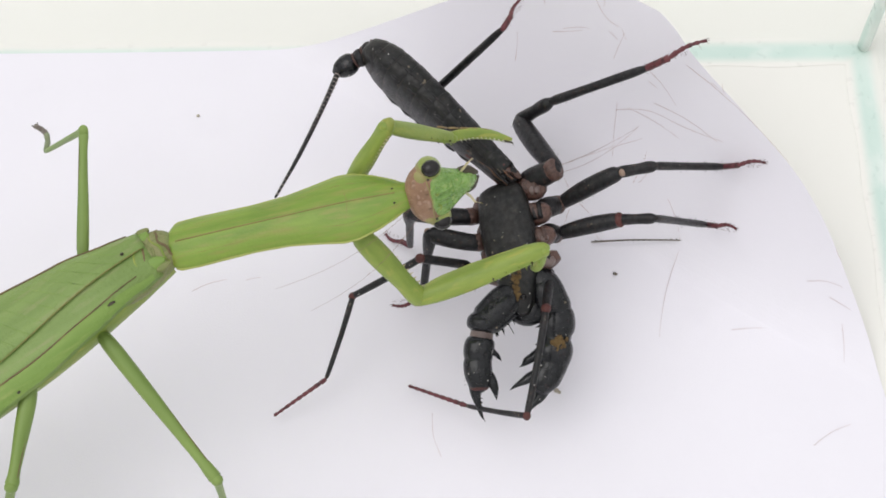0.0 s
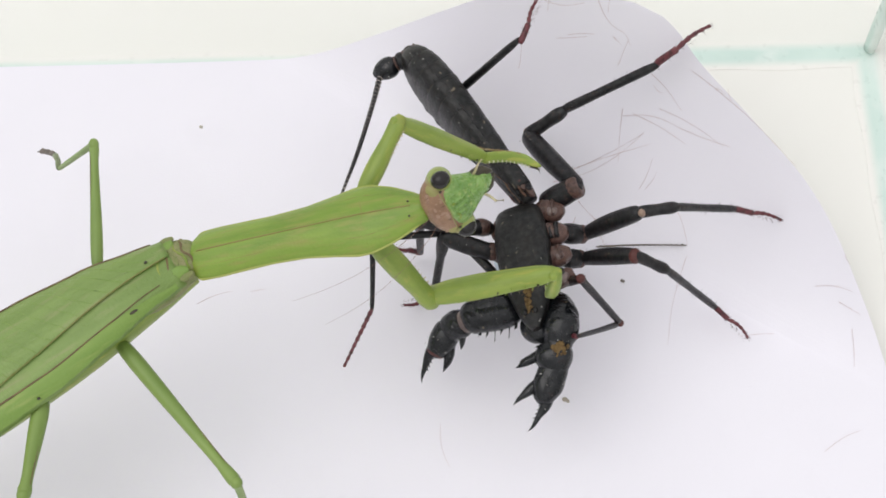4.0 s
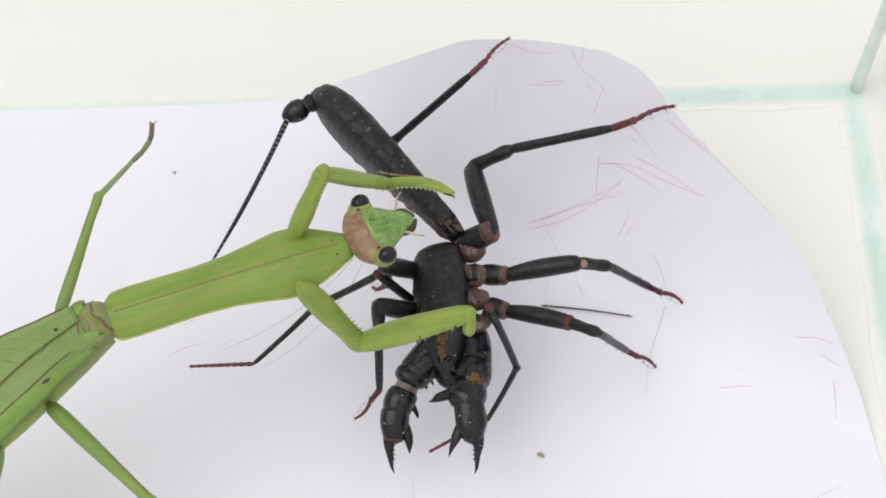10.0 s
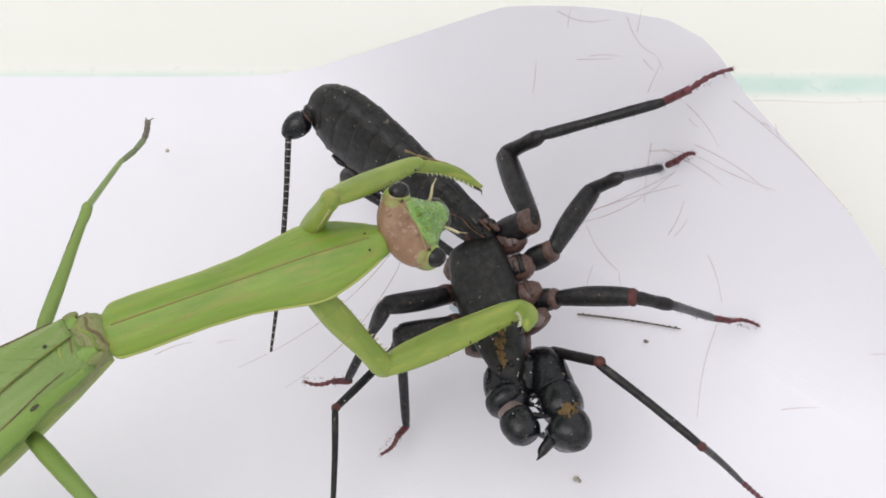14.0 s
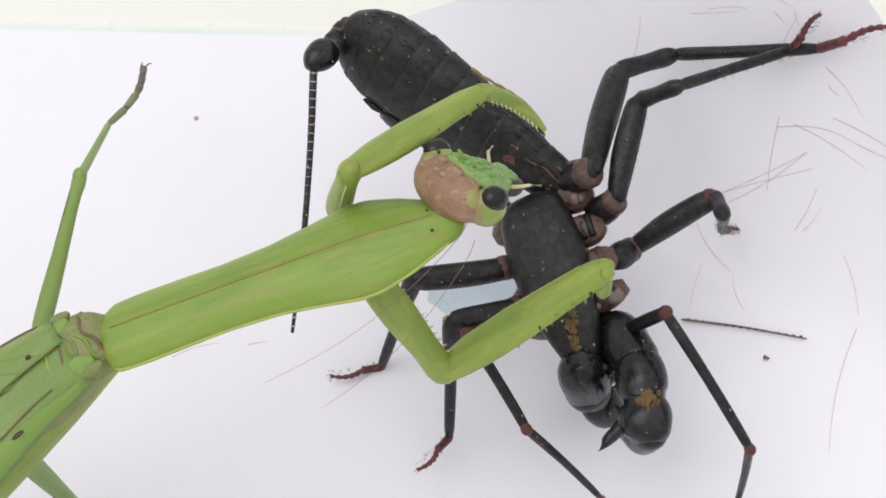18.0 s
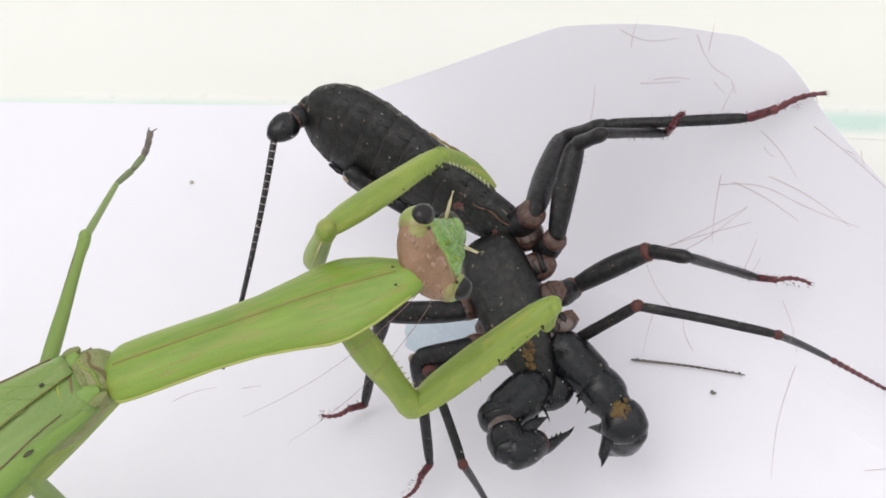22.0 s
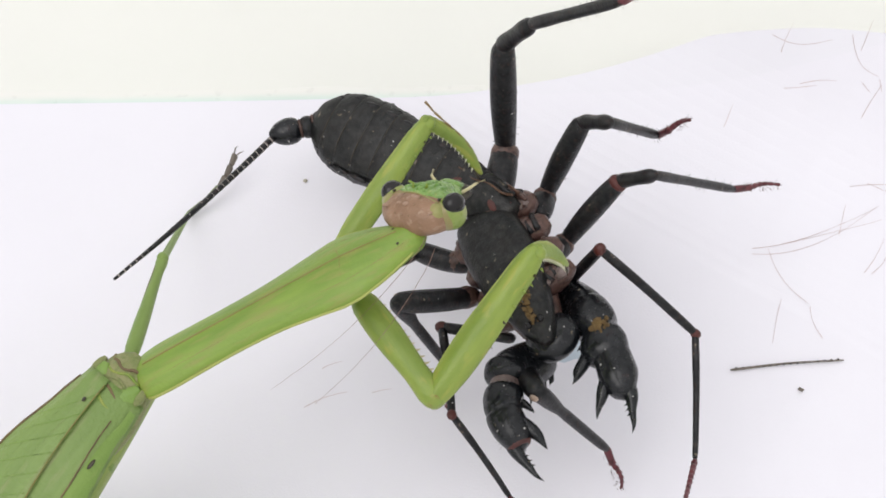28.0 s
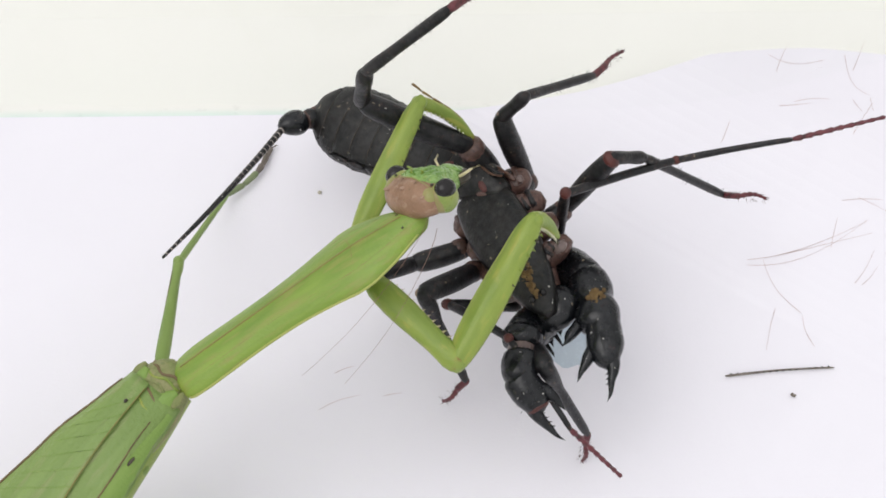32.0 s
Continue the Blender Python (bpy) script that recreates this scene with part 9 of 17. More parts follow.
    walk(limb['R3'][3], bones(((0,1.5,16.4,-1.6,0.3,22.6,-9.5), (0.5,0.5,16,-2.1,-0.6,21.5,-10.5), (1,-0.4,15.1,-2.4,-1.3,19.9,-11.2), (1.33,-0.6,15.1,-1.5,-2.3,19.2,-10.6), (1.67,-0.8,14.5,0.5,-3.9,17.2,-8.7), (2,-1,13.9,1.5,-4.8,15.7,-7.6), (2.2,-0.5,14.5,1.2,-4.1,16.7,-7.9), (2.4,0.8,15.8,0.6,-2.3,19,-8.5), (2.6,2.5,16.7,-0.1,0.1,21,-8.9), (2.8,3.9,16.8,-0.5,2.1,21.9,-9), (3,4.4,16.7,-0.6,2.9,22.2,-9), (3.5,4.5,16.2,-1.3,1.8,21.4,-9.5), (3.9,4.1,16.2,-1.4,1.1,21.3,-9.6), (4.3,3.1,16.2,-1.5,-0.7,20.9,-9.6), (4.7,1.9,15.9,-1.5,-2.8,20,-9.4), (5.1,1,15.4,-1.4,-4.4,19,-9.1), (5.5,0.7,15.2,-1.3,-5,18.5,-8.9), (5.62,1.7,15.5,-1.8,-3.3,19,-9.8), (5.75,4.1,16.2,-2.7,0.7,19.9,-11.5), (5.88,6.5,16.6,-3.5,4.9,20.2,-12.7), (6,7.5,16.6,-3.8,6.8,20.2,-13.2), (6.33,7.6,16.9,-4,6.8,20.4,-13.4), (6.67,7.6,16.5,-4,7,19.9,-13.4), (7,7.4,15.8,-4.1,6.8,19.3,-13.6), (8,9.3,16.8,-2.8,8.7,20.3,-12.2), (8.25,8.2,17.2,-3.2,7.4,20.7,-12.6), (8.5,5.8,17.8,-4.1,4.3,21.4,-13.4), (8.75,3.2,17.7,-4.9,1.2,21.5,-14), (9,2,17.5,-5.2,-0.2,21.3,-14.2), (9.5,2.8,17.4,-5.2,1.1,20.3,-14.7), (10,3.6,16.7,-5,2.3,18.7,-14.8), (10.5,-0.1,16.3,-2.3,-3,21,-10.7), (11,-3.4,14,0.3,-7.6,21,-5.7), (11.33,-3.8,14.4,0.2,-7.8,21.5,-5.7), (11.67,-4.2,14.6,0,-7.7,21.9,-5.9), (12,-4.3,14.3,-0.3,-7.6,21.9,-6.1), (12.2,-3.5,14.8,-0.4,-6.5,22.2,-6.7), (12.4,-1.4,15.7,-1.2,-3.3,22.5,-8.4), (12.6,1.8,15.4,-2.5,1,21.3,-10.7), (12.8,4.3,14.2,-3.4,4.5,19.2,-12.2), (13,5.2,13.7,-3.6,5.9,18.2,-12.6), (13.12,4.5,15.3,-3.5,4.4,19.5,-12.7), (13.25,2,17.9,-2.9,0.4,21.3,-12.3), (13.38,-0.3,16.6,-2.1,-3.4,19.1,-11.4), (13.5,-1,15.4,-1.9,-4.6,17.4,-11), (14.5,-3,14,-0.8,-7.5,19.5,-8), (15.5,-4.6,12,0.3,-9.1,20.1,-3.8), (15.75,-3.9,12.4,1.2,-8.4,20.6,-2.8), (16,-3.3,12.5,2,-7.7,20.7,-1.8), (17,-3.7,12.5,1.3,-7.3,19.1,-5.5), (18,-3.2,13.7,1.8,-4.9,22.1,-3.5), (18.5,-3.1,13,2.3,-4.6,19.6,-5.3), (19,-3.2,12.1,2.4,-4.3,16.3,-6.7), (19.25,-3.2,12.8,2.7,-4.2,17.2,-6.3), (19.5,-3.1,13.9,2.4,-3.9,18.8,-6.4), (19.75,-2.2,13.6,2,-2.8,18.9,-6.6), (20,-1.7,13.3,2,-2.2,18.9,-6.4), (20.5,-1.1,13.3,3,-2.7,19.4,-4.9), (21,-0.6,13.1,3.9,-3,19.8,-3.3), (21.2,-0.9,13.4,3.9,-3.3,19.8,-3.5), (21.4,-1.7,14,4.3,-3.9,19.9,-3.6), (21.6,-2.2,14,5.1,-4,19.2,-3.3), (21.8,-2.3,13.3,5.3,-3.9,17.8,-3.6), (22,-2.4,12.9,5.1,-3.9,17.2,-3.9), (22.5,-3,13.4,5,-6.9,19.4,-2.2), (23,-3.6,13.8,4.8,-9.4,20.7,0.3), (23.5,-5.4,11.5,5.3,-11.5,17.3,-0.3), (24,-6.9,8.8,5.4,-13.1,13.4,-1.1), (24.5,-6.9,9.3,5.7,-13.6,13.4,-0.5), (25,-6.6,9.5,5.7,-13.9,13.2,-0.3), (25.5,-5.7,10.6,4.7,-12.8,14,-1.6), (26,-5,11.2,5,-11.5,14.5,-1.8), (26.5,-2.7,12.1,5.2,-8,15,-2.8), (27,0.4,11.6,4.5,-3.5,14,-4.5), (27.5,1.7,11.1,4,-1.5,13.3,-5.3), (28,1.8,13.3,3.1,-1.9,16,-5.9), (28.5,-0.6,13.6,3.9,-4.3,17.2,-4.7), (29,-2.6,12.9,4.3,-6.3,17.4,-3.9), (29.33,-2.6,13.3,4.4,-5.9,18.1,-3.8), (29.67,-2.7,13,4.1,-5.4,18.2,-4.2), (30,-2.5,12.3,4,-4.8,17.6,-4.3), (30.25,-2.6,12.7,4,-4.9,17.8,-4.4), (30.5,-2.5,13.2,4.4,-4.7,17.8,-4.3), (30.75,-2.4,12.7,4.6,-4.5,16.9,-4.3), (31,-2.5,12.3,4.5,-4.6,16.2,-4.5), (31.2,-2.4,12.1,4.9,-4.7,16.2,-4.1), (31.4,-2.2,11.4,5.6,-4.8,16,-3), (31.6,-1.7,10.2,6.2,-4.7,15.3,-2), (31.8,-1.2,9,6.5,-4.4,14.6,-1.3), (32,-0.9,8.5,6.5,-4.3,14.3,-1.1))))
    walk(limb['R3'][4], bones(((0,0.3,22.6,-9.5,2.3,27.1,-6.7), (0.5,-0.6,21.5,-10.5,1.4,25.8,-7.3), (1,-1.3,19.9,-11.2,0.6,23.9,-7.6), (1.33,-2.3,19.2,-10.6,-0.2,22.9,-6.8), (1.67,-3.9,17.2,-8.7,-1.7,20.4,-4.5), (2,-4.8,15.7,-7.6,-2.5,18.6,-3.3), (2.2,-4.1,16.7,-7.9,-1.7,20.1,-4), (2.4,-2.3,19,-8.5,0.1,23.8,-6.6), (2.6,0.1,21,-8.9,1.4,26,-11.3), (2.8,2.1,21.9,-9,2.4,25.7,-13.3), (3,2.9,22.2,-9,2.9,25.5,-13.6), (3.5,1.8,21.4,-9.5,1.6,24.9,-14), (3.9,1.1,21.3,-9.6,1.3,25.2,-13.7), (4.3,-0.7,20.9,-9.6,0.9,25.8,-12.1), (4.7,-2.8,20,-9.4,0.4,24.6,-8.3), (5.1,-4.4,19,-9.1,-0.9,22.3,-6), (5.5,-5,18.5,-8.9,-1.6,21.3,-5.3), (5.62,-3.3,19,-9.8,0.3,22.4,-7), (5.75,0.7,19.9,-11.5,3.8,24.4,-13), (5.88,4.9,20.2,-12.7,5.5,23.1,-17.6), (6,6.8,20.2,-13.2,6.6,22.4,-18.4), (6.33,6.8,20.4,-13.4,6.5,22.7,-18.6), (6.67,7,19.9,-13.4,6.3,22.5,-18.5), (7,6.8,19.3,-13.6,5.9,21.9,-18.6), (8,8.7,20.3,-12.2,8.1,22.8,-17.3), (8.25,7.4,20.7,-12.6,7.4,24,-17.3), (8.5,4.3,21.4,-13.4,6.3,26.3,-15.6), (8.75,1.2,21.5,-14,4.4,26.1,-12.8), (9,-0.2,21.3,-14.2,3.1,25.4,-12), (9.5,1.1,20.3,-14.7,4.5,24.1,-12.3), (10,2.3,18.7,-14.8,5.9,22.3,-12.3), (10.5,-3,21,-10.7,-0.8,25.3,-7.6), (11,-7.6,21,-5.7,-6.9,25.5,-2.2), (11.33,-7.8,21.5,-5.7,-7.1,26,-2.3), (11.67,-7.7,21.9,-5.9,-7.2,26.4,-2.4), (12,-7.6,21.9,-6.1,-7.1,26.3,-2.6), (12.2,-6.5,22.2,-6.7,-5.9,27,-3.7), (12.4,-3.3,22.5,-8.4,-2.7,28.1,-7.6), (12.6,1,21.3,-10.7,1.6,26.2,-13.6), (12.8,4.5,19.2,-12.2,4.9,22.5,-16.8), (13,5.9,18.2,-12.6,6.2,21,-17.5), (13.12,4.4,19.5,-12.7,5.4,23,-17.1), (13.25,0.4,21.3,-12.3,3.3,26.2,-13), (13.38,-3.4,19.1,-11.4,-0.3,22.4,-7.9), (13.5,-4.6,17.4,-11,-1.8,20,-6.8), (14.5,-7.5,19.5,-8,-5.8,23,-3.7), (15.5,-9.1,20.1,-3.8,-8.7,24.1,0.2), (15.75,-8.4,20.6,-2.8,-7.9,24.5,1.4), (16,-7.7,20.7,-1.8,-7,24.5,2.4), (17,-7.3,19.1,-5.5,-5.8,22.4,-1.1), (18,-4.9,22.1,-3.5,-4.2,24.7,1.5), (18.5,-4.6,19.6,-5.3,-3,22.8,-0.8), (19,-4.3,16.3,-6.7,-2.1,20,-3), (19.25,-4.2,17.2,-6.3,-2.1,21.2,-2.9), (19.5,-3.9,18.8,-6.4,-2.1,23.3,-3.5), (19.75,-2.8,18.9,-6.6,-1.4,24,-4.3), (20,-2.2,18.9,-6.4,-0.9,24,-4.4), (20.5,-2.7,19.4,-4.9,-2.6,24.4,-2.1), (21,-3,19.8,-3.3,-4.1,24.3,0), (21.2,-3.3,19.8,-3.5,-4.2,24.2,0.1), (21.4,-3.9,19.9,-3.6,-4.2,23.8,0.6), (21.6,-4,19.2,-3.3,-3.6,22.2,1.5), (21.8,-3.9,17.8,-3.6,-3,20.1,1.5), (22,-3.9,17.2,-3.9,-2.7,19.2,1.3), (22.5,-6.9,19.4,-2.2,-6.2,21.7,3), (23,-9.4,20.7,0.3,-9.2,23.3,5.4), (23.5,-11.5,17.3,-0.3,-9.9,20.6,4.1), (24,-13.1,13.4,-1.1,-10.3,17.1,2.1), (24.5,-13.6,13.4,-0.5,-10.3,16.7,2.8), (25,-13.9,13.2,-0.3,-10.2,15.8,3.2), (25.5,-12.8,14,-1.6,-9.4,16.7,2.1), (26,-11.5,14.5,-1.8,-8,17.1,1.8), (26.5,-8,15,-2.8,-4,17.2,0.6), (27,-3.5,14,-4.5,0.8,15.9,-1.3), (27.5,-1.5,13.3,-5.3,3,15,-2.2), (28,-1.9,16,-5.9,1.6,18.8,-2.3), (28.5,-4.3,17.2,-4.7,-0.9,20.1,-1.2), (29,-6.3,17.4,-3.9,-3,20.5,-0.4), (29.33,-5.9,18.1,-3.8,-2.4,21.2,-0.6), (29.67,-5.4,18.2,-4.2,-1.6,21.3,-1.3), (30,-4.8,17.6,-4.3,-0.9,20.8,-1.6), (30.25,-4.9,17.8,-4.4,-1.1,21.2,-1.7), (30.5,-4.7,17.8,-4.3,-1.3,21.5,-1.5), (30.75,-4.5,16.9,-4.3,-1.5,20.7,-1.5), (31,-4.6,16.2,-4.5,-1.7,20.2,-1.7), (31.2,-4.7,16.2,-4.1,-2.1,20.6,-1.6), (31.4,-4.8,16,-3,-3.6,21.5,-2.1), (31.6,-4.7,15.3,-2,-6,20.6,-3.8), (31.8,-4.4,14.6,-1.3,-7.1,18.5,-4.4), (32,-4.3,14.3,-1.1,-7.3,17.7,-4.5))))
    walk(limb['R2'][0], bones(((0,5.5,3.6,-1.4,5.3,4.4,-3.4), (0.5,5.8,3.6,-1.1,5.4,4.6,-3), (1,6.1,3.6,-0.9,5.5,4.9,-2.6), (2,5.8,3.8,-1.6,5.3,5.3,-3.1), (2.25,5.8,3.8,-1.6,5.3,5.2,-3.2), (2.5,5.8,3.7,-1.7,5.3,5.1,-3.4), (2.75,5.8,3.7,-1.7,5.3,4.9,-3.5), (3,5.8,3.7,-1.8,5.3,4.9,-3.6), (3.17,5.7,3.7,-1.9,5.2,4.9,-3.8), (3.33,5.6,3.7,-2.3,5,4.9,-4.1), (3.5,5.6,3.7,-2.4,4.9,4.9,-4.2), (4,5.7,3.6,-2.4,5.3,5.1,-4), (4.5,6.1,3.4,-2.4,6.3,5.5,-3), (5,6.4,3.2,-2.4,7.3,5.1,-1.8), (5.5,6.5,3.1,-2.4,7.5,4.8,-1.5), (6,6.5,3.6,-1.8,7.3,5.5,-1.1), (6.33,6.5,3.6,-1.8,7.1,5.7,-1.6), (6.67,6.5,3.7,-1.9,6.6,5.7,-2.9), (7,6.5,3.8,-2,6.3,5.5,-3.3), (7.33,6.7,3.8,-1.7,6.8,5.7,-2.8), (7.67,7,3.8,-1.3,7.7,5.9,-1.6), (8,7.2,3.8,-1,8.1,5.8,-1), (8.25,7,3.8,-1.2,7.8,5.8,-1.2), (8.5,6.5,3.8,-1.6,7.2,5.9,-1.5), (8.75,6,3.7,-2,6.5,5.9,-1.9), (9,5.7,3.7,-2.2,6.2,5.9,-2.1), (9.5,6.1,3.9,-2.1,6.9,6,-2.1), (10,6.5,4.1,-2,7.5,6.1,-2.2), (10.5,6.4,4,-2.1,7.5,5.8,-1.7), (11,6.3,3.9,-2.2,7.5,5.5,-1.3), (11.17,6.3,3.9,-2.1,7.5,5.5,-1.3), (11.33,6.2,3.9,-2.1,7.4,5.6,-1.4), (11.5,6.1,3.9,-1.9,7.3,5.7,-1.5), (11.67,6,3.9,-1.8,7.1,5.8,-1.6), (11.83,6,3.9,-1.7,7,5.9,-1.7), (12,5.9,3.9,-1.7,7,5.9,-1.8), (12.2,5.9,3.9,-1.8,7,5.9,-1.8), (12.4,5.8,3.9,-1.9,6.9,5.8,-2), (12.6,5.8,3.9,-2,6.9,5.8,-2.2), (12.8,5.7,3.8,-2.2,6.9,5.7,-2.4), (13,5.7,3.8,-2.2,6.8,5.7,-2.5), (13.12,5.8,3.8,-2.2,6.9,5.7,-2.3), (13.25,6.1,3.7,-2.2,7.1,5.6,-2), (13.38,6.3,3.6,-2.1,7.3,5.5,-1.7), (13.5,6.4,3.5,-2.1,7.3,5.5,-1.6), (14.5,6.5,4.1,-2.3,7.3,6,-1.5), (15.5,6.5,4.6,-2.5,7.2,6.5,-1.5), (15.62,6.5,4.6,-2.6,7.1,6.6,-1.9), (15.75,6.4,4.4,-2.8,6.6,6.6,-3.1), (15.88,6.4,4.2,-3,6.1,6,-4.2), (16,6.4,4.2,-3.1,6,5.7,-4.6), (17,6.2,4.5,-2.4,5.8,5.6,-4.3), (17.33,6.2,4.5,-2.2,5.7,5.7,-4), (17.67,6.1,4.4,-1.9,5.4,5.8,-3.4), (18,6.1,4.3,-1.7,5.3,5.8,-3.1), (18.5,6,4.1,-1.6,5.6,5.7,-3.1), (19,5.9,3.9,-1.5,5.8,5.4,-3.1), (20,6.1,3.6,-1.3,5.8,4.8,-3.1), (20.5,6.1,3.6,-1.3,6,5,-2.9), (21,6.2,3.5,-1.3,6.2,5.2,-2.7), (21.5,6.3,3.6,-1.2,6,5.2,-2.7), (22,6.5,3.7,-1.1,5.8,5.1,-2.6), (23,5.9,4.6,-2.2,5,6.1,-3.5), (24,5.2,3,-2.3,3.7,4.4,-3.3), (24.5,4.8,3.2,-2.6,3.5,4.6,-3.7), (25,4.4,3.4,-3,3.3,4.9,-4.2), (25.5,4,3.5,-3.1,2.7,4.8,-4.3), (26,4.2,3.4,-3.1,3,4.8,-4.4), (26.5,4.8,3.2,-3.3,3.7,4.6,-4.6), (27,5.3,3,-3.4,4.4,4.5,-4.7), (27.5,5.5,2.9,-3.5,4.7,4.5,-4.8), (27.75,5.2,2.9,-3.3,4.3,4.6,-4.5), (28,4.9,3,-3.2,3.9,4.7,-4.1), (28.5,4.7,3.1,-3,3.7,4.9,-3.7), (29,4.4,3.1,-2.8,3.6,5.1,-3.4), (29.5,4.3,3.4,-3.1,3.2,5.2,-3.7), (30,4.2,3.6,-3.3,2.8,5.2,-4), (30.5,4.2,3.7,-3.3,3.3,5.4,-4.4), (31,4.2,3.8,-3.2,3.8,5.4,-4.6), (31.25,4.3,3.7,-3.1,4,5.5,-4.4), (31.5,4.6,3.6,-3,4.2,5.6,-3.8), (31.75,4.8,3.5,-2.9,4.5,5.6,-3.1), (32,4.9,3.4,-2.8,4.6,5.6,-2.8))))
    walk(limb['R2'][1], bones(((0,5.3,4.4,-3.4,6.1,11.6,-2.1), (0.5,5.4,4.6,-3,6.2,11.8,-1.3), (1,5.5,4.9,-2.6,6.2,12,-0.5), (2,5.3,5.3,-3.1,6.7,12.1,-0.5), (2.25,5.3,5.2,-3.2,7,12,-0.6), (2.5,5.3,5.1,-3.4,7.6,11.7,-0.8), (2.75,5.3,4.9,-3.5,8.1,11.3,-1), (3,5.3,4.9,-3.6,8.4,11.1,-1.1), (3.17,5.2,4.9,-3.8,8.3,11.1,-1), (3.33,5,4.9,-4.1,8.1,10.9,-0.9), (3.5,4.9,4.9,-4.2,8,10.8,-0.9), (4,5.3,5.1,-4,8.4,11.3,-1.3), (4.5,6.3,5.5,-3,9.5,12.2,-1.9), (5,7.3,5.1,-1.8,10.3,11.9,-2.3), (5.5,7.5,4.8,-1.5,10.5,11.5,-2.7), (6,7.3,5.5,-1.1,8.6,12.6,-3), (6.33,7.1,5.7,-1.6,8.8,12.9,-2.9), (6.67,6.6,5.7,-2.9,9,12.8,-2.7), (7,6.3,5.5,-3.3,9,12.4,-2.4), (7.33,6.8,5.7,-2.8,9.7,12.4,-1.2), (7.67,7.7,5.9,-1.6,10.8,12,1.2), (8,8.1,5.8,-1,11.4,11.6,2.4), (8.25,7.8,5.8,-1.2,10.8,12,1.9), (8.5,7.2,5.9,-1.5,9.4,12.6,0.6), (8.75,6.5,5.9,-1.9,8,13.1,-0.8), (9,6.2,5.9,-2.1,7.4,13.2,-1.4), (9.5,6.9,6,-2.1,9,13.1,-1.5), (10,7.5,6.1,-2.2,10.5,12.8,-1.5), (10.5,7.5,5.8,-1.7,10.6,12.6,-1.7), (11,7.5,5.5,-1.3,10.6,12.2,-1.8), (11.17,7.5,5.5,-1.3,10.5,12.3,-1.9), (11.33,7.4,5.6,-1.4,10.3,12.5,-2.2), (11.5,7.3,5.7,-1.5,9.9,12.6,-2.6), (11.67,7.1,5.8,-1.6,9.5,12.8,-3), (11.83,7,5.9,-1.7,9.2,12.8,-3.3), (12,7,5.9,-1.8,9.1,12.8,-3.4), (12.2,7,5.9,-1.8,9.1,12.8,-3.3), (12.4,6.9,5.8,-2,9.3,12.8,-3.1), (12.6,6.9,5.8,-2.2,9.6,12.7,-2.9), (12.8,6.9,5.7,-2.4,9.8,12.6,-2.6), (13,6.8,5.7,-2.5,9.8,12.5,-2.5), (13.12,6.9,5.7,-2.3,10,12.5,-2.3), (13.25,7.1,5.6,-2,10.2,12.4,-1.8), (13.38,7.3,5.5,-1.7,10.5,12.2,-1.2), (13.5,7.3,5.5,-1.6,10.6,12.1,-1), (14.5,7.3,6,-1.5,9.8,12.8,0), (15.5,7.2,6.5,-1.5,9,13.3,0.8), (15.62,7.1,6.6,-1.9,9,13.5,0.2), (15.75,6.6,6.6,-3.1,9.1,13.5,-1.6), (15.88,6.1,6,-4.2,9,12.8,-3.3), (16,6,5.7,-4.6,9,12.5,-4), (17,5.8,5.6,-4.3,8.4,12.1,-1.7), (17.33,5.7,5.7,-4,7.6,12.4,-1.5), (17.67,5.4,5.8,-3.4,5.8,12.8,-1), (18,5.3,5.8,-3.1,4.9,12.9,-0.7), (18.5,5.6,5.7,-3.1,6.1,13,-2.1), (19,5.8,5.4,-3.1,7.2,12.7,-3.4), (20,5.8,4.8,-3.1,7.6,11.9,-1.9), (20.5,6,5,-2.9,7.6,12.2,-2), (21,6.2,5.2,-2.7,7.7,12.4,-2.1), (21.5,6,5.2,-2.7,7,12.4,-1.3), (22,5.8,5.1,-2.6,6.3,12.2,-0.4), (23,5,6.1,-3.5,6.5,12.5,0), (24,3.7,4.4,-3.3,4,10.6,0.8), (24.5,3.5,4.6,-3.7,4.1,11.3,-0.5), (25,3.3,4.9,-4.2,4.1,11.9,-1.8), (25.5,2.7,4.8,-4.3,4.9,11.2,-1.2), (26,3,4.8,-4.4,5.3,11.2,-1.5), (26.5,3.7,4.6,-4.6,6.3,11.2,-2.3), (27,4.4,4.5,-4.7,7.2,11.2,-3), (27.5,4.7,4.5,-4.8,7.7,11.1,-3.3), (27.75,4.3,4.6,-4.5,6,11.4,-1.9), (28,3.9,4.7,-4.1,4.3,11.3,-0.7), (28.5,3.7,4.9,-3.7,4.7,11.1,0.2), (29,3.6,5.1,-3.4,5.2,10.9,1.1), (29.5,3.2,5.2,-3.7,5.1,11,0.6), (30,2.8,5.2,-4,5,11,0.1), (30.5,3.3,5.4,-4.4,5.5,11.7,-1.2), (31,3.8,5.4,-4.6,6.1,12.2,-2.6), (31.25,4,5.5,-4.4,6.1,12.2,-2), (31.5,4.2,5.6,-3.8,6,12.1,-0.6), (31.75,4.5,5.6,-3.1,5.9,11.9,0.8), (32,4.6,5.6,-2.8,5.9,11.6,1.4))))
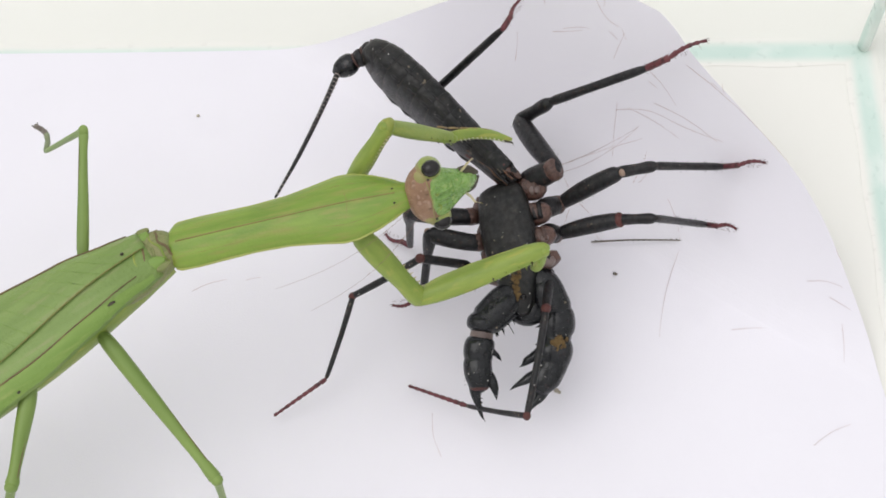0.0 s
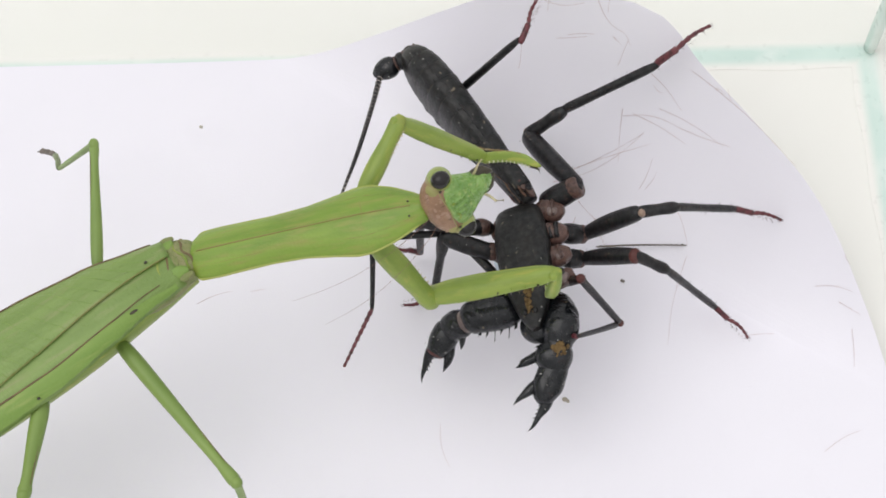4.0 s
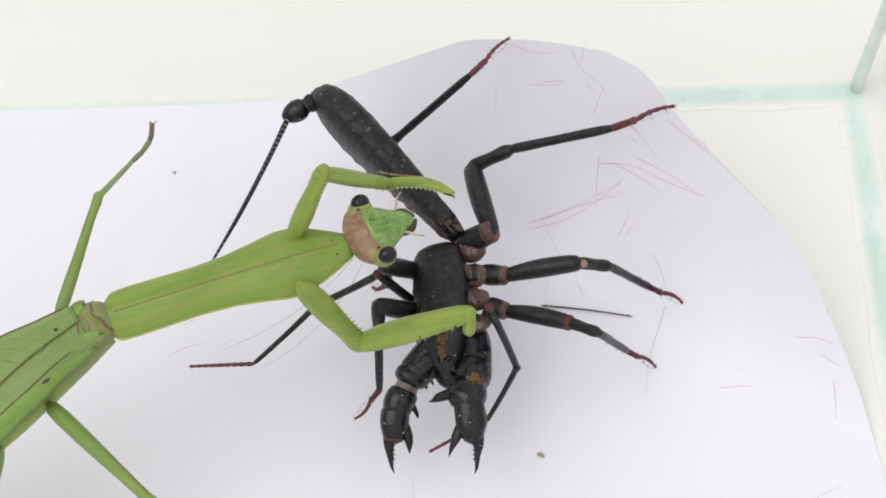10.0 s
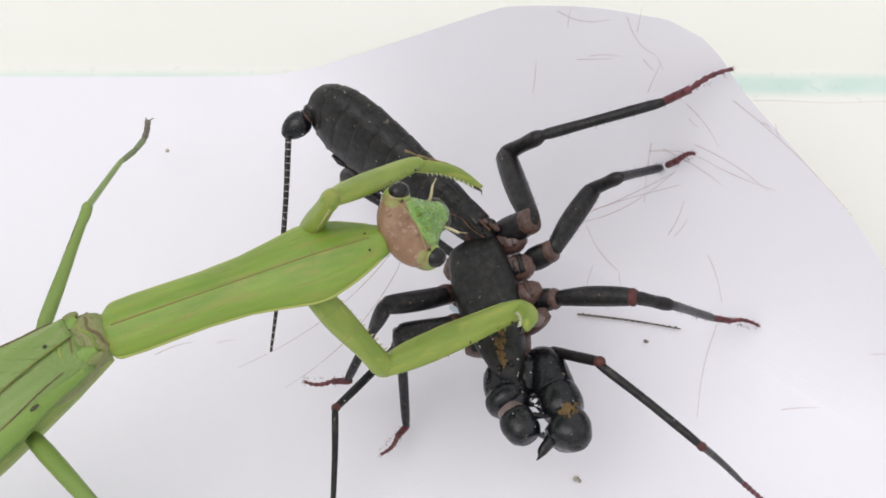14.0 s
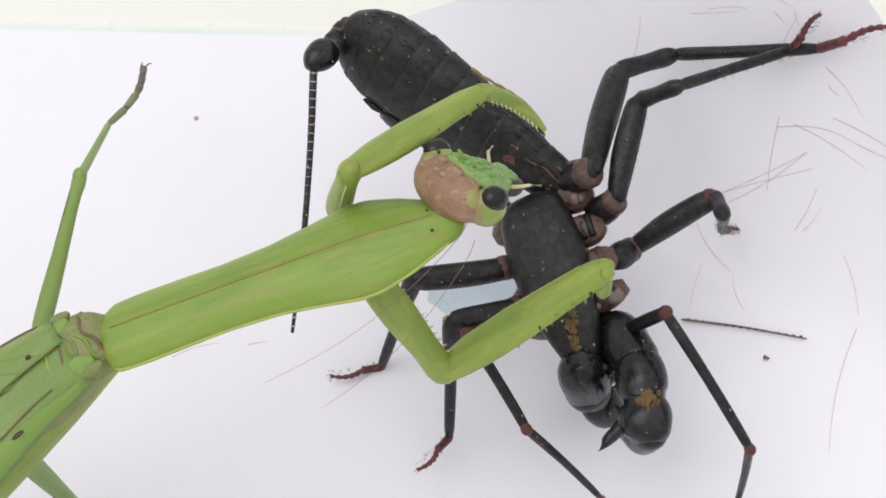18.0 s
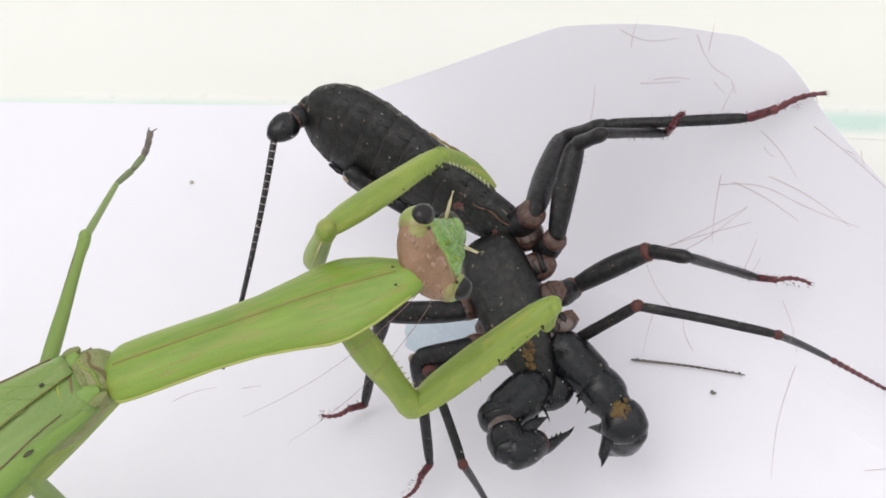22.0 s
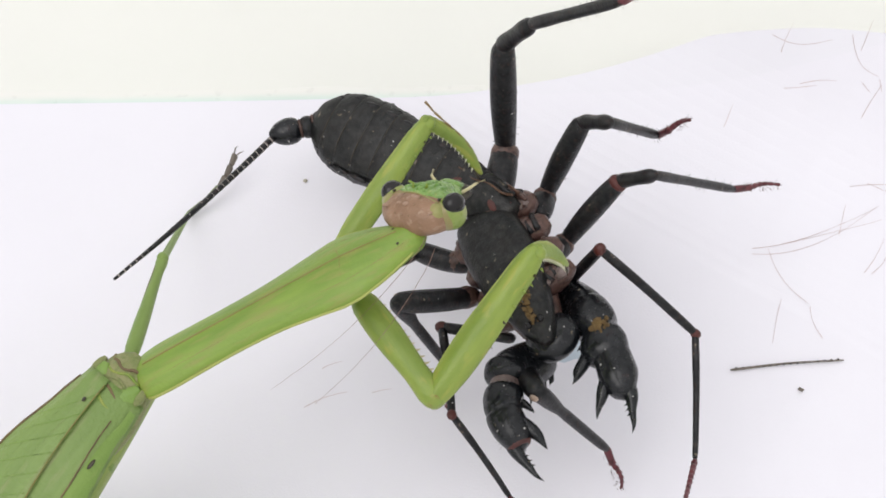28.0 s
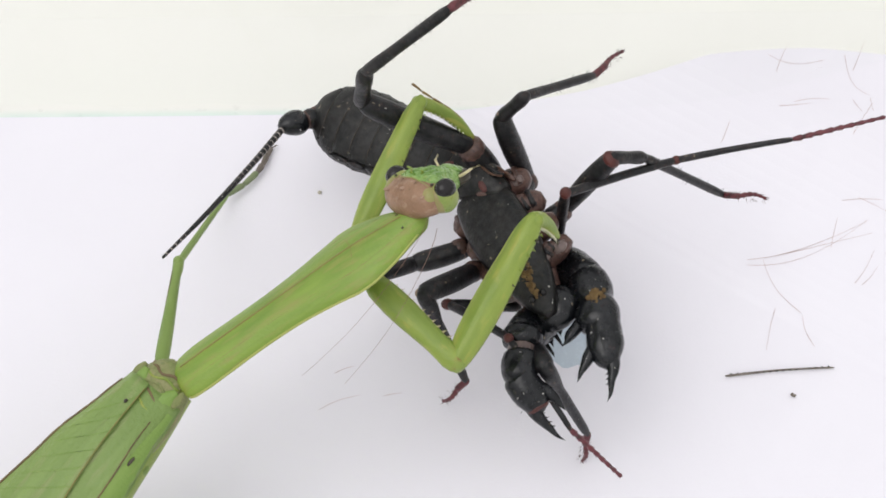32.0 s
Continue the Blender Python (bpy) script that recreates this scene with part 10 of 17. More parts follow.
    walk(limb['R2'][2], bones(((0,6.1,11.6,-2.1,7.2,15.2,-1.5), (0.5,6.2,11.8,-1.3,7,15.5,-1.4), (1,6.2,12,-0.5,6.7,15.6,-1.4), (2,6.7,12.1,-0.5,6.8,15.2,-2.6), (2.25,7,12,-0.6,7.2,15.2,-2.5), (2.5,7.6,11.7,-0.8,8,15.1,-2.3), (2.75,8.1,11.3,-1,8.8,14.9,-2), (3,8.4,11.1,-1.1,9.1,14.8,-1.8), (3.17,8.3,11.1,-1,9,14.5,-2.5), (3.33,8.1,10.9,-0.9,8.8,13.5,-3.5), (3.5,8,10.8,-0.9,8.6,12.9,-3.9), (4,8.4,11.3,-1.3,9.3,13.7,-4.1), (4.5,9.5,12.2,-1.9,11,15.2,-3.7), (5,10.3,11.9,-2.3,12.2,15.1,-2.8), (5.5,10.5,11.5,-2.7,12.5,14.7,-2.7), (6,8.6,12.6,-3,10.4,15.7,-1.8), (6.33,8.8,12.9,-2.9,10.5,16,-1.7), (6.67,9,12.8,-2.7,10.5,16,-1.5), (7,9,12.4,-2.4,10.5,15.7,-1.3), (7.33,9.7,12.4,-1.2,11.3,15.8,-1.2), (7.67,10.8,12,1.2,12.3,14.8,-1), (8,11.4,11.6,2.4,12.6,13.7,-0.5), (8.25,10.8,12,1.9,12.2,14.4,-0.6), (8.5,9.4,12.6,0.6,11.3,15.9,0.1), (8.75,8,13.1,-0.8,9.7,16,1), (9,7.4,13.2,-1.4,8.9,15.8,0.9), (9.5,9,13.1,-1.5,10.8,15.9,0.3), (10,10.5,12.8,-1.5,12.6,15.8,-0.5), (10.5,10.6,12.6,-1.7,12.9,15.5,-0.7), (11,10.6,12.2,-1.8,13.1,15,-0.9), (11.17,10.5,12.3,-1.9,13,15,-1), (11.33,10.3,12.5,-2.2,12.7,15.1,-1), (11.5,9.9,12.6,-2.6,12.4,15.1,-1.2), (11.67,9.5,12.8,-3,12,15.1,-1.3), (11.83,9.2,12.8,-3.3,11.6,15,-1.4), (12,9.1,12.8,-3.4,11.5,15,-1.5), (12.2,9.1,12.8,-3.3,11.6,15,-1.4), (12.4,9.3,12.8,-3.1,11.8,14.9,-1.2), (12.6,9.6,12.7,-2.9,12.1,14.8,-1), (12.8,9.8,12.6,-2.6,12.3,14.7,-0.8), (13,9.8,12.5,-2.5,12.4,14.6,-0.7), (13.12,10,12.5,-2.3,12.6,14.9,-1), (13.25,10.2,12.4,-1.8,12.5,15.4,-2.2), (13.38,10.5,12.2,-1.2,11.8,15.1,-3.2), (13.5,10.6,12.1,-1,11.6,14.8,-3.5), (14.5,9.8,12.8,0,10,15.1,-3), (15.5,9,13.3,0.8,8.4,15.1,-2.5), (15.62,9,13.5,0.2,9,15.6,-2.9), (15.75,9.1,13.5,-1.6,10.7,16.6,-3), (15.88,9,12.8,-3.3,11.6,15.4,-2.3), (16,9,12.5,-4,11.7,14.6,-2.4), (17,8.4,12.1,-1.7,10.6,15.1,-1), (17.33,7.6,12.4,-1.5,10,14.9,-0.1), (17.67,5.8,12.8,-1,8.6,13.8,1.4), (18,4.9,12.9,-0.7,7.6,13.1,1.9), (18.5,6.1,13,-2.1,8.8,14.1,0.3), (19,7.2,12.7,-3.4,9.8,14.8,-1.5), (20,7.6,11.9,-1.9,10.2,13.6,0.3), (20.5,7.6,12.2,-2,10.2,14.5,-0.5), (21,7.7,12.4,-2.1,10.1,15.2,-1.2), (21.5,7,12.4,-1.3,9.3,15.2,-0.2), (22,6.3,12.2,-0.4,8.6,15,0.8), (23,6.5,12.5,0,8.5,15.4,1.3), (24,4,10.6,0.8,5.2,14.2,1), (24.5,4.1,11.3,-0.5,6.1,14.5,0), (25,4.1,11.9,-1.8,6.8,14.5,-1.1), (25.5,4.9,11.2,-1.2,7.8,13.4,-0.2), (26,5.3,11.2,-1.5,8.4,13.2,-0.5), (26.5,6.3,11.2,-2.3,9.6,12.7,-1.2), (27,7.2,11.2,-3,10.8,12,-1.9), (27.5,7.7,11.1,-3.3,11.2,11.7,-2.2), (27.75,6,11.4,-1.9,9.2,13.1,-0.8), (28,4.3,11.3,-0.7,6.7,14,0.4), (28.5,4.7,11.1,0.2,7,14,1.1), (29,5.2,10.9,1.1,7.4,13.8,1.8), (29.5,5.1,11,0.6,7.5,13.8,1.1), (30,5,11,0.1,7.7,13.7,0.4), (30.5,5.5,11.7,-1.2,8.4,14.1,-0.7), (31,6.1,12.2,-2.6,9.2,14.2,-1.8), (31.25,6.1,12.2,-2,9,14.6,-1.8), (31.5,6,12.1,-0.6,7.9,15,-2.2), (31.75,5.9,11.9,0.8,6.2,14.3,-2.1), (32,5.9,11.6,1.4,5.6,13.8,-1.7))))
    walk(limb['R2'][3], bones(((0,7.2,15.2,-1.5,4.5,19,-14.1), (0.5,7,15.5,-1.4,4.4,19,-14.2), (1,6.7,15.6,-1.4,4.3,18.9,-14.2), (2,6.8,15.2,-2.6,3.4,18.4,-15.3), (2.25,7.2,15.2,-2.5,3.8,18.4,-15.1), (2.5,8,15.1,-2.3,4.6,18.4,-14.9), (2.75,8.8,14.9,-2,5.4,18.3,-14.6), (3,9.1,14.8,-1.8,5.7,18.2,-14.4), (3.17,9,14.5,-2.5,6.1,17.6,-15.2), (3.33,8.8,13.5,-3.5,6.9,16.2,-16.6), (3.5,8.6,12.9,-3.9,7.2,15.3,-17.1), (4,9.3,13.7,-4.1,7.5,16.2,-17.2), (4.5,11,15.2,-3.7,8.5,17.8,-16.6), (5,12.2,15.1,-2.8,8.9,17.8,-15.6), (5.5,12.5,14.7,-2.7,8.9,17.5,-15.4), (6,10.4,15.7,-1.8,7.2,18.5,-14.6), (6.33,10.5,16,-1.7,7.2,18.7,-14.5), (6.67,10.5,16,-1.5,7.1,18.4,-14.4), (7,10.5,15.7,-1.3,7,17.9,-14.2), (7.33,11.3,15.8,-1.2,9,17.9,-14.3), (7.67,12.3,14.8,-1,12.2,16.4,-14.4), (8,12.6,13.7,-0.5,13.7,15.1,-13.9), (8.25,12.2,14.4,-0.6,12.1,15.6,-14), (8.5,11.3,15.9,0.1,8.5,16.5,-13), (8.75,9.7,16,1,4.2,15.9,-11.3), (9,8.9,15.8,0.9,2.3,15.5,-10.8), (9.5,10.8,15.9,0.3,5.9,15.7,-12.3), (10,12.6,15.8,-0.5,9.5,15.6,-13.6), (10.5,12.9,15.5,-0.7,9.8,15.2,-13.8), (11,13.1,15,-0.9,10,14.6,-14), (11.17,13,15,-1,9.9,14.6,-14.1), (11.33,12.7,15.1,-1,9.8,14.6,-14.2), (11.5,12.4,15.1,-1.2,9.5,14.5,-14.3), (11.67,12,15.1,-1.3,9.3,14.3,-14.5), (11.83,11.6,15,-1.4,9,14.2,-14.6), (12,11.5,15,-1.5,8.9,14.1,-14.7), (12.2,11.6,15,-1.4,8.9,14.2,-14.6), (12.4,11.8,14.9,-1.2,8.9,14.2,-14.3), (12.6,12.1,14.8,-1,8.8,14.3,-14), (12.8,12.3,14.7,-0.8,8.7,14.3,-13.8), (13,12.4,14.6,-0.7,8.7,14.3,-13.7), (13.12,12.6,14.9,-1,8.9,15,-14), (13.25,12.5,15.4,-2.2,9.1,16.4,-15.2), (13.38,11.8,15.1,-3.2,8.7,17,-16.2), (13.5,11.6,14.8,-3.5,8.6,17.1,-16.4), (14.5,10,15.1,-3,6.7,16.6,-16), (15.5,8.4,15.1,-2.5,4.7,15.8,-15.4), (15.62,9,15.6,-2.9,5.2,16.6,-15.8), (15.75,10.7,16.6,-3,6.8,17.9,-15.8), (15.88,11.6,15.4,-2.3,7.6,17.1,-15.1), (16,11.7,14.6,-2.4,7.6,16.5,-15), (17,10.6,15.1,-1,8.7,19.9,-13.4), (17.33,10,14.9,-0.1,7.6,18.3,-12.9), (17.67,8.6,13.8,1.4,5.2,14.3,-11.6), (18,7.6,13.1,1.9,3.7,12.1,-10.9), (18.5,8.8,14.1,0.3,6.9,14.9,-13), (19,9.8,14.8,-1.5,9.9,17.2,-14.8), (20,10.2,13.6,0.3,9.7,13.3,-13.2), (20.5,10.2,14.5,-0.5,10.1,16.5,-13.8), (21,10.1,15.2,-1.2,10.3,19.5,-14), (21.5,9.3,15.2,-0.2,9.4,19.4,-13), (22,8.6,15,0.8,8.5,19.1,-12), (23,8.5,15.4,1.3,6.3,22,-10.2), (24,5.2,14.2,1,1.1,21.4,-9.6), (24.5,6.1,14.5,0,1.9,19.8,-11.6), (25,6.8,14.5,-1.1,2.6,17.8,-13.4), (25.5,7.8,13.4,-0.2,2.9,17.9,-11.9), (26,8.4,13.2,-0.5,3.4,17,-12.4), (26.5,9.6,12.7,-1.2,4.7,14.7,-13.6), (27,10.8,12,-1.9,6,12.4,-14.5), (27.5,11.2,11.7,-2.2,6.6,11.3,-14.9), (27.75,9.2,13.1,-0.8,4.9,15.4,-13.4), (28,6.7,14,0.4,3,18.9,-11.6), (28.5,7,14,1.1,3.6,18.5,-11.1), (29,7.4,13.8,1.8,4.2,18,-10.6), (29.5,7.5,13.8,1.1,4.6,17.3,-11.6), (30,7.7,13.7,0.4,5,16.6,-12.5), (30.5,8.4,14.1,-0.7,4.8,16.2,-13.5), (31,9.2,14.2,-1.8,4.5,15.4,-14.4), (31.25,9,14.6,-1.8,5,16.3,-14.5), (31.5,7.9,15,-2.2,5.4,17.7,-15.1), (31.75,6.2,14.3,-2.1,5.3,18,-15), (32,5.6,13.8,-1.7,5.4,17.9,-14.5))))
    walk(limb['R2'][4], bones(((0,4.5,19,-14.1,6.9,22.2,-11.3), (0.5,4.4,19,-14.2,6.4,22.5,-11.3), (1,4.3,18.9,-14.2,5.8,22.5,-11.2), (2,3.4,18.4,-15.3,5.4,21.9,-12.5), (2.25,3.8,18.4,-15.1,5.7,22.4,-13), (2.5,4.6,18.4,-14.9,5.8,23.2,-15.2), (2.75,5.4,18.3,-14.6,5.6,22.4,-17.3), (3,5.7,18.2,-14.4,5.6,21.8,-17.8), (3.17,6.1,17.6,-15.2,7.3,21.4,-18.2), (3.33,6.9,16.2,-16.6,10.5,19.3,-17.8), (3.5,7.2,15.3,-17.1,11.5,17.7,-17.4), (4,7.5,16.2,-17.2,11.6,18.8,-18.2), (4.5,8.5,17.8,-16.6,11.3,20.9,-19.2), (5,8.9,17.8,-15.6,10.1,20.8,-19.3), (5.5,8.9,17.5,-15.4,9.3,20.3,-19.4), (6,7.2,18.5,-14.6,7.6,22.5,-17.3), (6.33,7.2,18.7,-14.5,7.1,22.4,-17.6), (6.67,7.1,18.4,-14.4,6.1,21.3,-18.2), (7,7,17.9,-14.2,5.5,20.3,-18.2), (7.33,9,17.9,-14.3,8.8,20.4,-18.5), (7.67,12.2,16.4,-14.4,14.8,18.5,-18), (8,13.7,15.1,-13.9,17.2,16.7,-16.9), (8.25,12.1,15.6,-14,15.1,17.4,-17.5), (8.5,8.5,16.5,-13,9.4,18.4,-17.4), (8.75,4.2,15.9,-11.3,2.9,17.7,-15.7), (9,2.3,15.5,-10.8,0.2,17.1,-15), (9.5,5.9,15.7,-12.3,5.2,17.5,-16.8), (10,9.5,15.6,-13.6,10.1,17.6,-18.1), (10.5,9.8,15.2,-13.8,10.1,16.6,-18.5), (11,10,14.6,-14,9.9,15.5,-18.8), (11.17,9.9,14.6,-14.1,10.1,15.7,-18.8), (11.33,9.8,14.6,-14.2,10.9,16.6,-18.5), (11.5,9.5,14.5,-14.3,12.6,17.9,-16.1), (11.67,9.3,14.3,-14.5,12.7,17.4,-12.8), (11.83,9,14.2,-14.6,12.1,16.7,-11.8), (12,8.9,14.1,-14.7,11.9,16.5,-11.6), (12.2,8.9,14.2,-14.6,12,16.8,-11.9), (12.4,8.9,14.2,-14.3,12.2,17.8,-13.6), (12.6,8.8,14.3,-14,10.9,17.6,-16.9), (12.8,8.7,14.3,-13.8,9.5,16.6,-18), (13,8.7,14.3,-13.7,9.1,16.3,-18.1), (13.12,8.9,15,-14,9.5,17.3,-18.3), (13.25,9.1,16.4,-15.2,10.1,19.3,-19), (13.38,8.7,17,-16.2,10,20.5,-19.4), (13.5,8.6,17.1,-16.4,10,20.8,-19.3), (14.5,6.7,16.6,-16,6.8,19.8,-19.8), (15.5,4.7,15.8,-15.4,3.6,18.1,-19.6), (15.62,5.2,16.6,-15.8,4.3,19,-20), (15.75,6.8,17.9,-15.8,6.3,20.7,-19.7), (15.88,7.6,17.1,-15.1,7.5,20.3,-18.7), (16,7.6,16.5,-15,7.7,19.9,-18.6), (17,8.7,19.9,-13.4,9.4,23.9,-16.1), (17.33,7.6,18.3,-12.9,7.8,21.8,-16.3), (17.67,5.2,14.3,-11.6,4.2,16.3,-16), (18,3.7,12.1,-10.9,2.3,13.1,-15.5), (18.5,6.9,14.9,-13,7.1,16.9,-17.5), (19,9.9,17.2,-14.8,11.7,19.9,-18.4), (20,9.7,13.3,-13.2,11.8,14.7,-17.5), (20.5,10.1,16.5,-13.8,12.4,19.3,-17.1), (21,10.3,19.5,-14,12.6,23.3,-16), (21.5,9.4,19.4,-13,12.1,23.5,-13.4), (22,8.5,19.1,-12,11.2,22.9,-10.8), (23,6.3,22,-10.2,7.7,26.2,-8.2), (24,1.1,21.4,-9.6,2.7,25,-6.7), (24.5,1.9,19.8,-11.6,4.5,23.3,-9.4), (25,2.6,17.8,-13.4,6,21.1,-12.1), (25.5,2.9,17.9,-11.9,5.8,21.5,-10.3), (26,3.4,17,-12.4,6.4,20.8,-11.7), (26.5,4.7,14.7,-13.6,7.1,18.4,-15.8), (27,6,12.4,-14.5,6.9,14.6,-18.8), (27.5,6.6,11.3,-14.9,6.9,12.8,-19.5), (27.75,4.9,15.4,-13.4,4.9,18.1,-17.5), (28,3,18.9,-11.6,2.7,22.5,-15), (28.5,3.6,18.5,-11.1,4.8,22.6,-13.6), (29,4.2,18,-10.6,6.8,21.9,-11.9), (29.5,4.6,17.3,-11.6,6.9,20.8,-14.1), (30,5,16.6,-12.5,7,19.3,-16.1), (30.5,4.8,16.2,-13.5,6.2,18.9,-17.3), (31,4.5,15.4,-14.4,5.4,18.1,-18.4), (31.25,5,16.3,-14.5,6.5,19.3,-18.1), (31.5,5.4,17.7,-15.1,8.4,21.2,-16.8), (31.75,5.3,18,-15,9,21.1,-14.3), (32,5.4,17.9,-14.5,9.1,20.7,-13))))
    walk(limb['L4'][0], bones(((0,-9.8,-4.7,-2.9,-13.4,-8.6,-2.8), (1,-10.5,-4.7,-3.7,-14.2,-8.6,-4.1), (2,-11,-3.8,-2.9,-14.6,-7.8,-2.2), (3,-11.9,-4.1,-2.4,-15.2,-8.3,-2.1), (3.5,-12.7,-3.6,-1.2,-16.1,-7.7,-0.6), (5.5,-13.1,-3.7,-0.8,-16.7,-7.7,-0.7), (6,-11.6,-6,-1.6,-15.7,-9.4,-2.2), (7,-12.3,-5.9,-1.4,-16.3,-9.4,-2.3), (7.5,-12,-5,-2.5,-15.5,-9.1,-1.6), (8,-11.8,-4.1,-3.6,-14.1,-8.2,-1), (8.5,-11.3,-4.6,-2.4,-14.6,-8.8,-1.5), (9,-10.9,-5.1,-1.2,-14.6,-8.9,-2), (10,-11.2,-4.6,-2.1,-14.5,-8.5,-3.8), (11,-11.9,-3.7,-1.9,-15.2,-7.5,-3.9), (11.25,-11.4,-4.3,-1.8,-14.6,-8.2,-3.8), (11.5,-10.4,-5.7,-1.6,-13.2,-9.8,-3.8), (11.75,-9.4,-7.1,-1.4,-11.7,-11.4,-3.7), (12,-9,-7.7,-1.3,-11.1,-12.1,-3.7), (12.5,-9.2,-8,-0.8,-12.4,-11.7,-3.1), (13,-9.5,-8.4,-0.2,-13.5,-11.2,-2.4), (13.5,-10.1,-7.2,-0.7,-13.4,-11.1,-2.3), (13.83,-10.1,-7.1,-0.7,-13.5,-10.9,-2.3), (14.17,-10.2,-6.8,-0.8,-13.8,-10.5,-2.4), (14.5,-10.4,-6.4,-1,-14.1,-10,-2.4), (14.83,-10.5,-6,-1.1,-14.4,-9.5,-2.4), (15.17,-10.6,-5.7,-1.2,-14.7,-9.1,-2.5), (15.5,-10.7,-5.6,-1.3,-14.7,-8.9,-2.5), (16,-11,-5,-0.3,-15,-8.6,-0.1), (17,-10.8,-4.8,-1.7,-15.3,-7.4,-3), (17.14,-10.8,-4.9,-1.7,-15.2,-7.5,-3), (17.29,-10.6,-5.1,-1.8,-15.1,-7.7,-3.1), (17.43,-10.4,-5.3,-1.9,-14.8,-8,-3.2), (17.57,-10.2,-5.6,-2,-14.6,-8.4,-3.3), (17.71,-10,-5.8,-2.2,-14.3,-8.7,-3.4), (17.86,-9.8,-6,-2.3,-14.1,-8.9,-3.5), (18,-9.7,-6,-2.3,-14.1,-9,-3.5), (18.2,-9.9,-6.2,-2.3,-14.2,-9.2,-2.9), (18.4,-10.2,-6.4,-2.2,-14.2,-9.5,-0.6), (18.6,-10.5,-6.7,-2.1,-12.6,-8.8,2.4), (18.8,-10.8,-6.9,-2.1,-11.1,-7.9,3.2), (19,-10.9,-7,-2,-10.7,-7.7,3.3), (20,-9.5,-7.2,-2,-10,-8,3.3), (21,-10.2,-5.9,-2.5,-10.8,-6.7,2.8), (22,-9.2,-7.1,-2.3,-9.8,-8.2,2.9), (22.2,-9.2,-7,-2.2,-10.3,-8.4,2.8), (22.4,-9.2,-6.6,-2.1,-11.9,-9,1.9), (22.6,-9.1,-6.2,-1.9,-13.5,-9.3,-1.1), (22.8,-9.1,-5.9,-1.8,-13.5,-8.7,-3.2), (23,-9.1,-5.7,-1.7,-13.3,-8.4,-3.7), (24,-4.9,-6,-0.9,-9.1,-9.4,-0.9), (25,-4.8,-5.7,-0.4,-8.6,-9.5,0.5), (25.17,-3.3,-5.3,-0.9,-7.1,-9,-0.2), (25.33,-0.5,-4.5,-2,-4.4,-8.2,-1.5), (25.5,1.1,-4,-2.5,-2.9,-7.7,-2.2), (27.5,0.7,-3.3,-2.8,-3,-7.1,-2), (28,1.2,-3.2,-2.9,-3,-6.5,-2.6), (28.5,1.2,-3.2,-2.9,-1.7,-7.6,-1.8), (29,1.1,-3.2,-2.8,-0.1,-8.2,-1), (30,1.3,-2.6,-3.2,0.4,-7.6,-1.5), (31,1.3,-3.6,-2.7,0.6,-8.6,-1.1), (32,2.1,-3.1,-3,1.3,-8.2,-1.4))))
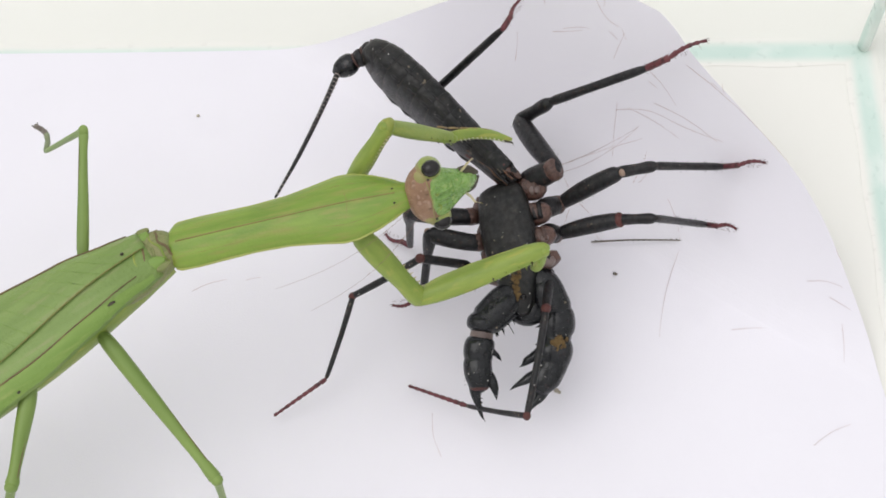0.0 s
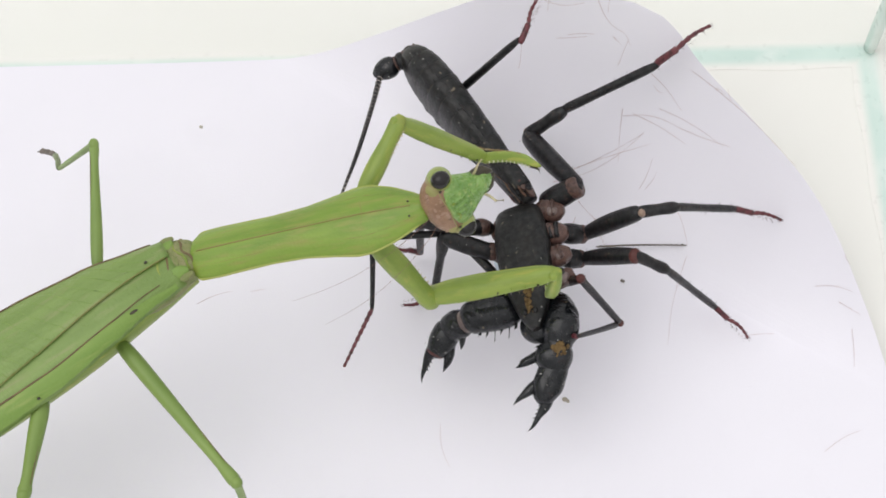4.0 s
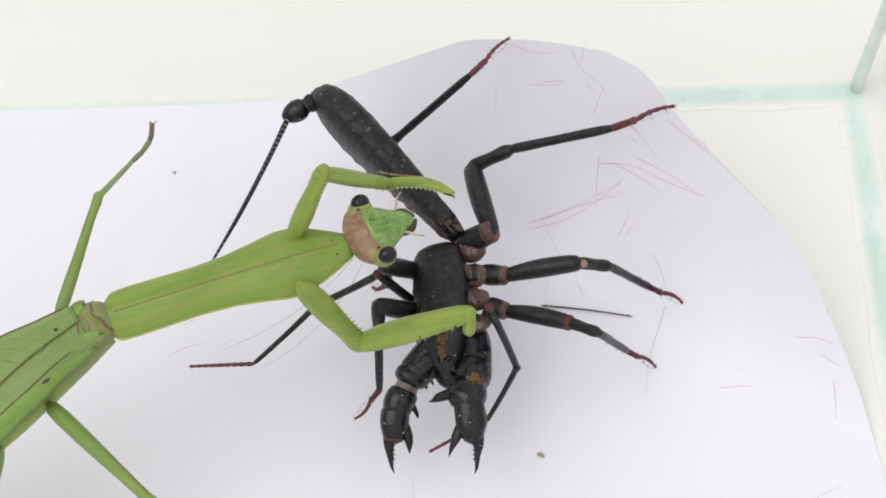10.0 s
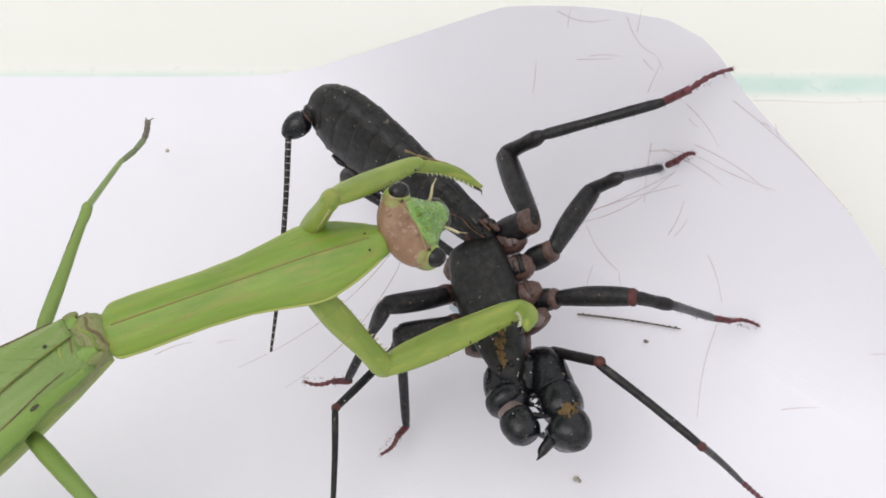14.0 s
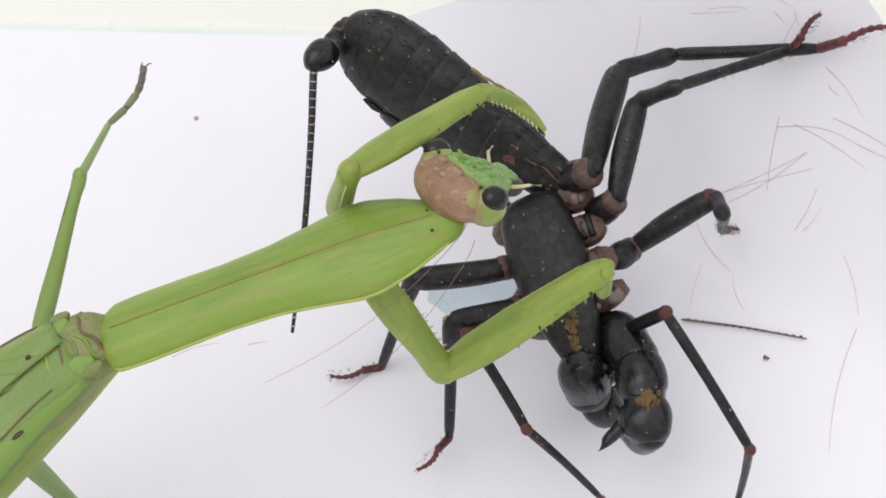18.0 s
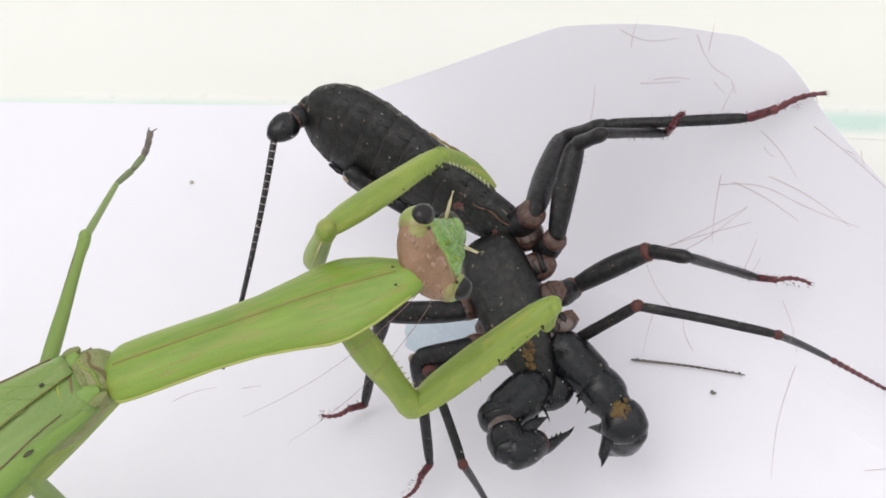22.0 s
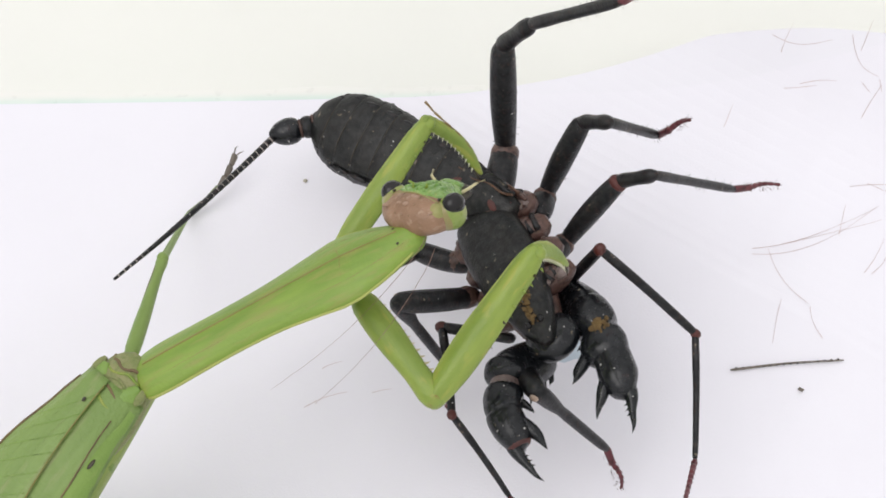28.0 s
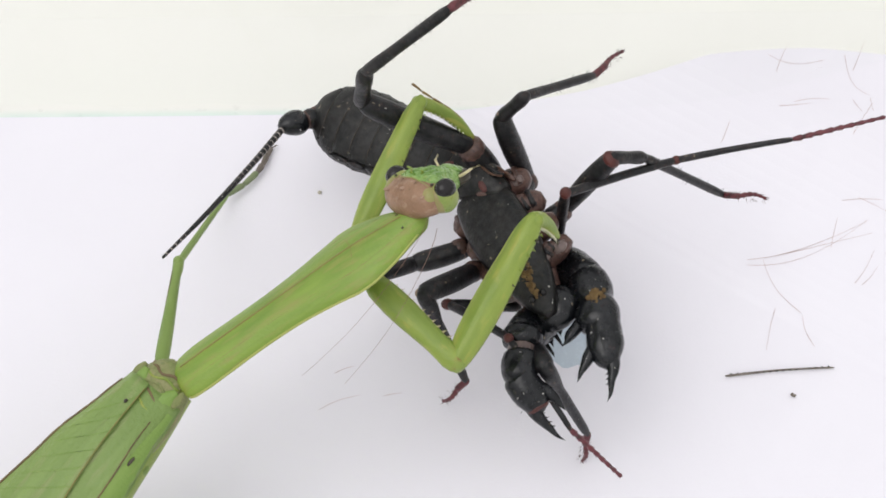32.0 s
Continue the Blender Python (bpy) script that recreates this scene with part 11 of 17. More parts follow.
    walk(limb['L4'][1], bones(((0,-13.4,-8.6,-2.8,-13.6,5.4,8.7), (1,-14.2,-8.6,-4.1,-14.3,4.6,8.2), (2,-14.6,-7.8,-2.2,-13.1,5.7,9.7), (3,-15.2,-8.3,-2.1,-14.4,5,10.1), (3.5,-16.1,-7.7,-0.6,-12.4,5.3,11.4), (5.5,-16.7,-7.7,-0.7,-14.2,6.1,10.7), (6,-15.7,-9.4,-2.2,-16.3,3.7,10.3), (7,-16.3,-9.4,-2.3,-16.9,3.8,10.1), (7.5,-15.5,-9.1,-1.6,-16.9,4.1,10.8), (8,-14.1,-8.2,-1,-16.5,4.8,11.4), (8.5,-14.6,-8.8,-1.5,-16.4,5.6,9.4), (9,-14.6,-8.9,-2,-15.9,6.7,7.1), (10,-14.5,-8.5,-3.8,-16.3,6.9,5.6), (11,-15.2,-7.5,-3.9,-16.4,7.8,5.8), (11.25,-14.6,-8.2,-3.8,-13.4,7.7,4.7), (11.5,-13.2,-9.8,-3.8,-6,6.1,0.9), (11.75,-11.7,-11.4,-3.7,0.4,2.1,-3.6), (12,-11.1,-12.1,-3.7,2.4,-0.2,-5.4), (12.5,-12.4,-11.7,-3.1,1.5,-0.4,-5.6), (13,-13.5,-11.2,-2.4,0.6,-0.4,-5.7), (13.5,-13.4,-11.1,-2.3,1,-0.6,-5.5), (13.83,-13.5,-10.9,-2.3,0.9,-0.6,-5.9), (14.17,-13.8,-10.5,-2.4,0.7,-0.7,-6.9), (14.5,-14.1,-10,-2.4,0.3,-0.8,-8.3), (14.83,-14.4,-9.5,-2.4,-0.1,-0.9,-9.6), (15.17,-14.7,-9.1,-2.5,-0.6,-1.1,-10.5), (15.5,-14.7,-8.9,-2.5,-0.7,-1.2,-10.9), (16,-15,-8.6,-0.1,-2.1,-1,-10.1), (17,-15.3,-7.4,-3,-0.9,0.1,-11), (17.14,-15.2,-7.5,-3,-0.8,0.1,-10.8), (17.29,-15.1,-7.7,-3.1,-0.5,0.1,-10.4), (17.43,-14.8,-8,-3.2,-0.1,0.1,-9.9), (17.57,-14.6,-8.4,-3.3,0.3,0,-9.3), (17.71,-14.3,-8.7,-3.4,0.7,0,-8.7), (17.86,-14.1,-8.9,-3.5,0.9,-0.1,-8.3), (18,-14.1,-9,-3.5,1,-0.1,-8.1), (18.2,-14.2,-9.2,-2.9,0.6,-0.3,-8.2), (18.4,-14.2,-9.5,-0.6,-0.1,-0.8,-7.8), (18.6,-12.6,-8.8,2.4,0.5,-0.3,-6.9), (18.8,-11.1,-7.9,3.2,0.9,0.2,-7.6), (19,-10.7,-7.7,3.3,0.8,0.3,-8.1), (20,-10,-8,3.3,2.7,0.2,-6.8), (21,-10.8,-6.7,2.8,2.2,0.5,-7.6), (22,-9.8,-8.2,2.9,2,0.1,-8), (22.2,-10.3,-8.4,2.8,2,0.1,-7.4), (22.4,-11.9,-9,1.9,1.6,-0.2,-6.4), (22.6,-13.5,-9.3,-1.1,1.1,-0.3,-6.8), (22.8,-13.5,-8.7,-3.2,1.8,0.3,-6.7), (23,-13.3,-8.4,-3.7,2.2,0.6,-6.4), (24,-9.1,-9.4,-0.9,6.1,0.2,0.9), (25,-8.6,-9.5,0.5,7.3,-0.7,0.9), (25.17,-7.1,-9,-0.2,9.9,-4,3.6), (25.33,-4.4,-8.2,-1.5,10,-12.8,8.6), (25.5,-2.9,-7.7,-2.2,8.2,-16.1,9.4), (27.5,-3,-7.1,-2,7.3,-17.4,8.8), (28,-3,-6.5,-2.6,4,-18.9,8.5), (28.5,-1.7,-7.6,-1.8,4.4,-20.6,9.2), (29,-0.1,-8.2,-1,5.2,-21.7,9.8), (30,0.4,-7.6,-1.5,5.4,-20.5,10.1), (31,0.6,-8.6,-1.1,6.8,-19.4,12.1), (32,1.3,-8.2,-1.4,5.6,-20.4,11.3))))
    walk(limb['L4'][2], bones(((0,-13.6,5.4,8.7,-17.8,7.6,6.3), (1,-14.3,4.6,8.2,-18.3,6.8,5.5), (2,-13.1,5.7,9.7,-17.6,8.2,8.2), (3,-14.4,5,10.1,-18.5,8.4,10.5), (3.5,-12.4,5.3,11.4,-16.7,8.3,12.1), (5.5,-14.2,6.1,10.7,-18.8,8.7,11.4), (6,-16.3,3.7,10.3,-20.9,6.1,11), (7,-16.9,3.8,10.1,-21,6.4,12.3), (7.5,-16.9,4.1,10.8,-21.4,6.8,11.8), (8,-16.5,4.8,11.4,-21,7.6,11.1), (8.5,-16.4,5.6,9.4,-20.6,8.8,8.8), (9,-15.9,6.7,7.1,-19.7,10.3,6.3), (10,-16.3,6.9,5.6,-19,11.4,6.2), (11,-16.4,7.8,5.8,-19.9,11.7,4.9), (11.25,-13.4,7.7,4.7,-16.8,11.4,2.9), (11.5,-6,6.1,0.9,-8.6,8.5,-3.1), (11.75,0.4,2.1,-3.6,-0.9,2.5,-8.8), (12,2.4,-0.2,-5.4,1.8,-0.5,-10.6), (12.5,1.5,-0.4,-5.6,0.5,-0.7,-10.8), (13,0.6,-0.4,-5.7,-0.6,-0.7,-10.8), (13.5,1,-0.6,-5.5,-0.1,-0.9,-10.7), (13.83,0.9,-0.6,-5.9,0.1,-0.8,-11.1), (14.17,0.7,-0.7,-6.9,1,-0.3,-12.2), (14.5,0.3,-0.8,-8.3,4.3,1.3,-11.2), (14.83,-0.1,-0.9,-9.6,4.4,1.2,-7.8), (15.17,-0.6,-1.1,-10.5,3.5,0.8,-7.6), (15.5,-0.7,-1.2,-10.9,3.2,0.6,-7.7), (16,-2.1,-1,-10.1,2.1,0.6,-7.2), (17,-0.9,0.1,-11,2.6,1.2,-7.2), (17.14,-0.8,0.1,-10.8,2.8,1.3,-7.1), (17.29,-0.5,0.1,-10.4,3.6,1.4,-7.3), (17.43,-0.1,0.1,-9.9,4.9,1.8,-9.2), (17.57,0.3,0,-9.3,2.7,1,-13.9), (17.71,0.7,0,-8.7,0.7,0.1,-14), (17.86,0.9,-0.1,-8.3,0.2,-0.2,-13.5), (18,1,-0.1,-8.1,0.1,-0.3,-13.3), (18.2,0.6,-0.3,-8.2,-0.3,-0.5,-13.5), (18.4,-0.1,-0.8,-7.8,-0.9,-1,-13), (18.6,0.5,-0.3,-6.9,-0.4,-0.5,-12.1), (18.8,0.9,0.2,-7.6,0.1,0,-12.9), (19,0.8,0.3,-8.1,0,0.1,-13.4), (20,2.7,0.2,-6.8,2.1,0,-12.1), (21,2.2,0.5,-7.6,1.6,0.4,-12.8), (22,2,0.1,-8,1.5,-0.1,-13.3), (22.2,2,0.1,-7.4,1.5,-0.1,-12.6), (22.4,1.6,-0.2,-6.4,0.9,-0.4,-11.7), (22.6,1.1,-0.3,-6.8,0.3,-0.5,-12.1), (22.8,1.8,0.3,-6.7,0.9,0.1,-12), (23,2.2,0.6,-6.4,1.2,0.4,-11.6), (24,6.1,0.2,0.9,3.8,-0.2,-3.9), (25,7.3,-0.7,0.9,4.6,-0.8,-3.7), (25.17,9.9,-4,3.6,7.1,-5.1,-0.8), (25.33,10,-12.8,8.6,7.3,-15.9,5.2), (25.5,8.2,-16.1,9.4,5.8,-20,6.7), (27.5,7.3,-17.4,8.8,5.1,-21.5,6.3), (28,4,-18.9,8.5,1.5,-23.2,6.7), (28.5,4.4,-20.6,9.2,2.6,-25.2,7.4), (29,5.2,-21.7,9.8,4.1,-26.5,8), (30,5.4,-20.5,10.1,4.1,-25.4,8.4), (31,6.8,-19.4,12.1,5.7,-24.3,10.2), (32,5.6,-20.4,11.3,4.8,-25.3,9.4))))
    walk(limb['L3'][0], bones(((0,1.9,-3,-1.4,1.5,-9.1,4), (0.25,1.8,-3,-1.4,1.3,-9.2,3.9), (0.5,1.7,-3,-1.4,0.9,-9.3,3.7), (0.75,1.5,-2.9,-1.4,0.5,-9.5,3.4), (1,1.4,-2.9,-1.4,0.4,-9.5,3.3), (2,1.1,-3.2,-1.5,0.5,-9.7,3.5), (3,0.8,-3.4,-1.4,0.1,-10.2,3.2), (3.5,0.3,-3.4,-1.5,0.1,-9.8,3.6), (3.9,0.3,-3.4,-1.5,0.2,-9.7,3.7), (4.3,0.2,-3.4,-1.5,0.3,-9.3,4.1), (4.7,0.1,-3.3,-1.5,0.5,-8.9,4.5), (5.1,0,-3.3,-1.5,0.7,-8.5,4.9), (5.5,-0.1,-3.3,-1.5,0.7,-8.3,5), (6,0.1,-3.3,-1.6,1.2,-8.3,4.8), (6.5,0.1,-3.1,-1.6,1.8,-7.2,5.3), (7,0,-3,-1.6,2.3,-6.1,5.6), (7.33,0.7,-3,-1.6,1.2,-6.5,5.8), (7.67,2.1,-3,-1.4,-1.1,-6.7,5.1), (8,2.8,-3,-1.4,-1.9,-6.6,4.3), (8.33,2.2,-2.9,-1.5,-0.8,-6.4,5.4), (8.67,1.1,-2.9,-1.6,2.5,-5.3,6.1), (9,0.5,-2.8,-1.7,3.8,-4.4,5.6), (10,1.2,-2.9,-1.7,3.7,-3.7,6.1), (11,1.3,-3,-1.6,2.7,-5.3,6.1), (11.33,2.1,-2.9,-1.6,3.1,-6.5,5.7), (11.67,3.4,-2.9,-1.6,3.8,-8.5,4.4), (12,4.2,-2.8,-1.5,4.2,-9.3,3.5), (13,3.6,-2.7,-1.9,3.8,-9.5,2.7), (13.5,3.1,-3.2,-1.6,5.2,-8.1,4.6), (15.5,3,-2.4,-1.8,3.3,-8.4,3.8), (16,2.7,-2.4,-2.1,2.6,-9.2,2.5), (17,3,-1.9,-2,2.2,-8.8,2.3), (18,3.8,-2.4,-1.5,3,-9.7,2), (19,3.7,-2.4,-1.4,1.8,-9.9,1.2), (19.33,3.7,-2.5,-1.4,2,-9.8,1.9), (19.67,3.8,-2.6,-1.3,2.5,-9.4,3.1), (20,3.8,-2.7,-1.2,2.7,-9.2,3.7), (20.5,3.9,-2.6,-1.3,2.6,-9.2,3.5), (21,4,-2.5,-1.3,2.6,-9.2,3.3), (22,4.7,-2.6,-1.1,3.1,-9.4,3.2), (23,4.5,-2.5,-1.6,2,-9.7,1.3), (23.25,4.6,-2.6,-1.7,2.7,-9.7,1.9), (23.5,4.9,-3,-1.7,4.2,-9.5,3.2), (23.75,5.2,-3.4,-1.8,5.7,-8.9,4.2), (24,5.3,-3.5,-1.9,6.4,-8.5,4.6), (25,5.4,-3.7,-2.5,7.7,-8.6,3.7), (25.12,5.3,-3.7,-2.5,7.6,-8.6,3.6), (25.25,5,-3.7,-2.5,7.3,-8.7,3.6), (25.38,4.7,-3.6,-2.5,7,-8.7,3.5), (25.5,4.6,-3.6,-2.5,6.9,-8.7,3.5), (27.5,5.1,-4.3,-2.7,6,-8.4,4.4), (27.75,5,-4,-2.6,6,-8.5,4.1), (28,4.8,-3.7,-2.6,6,-8.6,3.8), (28.5,5.1,-3.5,-2.6,8.4,-8.1,3.3), (29,5.4,-3.3,-2.7,10.6,-7.2,2.3), (30,5.2,-3.6,-2.9,9.5,-6.4,3.4), (31,4.7,-3.5,-2.5,7.5,-8.2,3.6), (32,5.1,-3.4,-2.3,8.1,-7.8,3.9))))
    walk(limb['L3'][1], bones(((0,1.5,-9.1,4,0.8,-12.6,-6.4), (0.25,1.3,-9.2,3.9,0.7,-12.6,-6.6), (0.5,0.9,-9.3,3.7,0.4,-12.8,-6.8), (0.75,0.5,-9.5,3.4,0.1,-12.9,-7.1), (1,0.4,-9.5,3.3,0,-12.9,-7.3), (2,0.5,-9.7,3.5,-0.7,-13.1,-6.9), (3,0.1,-10.2,3.2,-1.3,-13.6,-7.3), (3.5,0.1,-9.8,3.6,-2.5,-13.3,-6.6), (3.9,0.2,-9.7,3.7,-2.5,-13.2,-6.4), (4.3,0.3,-9.3,4.1,-2.5,-12.9,-6), (4.7,0.5,-8.9,4.5,-2.5,-12.5,-5.5), (5.1,0.7,-8.5,4.9,-2.5,-12.2,-5.1), (5.5,0.7,-8.3,5,-2.5,-12.1,-4.9), (6,1.2,-8.3,4.8,-0.6,-12.2,-5.4), (6.5,1.8,-7.2,5.3,-1.2,-11.8,-4.4), (7,2.3,-6.1,5.6,-1.8,-11.2,-3.3), (7.33,1.2,-6.5,5.8,-2.9,-11.6,-3.1), (7.67,-1.1,-6.7,5.1,-5.3,-11.8,-3.8), (8,-1.9,-6.6,4.3,-6.1,-11.7,-4.6), (8.33,-0.8,-6.4,5.4,-4.6,-11,-3.9), (8.67,2.5,-5.3,6.1,-0.7,-8.9,-3.9), (9,3.8,-4.4,5.6,1,-7.5,-4.7), (10,3.7,-3.7,6.1,0.9,-7,-4.1), (11,2.7,-5.3,6.1,-0.3,-8.6,-4), (11.33,3.1,-6.5,5.7,1.1,-10.9,-4.2), (11.67,3.8,-8.5,4.4,3.7,-14.8,-4.7), (12,4.2,-9.3,3.5,5.1,-16.5,-4.9), (13,3.8,-9.5,2.7,5.3,-16.5,-5.9), (13.5,5.2,-8.1,4.6,6.7,-15.7,-3.3), (15.5,3.3,-8.4,3.8,4.6,-15.2,-4.8), (16,2.6,-9.2,2.5,2.6,-16.3,-6), (17,2.2,-8.8,2.3,2.4,-15.6,-6.4), (18,3,-9.7,2,5.2,-16.4,-6.6), (19,1.8,-9.9,1.2,4.5,-16.8,-7), (19.33,2,-9.8,1.9,4.6,-16.6,-6.5), (19.67,2.5,-9.4,3.1,4.9,-16.1,-5.4), (20,2.7,-9.2,3.7,5.1,-15.7,-4.9), (20.5,2.6,-9.2,3.5,5,-15.5,-5.3), (21,2.6,-9.2,3.3,4.9,-15.3,-5.6), (22,3.1,-9.4,3.2,7,-15.7,-5.1), (23,2,-9.7,1.3,3.2,-16.4,-7.4), (23.25,2.7,-9.7,1.9,5.3,-15.8,-6.9), (23.5,4.2,-9.5,3.2,10.6,-13.3,-5), (23.75,5.7,-8.9,4.2,14.8,-9.8,-2), (24,6.4,-8.5,4.6,16.1,-8.3,-0.6), (25,7.7,-8.6,3.7,16.9,-8.9,-2.5), (25.12,7.6,-8.6,3.6,15.8,-9.5,-3.7), (25.25,7.3,-8.7,3.6,12.4,-11,-6), (25.38,7,-8.7,3.5,8.2,-12.1,-7), (25.5,6.9,-8.7,3.5,6.5,-12.5,-7), (27.5,6,-8.4,4.4,3.9,-10.1,-6.3), (27.75,6,-8.5,4.1,4.9,-9.8,-6.8), (28,6,-8.6,3.8,5.8,-9.4,-7.3), (28.5,8.4,-8.1,3.3,9.3,-10.6,-7.5), (29,10.6,-7.2,2.3,12.6,-11.4,-7.8), (30,9.5,-6.4,3.4,13.3,-10.7,-6), (31,7.5,-8.2,3.6,10.8,-10.5,-6.8), (32,8.1,-7.8,3.9,11.4,-10.1,-6.4))))
    walk(limb['L3'][2], bones(((0,0.8,-12.6,-6.4,-1.9,-15.6,-7.7), (0.25,0.7,-12.6,-6.6,-2,-15.8,-7), (0.5,0.4,-12.8,-6.8,-1.9,-15.8,-5), (0.75,0.1,-12.9,-7.1,-1,-14.8,-3.5), (1,0,-12.9,-7.3,-0.6,-14.3,-3.3), (2,-0.7,-13.1,-6.9,-1,-14.1,-2.8), (3,-1.3,-13.6,-7.3,-1,-15,-3.4), (3.5,-2.5,-13.3,-6.6,-1.5,-14.7,-2.8), (3.9,-2.5,-13.2,-6.4,-1.8,-15,-2.7), (4.3,-2.5,-12.9,-6,-2.8,-15.9,-3), (4.7,-2.5,-12.5,-5.5,-4.3,-16.3,-4.8), (5.1,-2.5,-12.2,-5.1,-4.8,-15.6,-6), (5.5,-2.5,-12.1,-4.9,-4.9,-15.2,-6.3), (6,-0.6,-12.2,-5.4,-2.3,-15.9,-6.4), (6.5,-1.2,-11.8,-4.4,-2.9,-14.9,-6.6), (7,-1.8,-11.2,-3.3,-3.3,-13.4,-6.6), (7.33,-2.9,-11.6,-3.1,-4.2,-13.6,-6.5), (7.67,-5.3,-11.8,-3.8,-6.2,-13.7,-7.4), (8,-6.1,-11.7,-4.6,-6.8,-13.4,-8.4), (8.33,-4.6,-11,-3.9,-5.5,-13.1,-7.5), (8.67,-0.7,-8.9,-3.9,-1.9,-11.6,-6.8), (9,1,-7.5,-4.7,-0.4,-10.5,-7.3), (10,0.9,-7,-4.1,-0.6,-10,-6.7), (11,-0.3,-8.6,-4,-2.2,-11.1,-6.7), (11.33,1.1,-10.9,-4.2,-0.5,-14.1,-6.4), (11.67,3.7,-14.8,-4.7,3,-18.9,-5.4), (12,5.1,-16.5,-4.9,4.9,-20.7,-4.8), (13,5.3,-16.5,-5.9,3.9,-20.4,-6.5), (13.5,6.7,-15.7,-3.3,5.4,-19.7,-3.1), (15.5,4.6,-15.2,-4.8,4.1,-19,-3.2), (16,2.6,-16.3,-6,2.4,-20.1,-4.3), (17,2.4,-15.6,-6.4,2,-19.5,-5), (18,5.2,-16.4,-6.6,5.2,-19.8,-4.3), (19,4.5,-16.8,-7,4.6,-19.7,-4), (19.33,4.6,-16.6,-6.5,4.5,-20.1,-4.1), (19.67,4.9,-16.1,-5.4,4.3,-20.2,-4.8), (20,5.1,-15.7,-4.9,4.3,-19.9,-5.2), (20.5,5,-15.5,-5.3,4.7,-19.5,-3.9), (21,4.9,-15.3,-5.6,5.1,-18.5,-2.9), (22,7,-15.7,-5.1,7.3,-18.8,-2.2), (23,3.2,-16.4,-7.4,3.6,-19.1,-4.2), (23.25,5.3,-15.8,-6.9,6.4,-18.7,-4), (23.5,10.6,-13.3,-5,13.2,-16.3,-3.7), (23.75,14.8,-9.8,-2,18.3,-12.1,-2.7), (24,16.1,-8.3,-0.6,19.7,-10.2,-2), (25,16.9,-8.9,-2.5,20,-11.4,-3.9), (25.12,15.8,-9.5,-3.7,18.4,-12.4,-5.3), (25.25,12.4,-11,-6,13.1,-14.6,-8.1), (25.38,8.2,-12.1,-7,7,-15.6,-9), (25.5,6.5,-12.5,-7,4.6,-15.7,-8.9), (27.5,3.9,-10.1,-6.3,2.2,-13.1,-8.8), (27.75,4.9,-9.8,-6.8,4.4,-12.6,-9.9), (28,5.8,-9.4,-7.3,6.7,-11.8,-10.6), (28.5,9.3,-10.6,-7.5,9.1,-13.5,-10.5), (29,12.6,-11.4,-7.8,11.2,-14.5,-10.2), (30,13.3,-10.7,-6,11.9,-13.7,-8.6), (31,10.8,-10.5,-6.8,9.9,-13.5,-9.5), (32,11.4,-10.1,-6.4,10.3,-13.3,-8.9))))
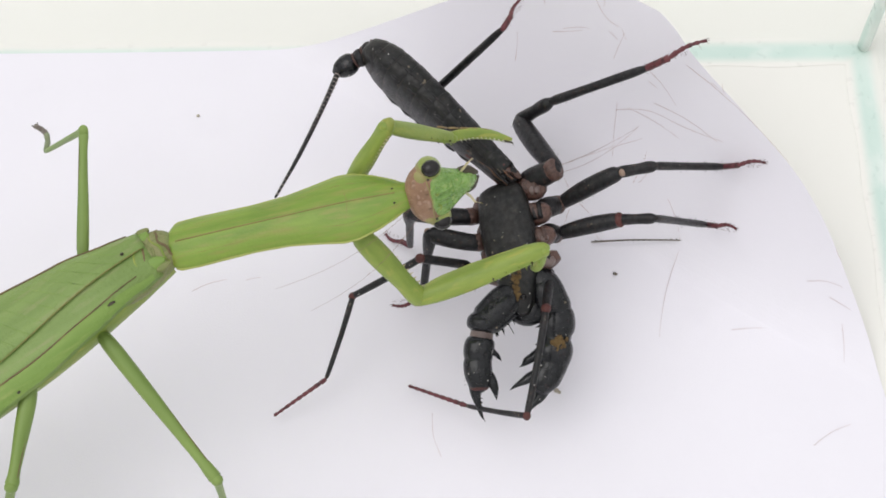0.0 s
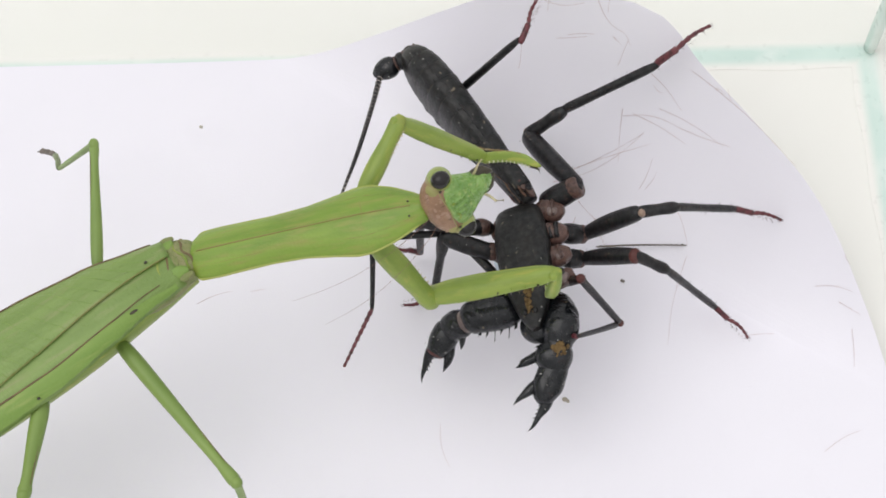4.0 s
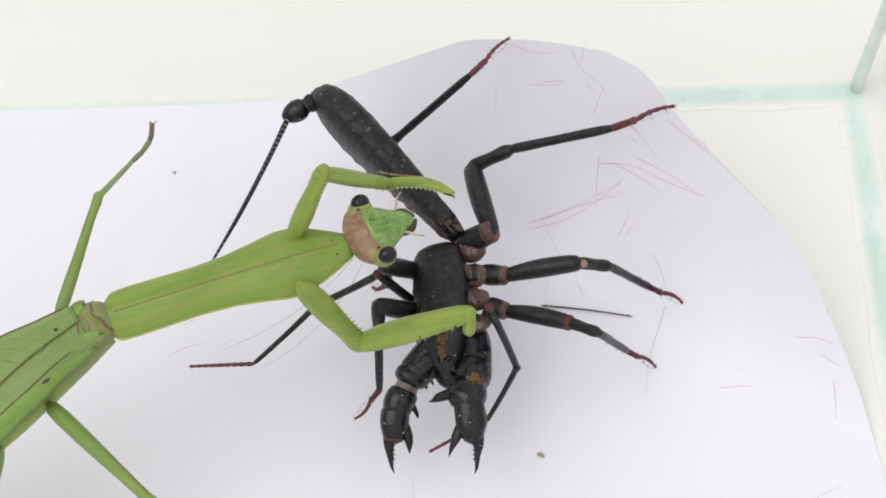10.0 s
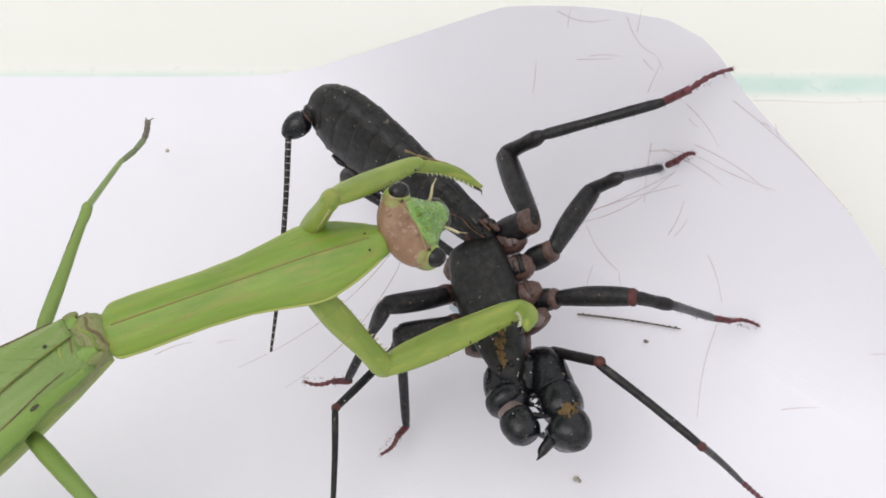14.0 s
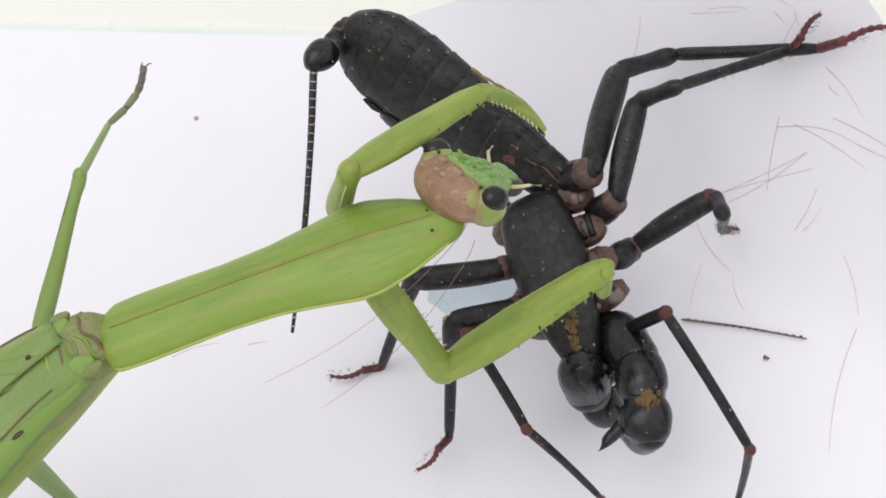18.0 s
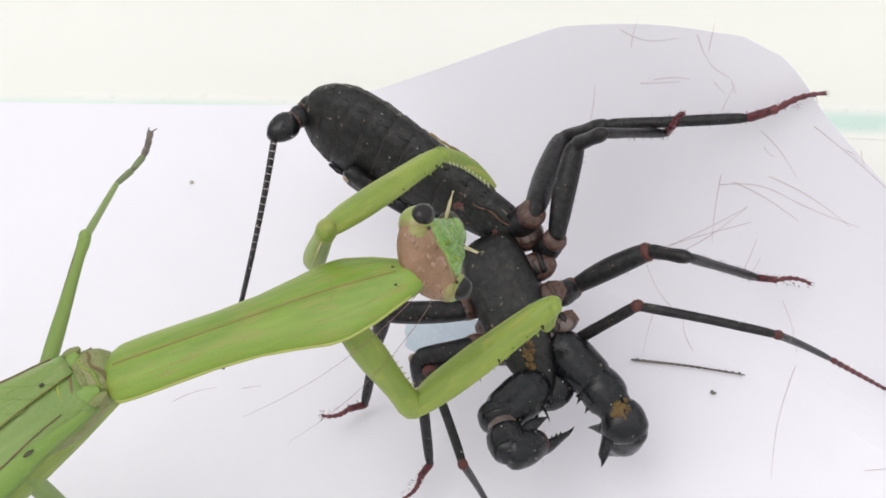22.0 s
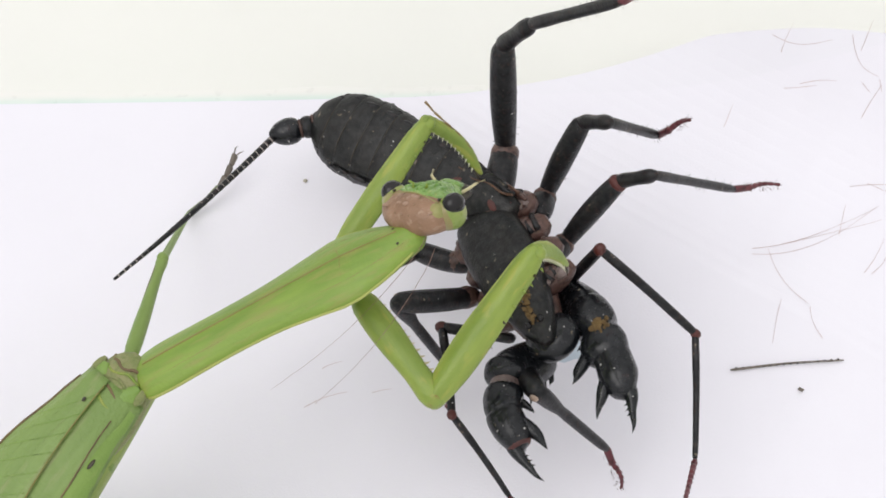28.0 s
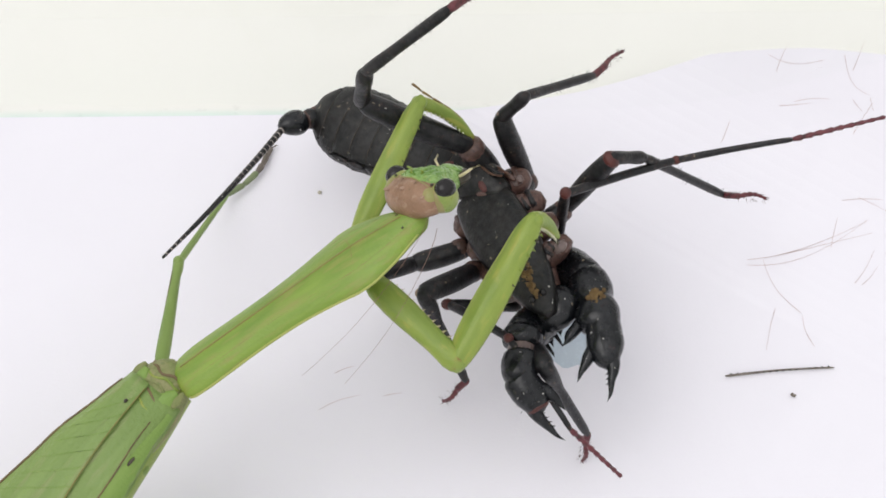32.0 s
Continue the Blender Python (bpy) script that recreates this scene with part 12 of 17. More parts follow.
    walk(limb['L2'][0], bones(((0,5.2,-2.6,-1.3,3.9,-7.7,2.5), (1,5,-2.6,-1,3.6,-7.7,2.9), (2,4.6,-2.7,-1.5,3.3,-7.6,2.6), (3,4.3,-2.8,-1.6,3.1,-8,2), (3.5,3.8,-2.7,-2.1,1.6,-8,1), (4.5,3.3,-2.8,-2,1.5,-7.8,1.6), (5.5,2.9,-2.9,-2,1.5,-7.5,2.3), (6,3,-2.7,-1.8,2.2,-7.5,2.5), (6.5,3,-2.8,-1.8,1.9,-7.7,2.3), (7,2.9,-2.8,-1.8,1.6,-7.8,2), (7.5,4.4,-3.3,-1.3,1.7,-7.5,2.9), (8,5.9,-3.8,-0.8,2.1,-6.8,3.5), (8.25,6.1,-3.6,-1,2.9,-6.5,3.9), (8.5,6.3,-3.3,-1.5,5.4,-5.5,4.5), (8.75,6.6,-3,-2,8,-4.2,4.2), (9,6.7,-2.8,-2.2,9,-3.6,3.8), (10,5.8,-2.9,-1.7,7,-5.3,4.2), (11,5.8,-3,-1.8,6.6,-6.1,3.8), (12,7,-3,-1.4,6.7,-7,3.8), (13,6.7,-3,-2,7,-7.2,2.9), (13.25,6.4,-3,-1.9,6.8,-7.8,2.4), (13.5,6.2,-3,-1.9,6.6,-8.3,1.8), (14.17,6.1,-2.8,-1.9,6.6,-7.9,2), (14.83,6,-2.5,-1.9,6.7,-7.2,2.5), (15.5,6,-2.3,-2,6.7,-6.8,2.7), (15.75,5.8,-2.5,-2.2,6.6,-7.2,2.2), (16,5.7,-2.7,-2.5,6.5,-7.5,1.7), (17,6.1,-2.3,-1.9,6.3,-7.1,2.4), (18,7.2,-2.4,-1.1,7.6,-7.7,2.7), (19,7.1,-2.7,-1,7,-7.6,3.2), (20,7,-3.4,-0.6,7.1,-8.2,3.8), (20.5,7.1,-3.1,-0.7,7,-8,3.6), (21,7.1,-2.9,-0.8,6.9,-7.7,3.4), (22,7.8,-3,-0.5,8.2,-7.9,3.8), (23,7.2,-3.4,-1.3,7.5,-8.5,2.7), (23.33,7.9,-3,-1.7,8.3,-7.8,2.6), (23.67,9,-2.3,-2.5,9.8,-6.6,2.4), (24,9.6,-2,-2.9,10.6,-5.9,2.2), (24.38,10.1,-2.3,-3.2,12,-5.6,2), (24.75,11.2,-2.9,-3.8,15,-4.5,1.2), (25.12,12.2,-3.5,-4.4,17.5,-3.2,-0.6), (25.5,12.7,-3.7,-4.6,18.2,-2.7,-1.4), (25.9,12.5,-3.9,-4.6,18.1,-2.8,-1.6), (26.3,11.9,-4.1,-4.4,17.8,-3.1,-1.9), (26.7,11.2,-4.5,-4.3,17.3,-3.4,-2.3), (27.1,10.6,-4.7,-4.2,16.9,-3.7,-2.7), (27.5,10.4,-4.8,-4.1,16.7,-3.8,-2.9), (27.62,10.5,-4.7,-4.1,16.7,-3.6,-2.7), (27.75,10.7,-4.5,-4.2,16.7,-3.2,-2.2), (27.88,10.9,-4.2,-4.2,16.7,-2.9,-1.7), (28,11,-4.1,-4.2,16.7,-2.7,-1.6), (28.5,10.4,-4.6,-3.6,16,-4.1,-0.3), (29,9.9,-5.2,-2.9,15.1,-5.4,0.9), (29.5,10.6,-4.3,-3.9,16,-4.2,-0.2), (30,11.4,-3.5,-4.8,16.9,-2.9,-1.4), (31,13,-4.1,-4.3,18.3,-3.3,-0.7), (32,12.6,-3.6,-3.5,18.1,-2.6,-0.3))))
    walk(limb['L2'][1], bones(((0,3.9,-7.7,2.5,7.1,-12.4,-7.1), (1,3.6,-7.7,2.9,6.4,-12.2,-6.9), (2,3.3,-7.6,2.6,5,-12.4,-7.4), (3,3.1,-8,2,5,-12.9,-7.9), (3.5,1.6,-8,1,3,-13.2,-8.9), (4.5,1.5,-7.8,1.6,1.8,-12.5,-8.5), (5.5,1.5,-7.5,2.3,0.7,-11.8,-8), (6,2.2,-7.5,2.5,3.2,-11.4,-7.9), (6.5,1.9,-7.7,2.3,2.5,-11.7,-8.2), (7,1.6,-7.8,2,1.9,-11.9,-8.5), (7.5,1.7,-7.5,2.9,2,-11.1,-7.7), (8,2.1,-6.8,3.5,2.3,-10.1,-7.2), (8.25,2.9,-6.5,3.9,3.7,-10.1,-6.7), (8.5,5.4,-5.5,4.5,7.5,-9.7,-5.6), (8.75,8,-4.2,4.2,11.4,-8.8,-5.4), (9,9,-3.6,3.8,12.9,-8.4,-5.5), (10,7,-5.3,4.2,12.2,-9.1,-4.9), (11,6.6,-6.1,3.8,10.6,-11,-5.4), (12,6.7,-7,3.8,11.4,-11.6,-5.2), (13,7,-7.2,2.9,10.6,-11.1,-7), (13.25,6.8,-7.8,2.4,10.8,-11.8,-7.3), (13.5,6.6,-8.3,1.8,11,-12.3,-7.7), (14.17,6.6,-7.9,2,11.2,-12.3,-7.2), (14.83,6.7,-7.2,2.5,11.6,-12.1,-6.3), (15.5,6.7,-6.8,2.7,11.8,-12,-5.8), (15.75,6.6,-7.2,2.2,10.6,-12.4,-6.8), (16,6.5,-7.5,1.7,9.3,-12.8,-7.8), (17,6.3,-7.1,2.4,10.2,-12.6,-6.5), (18,7.6,-7.7,2.7,12.9,-12.6,-5.9), (19,7,-7.6,3.2,12.7,-12.2,-5.3), (20,7.1,-8.2,3.8,12.3,-12.3,-5.3), (20.5,7,-8,3.6,12.2,-12.1,-5.4), (21,6.9,-7.7,3.4,12.1,-11.9,-5.6), (22,8.2,-7.9,3.8,14.2,-11.9,-4.8), (23,7.5,-8.5,2.7,10.4,-13.1,-7), (23.33,8.3,-7.8,2.6,10,-12.1,-7.6), (23.67,9.8,-6.6,2.4,8.9,-10,-8.2), (24,10.6,-5.9,2.2,8.4,-8.8,-8.4), (24.38,12,-5.6,2,9.8,-8.4,-8.6), (24.75,15,-4.5,1.2,13,-6.8,-9.6), (25.12,17.5,-3.2,-0.6,15.6,-5,-11.4), (25.5,18.2,-2.7,-1.4,16.4,-4.3,-12.3), (25.9,18.1,-2.8,-1.6,16.1,-4.2,-12.5), (26.3,17.8,-3.1,-1.9,15.4,-3.8,-12.8), (26.7,17.3,-3.4,-2.3,14.4,-3.3,-13.2), (27.1,16.9,-3.7,-2.7,13.6,-2.8,-13.4), (27.5,16.7,-3.8,-2.9,13.3,-2.7,-13.5), (27.62,16.7,-3.6,-2.7,14,-2.5,-13.5), (27.75,16.7,-3.2,-2.2,15.5,-2.1,-13.3), (27.88,16.7,-2.9,-1.7,17,-1.7,-12.9), (28,16.7,-2.7,-1.6,17.7,-1.5,-12.6), (28.5,16,-4.1,-0.3,17.8,-4.9,-11.3), (29,15.1,-5.4,0.9,17.7,-8.2,-9.6), (29.5,16,-4.2,-0.2,15.1,-6.1,-11.2), (30,16.9,-2.9,-1.4,12.6,-3.8,-11.7), (31,18.3,-3.3,-0.7,18.4,-4.6,-11.8), (32,18.1,-2.6,-0.3,19.8,-3.8,-11.3))))
    walk(limb['L2'][2], bones(((0,7.1,-12.4,-7.1,7.9,-15,-4.4), (1,6.4,-12.2,-6.9,7,-15.4,-4.8), (2,5,-12.4,-7.4,6.1,-15.4,-5.2), (3,5,-12.9,-7.9,5.9,-15.9,-5.7), (3.5,3,-13.2,-8.9,4.2,-16.1,-6.7), (4.5,1.8,-12.5,-8.5,3.5,-14.7,-5.8), (5.5,0.7,-11.8,-8,2.7,-12.9,-5), (6,3.2,-11.4,-7.9,5.1,-13.7,-5.4), (6.5,2.5,-11.7,-8.2,4.7,-12.5,-5.1), (7,1.9,-11.9,-8.5,4,-11.2,-5.3), (7.5,2,-11.1,-7.7,4,-10.2,-4.5), (8,2.3,-10.1,-7.2,4.1,-8.9,-4.1), (8.25,3.7,-10.1,-6.7,6,-9.4,-3.6), (8.5,7.5,-9.7,-5.6,10.6,-10.8,-3.6), (8.75,11.4,-8.8,-5.4,14.2,-11.4,-4.9), (9,12.9,-8.4,-5.5,15.5,-11.3,-5.6), (10,12.2,-9.1,-4.9,14.8,-11.9,-4.9), (11,10.6,-11,-5.4,12.7,-14.2,-5.6), (12,11.4,-11.6,-5.2,12.8,-15,-6.2), (13,10.6,-11.1,-7,12.6,-14.3,-7.8), (13.25,10.8,-11.8,-7.3,13.1,-14.8,-7.1), (13.5,11,-12.3,-7.7,13.4,-15.1,-6.5), (14.17,11.2,-12.3,-7.2,13.7,-14.6,-5.4), (14.83,11.6,-12.1,-6.3,13.9,-13.1,-3.4), (15.5,11.8,-12,-5.8,13.8,-12.3,-2.6), (15.75,10.6,-12.4,-6.8,13.1,-13.6,-4.1), (16,9.3,-12.8,-7.8,12,-14.7,-5.8), (17,10.2,-12.6,-6.5,12.3,-14.2,-3.8), (18,12.9,-12.6,-5.9,15,-15.1,-3.8), (19,12.7,-12.2,-5.3,14.8,-14.8,-3.3), (20,12.3,-12.3,-5.3,14.7,-14.7,-3.4), (20.5,12.2,-12.1,-5.4,14.5,-15,-4.3), (21,12.1,-11.9,-5.6,14.2,-15.1,-5.3), (22,14.2,-11.9,-4.8,16.4,-14.5,-3.2), (23,10.4,-13.1,-7,12.5,-16.2,-5.9), (23.33,10,-12.1,-7.6,12.8,-14.6,-6.6), (23.67,8.9,-10,-8.2,12.7,-10.5,-7.9), (24,8.4,-8.8,-8.4,12.3,-8.3,-8.4), (24.38,9.8,-8.4,-8.6,13.6,-8.3,-9.2), (24.75,13,-6.8,-9.6,15.9,-7.9,-11.9), (25.12,15.6,-5,-11.4,16.6,-6.9,-14.6), (25.5,16.4,-4.3,-12.3,16.8,-6.3,-15.6), (25.9,16.1,-4.2,-12.5,16.9,-6.2,-15.7), (26.3,15.4,-3.8,-12.8,17.6,-5.7,-15.3), (26.7,14.4,-3.3,-13.2,18.1,-4.4,-13.8), (27.1,13.6,-2.8,-13.4,17.4,-3.2,-12.7), (27.5,13.3,-2.7,-13.5,17,-2.8,-12.4), (27.62,14,-2.5,-13.5,17.8,-2.8,-13), (27.75,15.5,-2.1,-13.3,19,-2.7,-14.7), (27.88,17,-1.7,-12.9,19.4,-2.5,-15.8), (28,17.7,-1.5,-12.6,19.5,-2.4,-15.9), (28.5,17.8,-4.9,-11.3,18.5,-6.2,-14.8), (29,17.7,-8.2,-9.6,17.2,-9.9,-13), (29.5,15.1,-6.1,-11.2,14.6,-7.7,-14.7), (30,12.6,-3.8,-11.7,12.1,-5.2,-15.2), (31,18.4,-4.6,-11.8,19.4,-6.4,-15), (32,19.8,-3.8,-11.3,20,-5.8,-14.6))))
    walk(limb['AL'][0], bones(((0,6.9,-5.1,-1.3,6.8,-8.8,3.8), (0.5,6.9,-4.9,-1.2,5.5,-8.8,3.6), (1,6.8,-4.7,-1,4.2,-8.6,3.1), (1.5,6.5,-4.5,-1.5,2.8,-8.5,1.6), (2,6.3,-4.2,-1.9,1.6,-8.2,-0.2), (2.33,6.2,-4,-2,1.7,-7.9,0), (2.67,6.2,-3.7,-2.3,1.8,-7.3,0.5), (3,6.2,-3.5,-2.4,1.9,-6.9,0.7), (3.25,5.6,-3.8,-2.6,1,-7,0.3), (3.5,5.1,-4.1,-2.8,0.2,-7,-0.1), (3.9,5,-4.1,-2.8,0.3,-7.2,0), (4.3,4.9,-4,-2.9,0.6,-7.5,0.1), (4.7,4.8,-3.8,-2.9,1.1,-7.9,0.3), (5.1,4.6,-3.7,-3,1.5,-8.1,0.3), (5.5,4.6,-3.7,-3,1.7,-8.2,0.4), (6,5.7,-3.4,-2.6,3.2,-8.3,0.3), (6.33,5.7,-3.4,-2.7,3.1,-7.8,1.1), (6.67,5.7,-3.4,-2.7,3.1,-6.4,2.2), (7,5.7,-3.4,-2.7,3.2,-5.6,2.7), (7.5,5.6,-3.8,-2.2,3.9,-4.9,3.7), (8,5.6,-4.1,-1.8,4.6,-4.1,4.5), (8.33,5.5,-3.9,-2.1,4.7,-4.7,4.1), (8.67,5.3,-3.6,-2.6,4.8,-5.7,3.3), (9,5.2,-3.4,-2.9,4.9,-6.2,2.7), (9.5,4.9,-3.4,-2.7,4,-5.9,3), (10,4.7,-3.4,-2.5,3.1,-5.5,3.2), (10.33,4.7,-3.6,-2.5,3.2,-5.4,3.3), (10.67,4.8,-3.9,-2.5,3.5,-5.2,3.5), (11,4.9,-4.1,-2.5,3.6,-5.1,3.6), (11.25,5.1,-4.1,-2.4,3.2,-6,3.3), (11.5,5.7,-4.3,-2.2,2.3,-8.3,1.2), (11.75,6.2,-4.4,-2,2.4,-9.4,-1.9), (12,6.5,-4.4,-2,2.8,-9.4,-3), (12.5,5.8,-4.2,-2.3,2.6,-9.6,-2.4), (13,5.2,-4,-2.6,2.5,-9.7,-1.9), (13.17,5.4,-4.2,-2.5,3,-10,-2.2), (13.33,5.8,-4.4,-2.4,3.8,-10.4,-2.9), (13.5,6.1,-4.6,-2.3,4.3,-10.5,-3.3), (14.17,6.7,-3.9,-2.6,5.1,-9.9,-3.7), (14.83,7.9,-2.7,-3,6.6,-8.7,-4.5), (15.5,8.5,-2,-3.2,7.5,-8,-4.9), (15.75,8.7,-2.4,-3.6,8.6,-8.7,-3.8), (16,8.8,-2.7,-4,9.7,-8.8,-2.7), (16.5,7.5,-2.9,-3.3,8.6,-8.1,0.1), (17,6.2,-3.1,-2.7,7.5,-6.7,2.4), (17.17,6.3,-3.1,-2.6,7.6,-6.7,2.4), (17.33,6.6,-3.1,-2.5,7.9,-6.7,2.6), (17.5,6.9,-3.2,-2.3,8.2,-6.7,2.8), (17.67,7.2,-3.2,-2.1,8.6,-6.8,2.9), (17.83,7.5,-3.2,-1.9,8.8,-6.8,3.1), (18,7.6,-3.2,-1.9,9,-6.8,3.1), (18.17,7.5,-3.3,-1.9,8.9,-6.8,3.1), (18.33,7.4,-3.3,-1.9,8.8,-6.9,3.1), (18.5,7.2,-3.3,-1.9,8.6,-6.9,3.1), (18.67,7,-3.3,-1.9,8.5,-6.9,3.2), (18.83,6.9,-3.3,-1.9,8.3,-6.9,3.2), (19,6.8,-3.3,-1.9,8.3,-6.9,3.2), (20,9.4,-3.3,-1.5,8.4,-7.3,3.3), (20.5,9.1,-3.6,-1.4,8.5,-7.3,3.7), (21,8.8,-4,-1.3,8.6,-7.2,4.1), (22,9.3,-3.3,-1.2,9.4,-7.4,3.6), (23,7.3,-3.7,-2.2,8.6,-6.9,3), (24,10.2,-2.2,-4,12.3,-5.7,0.8), (25,9.8,-2.1,-5.3,13.2,-5.5,-1.2), (25.12,9.5,-2.3,-5.2,13.6,-5.2,-1.4), (25.25,9,-2.8,-5,14.3,-4.3,-1.9), (25.38,8.4,-3.2,-4.8,14.4,-3.2,-2.8), (25.5,8.2,-3.4,-4.7,14.3,-2.8,-3.2), (25.83,8.2,-3.4,-4.7,14.3,-3.2,-3.2), (26.17,8.3,-3.5,-4.8,14.2,-4.8,-2.9), (26.5,8.3,-3.7,-4.8,10.7,-9.2,-2.9), (26.83,8.4,-3.9,-4.9,5.3,-9.3,-4.5), (27.17,8.5,-4,-5,4.2,-8.6,-5), (27.5,8.5,-4,-5,4,-8.4,-5.1), (28,8.6,-3,-5.1,4.7,-7.7,-3.6), (28.25,9,-3.6,-4.9,4.8,-8.3,-4.4), (28.5,9.7,-5,-4.3,5.4,-9,-6.6), (28.75,10.4,-6.4,-3.7,6.9,-8.8,-8.4), (29,10.7,-7,-3.4,7.7,-8.8,-8.7), (29.5,10.7,-6,-4.2,8,-9.3,-8.9), (30,10.6,-5,-5.1,8.4,-9.6,-8.7), (30.33,10,-4.5,-5,7.4,-9.4,-7.9), (30.67,9.1,-3.5,-4.9,5.5,-8.6,-6.1), (31,8.6,-3,-4.8,4.7,-8,-5.2), (31.5,8.9,-2.7,-4.7,5.5,-7.9,-3.5), (32,9.3,-2.4,-4.5,6.6,-7.4,-1.9))))
    walk(limb['AL'][1], bones(((0,6.8,-8.8,3.8,8,-17.4,1.6), (0.5,5.5,-8.8,3.6,6.2,-17.7,2.1), (1,4.2,-8.6,3.1,4.4,-17.6,2.3), (1.5,2.8,-8.5,1.6,3,-17.5,0.9), (2,1.6,-8.2,-0.2,1.9,-17.2,-0.8), (2.33,1.7,-7.9,0,1.8,-16.9,-0.8), (2.67,1.8,-7.3,0.5,1.6,-16.2,-0.8), (3,1.9,-6.9,0.7,1.6,-15.8,-0.9), (3.25,1,-7,0.3,1.4,-15.9,1.7), (3.5,0.2,-7,-0.1,1.3,-15,4.1), (3.9,0.3,-7.2,0,1.6,-14.7,4.8), (4.3,0.6,-7.5,0.1,2.6,-13.7,6.4), (4.7,1.1,-7.9,0.3,3.8,-11.8,7.9), (5.1,1.5,-8.1,0.3,4.5,-10,8.6), (5.5,1.7,-8.2,0.4,4.8,-9.3,8.7), (6,3.2,-8.3,0.3,5.1,-10.4,8.9), (6.33,3.1,-7.8,1.1,5,-11.9,8.9), (6.67,3.1,-6.4,2.2,4.7,-13.9,7.1), (7,3.2,-5.6,2.7,4.5,-14,5.6), (7.5,3.9,-4.9,3.7,5.3,-13.6,5.7), (8,4.6,-4.1,4.5,6.1,-13,5.4), (8.33,4.7,-4.7,4.1,4.8,-13.7,3.8), (8.67,4.8,-5.7,3.3,2.2,-13.8,0.3), (9,4.9,-6.2,2.7,1.1,-13.3,-1.4), (9.5,4,-5.9,3,2.2,-13.9,-0.8), (10,3.1,-5.5,3.2,3.4,-13.9,-0.1), (10.33,3.2,-5.4,3.3,5.5,-13.5,0.2), (10.67,3.5,-5.2,3.5,9.4,-11.6,1.3), (11,3.6,-5.1,3.6,10.9,-10.1,2), (11.25,3.2,-6,3.3,10.6,-11.2,2.7), (11.5,2.3,-8.3,1.2,9.3,-13.6,3.3), (11.75,2.4,-9.4,-1.9,8.5,-14.3,2.6), (12,2.8,-9.4,-3,8.3,-14,2.5), (12.5,2.6,-9.6,-2.4,7.2,-14.8,3.4), (13,2.5,-9.7,-1.9,6,-15.4,4.2), (13.17,3,-10,-2.2,6.9,-15.9,3.3), (13.33,3.8,-10.4,-2.9,8.7,-16.6,1.5), (13.5,4.3,-10.5,-3.3,9.5,-16.9,0.4), (14.17,5.1,-9.9,-3.7,11,-15.3,0.6), (14.83,6.6,-8.7,-4.5,13.4,-11.8,0.6), (15.5,7.5,-8,-4.9,14.5,-9.9,0.5), (15.75,8.6,-8.7,-3.8,16.5,-8.9,0.5), (16,9.7,-8.8,-2.7,18,-7.3,0.3), (16.5,8.6,-8.1,0.1,17.4,-6.6,1.8), (17,7.5,-6.7,2.4,16.4,-5.3,2.8), (17.17,7.6,-6.7,2.4,16.5,-5.3,2.9), (17.33,7.9,-6.7,2.6,16.7,-5.1,3.2), (17.5,8.2,-6.7,2.8,17,-5,3.6), (17.67,8.6,-6.8,2.9,17.3,-4.8,4), (17.83,8.8,-6.8,3.1,17.5,-4.7,4.3), (18,9,-6.8,3.1,17.6,-4.6,4.4), (18.17,8.9,-6.8,3.1,17.6,-4.7,4.2), (18.33,8.8,-6.9,3.1,17.6,-5,3.5), (18.5,8.6,-6.9,3.1,17.5,-5.4,2.6), (18.67,8.5,-6.9,3.2,17.3,-5.8,1.6), (18.83,8.3,-6.9,3.2,17,-6.1,1), (19,8.3,-6.9,3.2,16.9,-6.2,0.7), (20,8.4,-7.3,3.3,17.1,-7.3,1), (20.5,8.5,-7.3,3.7,17.5,-7.1,3.5), (21,8.6,-7.2,4.1,17.5,-6.9,6), (22,9.4,-7.4,3.6,18.1,-6.9,5.8), (23,8.6,-6.9,3,17.6,-8.1,3.3), (24,12.3,-5.7,0.8,21.2,-7,-0.4), (25,13.2,-5.5,-1.2,22.1,-5.2,-2.7), (25.12,13.6,-5.2,-1.4,22.5,-4.4,-2.6), (25.25,14.3,-4.3,-1.9,23.1,-2.5,-2.8), (25.38,14.4,-3.2,-2.8,23,-0.4,-3.2), (25.5,14.3,-2.8,-3.2,22.7,0.5,-3.4), (25.83,14.3,-3.2,-3.2,22.9,-0.3,-3.2), (26.17,14.2,-4.8,-2.9,23,-2.8,-2.6), (26.5,10.7,-9.2,-2.9,19.6,-8.5,-2.1), (26.83,5.3,-9.3,-4.5,14.2,-9.8,-3.1), (27.17,4.2,-8.6,-5,12.9,-10.1,-3.4), (27.5,4,-8.4,-5.1,12.6,-10.2,-3.4), (28,4.7,-7.7,-3.6,13.4,-9.9,-2.8), (28.25,4.8,-8.3,-4.4,13.5,-10.1,-3), (28.5,5.4,-9,-6.6,14,-9.9,-4.1), (28.75,6.9,-8.8,-8.4,15.2,-8.7,-4.7), (29,7.7,-8.8,-8.7,15.7,-8.2,-4.6), (29.5,8,-9.3,-8.9,16,-8.1,-5), (30,8.4,-9.6,-8.7,16.5,-7.7,-5.1), (30.33,7.4,-9.4,-7.9,15.8,-7.9,-5.1), (30.67,5.5,-8.6,-6.1,14.5,-8,-5), (31,4.7,-8,-5.2,13.7,-7.9,-4.9), (31.5,5.5,-7.9,-3.5,14.2,-6,-2), (32,6.6,-7.4,-1.9,14.5,-3.9,0.7))))
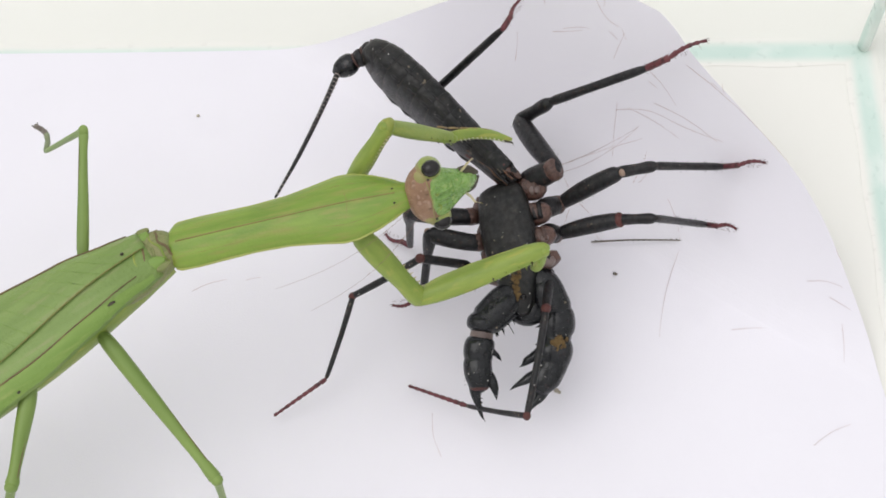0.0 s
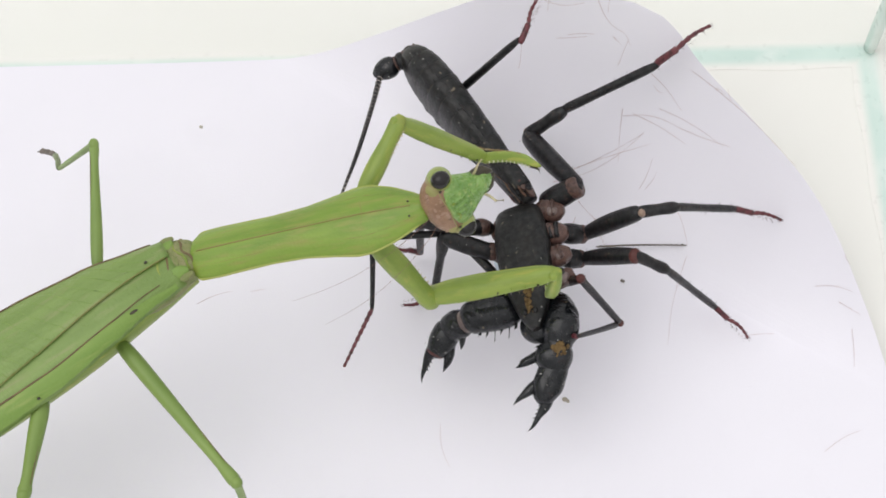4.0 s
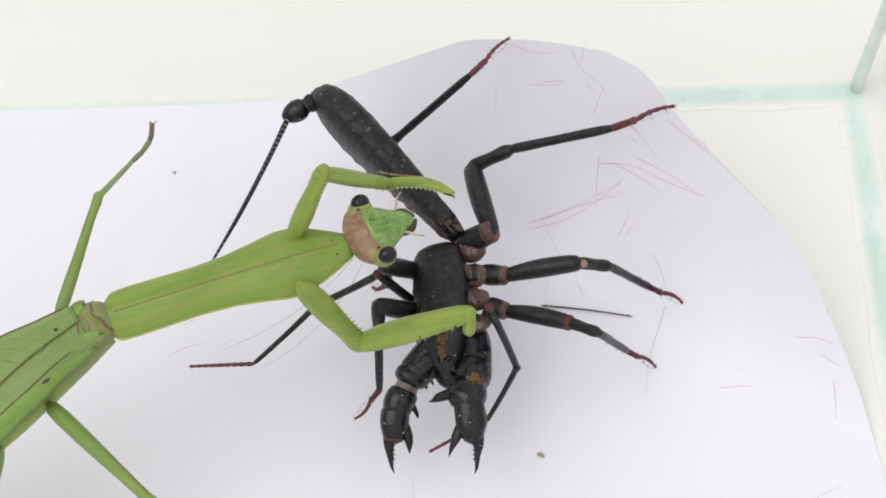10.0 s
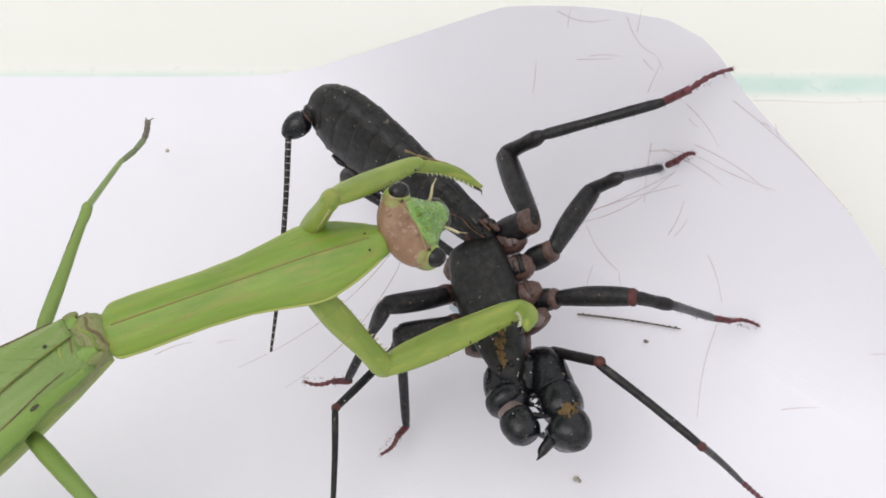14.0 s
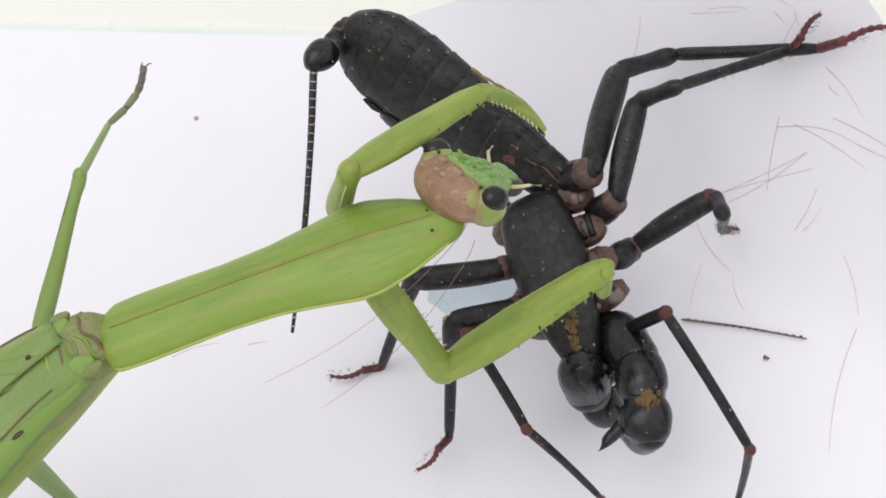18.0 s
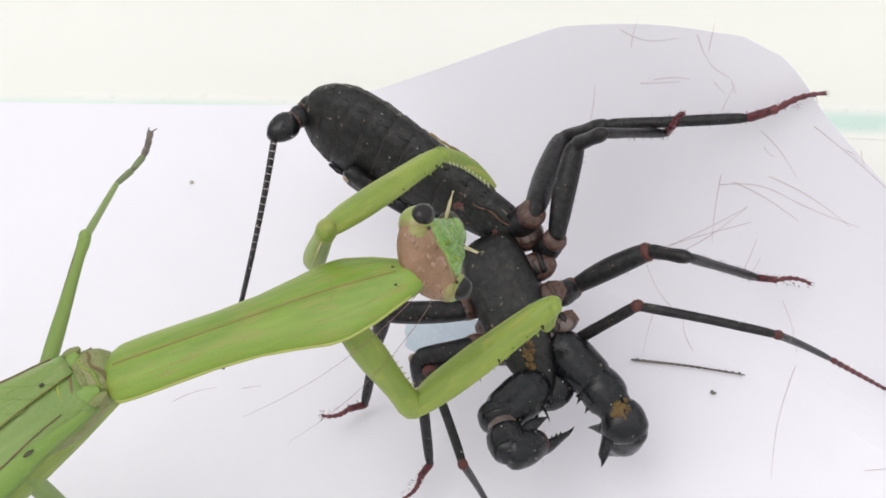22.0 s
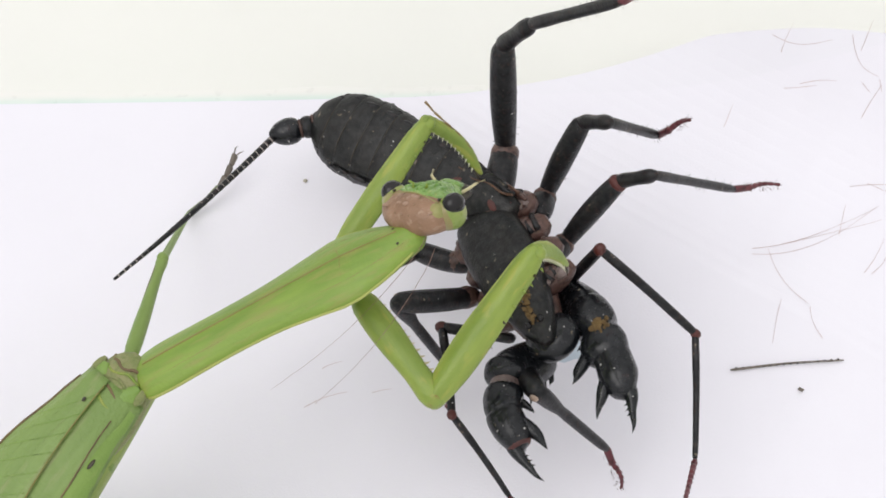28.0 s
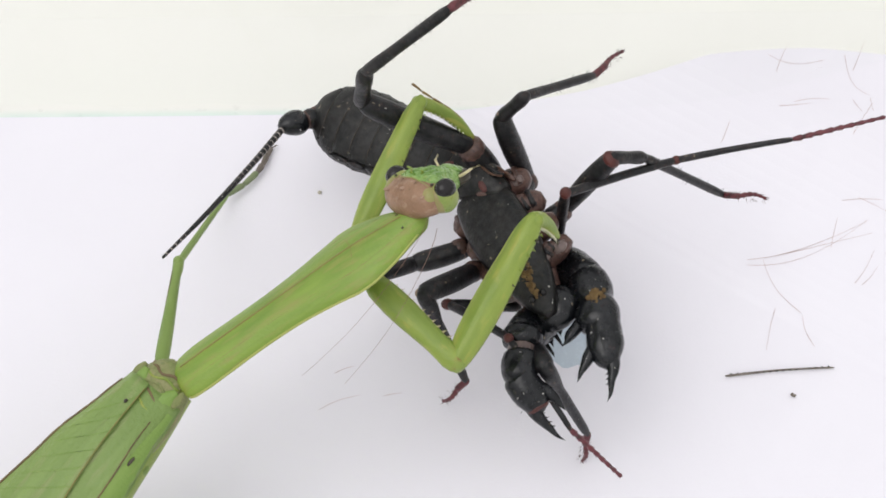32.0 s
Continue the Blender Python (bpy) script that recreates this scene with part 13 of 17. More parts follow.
    walk(limb['AL'][2], bones(((0,8,-17.4,1.6,15.9,-22,0.6), (0.5,6.2,-17.7,2.1,12.9,-23.8,1.8), (1,4.4,-17.6,2.3,9.7,-25.1,2.8), (1.5,3,-17.5,0.9,9.7,-23.7,1.7), (2,1.9,-17.2,-0.8,9.7,-21.7,0.5), (2.33,1.8,-16.9,-0.8,10.1,-20.6,-0.8), (2.67,1.6,-16.2,-0.8,10.3,-18,-3.2), (3,1.6,-15.8,-0.9,10,-16.6,-4.4), (3.25,1.4,-15.9,1.7,8.3,-17.7,-4), (3.5,1.3,-15,4.1,6,-17.7,-3.3), (3.9,1.6,-14.7,4.8,5.6,-17.9,-2.8), (4.3,2.6,-13.7,6.4,4,-18.1,-1.4), (4.7,3.8,-11.8,7.9,1.6,-17.2,0.9), (5.1,4.5,-10,8.6,-0.1,-15.5,3), (5.5,4.8,-9.3,8.7,-0.5,-14.8,3.7), (6,5.1,-10.4,8.9,0.5,-15.3,2.7), (6.33,5,-11.9,8.9,1.2,-17.3,2.5), (6.67,4.7,-13.9,7.1,2.6,-20,0.6), (7,4.5,-14,5.6,3.4,-20.4,-0.8), (7.5,5.3,-13.6,5.7,7.4,-19,-1.3), (8,6.1,-13,5.4,11.2,-16.6,-1.2), (8.33,4.8,-13.7,3.8,10.5,-18.6,-1.5), (8.67,2.2,-13.8,0.3,8.2,-20.5,-1.4), (9,1.1,-13.3,-1.4,6.8,-20.5,-1.1), (9.5,2.2,-13.9,-0.8,7.4,-21.4,-1.2), (10,3.4,-13.9,-0.1,8.1,-21.7,-1.1), (10.33,5.5,-13.5,0.2,11.4,-20.2,-1.9), (10.67,9.4,-11.6,1.3,16.8,-15.1,-2.8), (11,10.9,-10.1,2,18.5,-11.8,-2.8), (11.25,10.6,-11.2,2.7,18.4,-12.6,-1.8), (11.5,9.3,-13.6,3.3,17.5,-14.3,-0.7), (11.75,8.5,-14.3,2.6,17,-14.4,-0.7), (12,8.3,-14,2.5,16.9,-13.8,-0.6), (12.5,7.2,-14.8,3.4,14.9,-17.1,-0.8), (13,6,-15.4,4.2,12.2,-19.9,-0.8), (13.17,6.9,-15.9,3.3,13.7,-20.2,-1), (13.33,8.7,-16.6,1.5,16.4,-20.3,-1.5), (13.5,9.5,-16.9,0.4,17.7,-20.3,-1.7), (14.17,11,-15.3,0.6,18.2,-18.9,-3.7), (14.83,13.4,-11.8,0.6,17,-15.2,-7), (15.5,14.5,-9.9,0.5,16,-12.9,-8), (15.75,16.5,-8.9,0.5,16.7,-11.2,-8.3), (16,18,-7.3,0.3,17.1,-8.9,-8.6), (16.5,17.4,-6.6,1.8,17,-7.4,-7.3), (17,16.4,-5.3,2.8,16.7,-5.1,-6.3), (17.17,16.5,-5.3,2.9,17.1,-4.9,-6.2), (17.33,16.7,-5.1,3.2,18.1,-4.4,-5.8), (17.5,17,-5,3.6,19.4,-3.8,-5.1), (17.67,17.3,-4.8,4,20.6,-3.2,-4.4), (17.83,17.5,-4.7,4.3,21.6,-2.8,-3.7), (18,17.6,-4.6,4.4,21.9,-2.6,-3.4), (18.17,17.6,-4.7,4.2,21.8,-2.9,-3.7), (18.33,17.6,-5,3.5,21.5,-3.6,-4.7), (18.5,17.5,-5.4,2.6,21,-4.6,-5.8), (18.67,17.3,-5.8,1.6,20.4,-5.6,-6.9), (18.83,17,-6.1,1,19.8,-6.3,-7.7), (19,16.9,-6.2,0.7,19.6,-6.6,-8), (20,17.1,-7.3,1,19.9,-8.3,-7.6), (20.5,17.5,-7.1,3.5,19.6,-8.4,-5.3), (21,17.5,-6.9,6,18.7,-8.5,-2.9), (22,18.1,-6.9,5.8,19.3,-8.1,-3.2), (23,17.6,-8.1,3.3,18.1,-10.1,-5.6), (24,21.2,-7,-0.4,21.7,-9.1,-9.2), (25,22.1,-5.2,-2.7,22.3,-5.9,-11.8), (25.12,22.5,-4.4,-2.6,23.1,-4.9,-11.7), (25.25,23.1,-2.5,-2.8,24.7,-2.2,-11.8), (25.38,23,-0.4,-3.2,25.7,0.5,-11.9), (25.5,22.7,0.5,-3.4,25.8,1.7,-11.9), (25.83,22.9,-0.3,-3.2,25.9,0.8,-11.8), (26.17,23,-2.8,-2.6,25.9,-2.2,-11.3), (26.5,19.6,-8.5,-2.1,22.3,-8.7,-10.8), (26.83,14.2,-9.8,-3.1,16.7,-10.7,-11.9), (27.17,12.9,-10.1,-3.4,15.2,-11.4,-12.1), (27.5,12.6,-10.2,-3.4,14.8,-11.8,-12.1), (28,13.4,-9.9,-2.8,17.8,-10.2,-10.8), (28.25,13.5,-10.1,-3,17.9,-10.1,-11), (28.5,14,-9.9,-4.1,18.5,-9.3,-12), (28.75,15.2,-8.7,-4.7,19.8,-7.5,-12.5), (29,15.7,-8.2,-4.6,20.3,-6.8,-12.3), (29.5,16,-8.1,-5,18.5,-7.1,-13.7), (30,16.5,-7.7,-5.1,16.6,-7.2,-14.3), (30.33,15.8,-7.9,-5.1,16.9,-7.3,-14.2), (30.67,14.5,-8,-5,17.2,-7.2,-13.6), (31,13.7,-7.9,-4.9,17.3,-7,-13.2), (31.5,14.2,-6,-2,20.5,-5.5,-8.6), (32,14.5,-3.9,0.7,22.6,-3.8,-3.4))))
    walk(limb['AL'][3], bones(((0,15.9,-22,0.6,18.3,-28.4,0.3), (0.5,12.9,-23.8,1.8,14,-30.6,2.1), (1,9.7,-25.1,2.8,9.3,-31.8,3.8), (1.5,9.7,-23.7,1.7,9.8,-30.4,2.9), (2,9.7,-21.7,0.5,10.1,-28.4,1.8), (2.33,10.1,-20.6,-0.8,11.9,-27.1,0.2), (2.67,10.3,-18,-3.2,14.5,-23.4,-3.2), (3,10,-16.6,-4.4,15.2,-21,-4.9), (3.25,8.3,-17.7,-4,14,-21.6,-4.4), (3.5,6,-17.7,-3.3,12,-20.9,-3.6), (3.9,5.6,-17.9,-2.8,11.2,-21.7,-3.6), (4.3,4,-18.1,-1.4,7.8,-23.4,-3.8), (4.7,1.6,-17.2,0.9,0.8,-22.8,-3), (5.1,-0.1,-15.5,3,-3.5,-20,-0.9), (5.5,-0.5,-14.8,3.7,-4.6,-18.8,-0.1), (6,0.5,-15.3,2.7,-2.7,-19.7,-1.5), (6.33,1.2,-17.3,2.5,-2,-22.1,-1), (6.67,2.6,-20,0.6,-0.6,-25.7,-1.4), (7,3.4,-20.4,-0.8,0.2,-26.4,-2), (7.5,7.4,-19,-1.3,5,-25.3,-2.5), (8,11.2,-16.6,-1.2,9.6,-23.2,-2.3), (8.33,10.5,-18.6,-1.5,9.6,-25.4,-1.5), (8.67,8.2,-20.5,-1.4,8.8,-27.1,0.4), (9,6.8,-20.5,-1.1,8.1,-26.7,1.5), (9.5,7.4,-21.4,-1.2,7.8,-27.8,1), (10,8.1,-21.7,-1.1,7.7,-28.3,0.6), (10.33,11.4,-20.2,-1.9,11.5,-27.1,-1.8), (10.67,16.8,-15.1,-2.8,17.9,-21.2,-5.8), (11,18.5,-11.8,-2.8,20.1,-16.9,-7.1), (11.25,18.4,-12.6,-1.8,20.8,-17.1,-6.3), (11.5,17.5,-14.3,-0.7,21.8,-16.9,-5.4), (11.75,17,-14.4,-0.7,22.4,-14.5,-4.9), (12,16.9,-13.8,-0.6,22.6,-13,-4.4), (12.5,14.9,-17.1,-0.8,21.1,-15.7,-3.4), (13,12.2,-19.9,-0.8,18.7,-18,-1.9), (13.17,13.7,-20.2,-1,20.3,-18.1,-0.6), (13.33,16.4,-20.3,-1.5,21.9,-18.3,2.2), (13.5,17.7,-20.3,-1.7,22.2,-18.5,3.2), (14.17,18.2,-18.9,-3.7,22.7,-17.1,1.2), (14.83,17,-15.2,-7,21.4,-13.5,-2.1), (15.5,16,-12.9,-8,20.3,-11.1,-3), (15.75,16.7,-11.2,-8.3,21.4,-9.2,-3.7), (16,17.1,-8.9,-8.6,22,-6.7,-4.4), (16.5,17,-7.4,-7.3,21.7,-5.4,-2.7), (17,16.7,-5.1,-6.3,21,-3.4,-1.3), (17.17,17.1,-4.9,-6.2,21.7,-3.2,-1.5), (17.33,18.1,-4.4,-5.8,23.8,-2.4,-2.5), (17.5,19.4,-3.8,-5.1,25.5,-1.8,-7.4), (17.67,20.6,-3.2,-4.4,23.2,-2.6,-10.7), (17.83,21.6,-2.8,-3.7,22.5,-2.7,-10.5), (18,21.9,-2.6,-3.4,22.4,-2.7,-10.2), (18.17,21.8,-2.9,-3.7,22.7,-2.8,-10.6), (18.33,21.5,-3.6,-4.7,23.9,-3,-11.1), (18.5,21,-4.6,-5.8,27.2,-2.3,-7.7), (18.67,20.4,-5.6,-6.9,25.5,-3.4,-2.8), (18.83,19.8,-6.3,-7.7,23.8,-4.6,-2.4), (19,19.6,-6.6,-8,23.3,-5,-2.5), (20,19.9,-8.3,-7.6,23.7,-6.6,-2.1), (20.5,19.6,-8.4,-5.3,23.8,-6.8,-0.1), (21,18.7,-8.5,-2.9,23.3,-6.9,1.9), (22,19.3,-8.1,-3.2,23.8,-6.4,1.7), (23,18.1,-10.1,-5.6,23.3,-8.4,-1.5), (24,21.7,-9.1,-9.2,26.7,-8.1,-4.6), (25,22.3,-5.9,-11.8,27.4,-4.8,-7.4), (25.12,23.1,-4.9,-11.7,28.9,-3.6,-8.3), (25.25,24.7,-2.2,-11.8,31,-0.6,-14.2), (25.38,25.7,0.5,-11.9,27.7,1.2,-18.4), (25.5,25.8,1.7,-11.9,26.8,2.1,-18.7), (25.83,25.9,0.8,-11.8,27.4,1.3,-18.5), (26.17,25.9,-2.2,-11.3,29.1,-1.3,-17.3), (26.5,22.3,-8.7,-10.8,28.4,-7.2,-13.6), (26.83,16.7,-10.7,-11.9,23.2,-9.3,-10.3), (27.17,15.2,-11.4,-12.1,21.1,-10.2,-8.7), (27.5,14.8,-11.8,-12.1,20.4,-10.7,-8.3), (28,17.8,-10.2,-10.8,23.7,-8.8,-7.6), (28.25,17.9,-10.1,-11,24.1,-8.9,-8.2), (28.5,18.5,-9.3,-12,25.1,-8.4,-10.2), (28.75,19.8,-7.5,-12.5,26.6,-7.1,-11.8), (29,20.3,-6.8,-12.3,27.2,-6.5,-12.1), (29.5,18.5,-7.1,-13.7,25.1,-5.8,-12.3), (30,16.6,-7.2,-14.3,22.6,-5,-11.7), (30.33,16.9,-7.3,-14.2,23.2,-4.8,-13), (30.67,17.2,-7.2,-13.6,23.2,-4.5,-15.5), (31,17.3,-7,-13.2,22.7,-4.4,-16.5), (31.5,20.5,-5.5,-8.6,25,-3.6,-13.5), (32,22.6,-3.8,-3.4,25.8,-2.9,-9.4))))
    walk(limb['AR'][0], bones(((0,9.7,3.3,-2,15,2.9,2.1), (0.14,9.7,3.3,-1.9,14.8,3.2,2.4), (0.29,9.7,3.4,-1.9,14.2,3.8,3.1), (0.43,9.8,3.6,-1.8,13.1,4.8,3.9), (0.57,9.8,3.7,-1.7,11.5,5.8,4.4), (0.71,9.8,3.9,-1.6,10.1,6.6,4.5), (0.86,9.8,4,-1.5,9.2,7,4.4), (1,9.8,4,-1.5,8.9,7.1,4.3), (1.2,9.7,3.9,-1.6,9.1,7,4.3), (1.4,9.5,3.7,-1.8,9.6,6.6,4.2), (1.6,9.2,3.5,-2.1,10.3,6.1,4), (1.8,9,3.3,-2.3,10.8,5.6,3.7), (2,8.9,3.3,-2.4,11,5.4,3.6), (2.5,9.2,3.3,-2.5,11.9,5.5,3.2), (3,9.5,3.3,-2.6,12.7,5.5,2.8), (3.12,9.2,3.3,-2.8,12.3,5.6,2.6), (3.25,8.5,3.3,-3.1,11.5,5.8,2.3), (3.38,7.9,3.4,-3.4,10.7,6,2), (3.5,7.6,3.4,-3.6,10.3,6.1,1.9), (3.9,7.8,3.3,-3.6,10.8,5.9,1.7), (4.3,8,3.2,-3.6,12.1,5.4,1.2), (4.7,8.4,3,-3.6,13.4,4.7,0.4), (5.1,8.7,2.8,-3.7,14.4,4.1,-0.4), (5.5,8.8,2.7,-3.7,14.7,3.8,-0.8), (5.67,9.4,2.5,-3.3,14.9,4.3,0), (5.83,10.5,2,-2.6,15,5.1,1.2), (6,11.1,1.8,-2.3,14.9,5.4,1.8), (6.5,10.9,2,-2.4,14.2,5.8,1.9), (7,10.7,2.2,-2.6,13.5,6.1,2), (7.14,10.8,2.3,-2.5,13.8,6.1,2), (7.29,11.1,2.4,-2.4,14.5,6.2,1.9), (7.43,11.5,2.6,-2.1,15.5,6.3,1.8), (7.57,11.9,2.8,-1.8,16.4,6.3,1.6), (7.71,12.3,3,-1.5,17.3,6.3,1.4), (7.86,12.6,3.1,-1.4,17.9,6.3,1.2), (8,12.7,3.2,-1.3,18.1,6.2,1.2), (8.5,11.7,3.4,-2.4,16.7,5.9,1.2), (9,10.6,3.7,-3.6,15.1,5.5,1), (9.5,9,3.7,-3.2,12.3,5.7,2.2), (10,7.3,3.7,-2.9,9.2,5.9,3.1), (10.2,7.5,3.7,-2.9,9.3,6,3.1), (10.4,7.9,3.7,-3,9.4,6.3,2.9), (10.6,8.4,3.7,-3.2,9.6,6.6,2.7), (10.8,8.8,3.7,-3.3,9.7,6.9,2.5), (11,9,3.7,-3.3,9.7,7,2.4), (11.2,8.9,3.7,-3.2,9.6,6.9,2.5), (11.4,8.7,3.7,-3.1,9.3,6.8,2.8), (11.6,8.4,3.7,-2.9,9,6.6,3.1), (11.8,8.1,3.7,-2.7,8.7,6.4,3.4), (12,8,3.7,-2.6,8.6,6.3,3.5), (12.14,8.2,3.7,-2.7,8.6,6.2,3.5), (12.29,8.7,3.6,-2.8,8.6,6,3.4), (12.43,9.4,3.4,-2.9,8.7,5.7,3.3), (12.57,10.2,3.2,-3,8.7,5.3,3.1), (12.71,10.9,3.1,-3.2,8.7,4.9,2.9), (12.86,11.4,3,-3.3,8.7,4.6,2.6), (13,11.6,2.9,-3.3,8.8,4.5,2.5), (13.12,11.5,2.9,-3.3,9.6,5.2,2.7), (13.25,11.4,3,-3.2,12.3,6.6,2.3), (13.38,11.3,3,-3.2,14.8,7.2,0.6), (13.5,11.2,3.1,-3.2,15.5,7.2,-0.2), (14.5,11,3.8,-3.5,14.4,8.5,-0.1), (15.5,10.7,4.6,-3.7,13.2,9.7,-0.1), (15.62,10.7,4.5,-3.8,13,9.8,-0.5), (15.75,10.5,4.2,-4.1,12.5,9.9,-1.3), (15.88,10.4,4,-4.4,12,10,-2.1), (16,10.3,3.8,-4.6,11.8,10,-2.5), (16.33,9.9,3.7,-4.2,12.4,9.8,-3.1), (16.67,9.2,3.4,-3.5,13.3,8.6,-4.5), (17,8.8,3.3,-3.1,13.4,7.7,-5.1), (17.33,9.5,3.2,-2.7,13.9,8.2,-2.9), (17.67,10.8,3,-2.1,13.5,7.8,1.7), (18,11.5,2.9,-1.7,13.1,7,3.3), (18.5,10.9,3.3,-1.9,11.8,8.6,2), (19,10.2,3.6,-2.1,10.5,9.8,0.4), (19.25,10.2,3.4,-2,11.4,9.7,0), (19.5,10.3,3,-1.7,13.9,8.6,-1.4), (19.75,10.3,2.5,-1.5,15.6,6.4,-2.8), (20,10.3,2.3,-1.4,15.9,5.3,-3.2), (20.14,10.3,2.3,-1.4,16,5.4,-2.9), (20.29,10.4,2.4,-1.4,16.3,5.5,-2.2), (20.43,10.6,2.4,-1.4,16.5,5.5,-1), (20.57,10.8,2.5,-1.4,16.5,5.5,0.2), (20.71,11,2.6,-1.5,16.3,5.4,1.3), (20.86,11.1,2.6,-1.5,16.2,5.3,2), (21,11.1,2.6,-1.5,16.1,5.2,2.2), (21.25,11,2.8,-1.5,15.4,6.1,2.2), (21.5,10.7,3.2,-1.6,13.6,7.9,2.1), (21.75,10.4,3.7,-1.7,11.6,9.3,1.7), (22,10.3,3.8,-1.7,10.7,9.7,1.4), (23,9.7,3.4,-2.8,9.2,9,0.8), (23.25,9.3,3.4,-2.9,8.3,8.6,1.2), (23.5,8.3,3.2,-3.2,6.4,7.2,1.9), (23.75,7.3,3.1,-3.4,4.6,5.5,2.1), (24,6.9,3,-3.5,3.8,4.7,2.1), (24.5,6.2,3.3,-4,2.4,5,1.2), (25,5.5,3.6,-4.4,1,5.1,0.3), (25.12,5.5,3.5,-4.4,1.6,5.3,0.7), (25.25,5.6,3.2,-4.4,3.5,5.5,1.6), (25.38,5.6,2.9,-4.3,5.6,5.5,1.8), (25.5,5.7,2.8,-4.3,6.4,5.4,1.8), (26.5,6.5,2.4,-4.6,6.2,5.2,1.4), (27.5,7.4,2,-4.9,6,5,0.9), (27.62,7.4,2.1,-4.9,6.5,5.4,0.9), (27.75,7.2,2.4,-4.9,7.7,6.3,0.6), (27.88,7.1,2.7,-4.9,8.9,7,0), (28,7,2.9,-4.9,9.4,7.2,-0.3), (28.5,7.1,2.7,-4.6,9.2,5.6,1), (29,7.1,2.4,-4.3,9,3.7,2), (29.5,7.6,2.6,-4.8,9.8,3.6,1.4), (30,8.1,2.8,-5.3,10.7,3.6,0.8), (30.5,7.7,2.7,-5,9.5,4.2,1.3), (31,7.4,2.7,-4.6,8.2,4.9,1.6), (31.2,7.2,2.8,-4.6,8,5.1,1.6), (31.4,6.9,2.9,-4.4,7.6,5.5,1.7), (31.6,6.6,3.1,-4.3,7.1,6,1.7), (31.8,6.3,3.3,-4.2,6.6,6.4,1.7), (32,6.2,3.4,-4.1,6.4,6.6,1.7))))
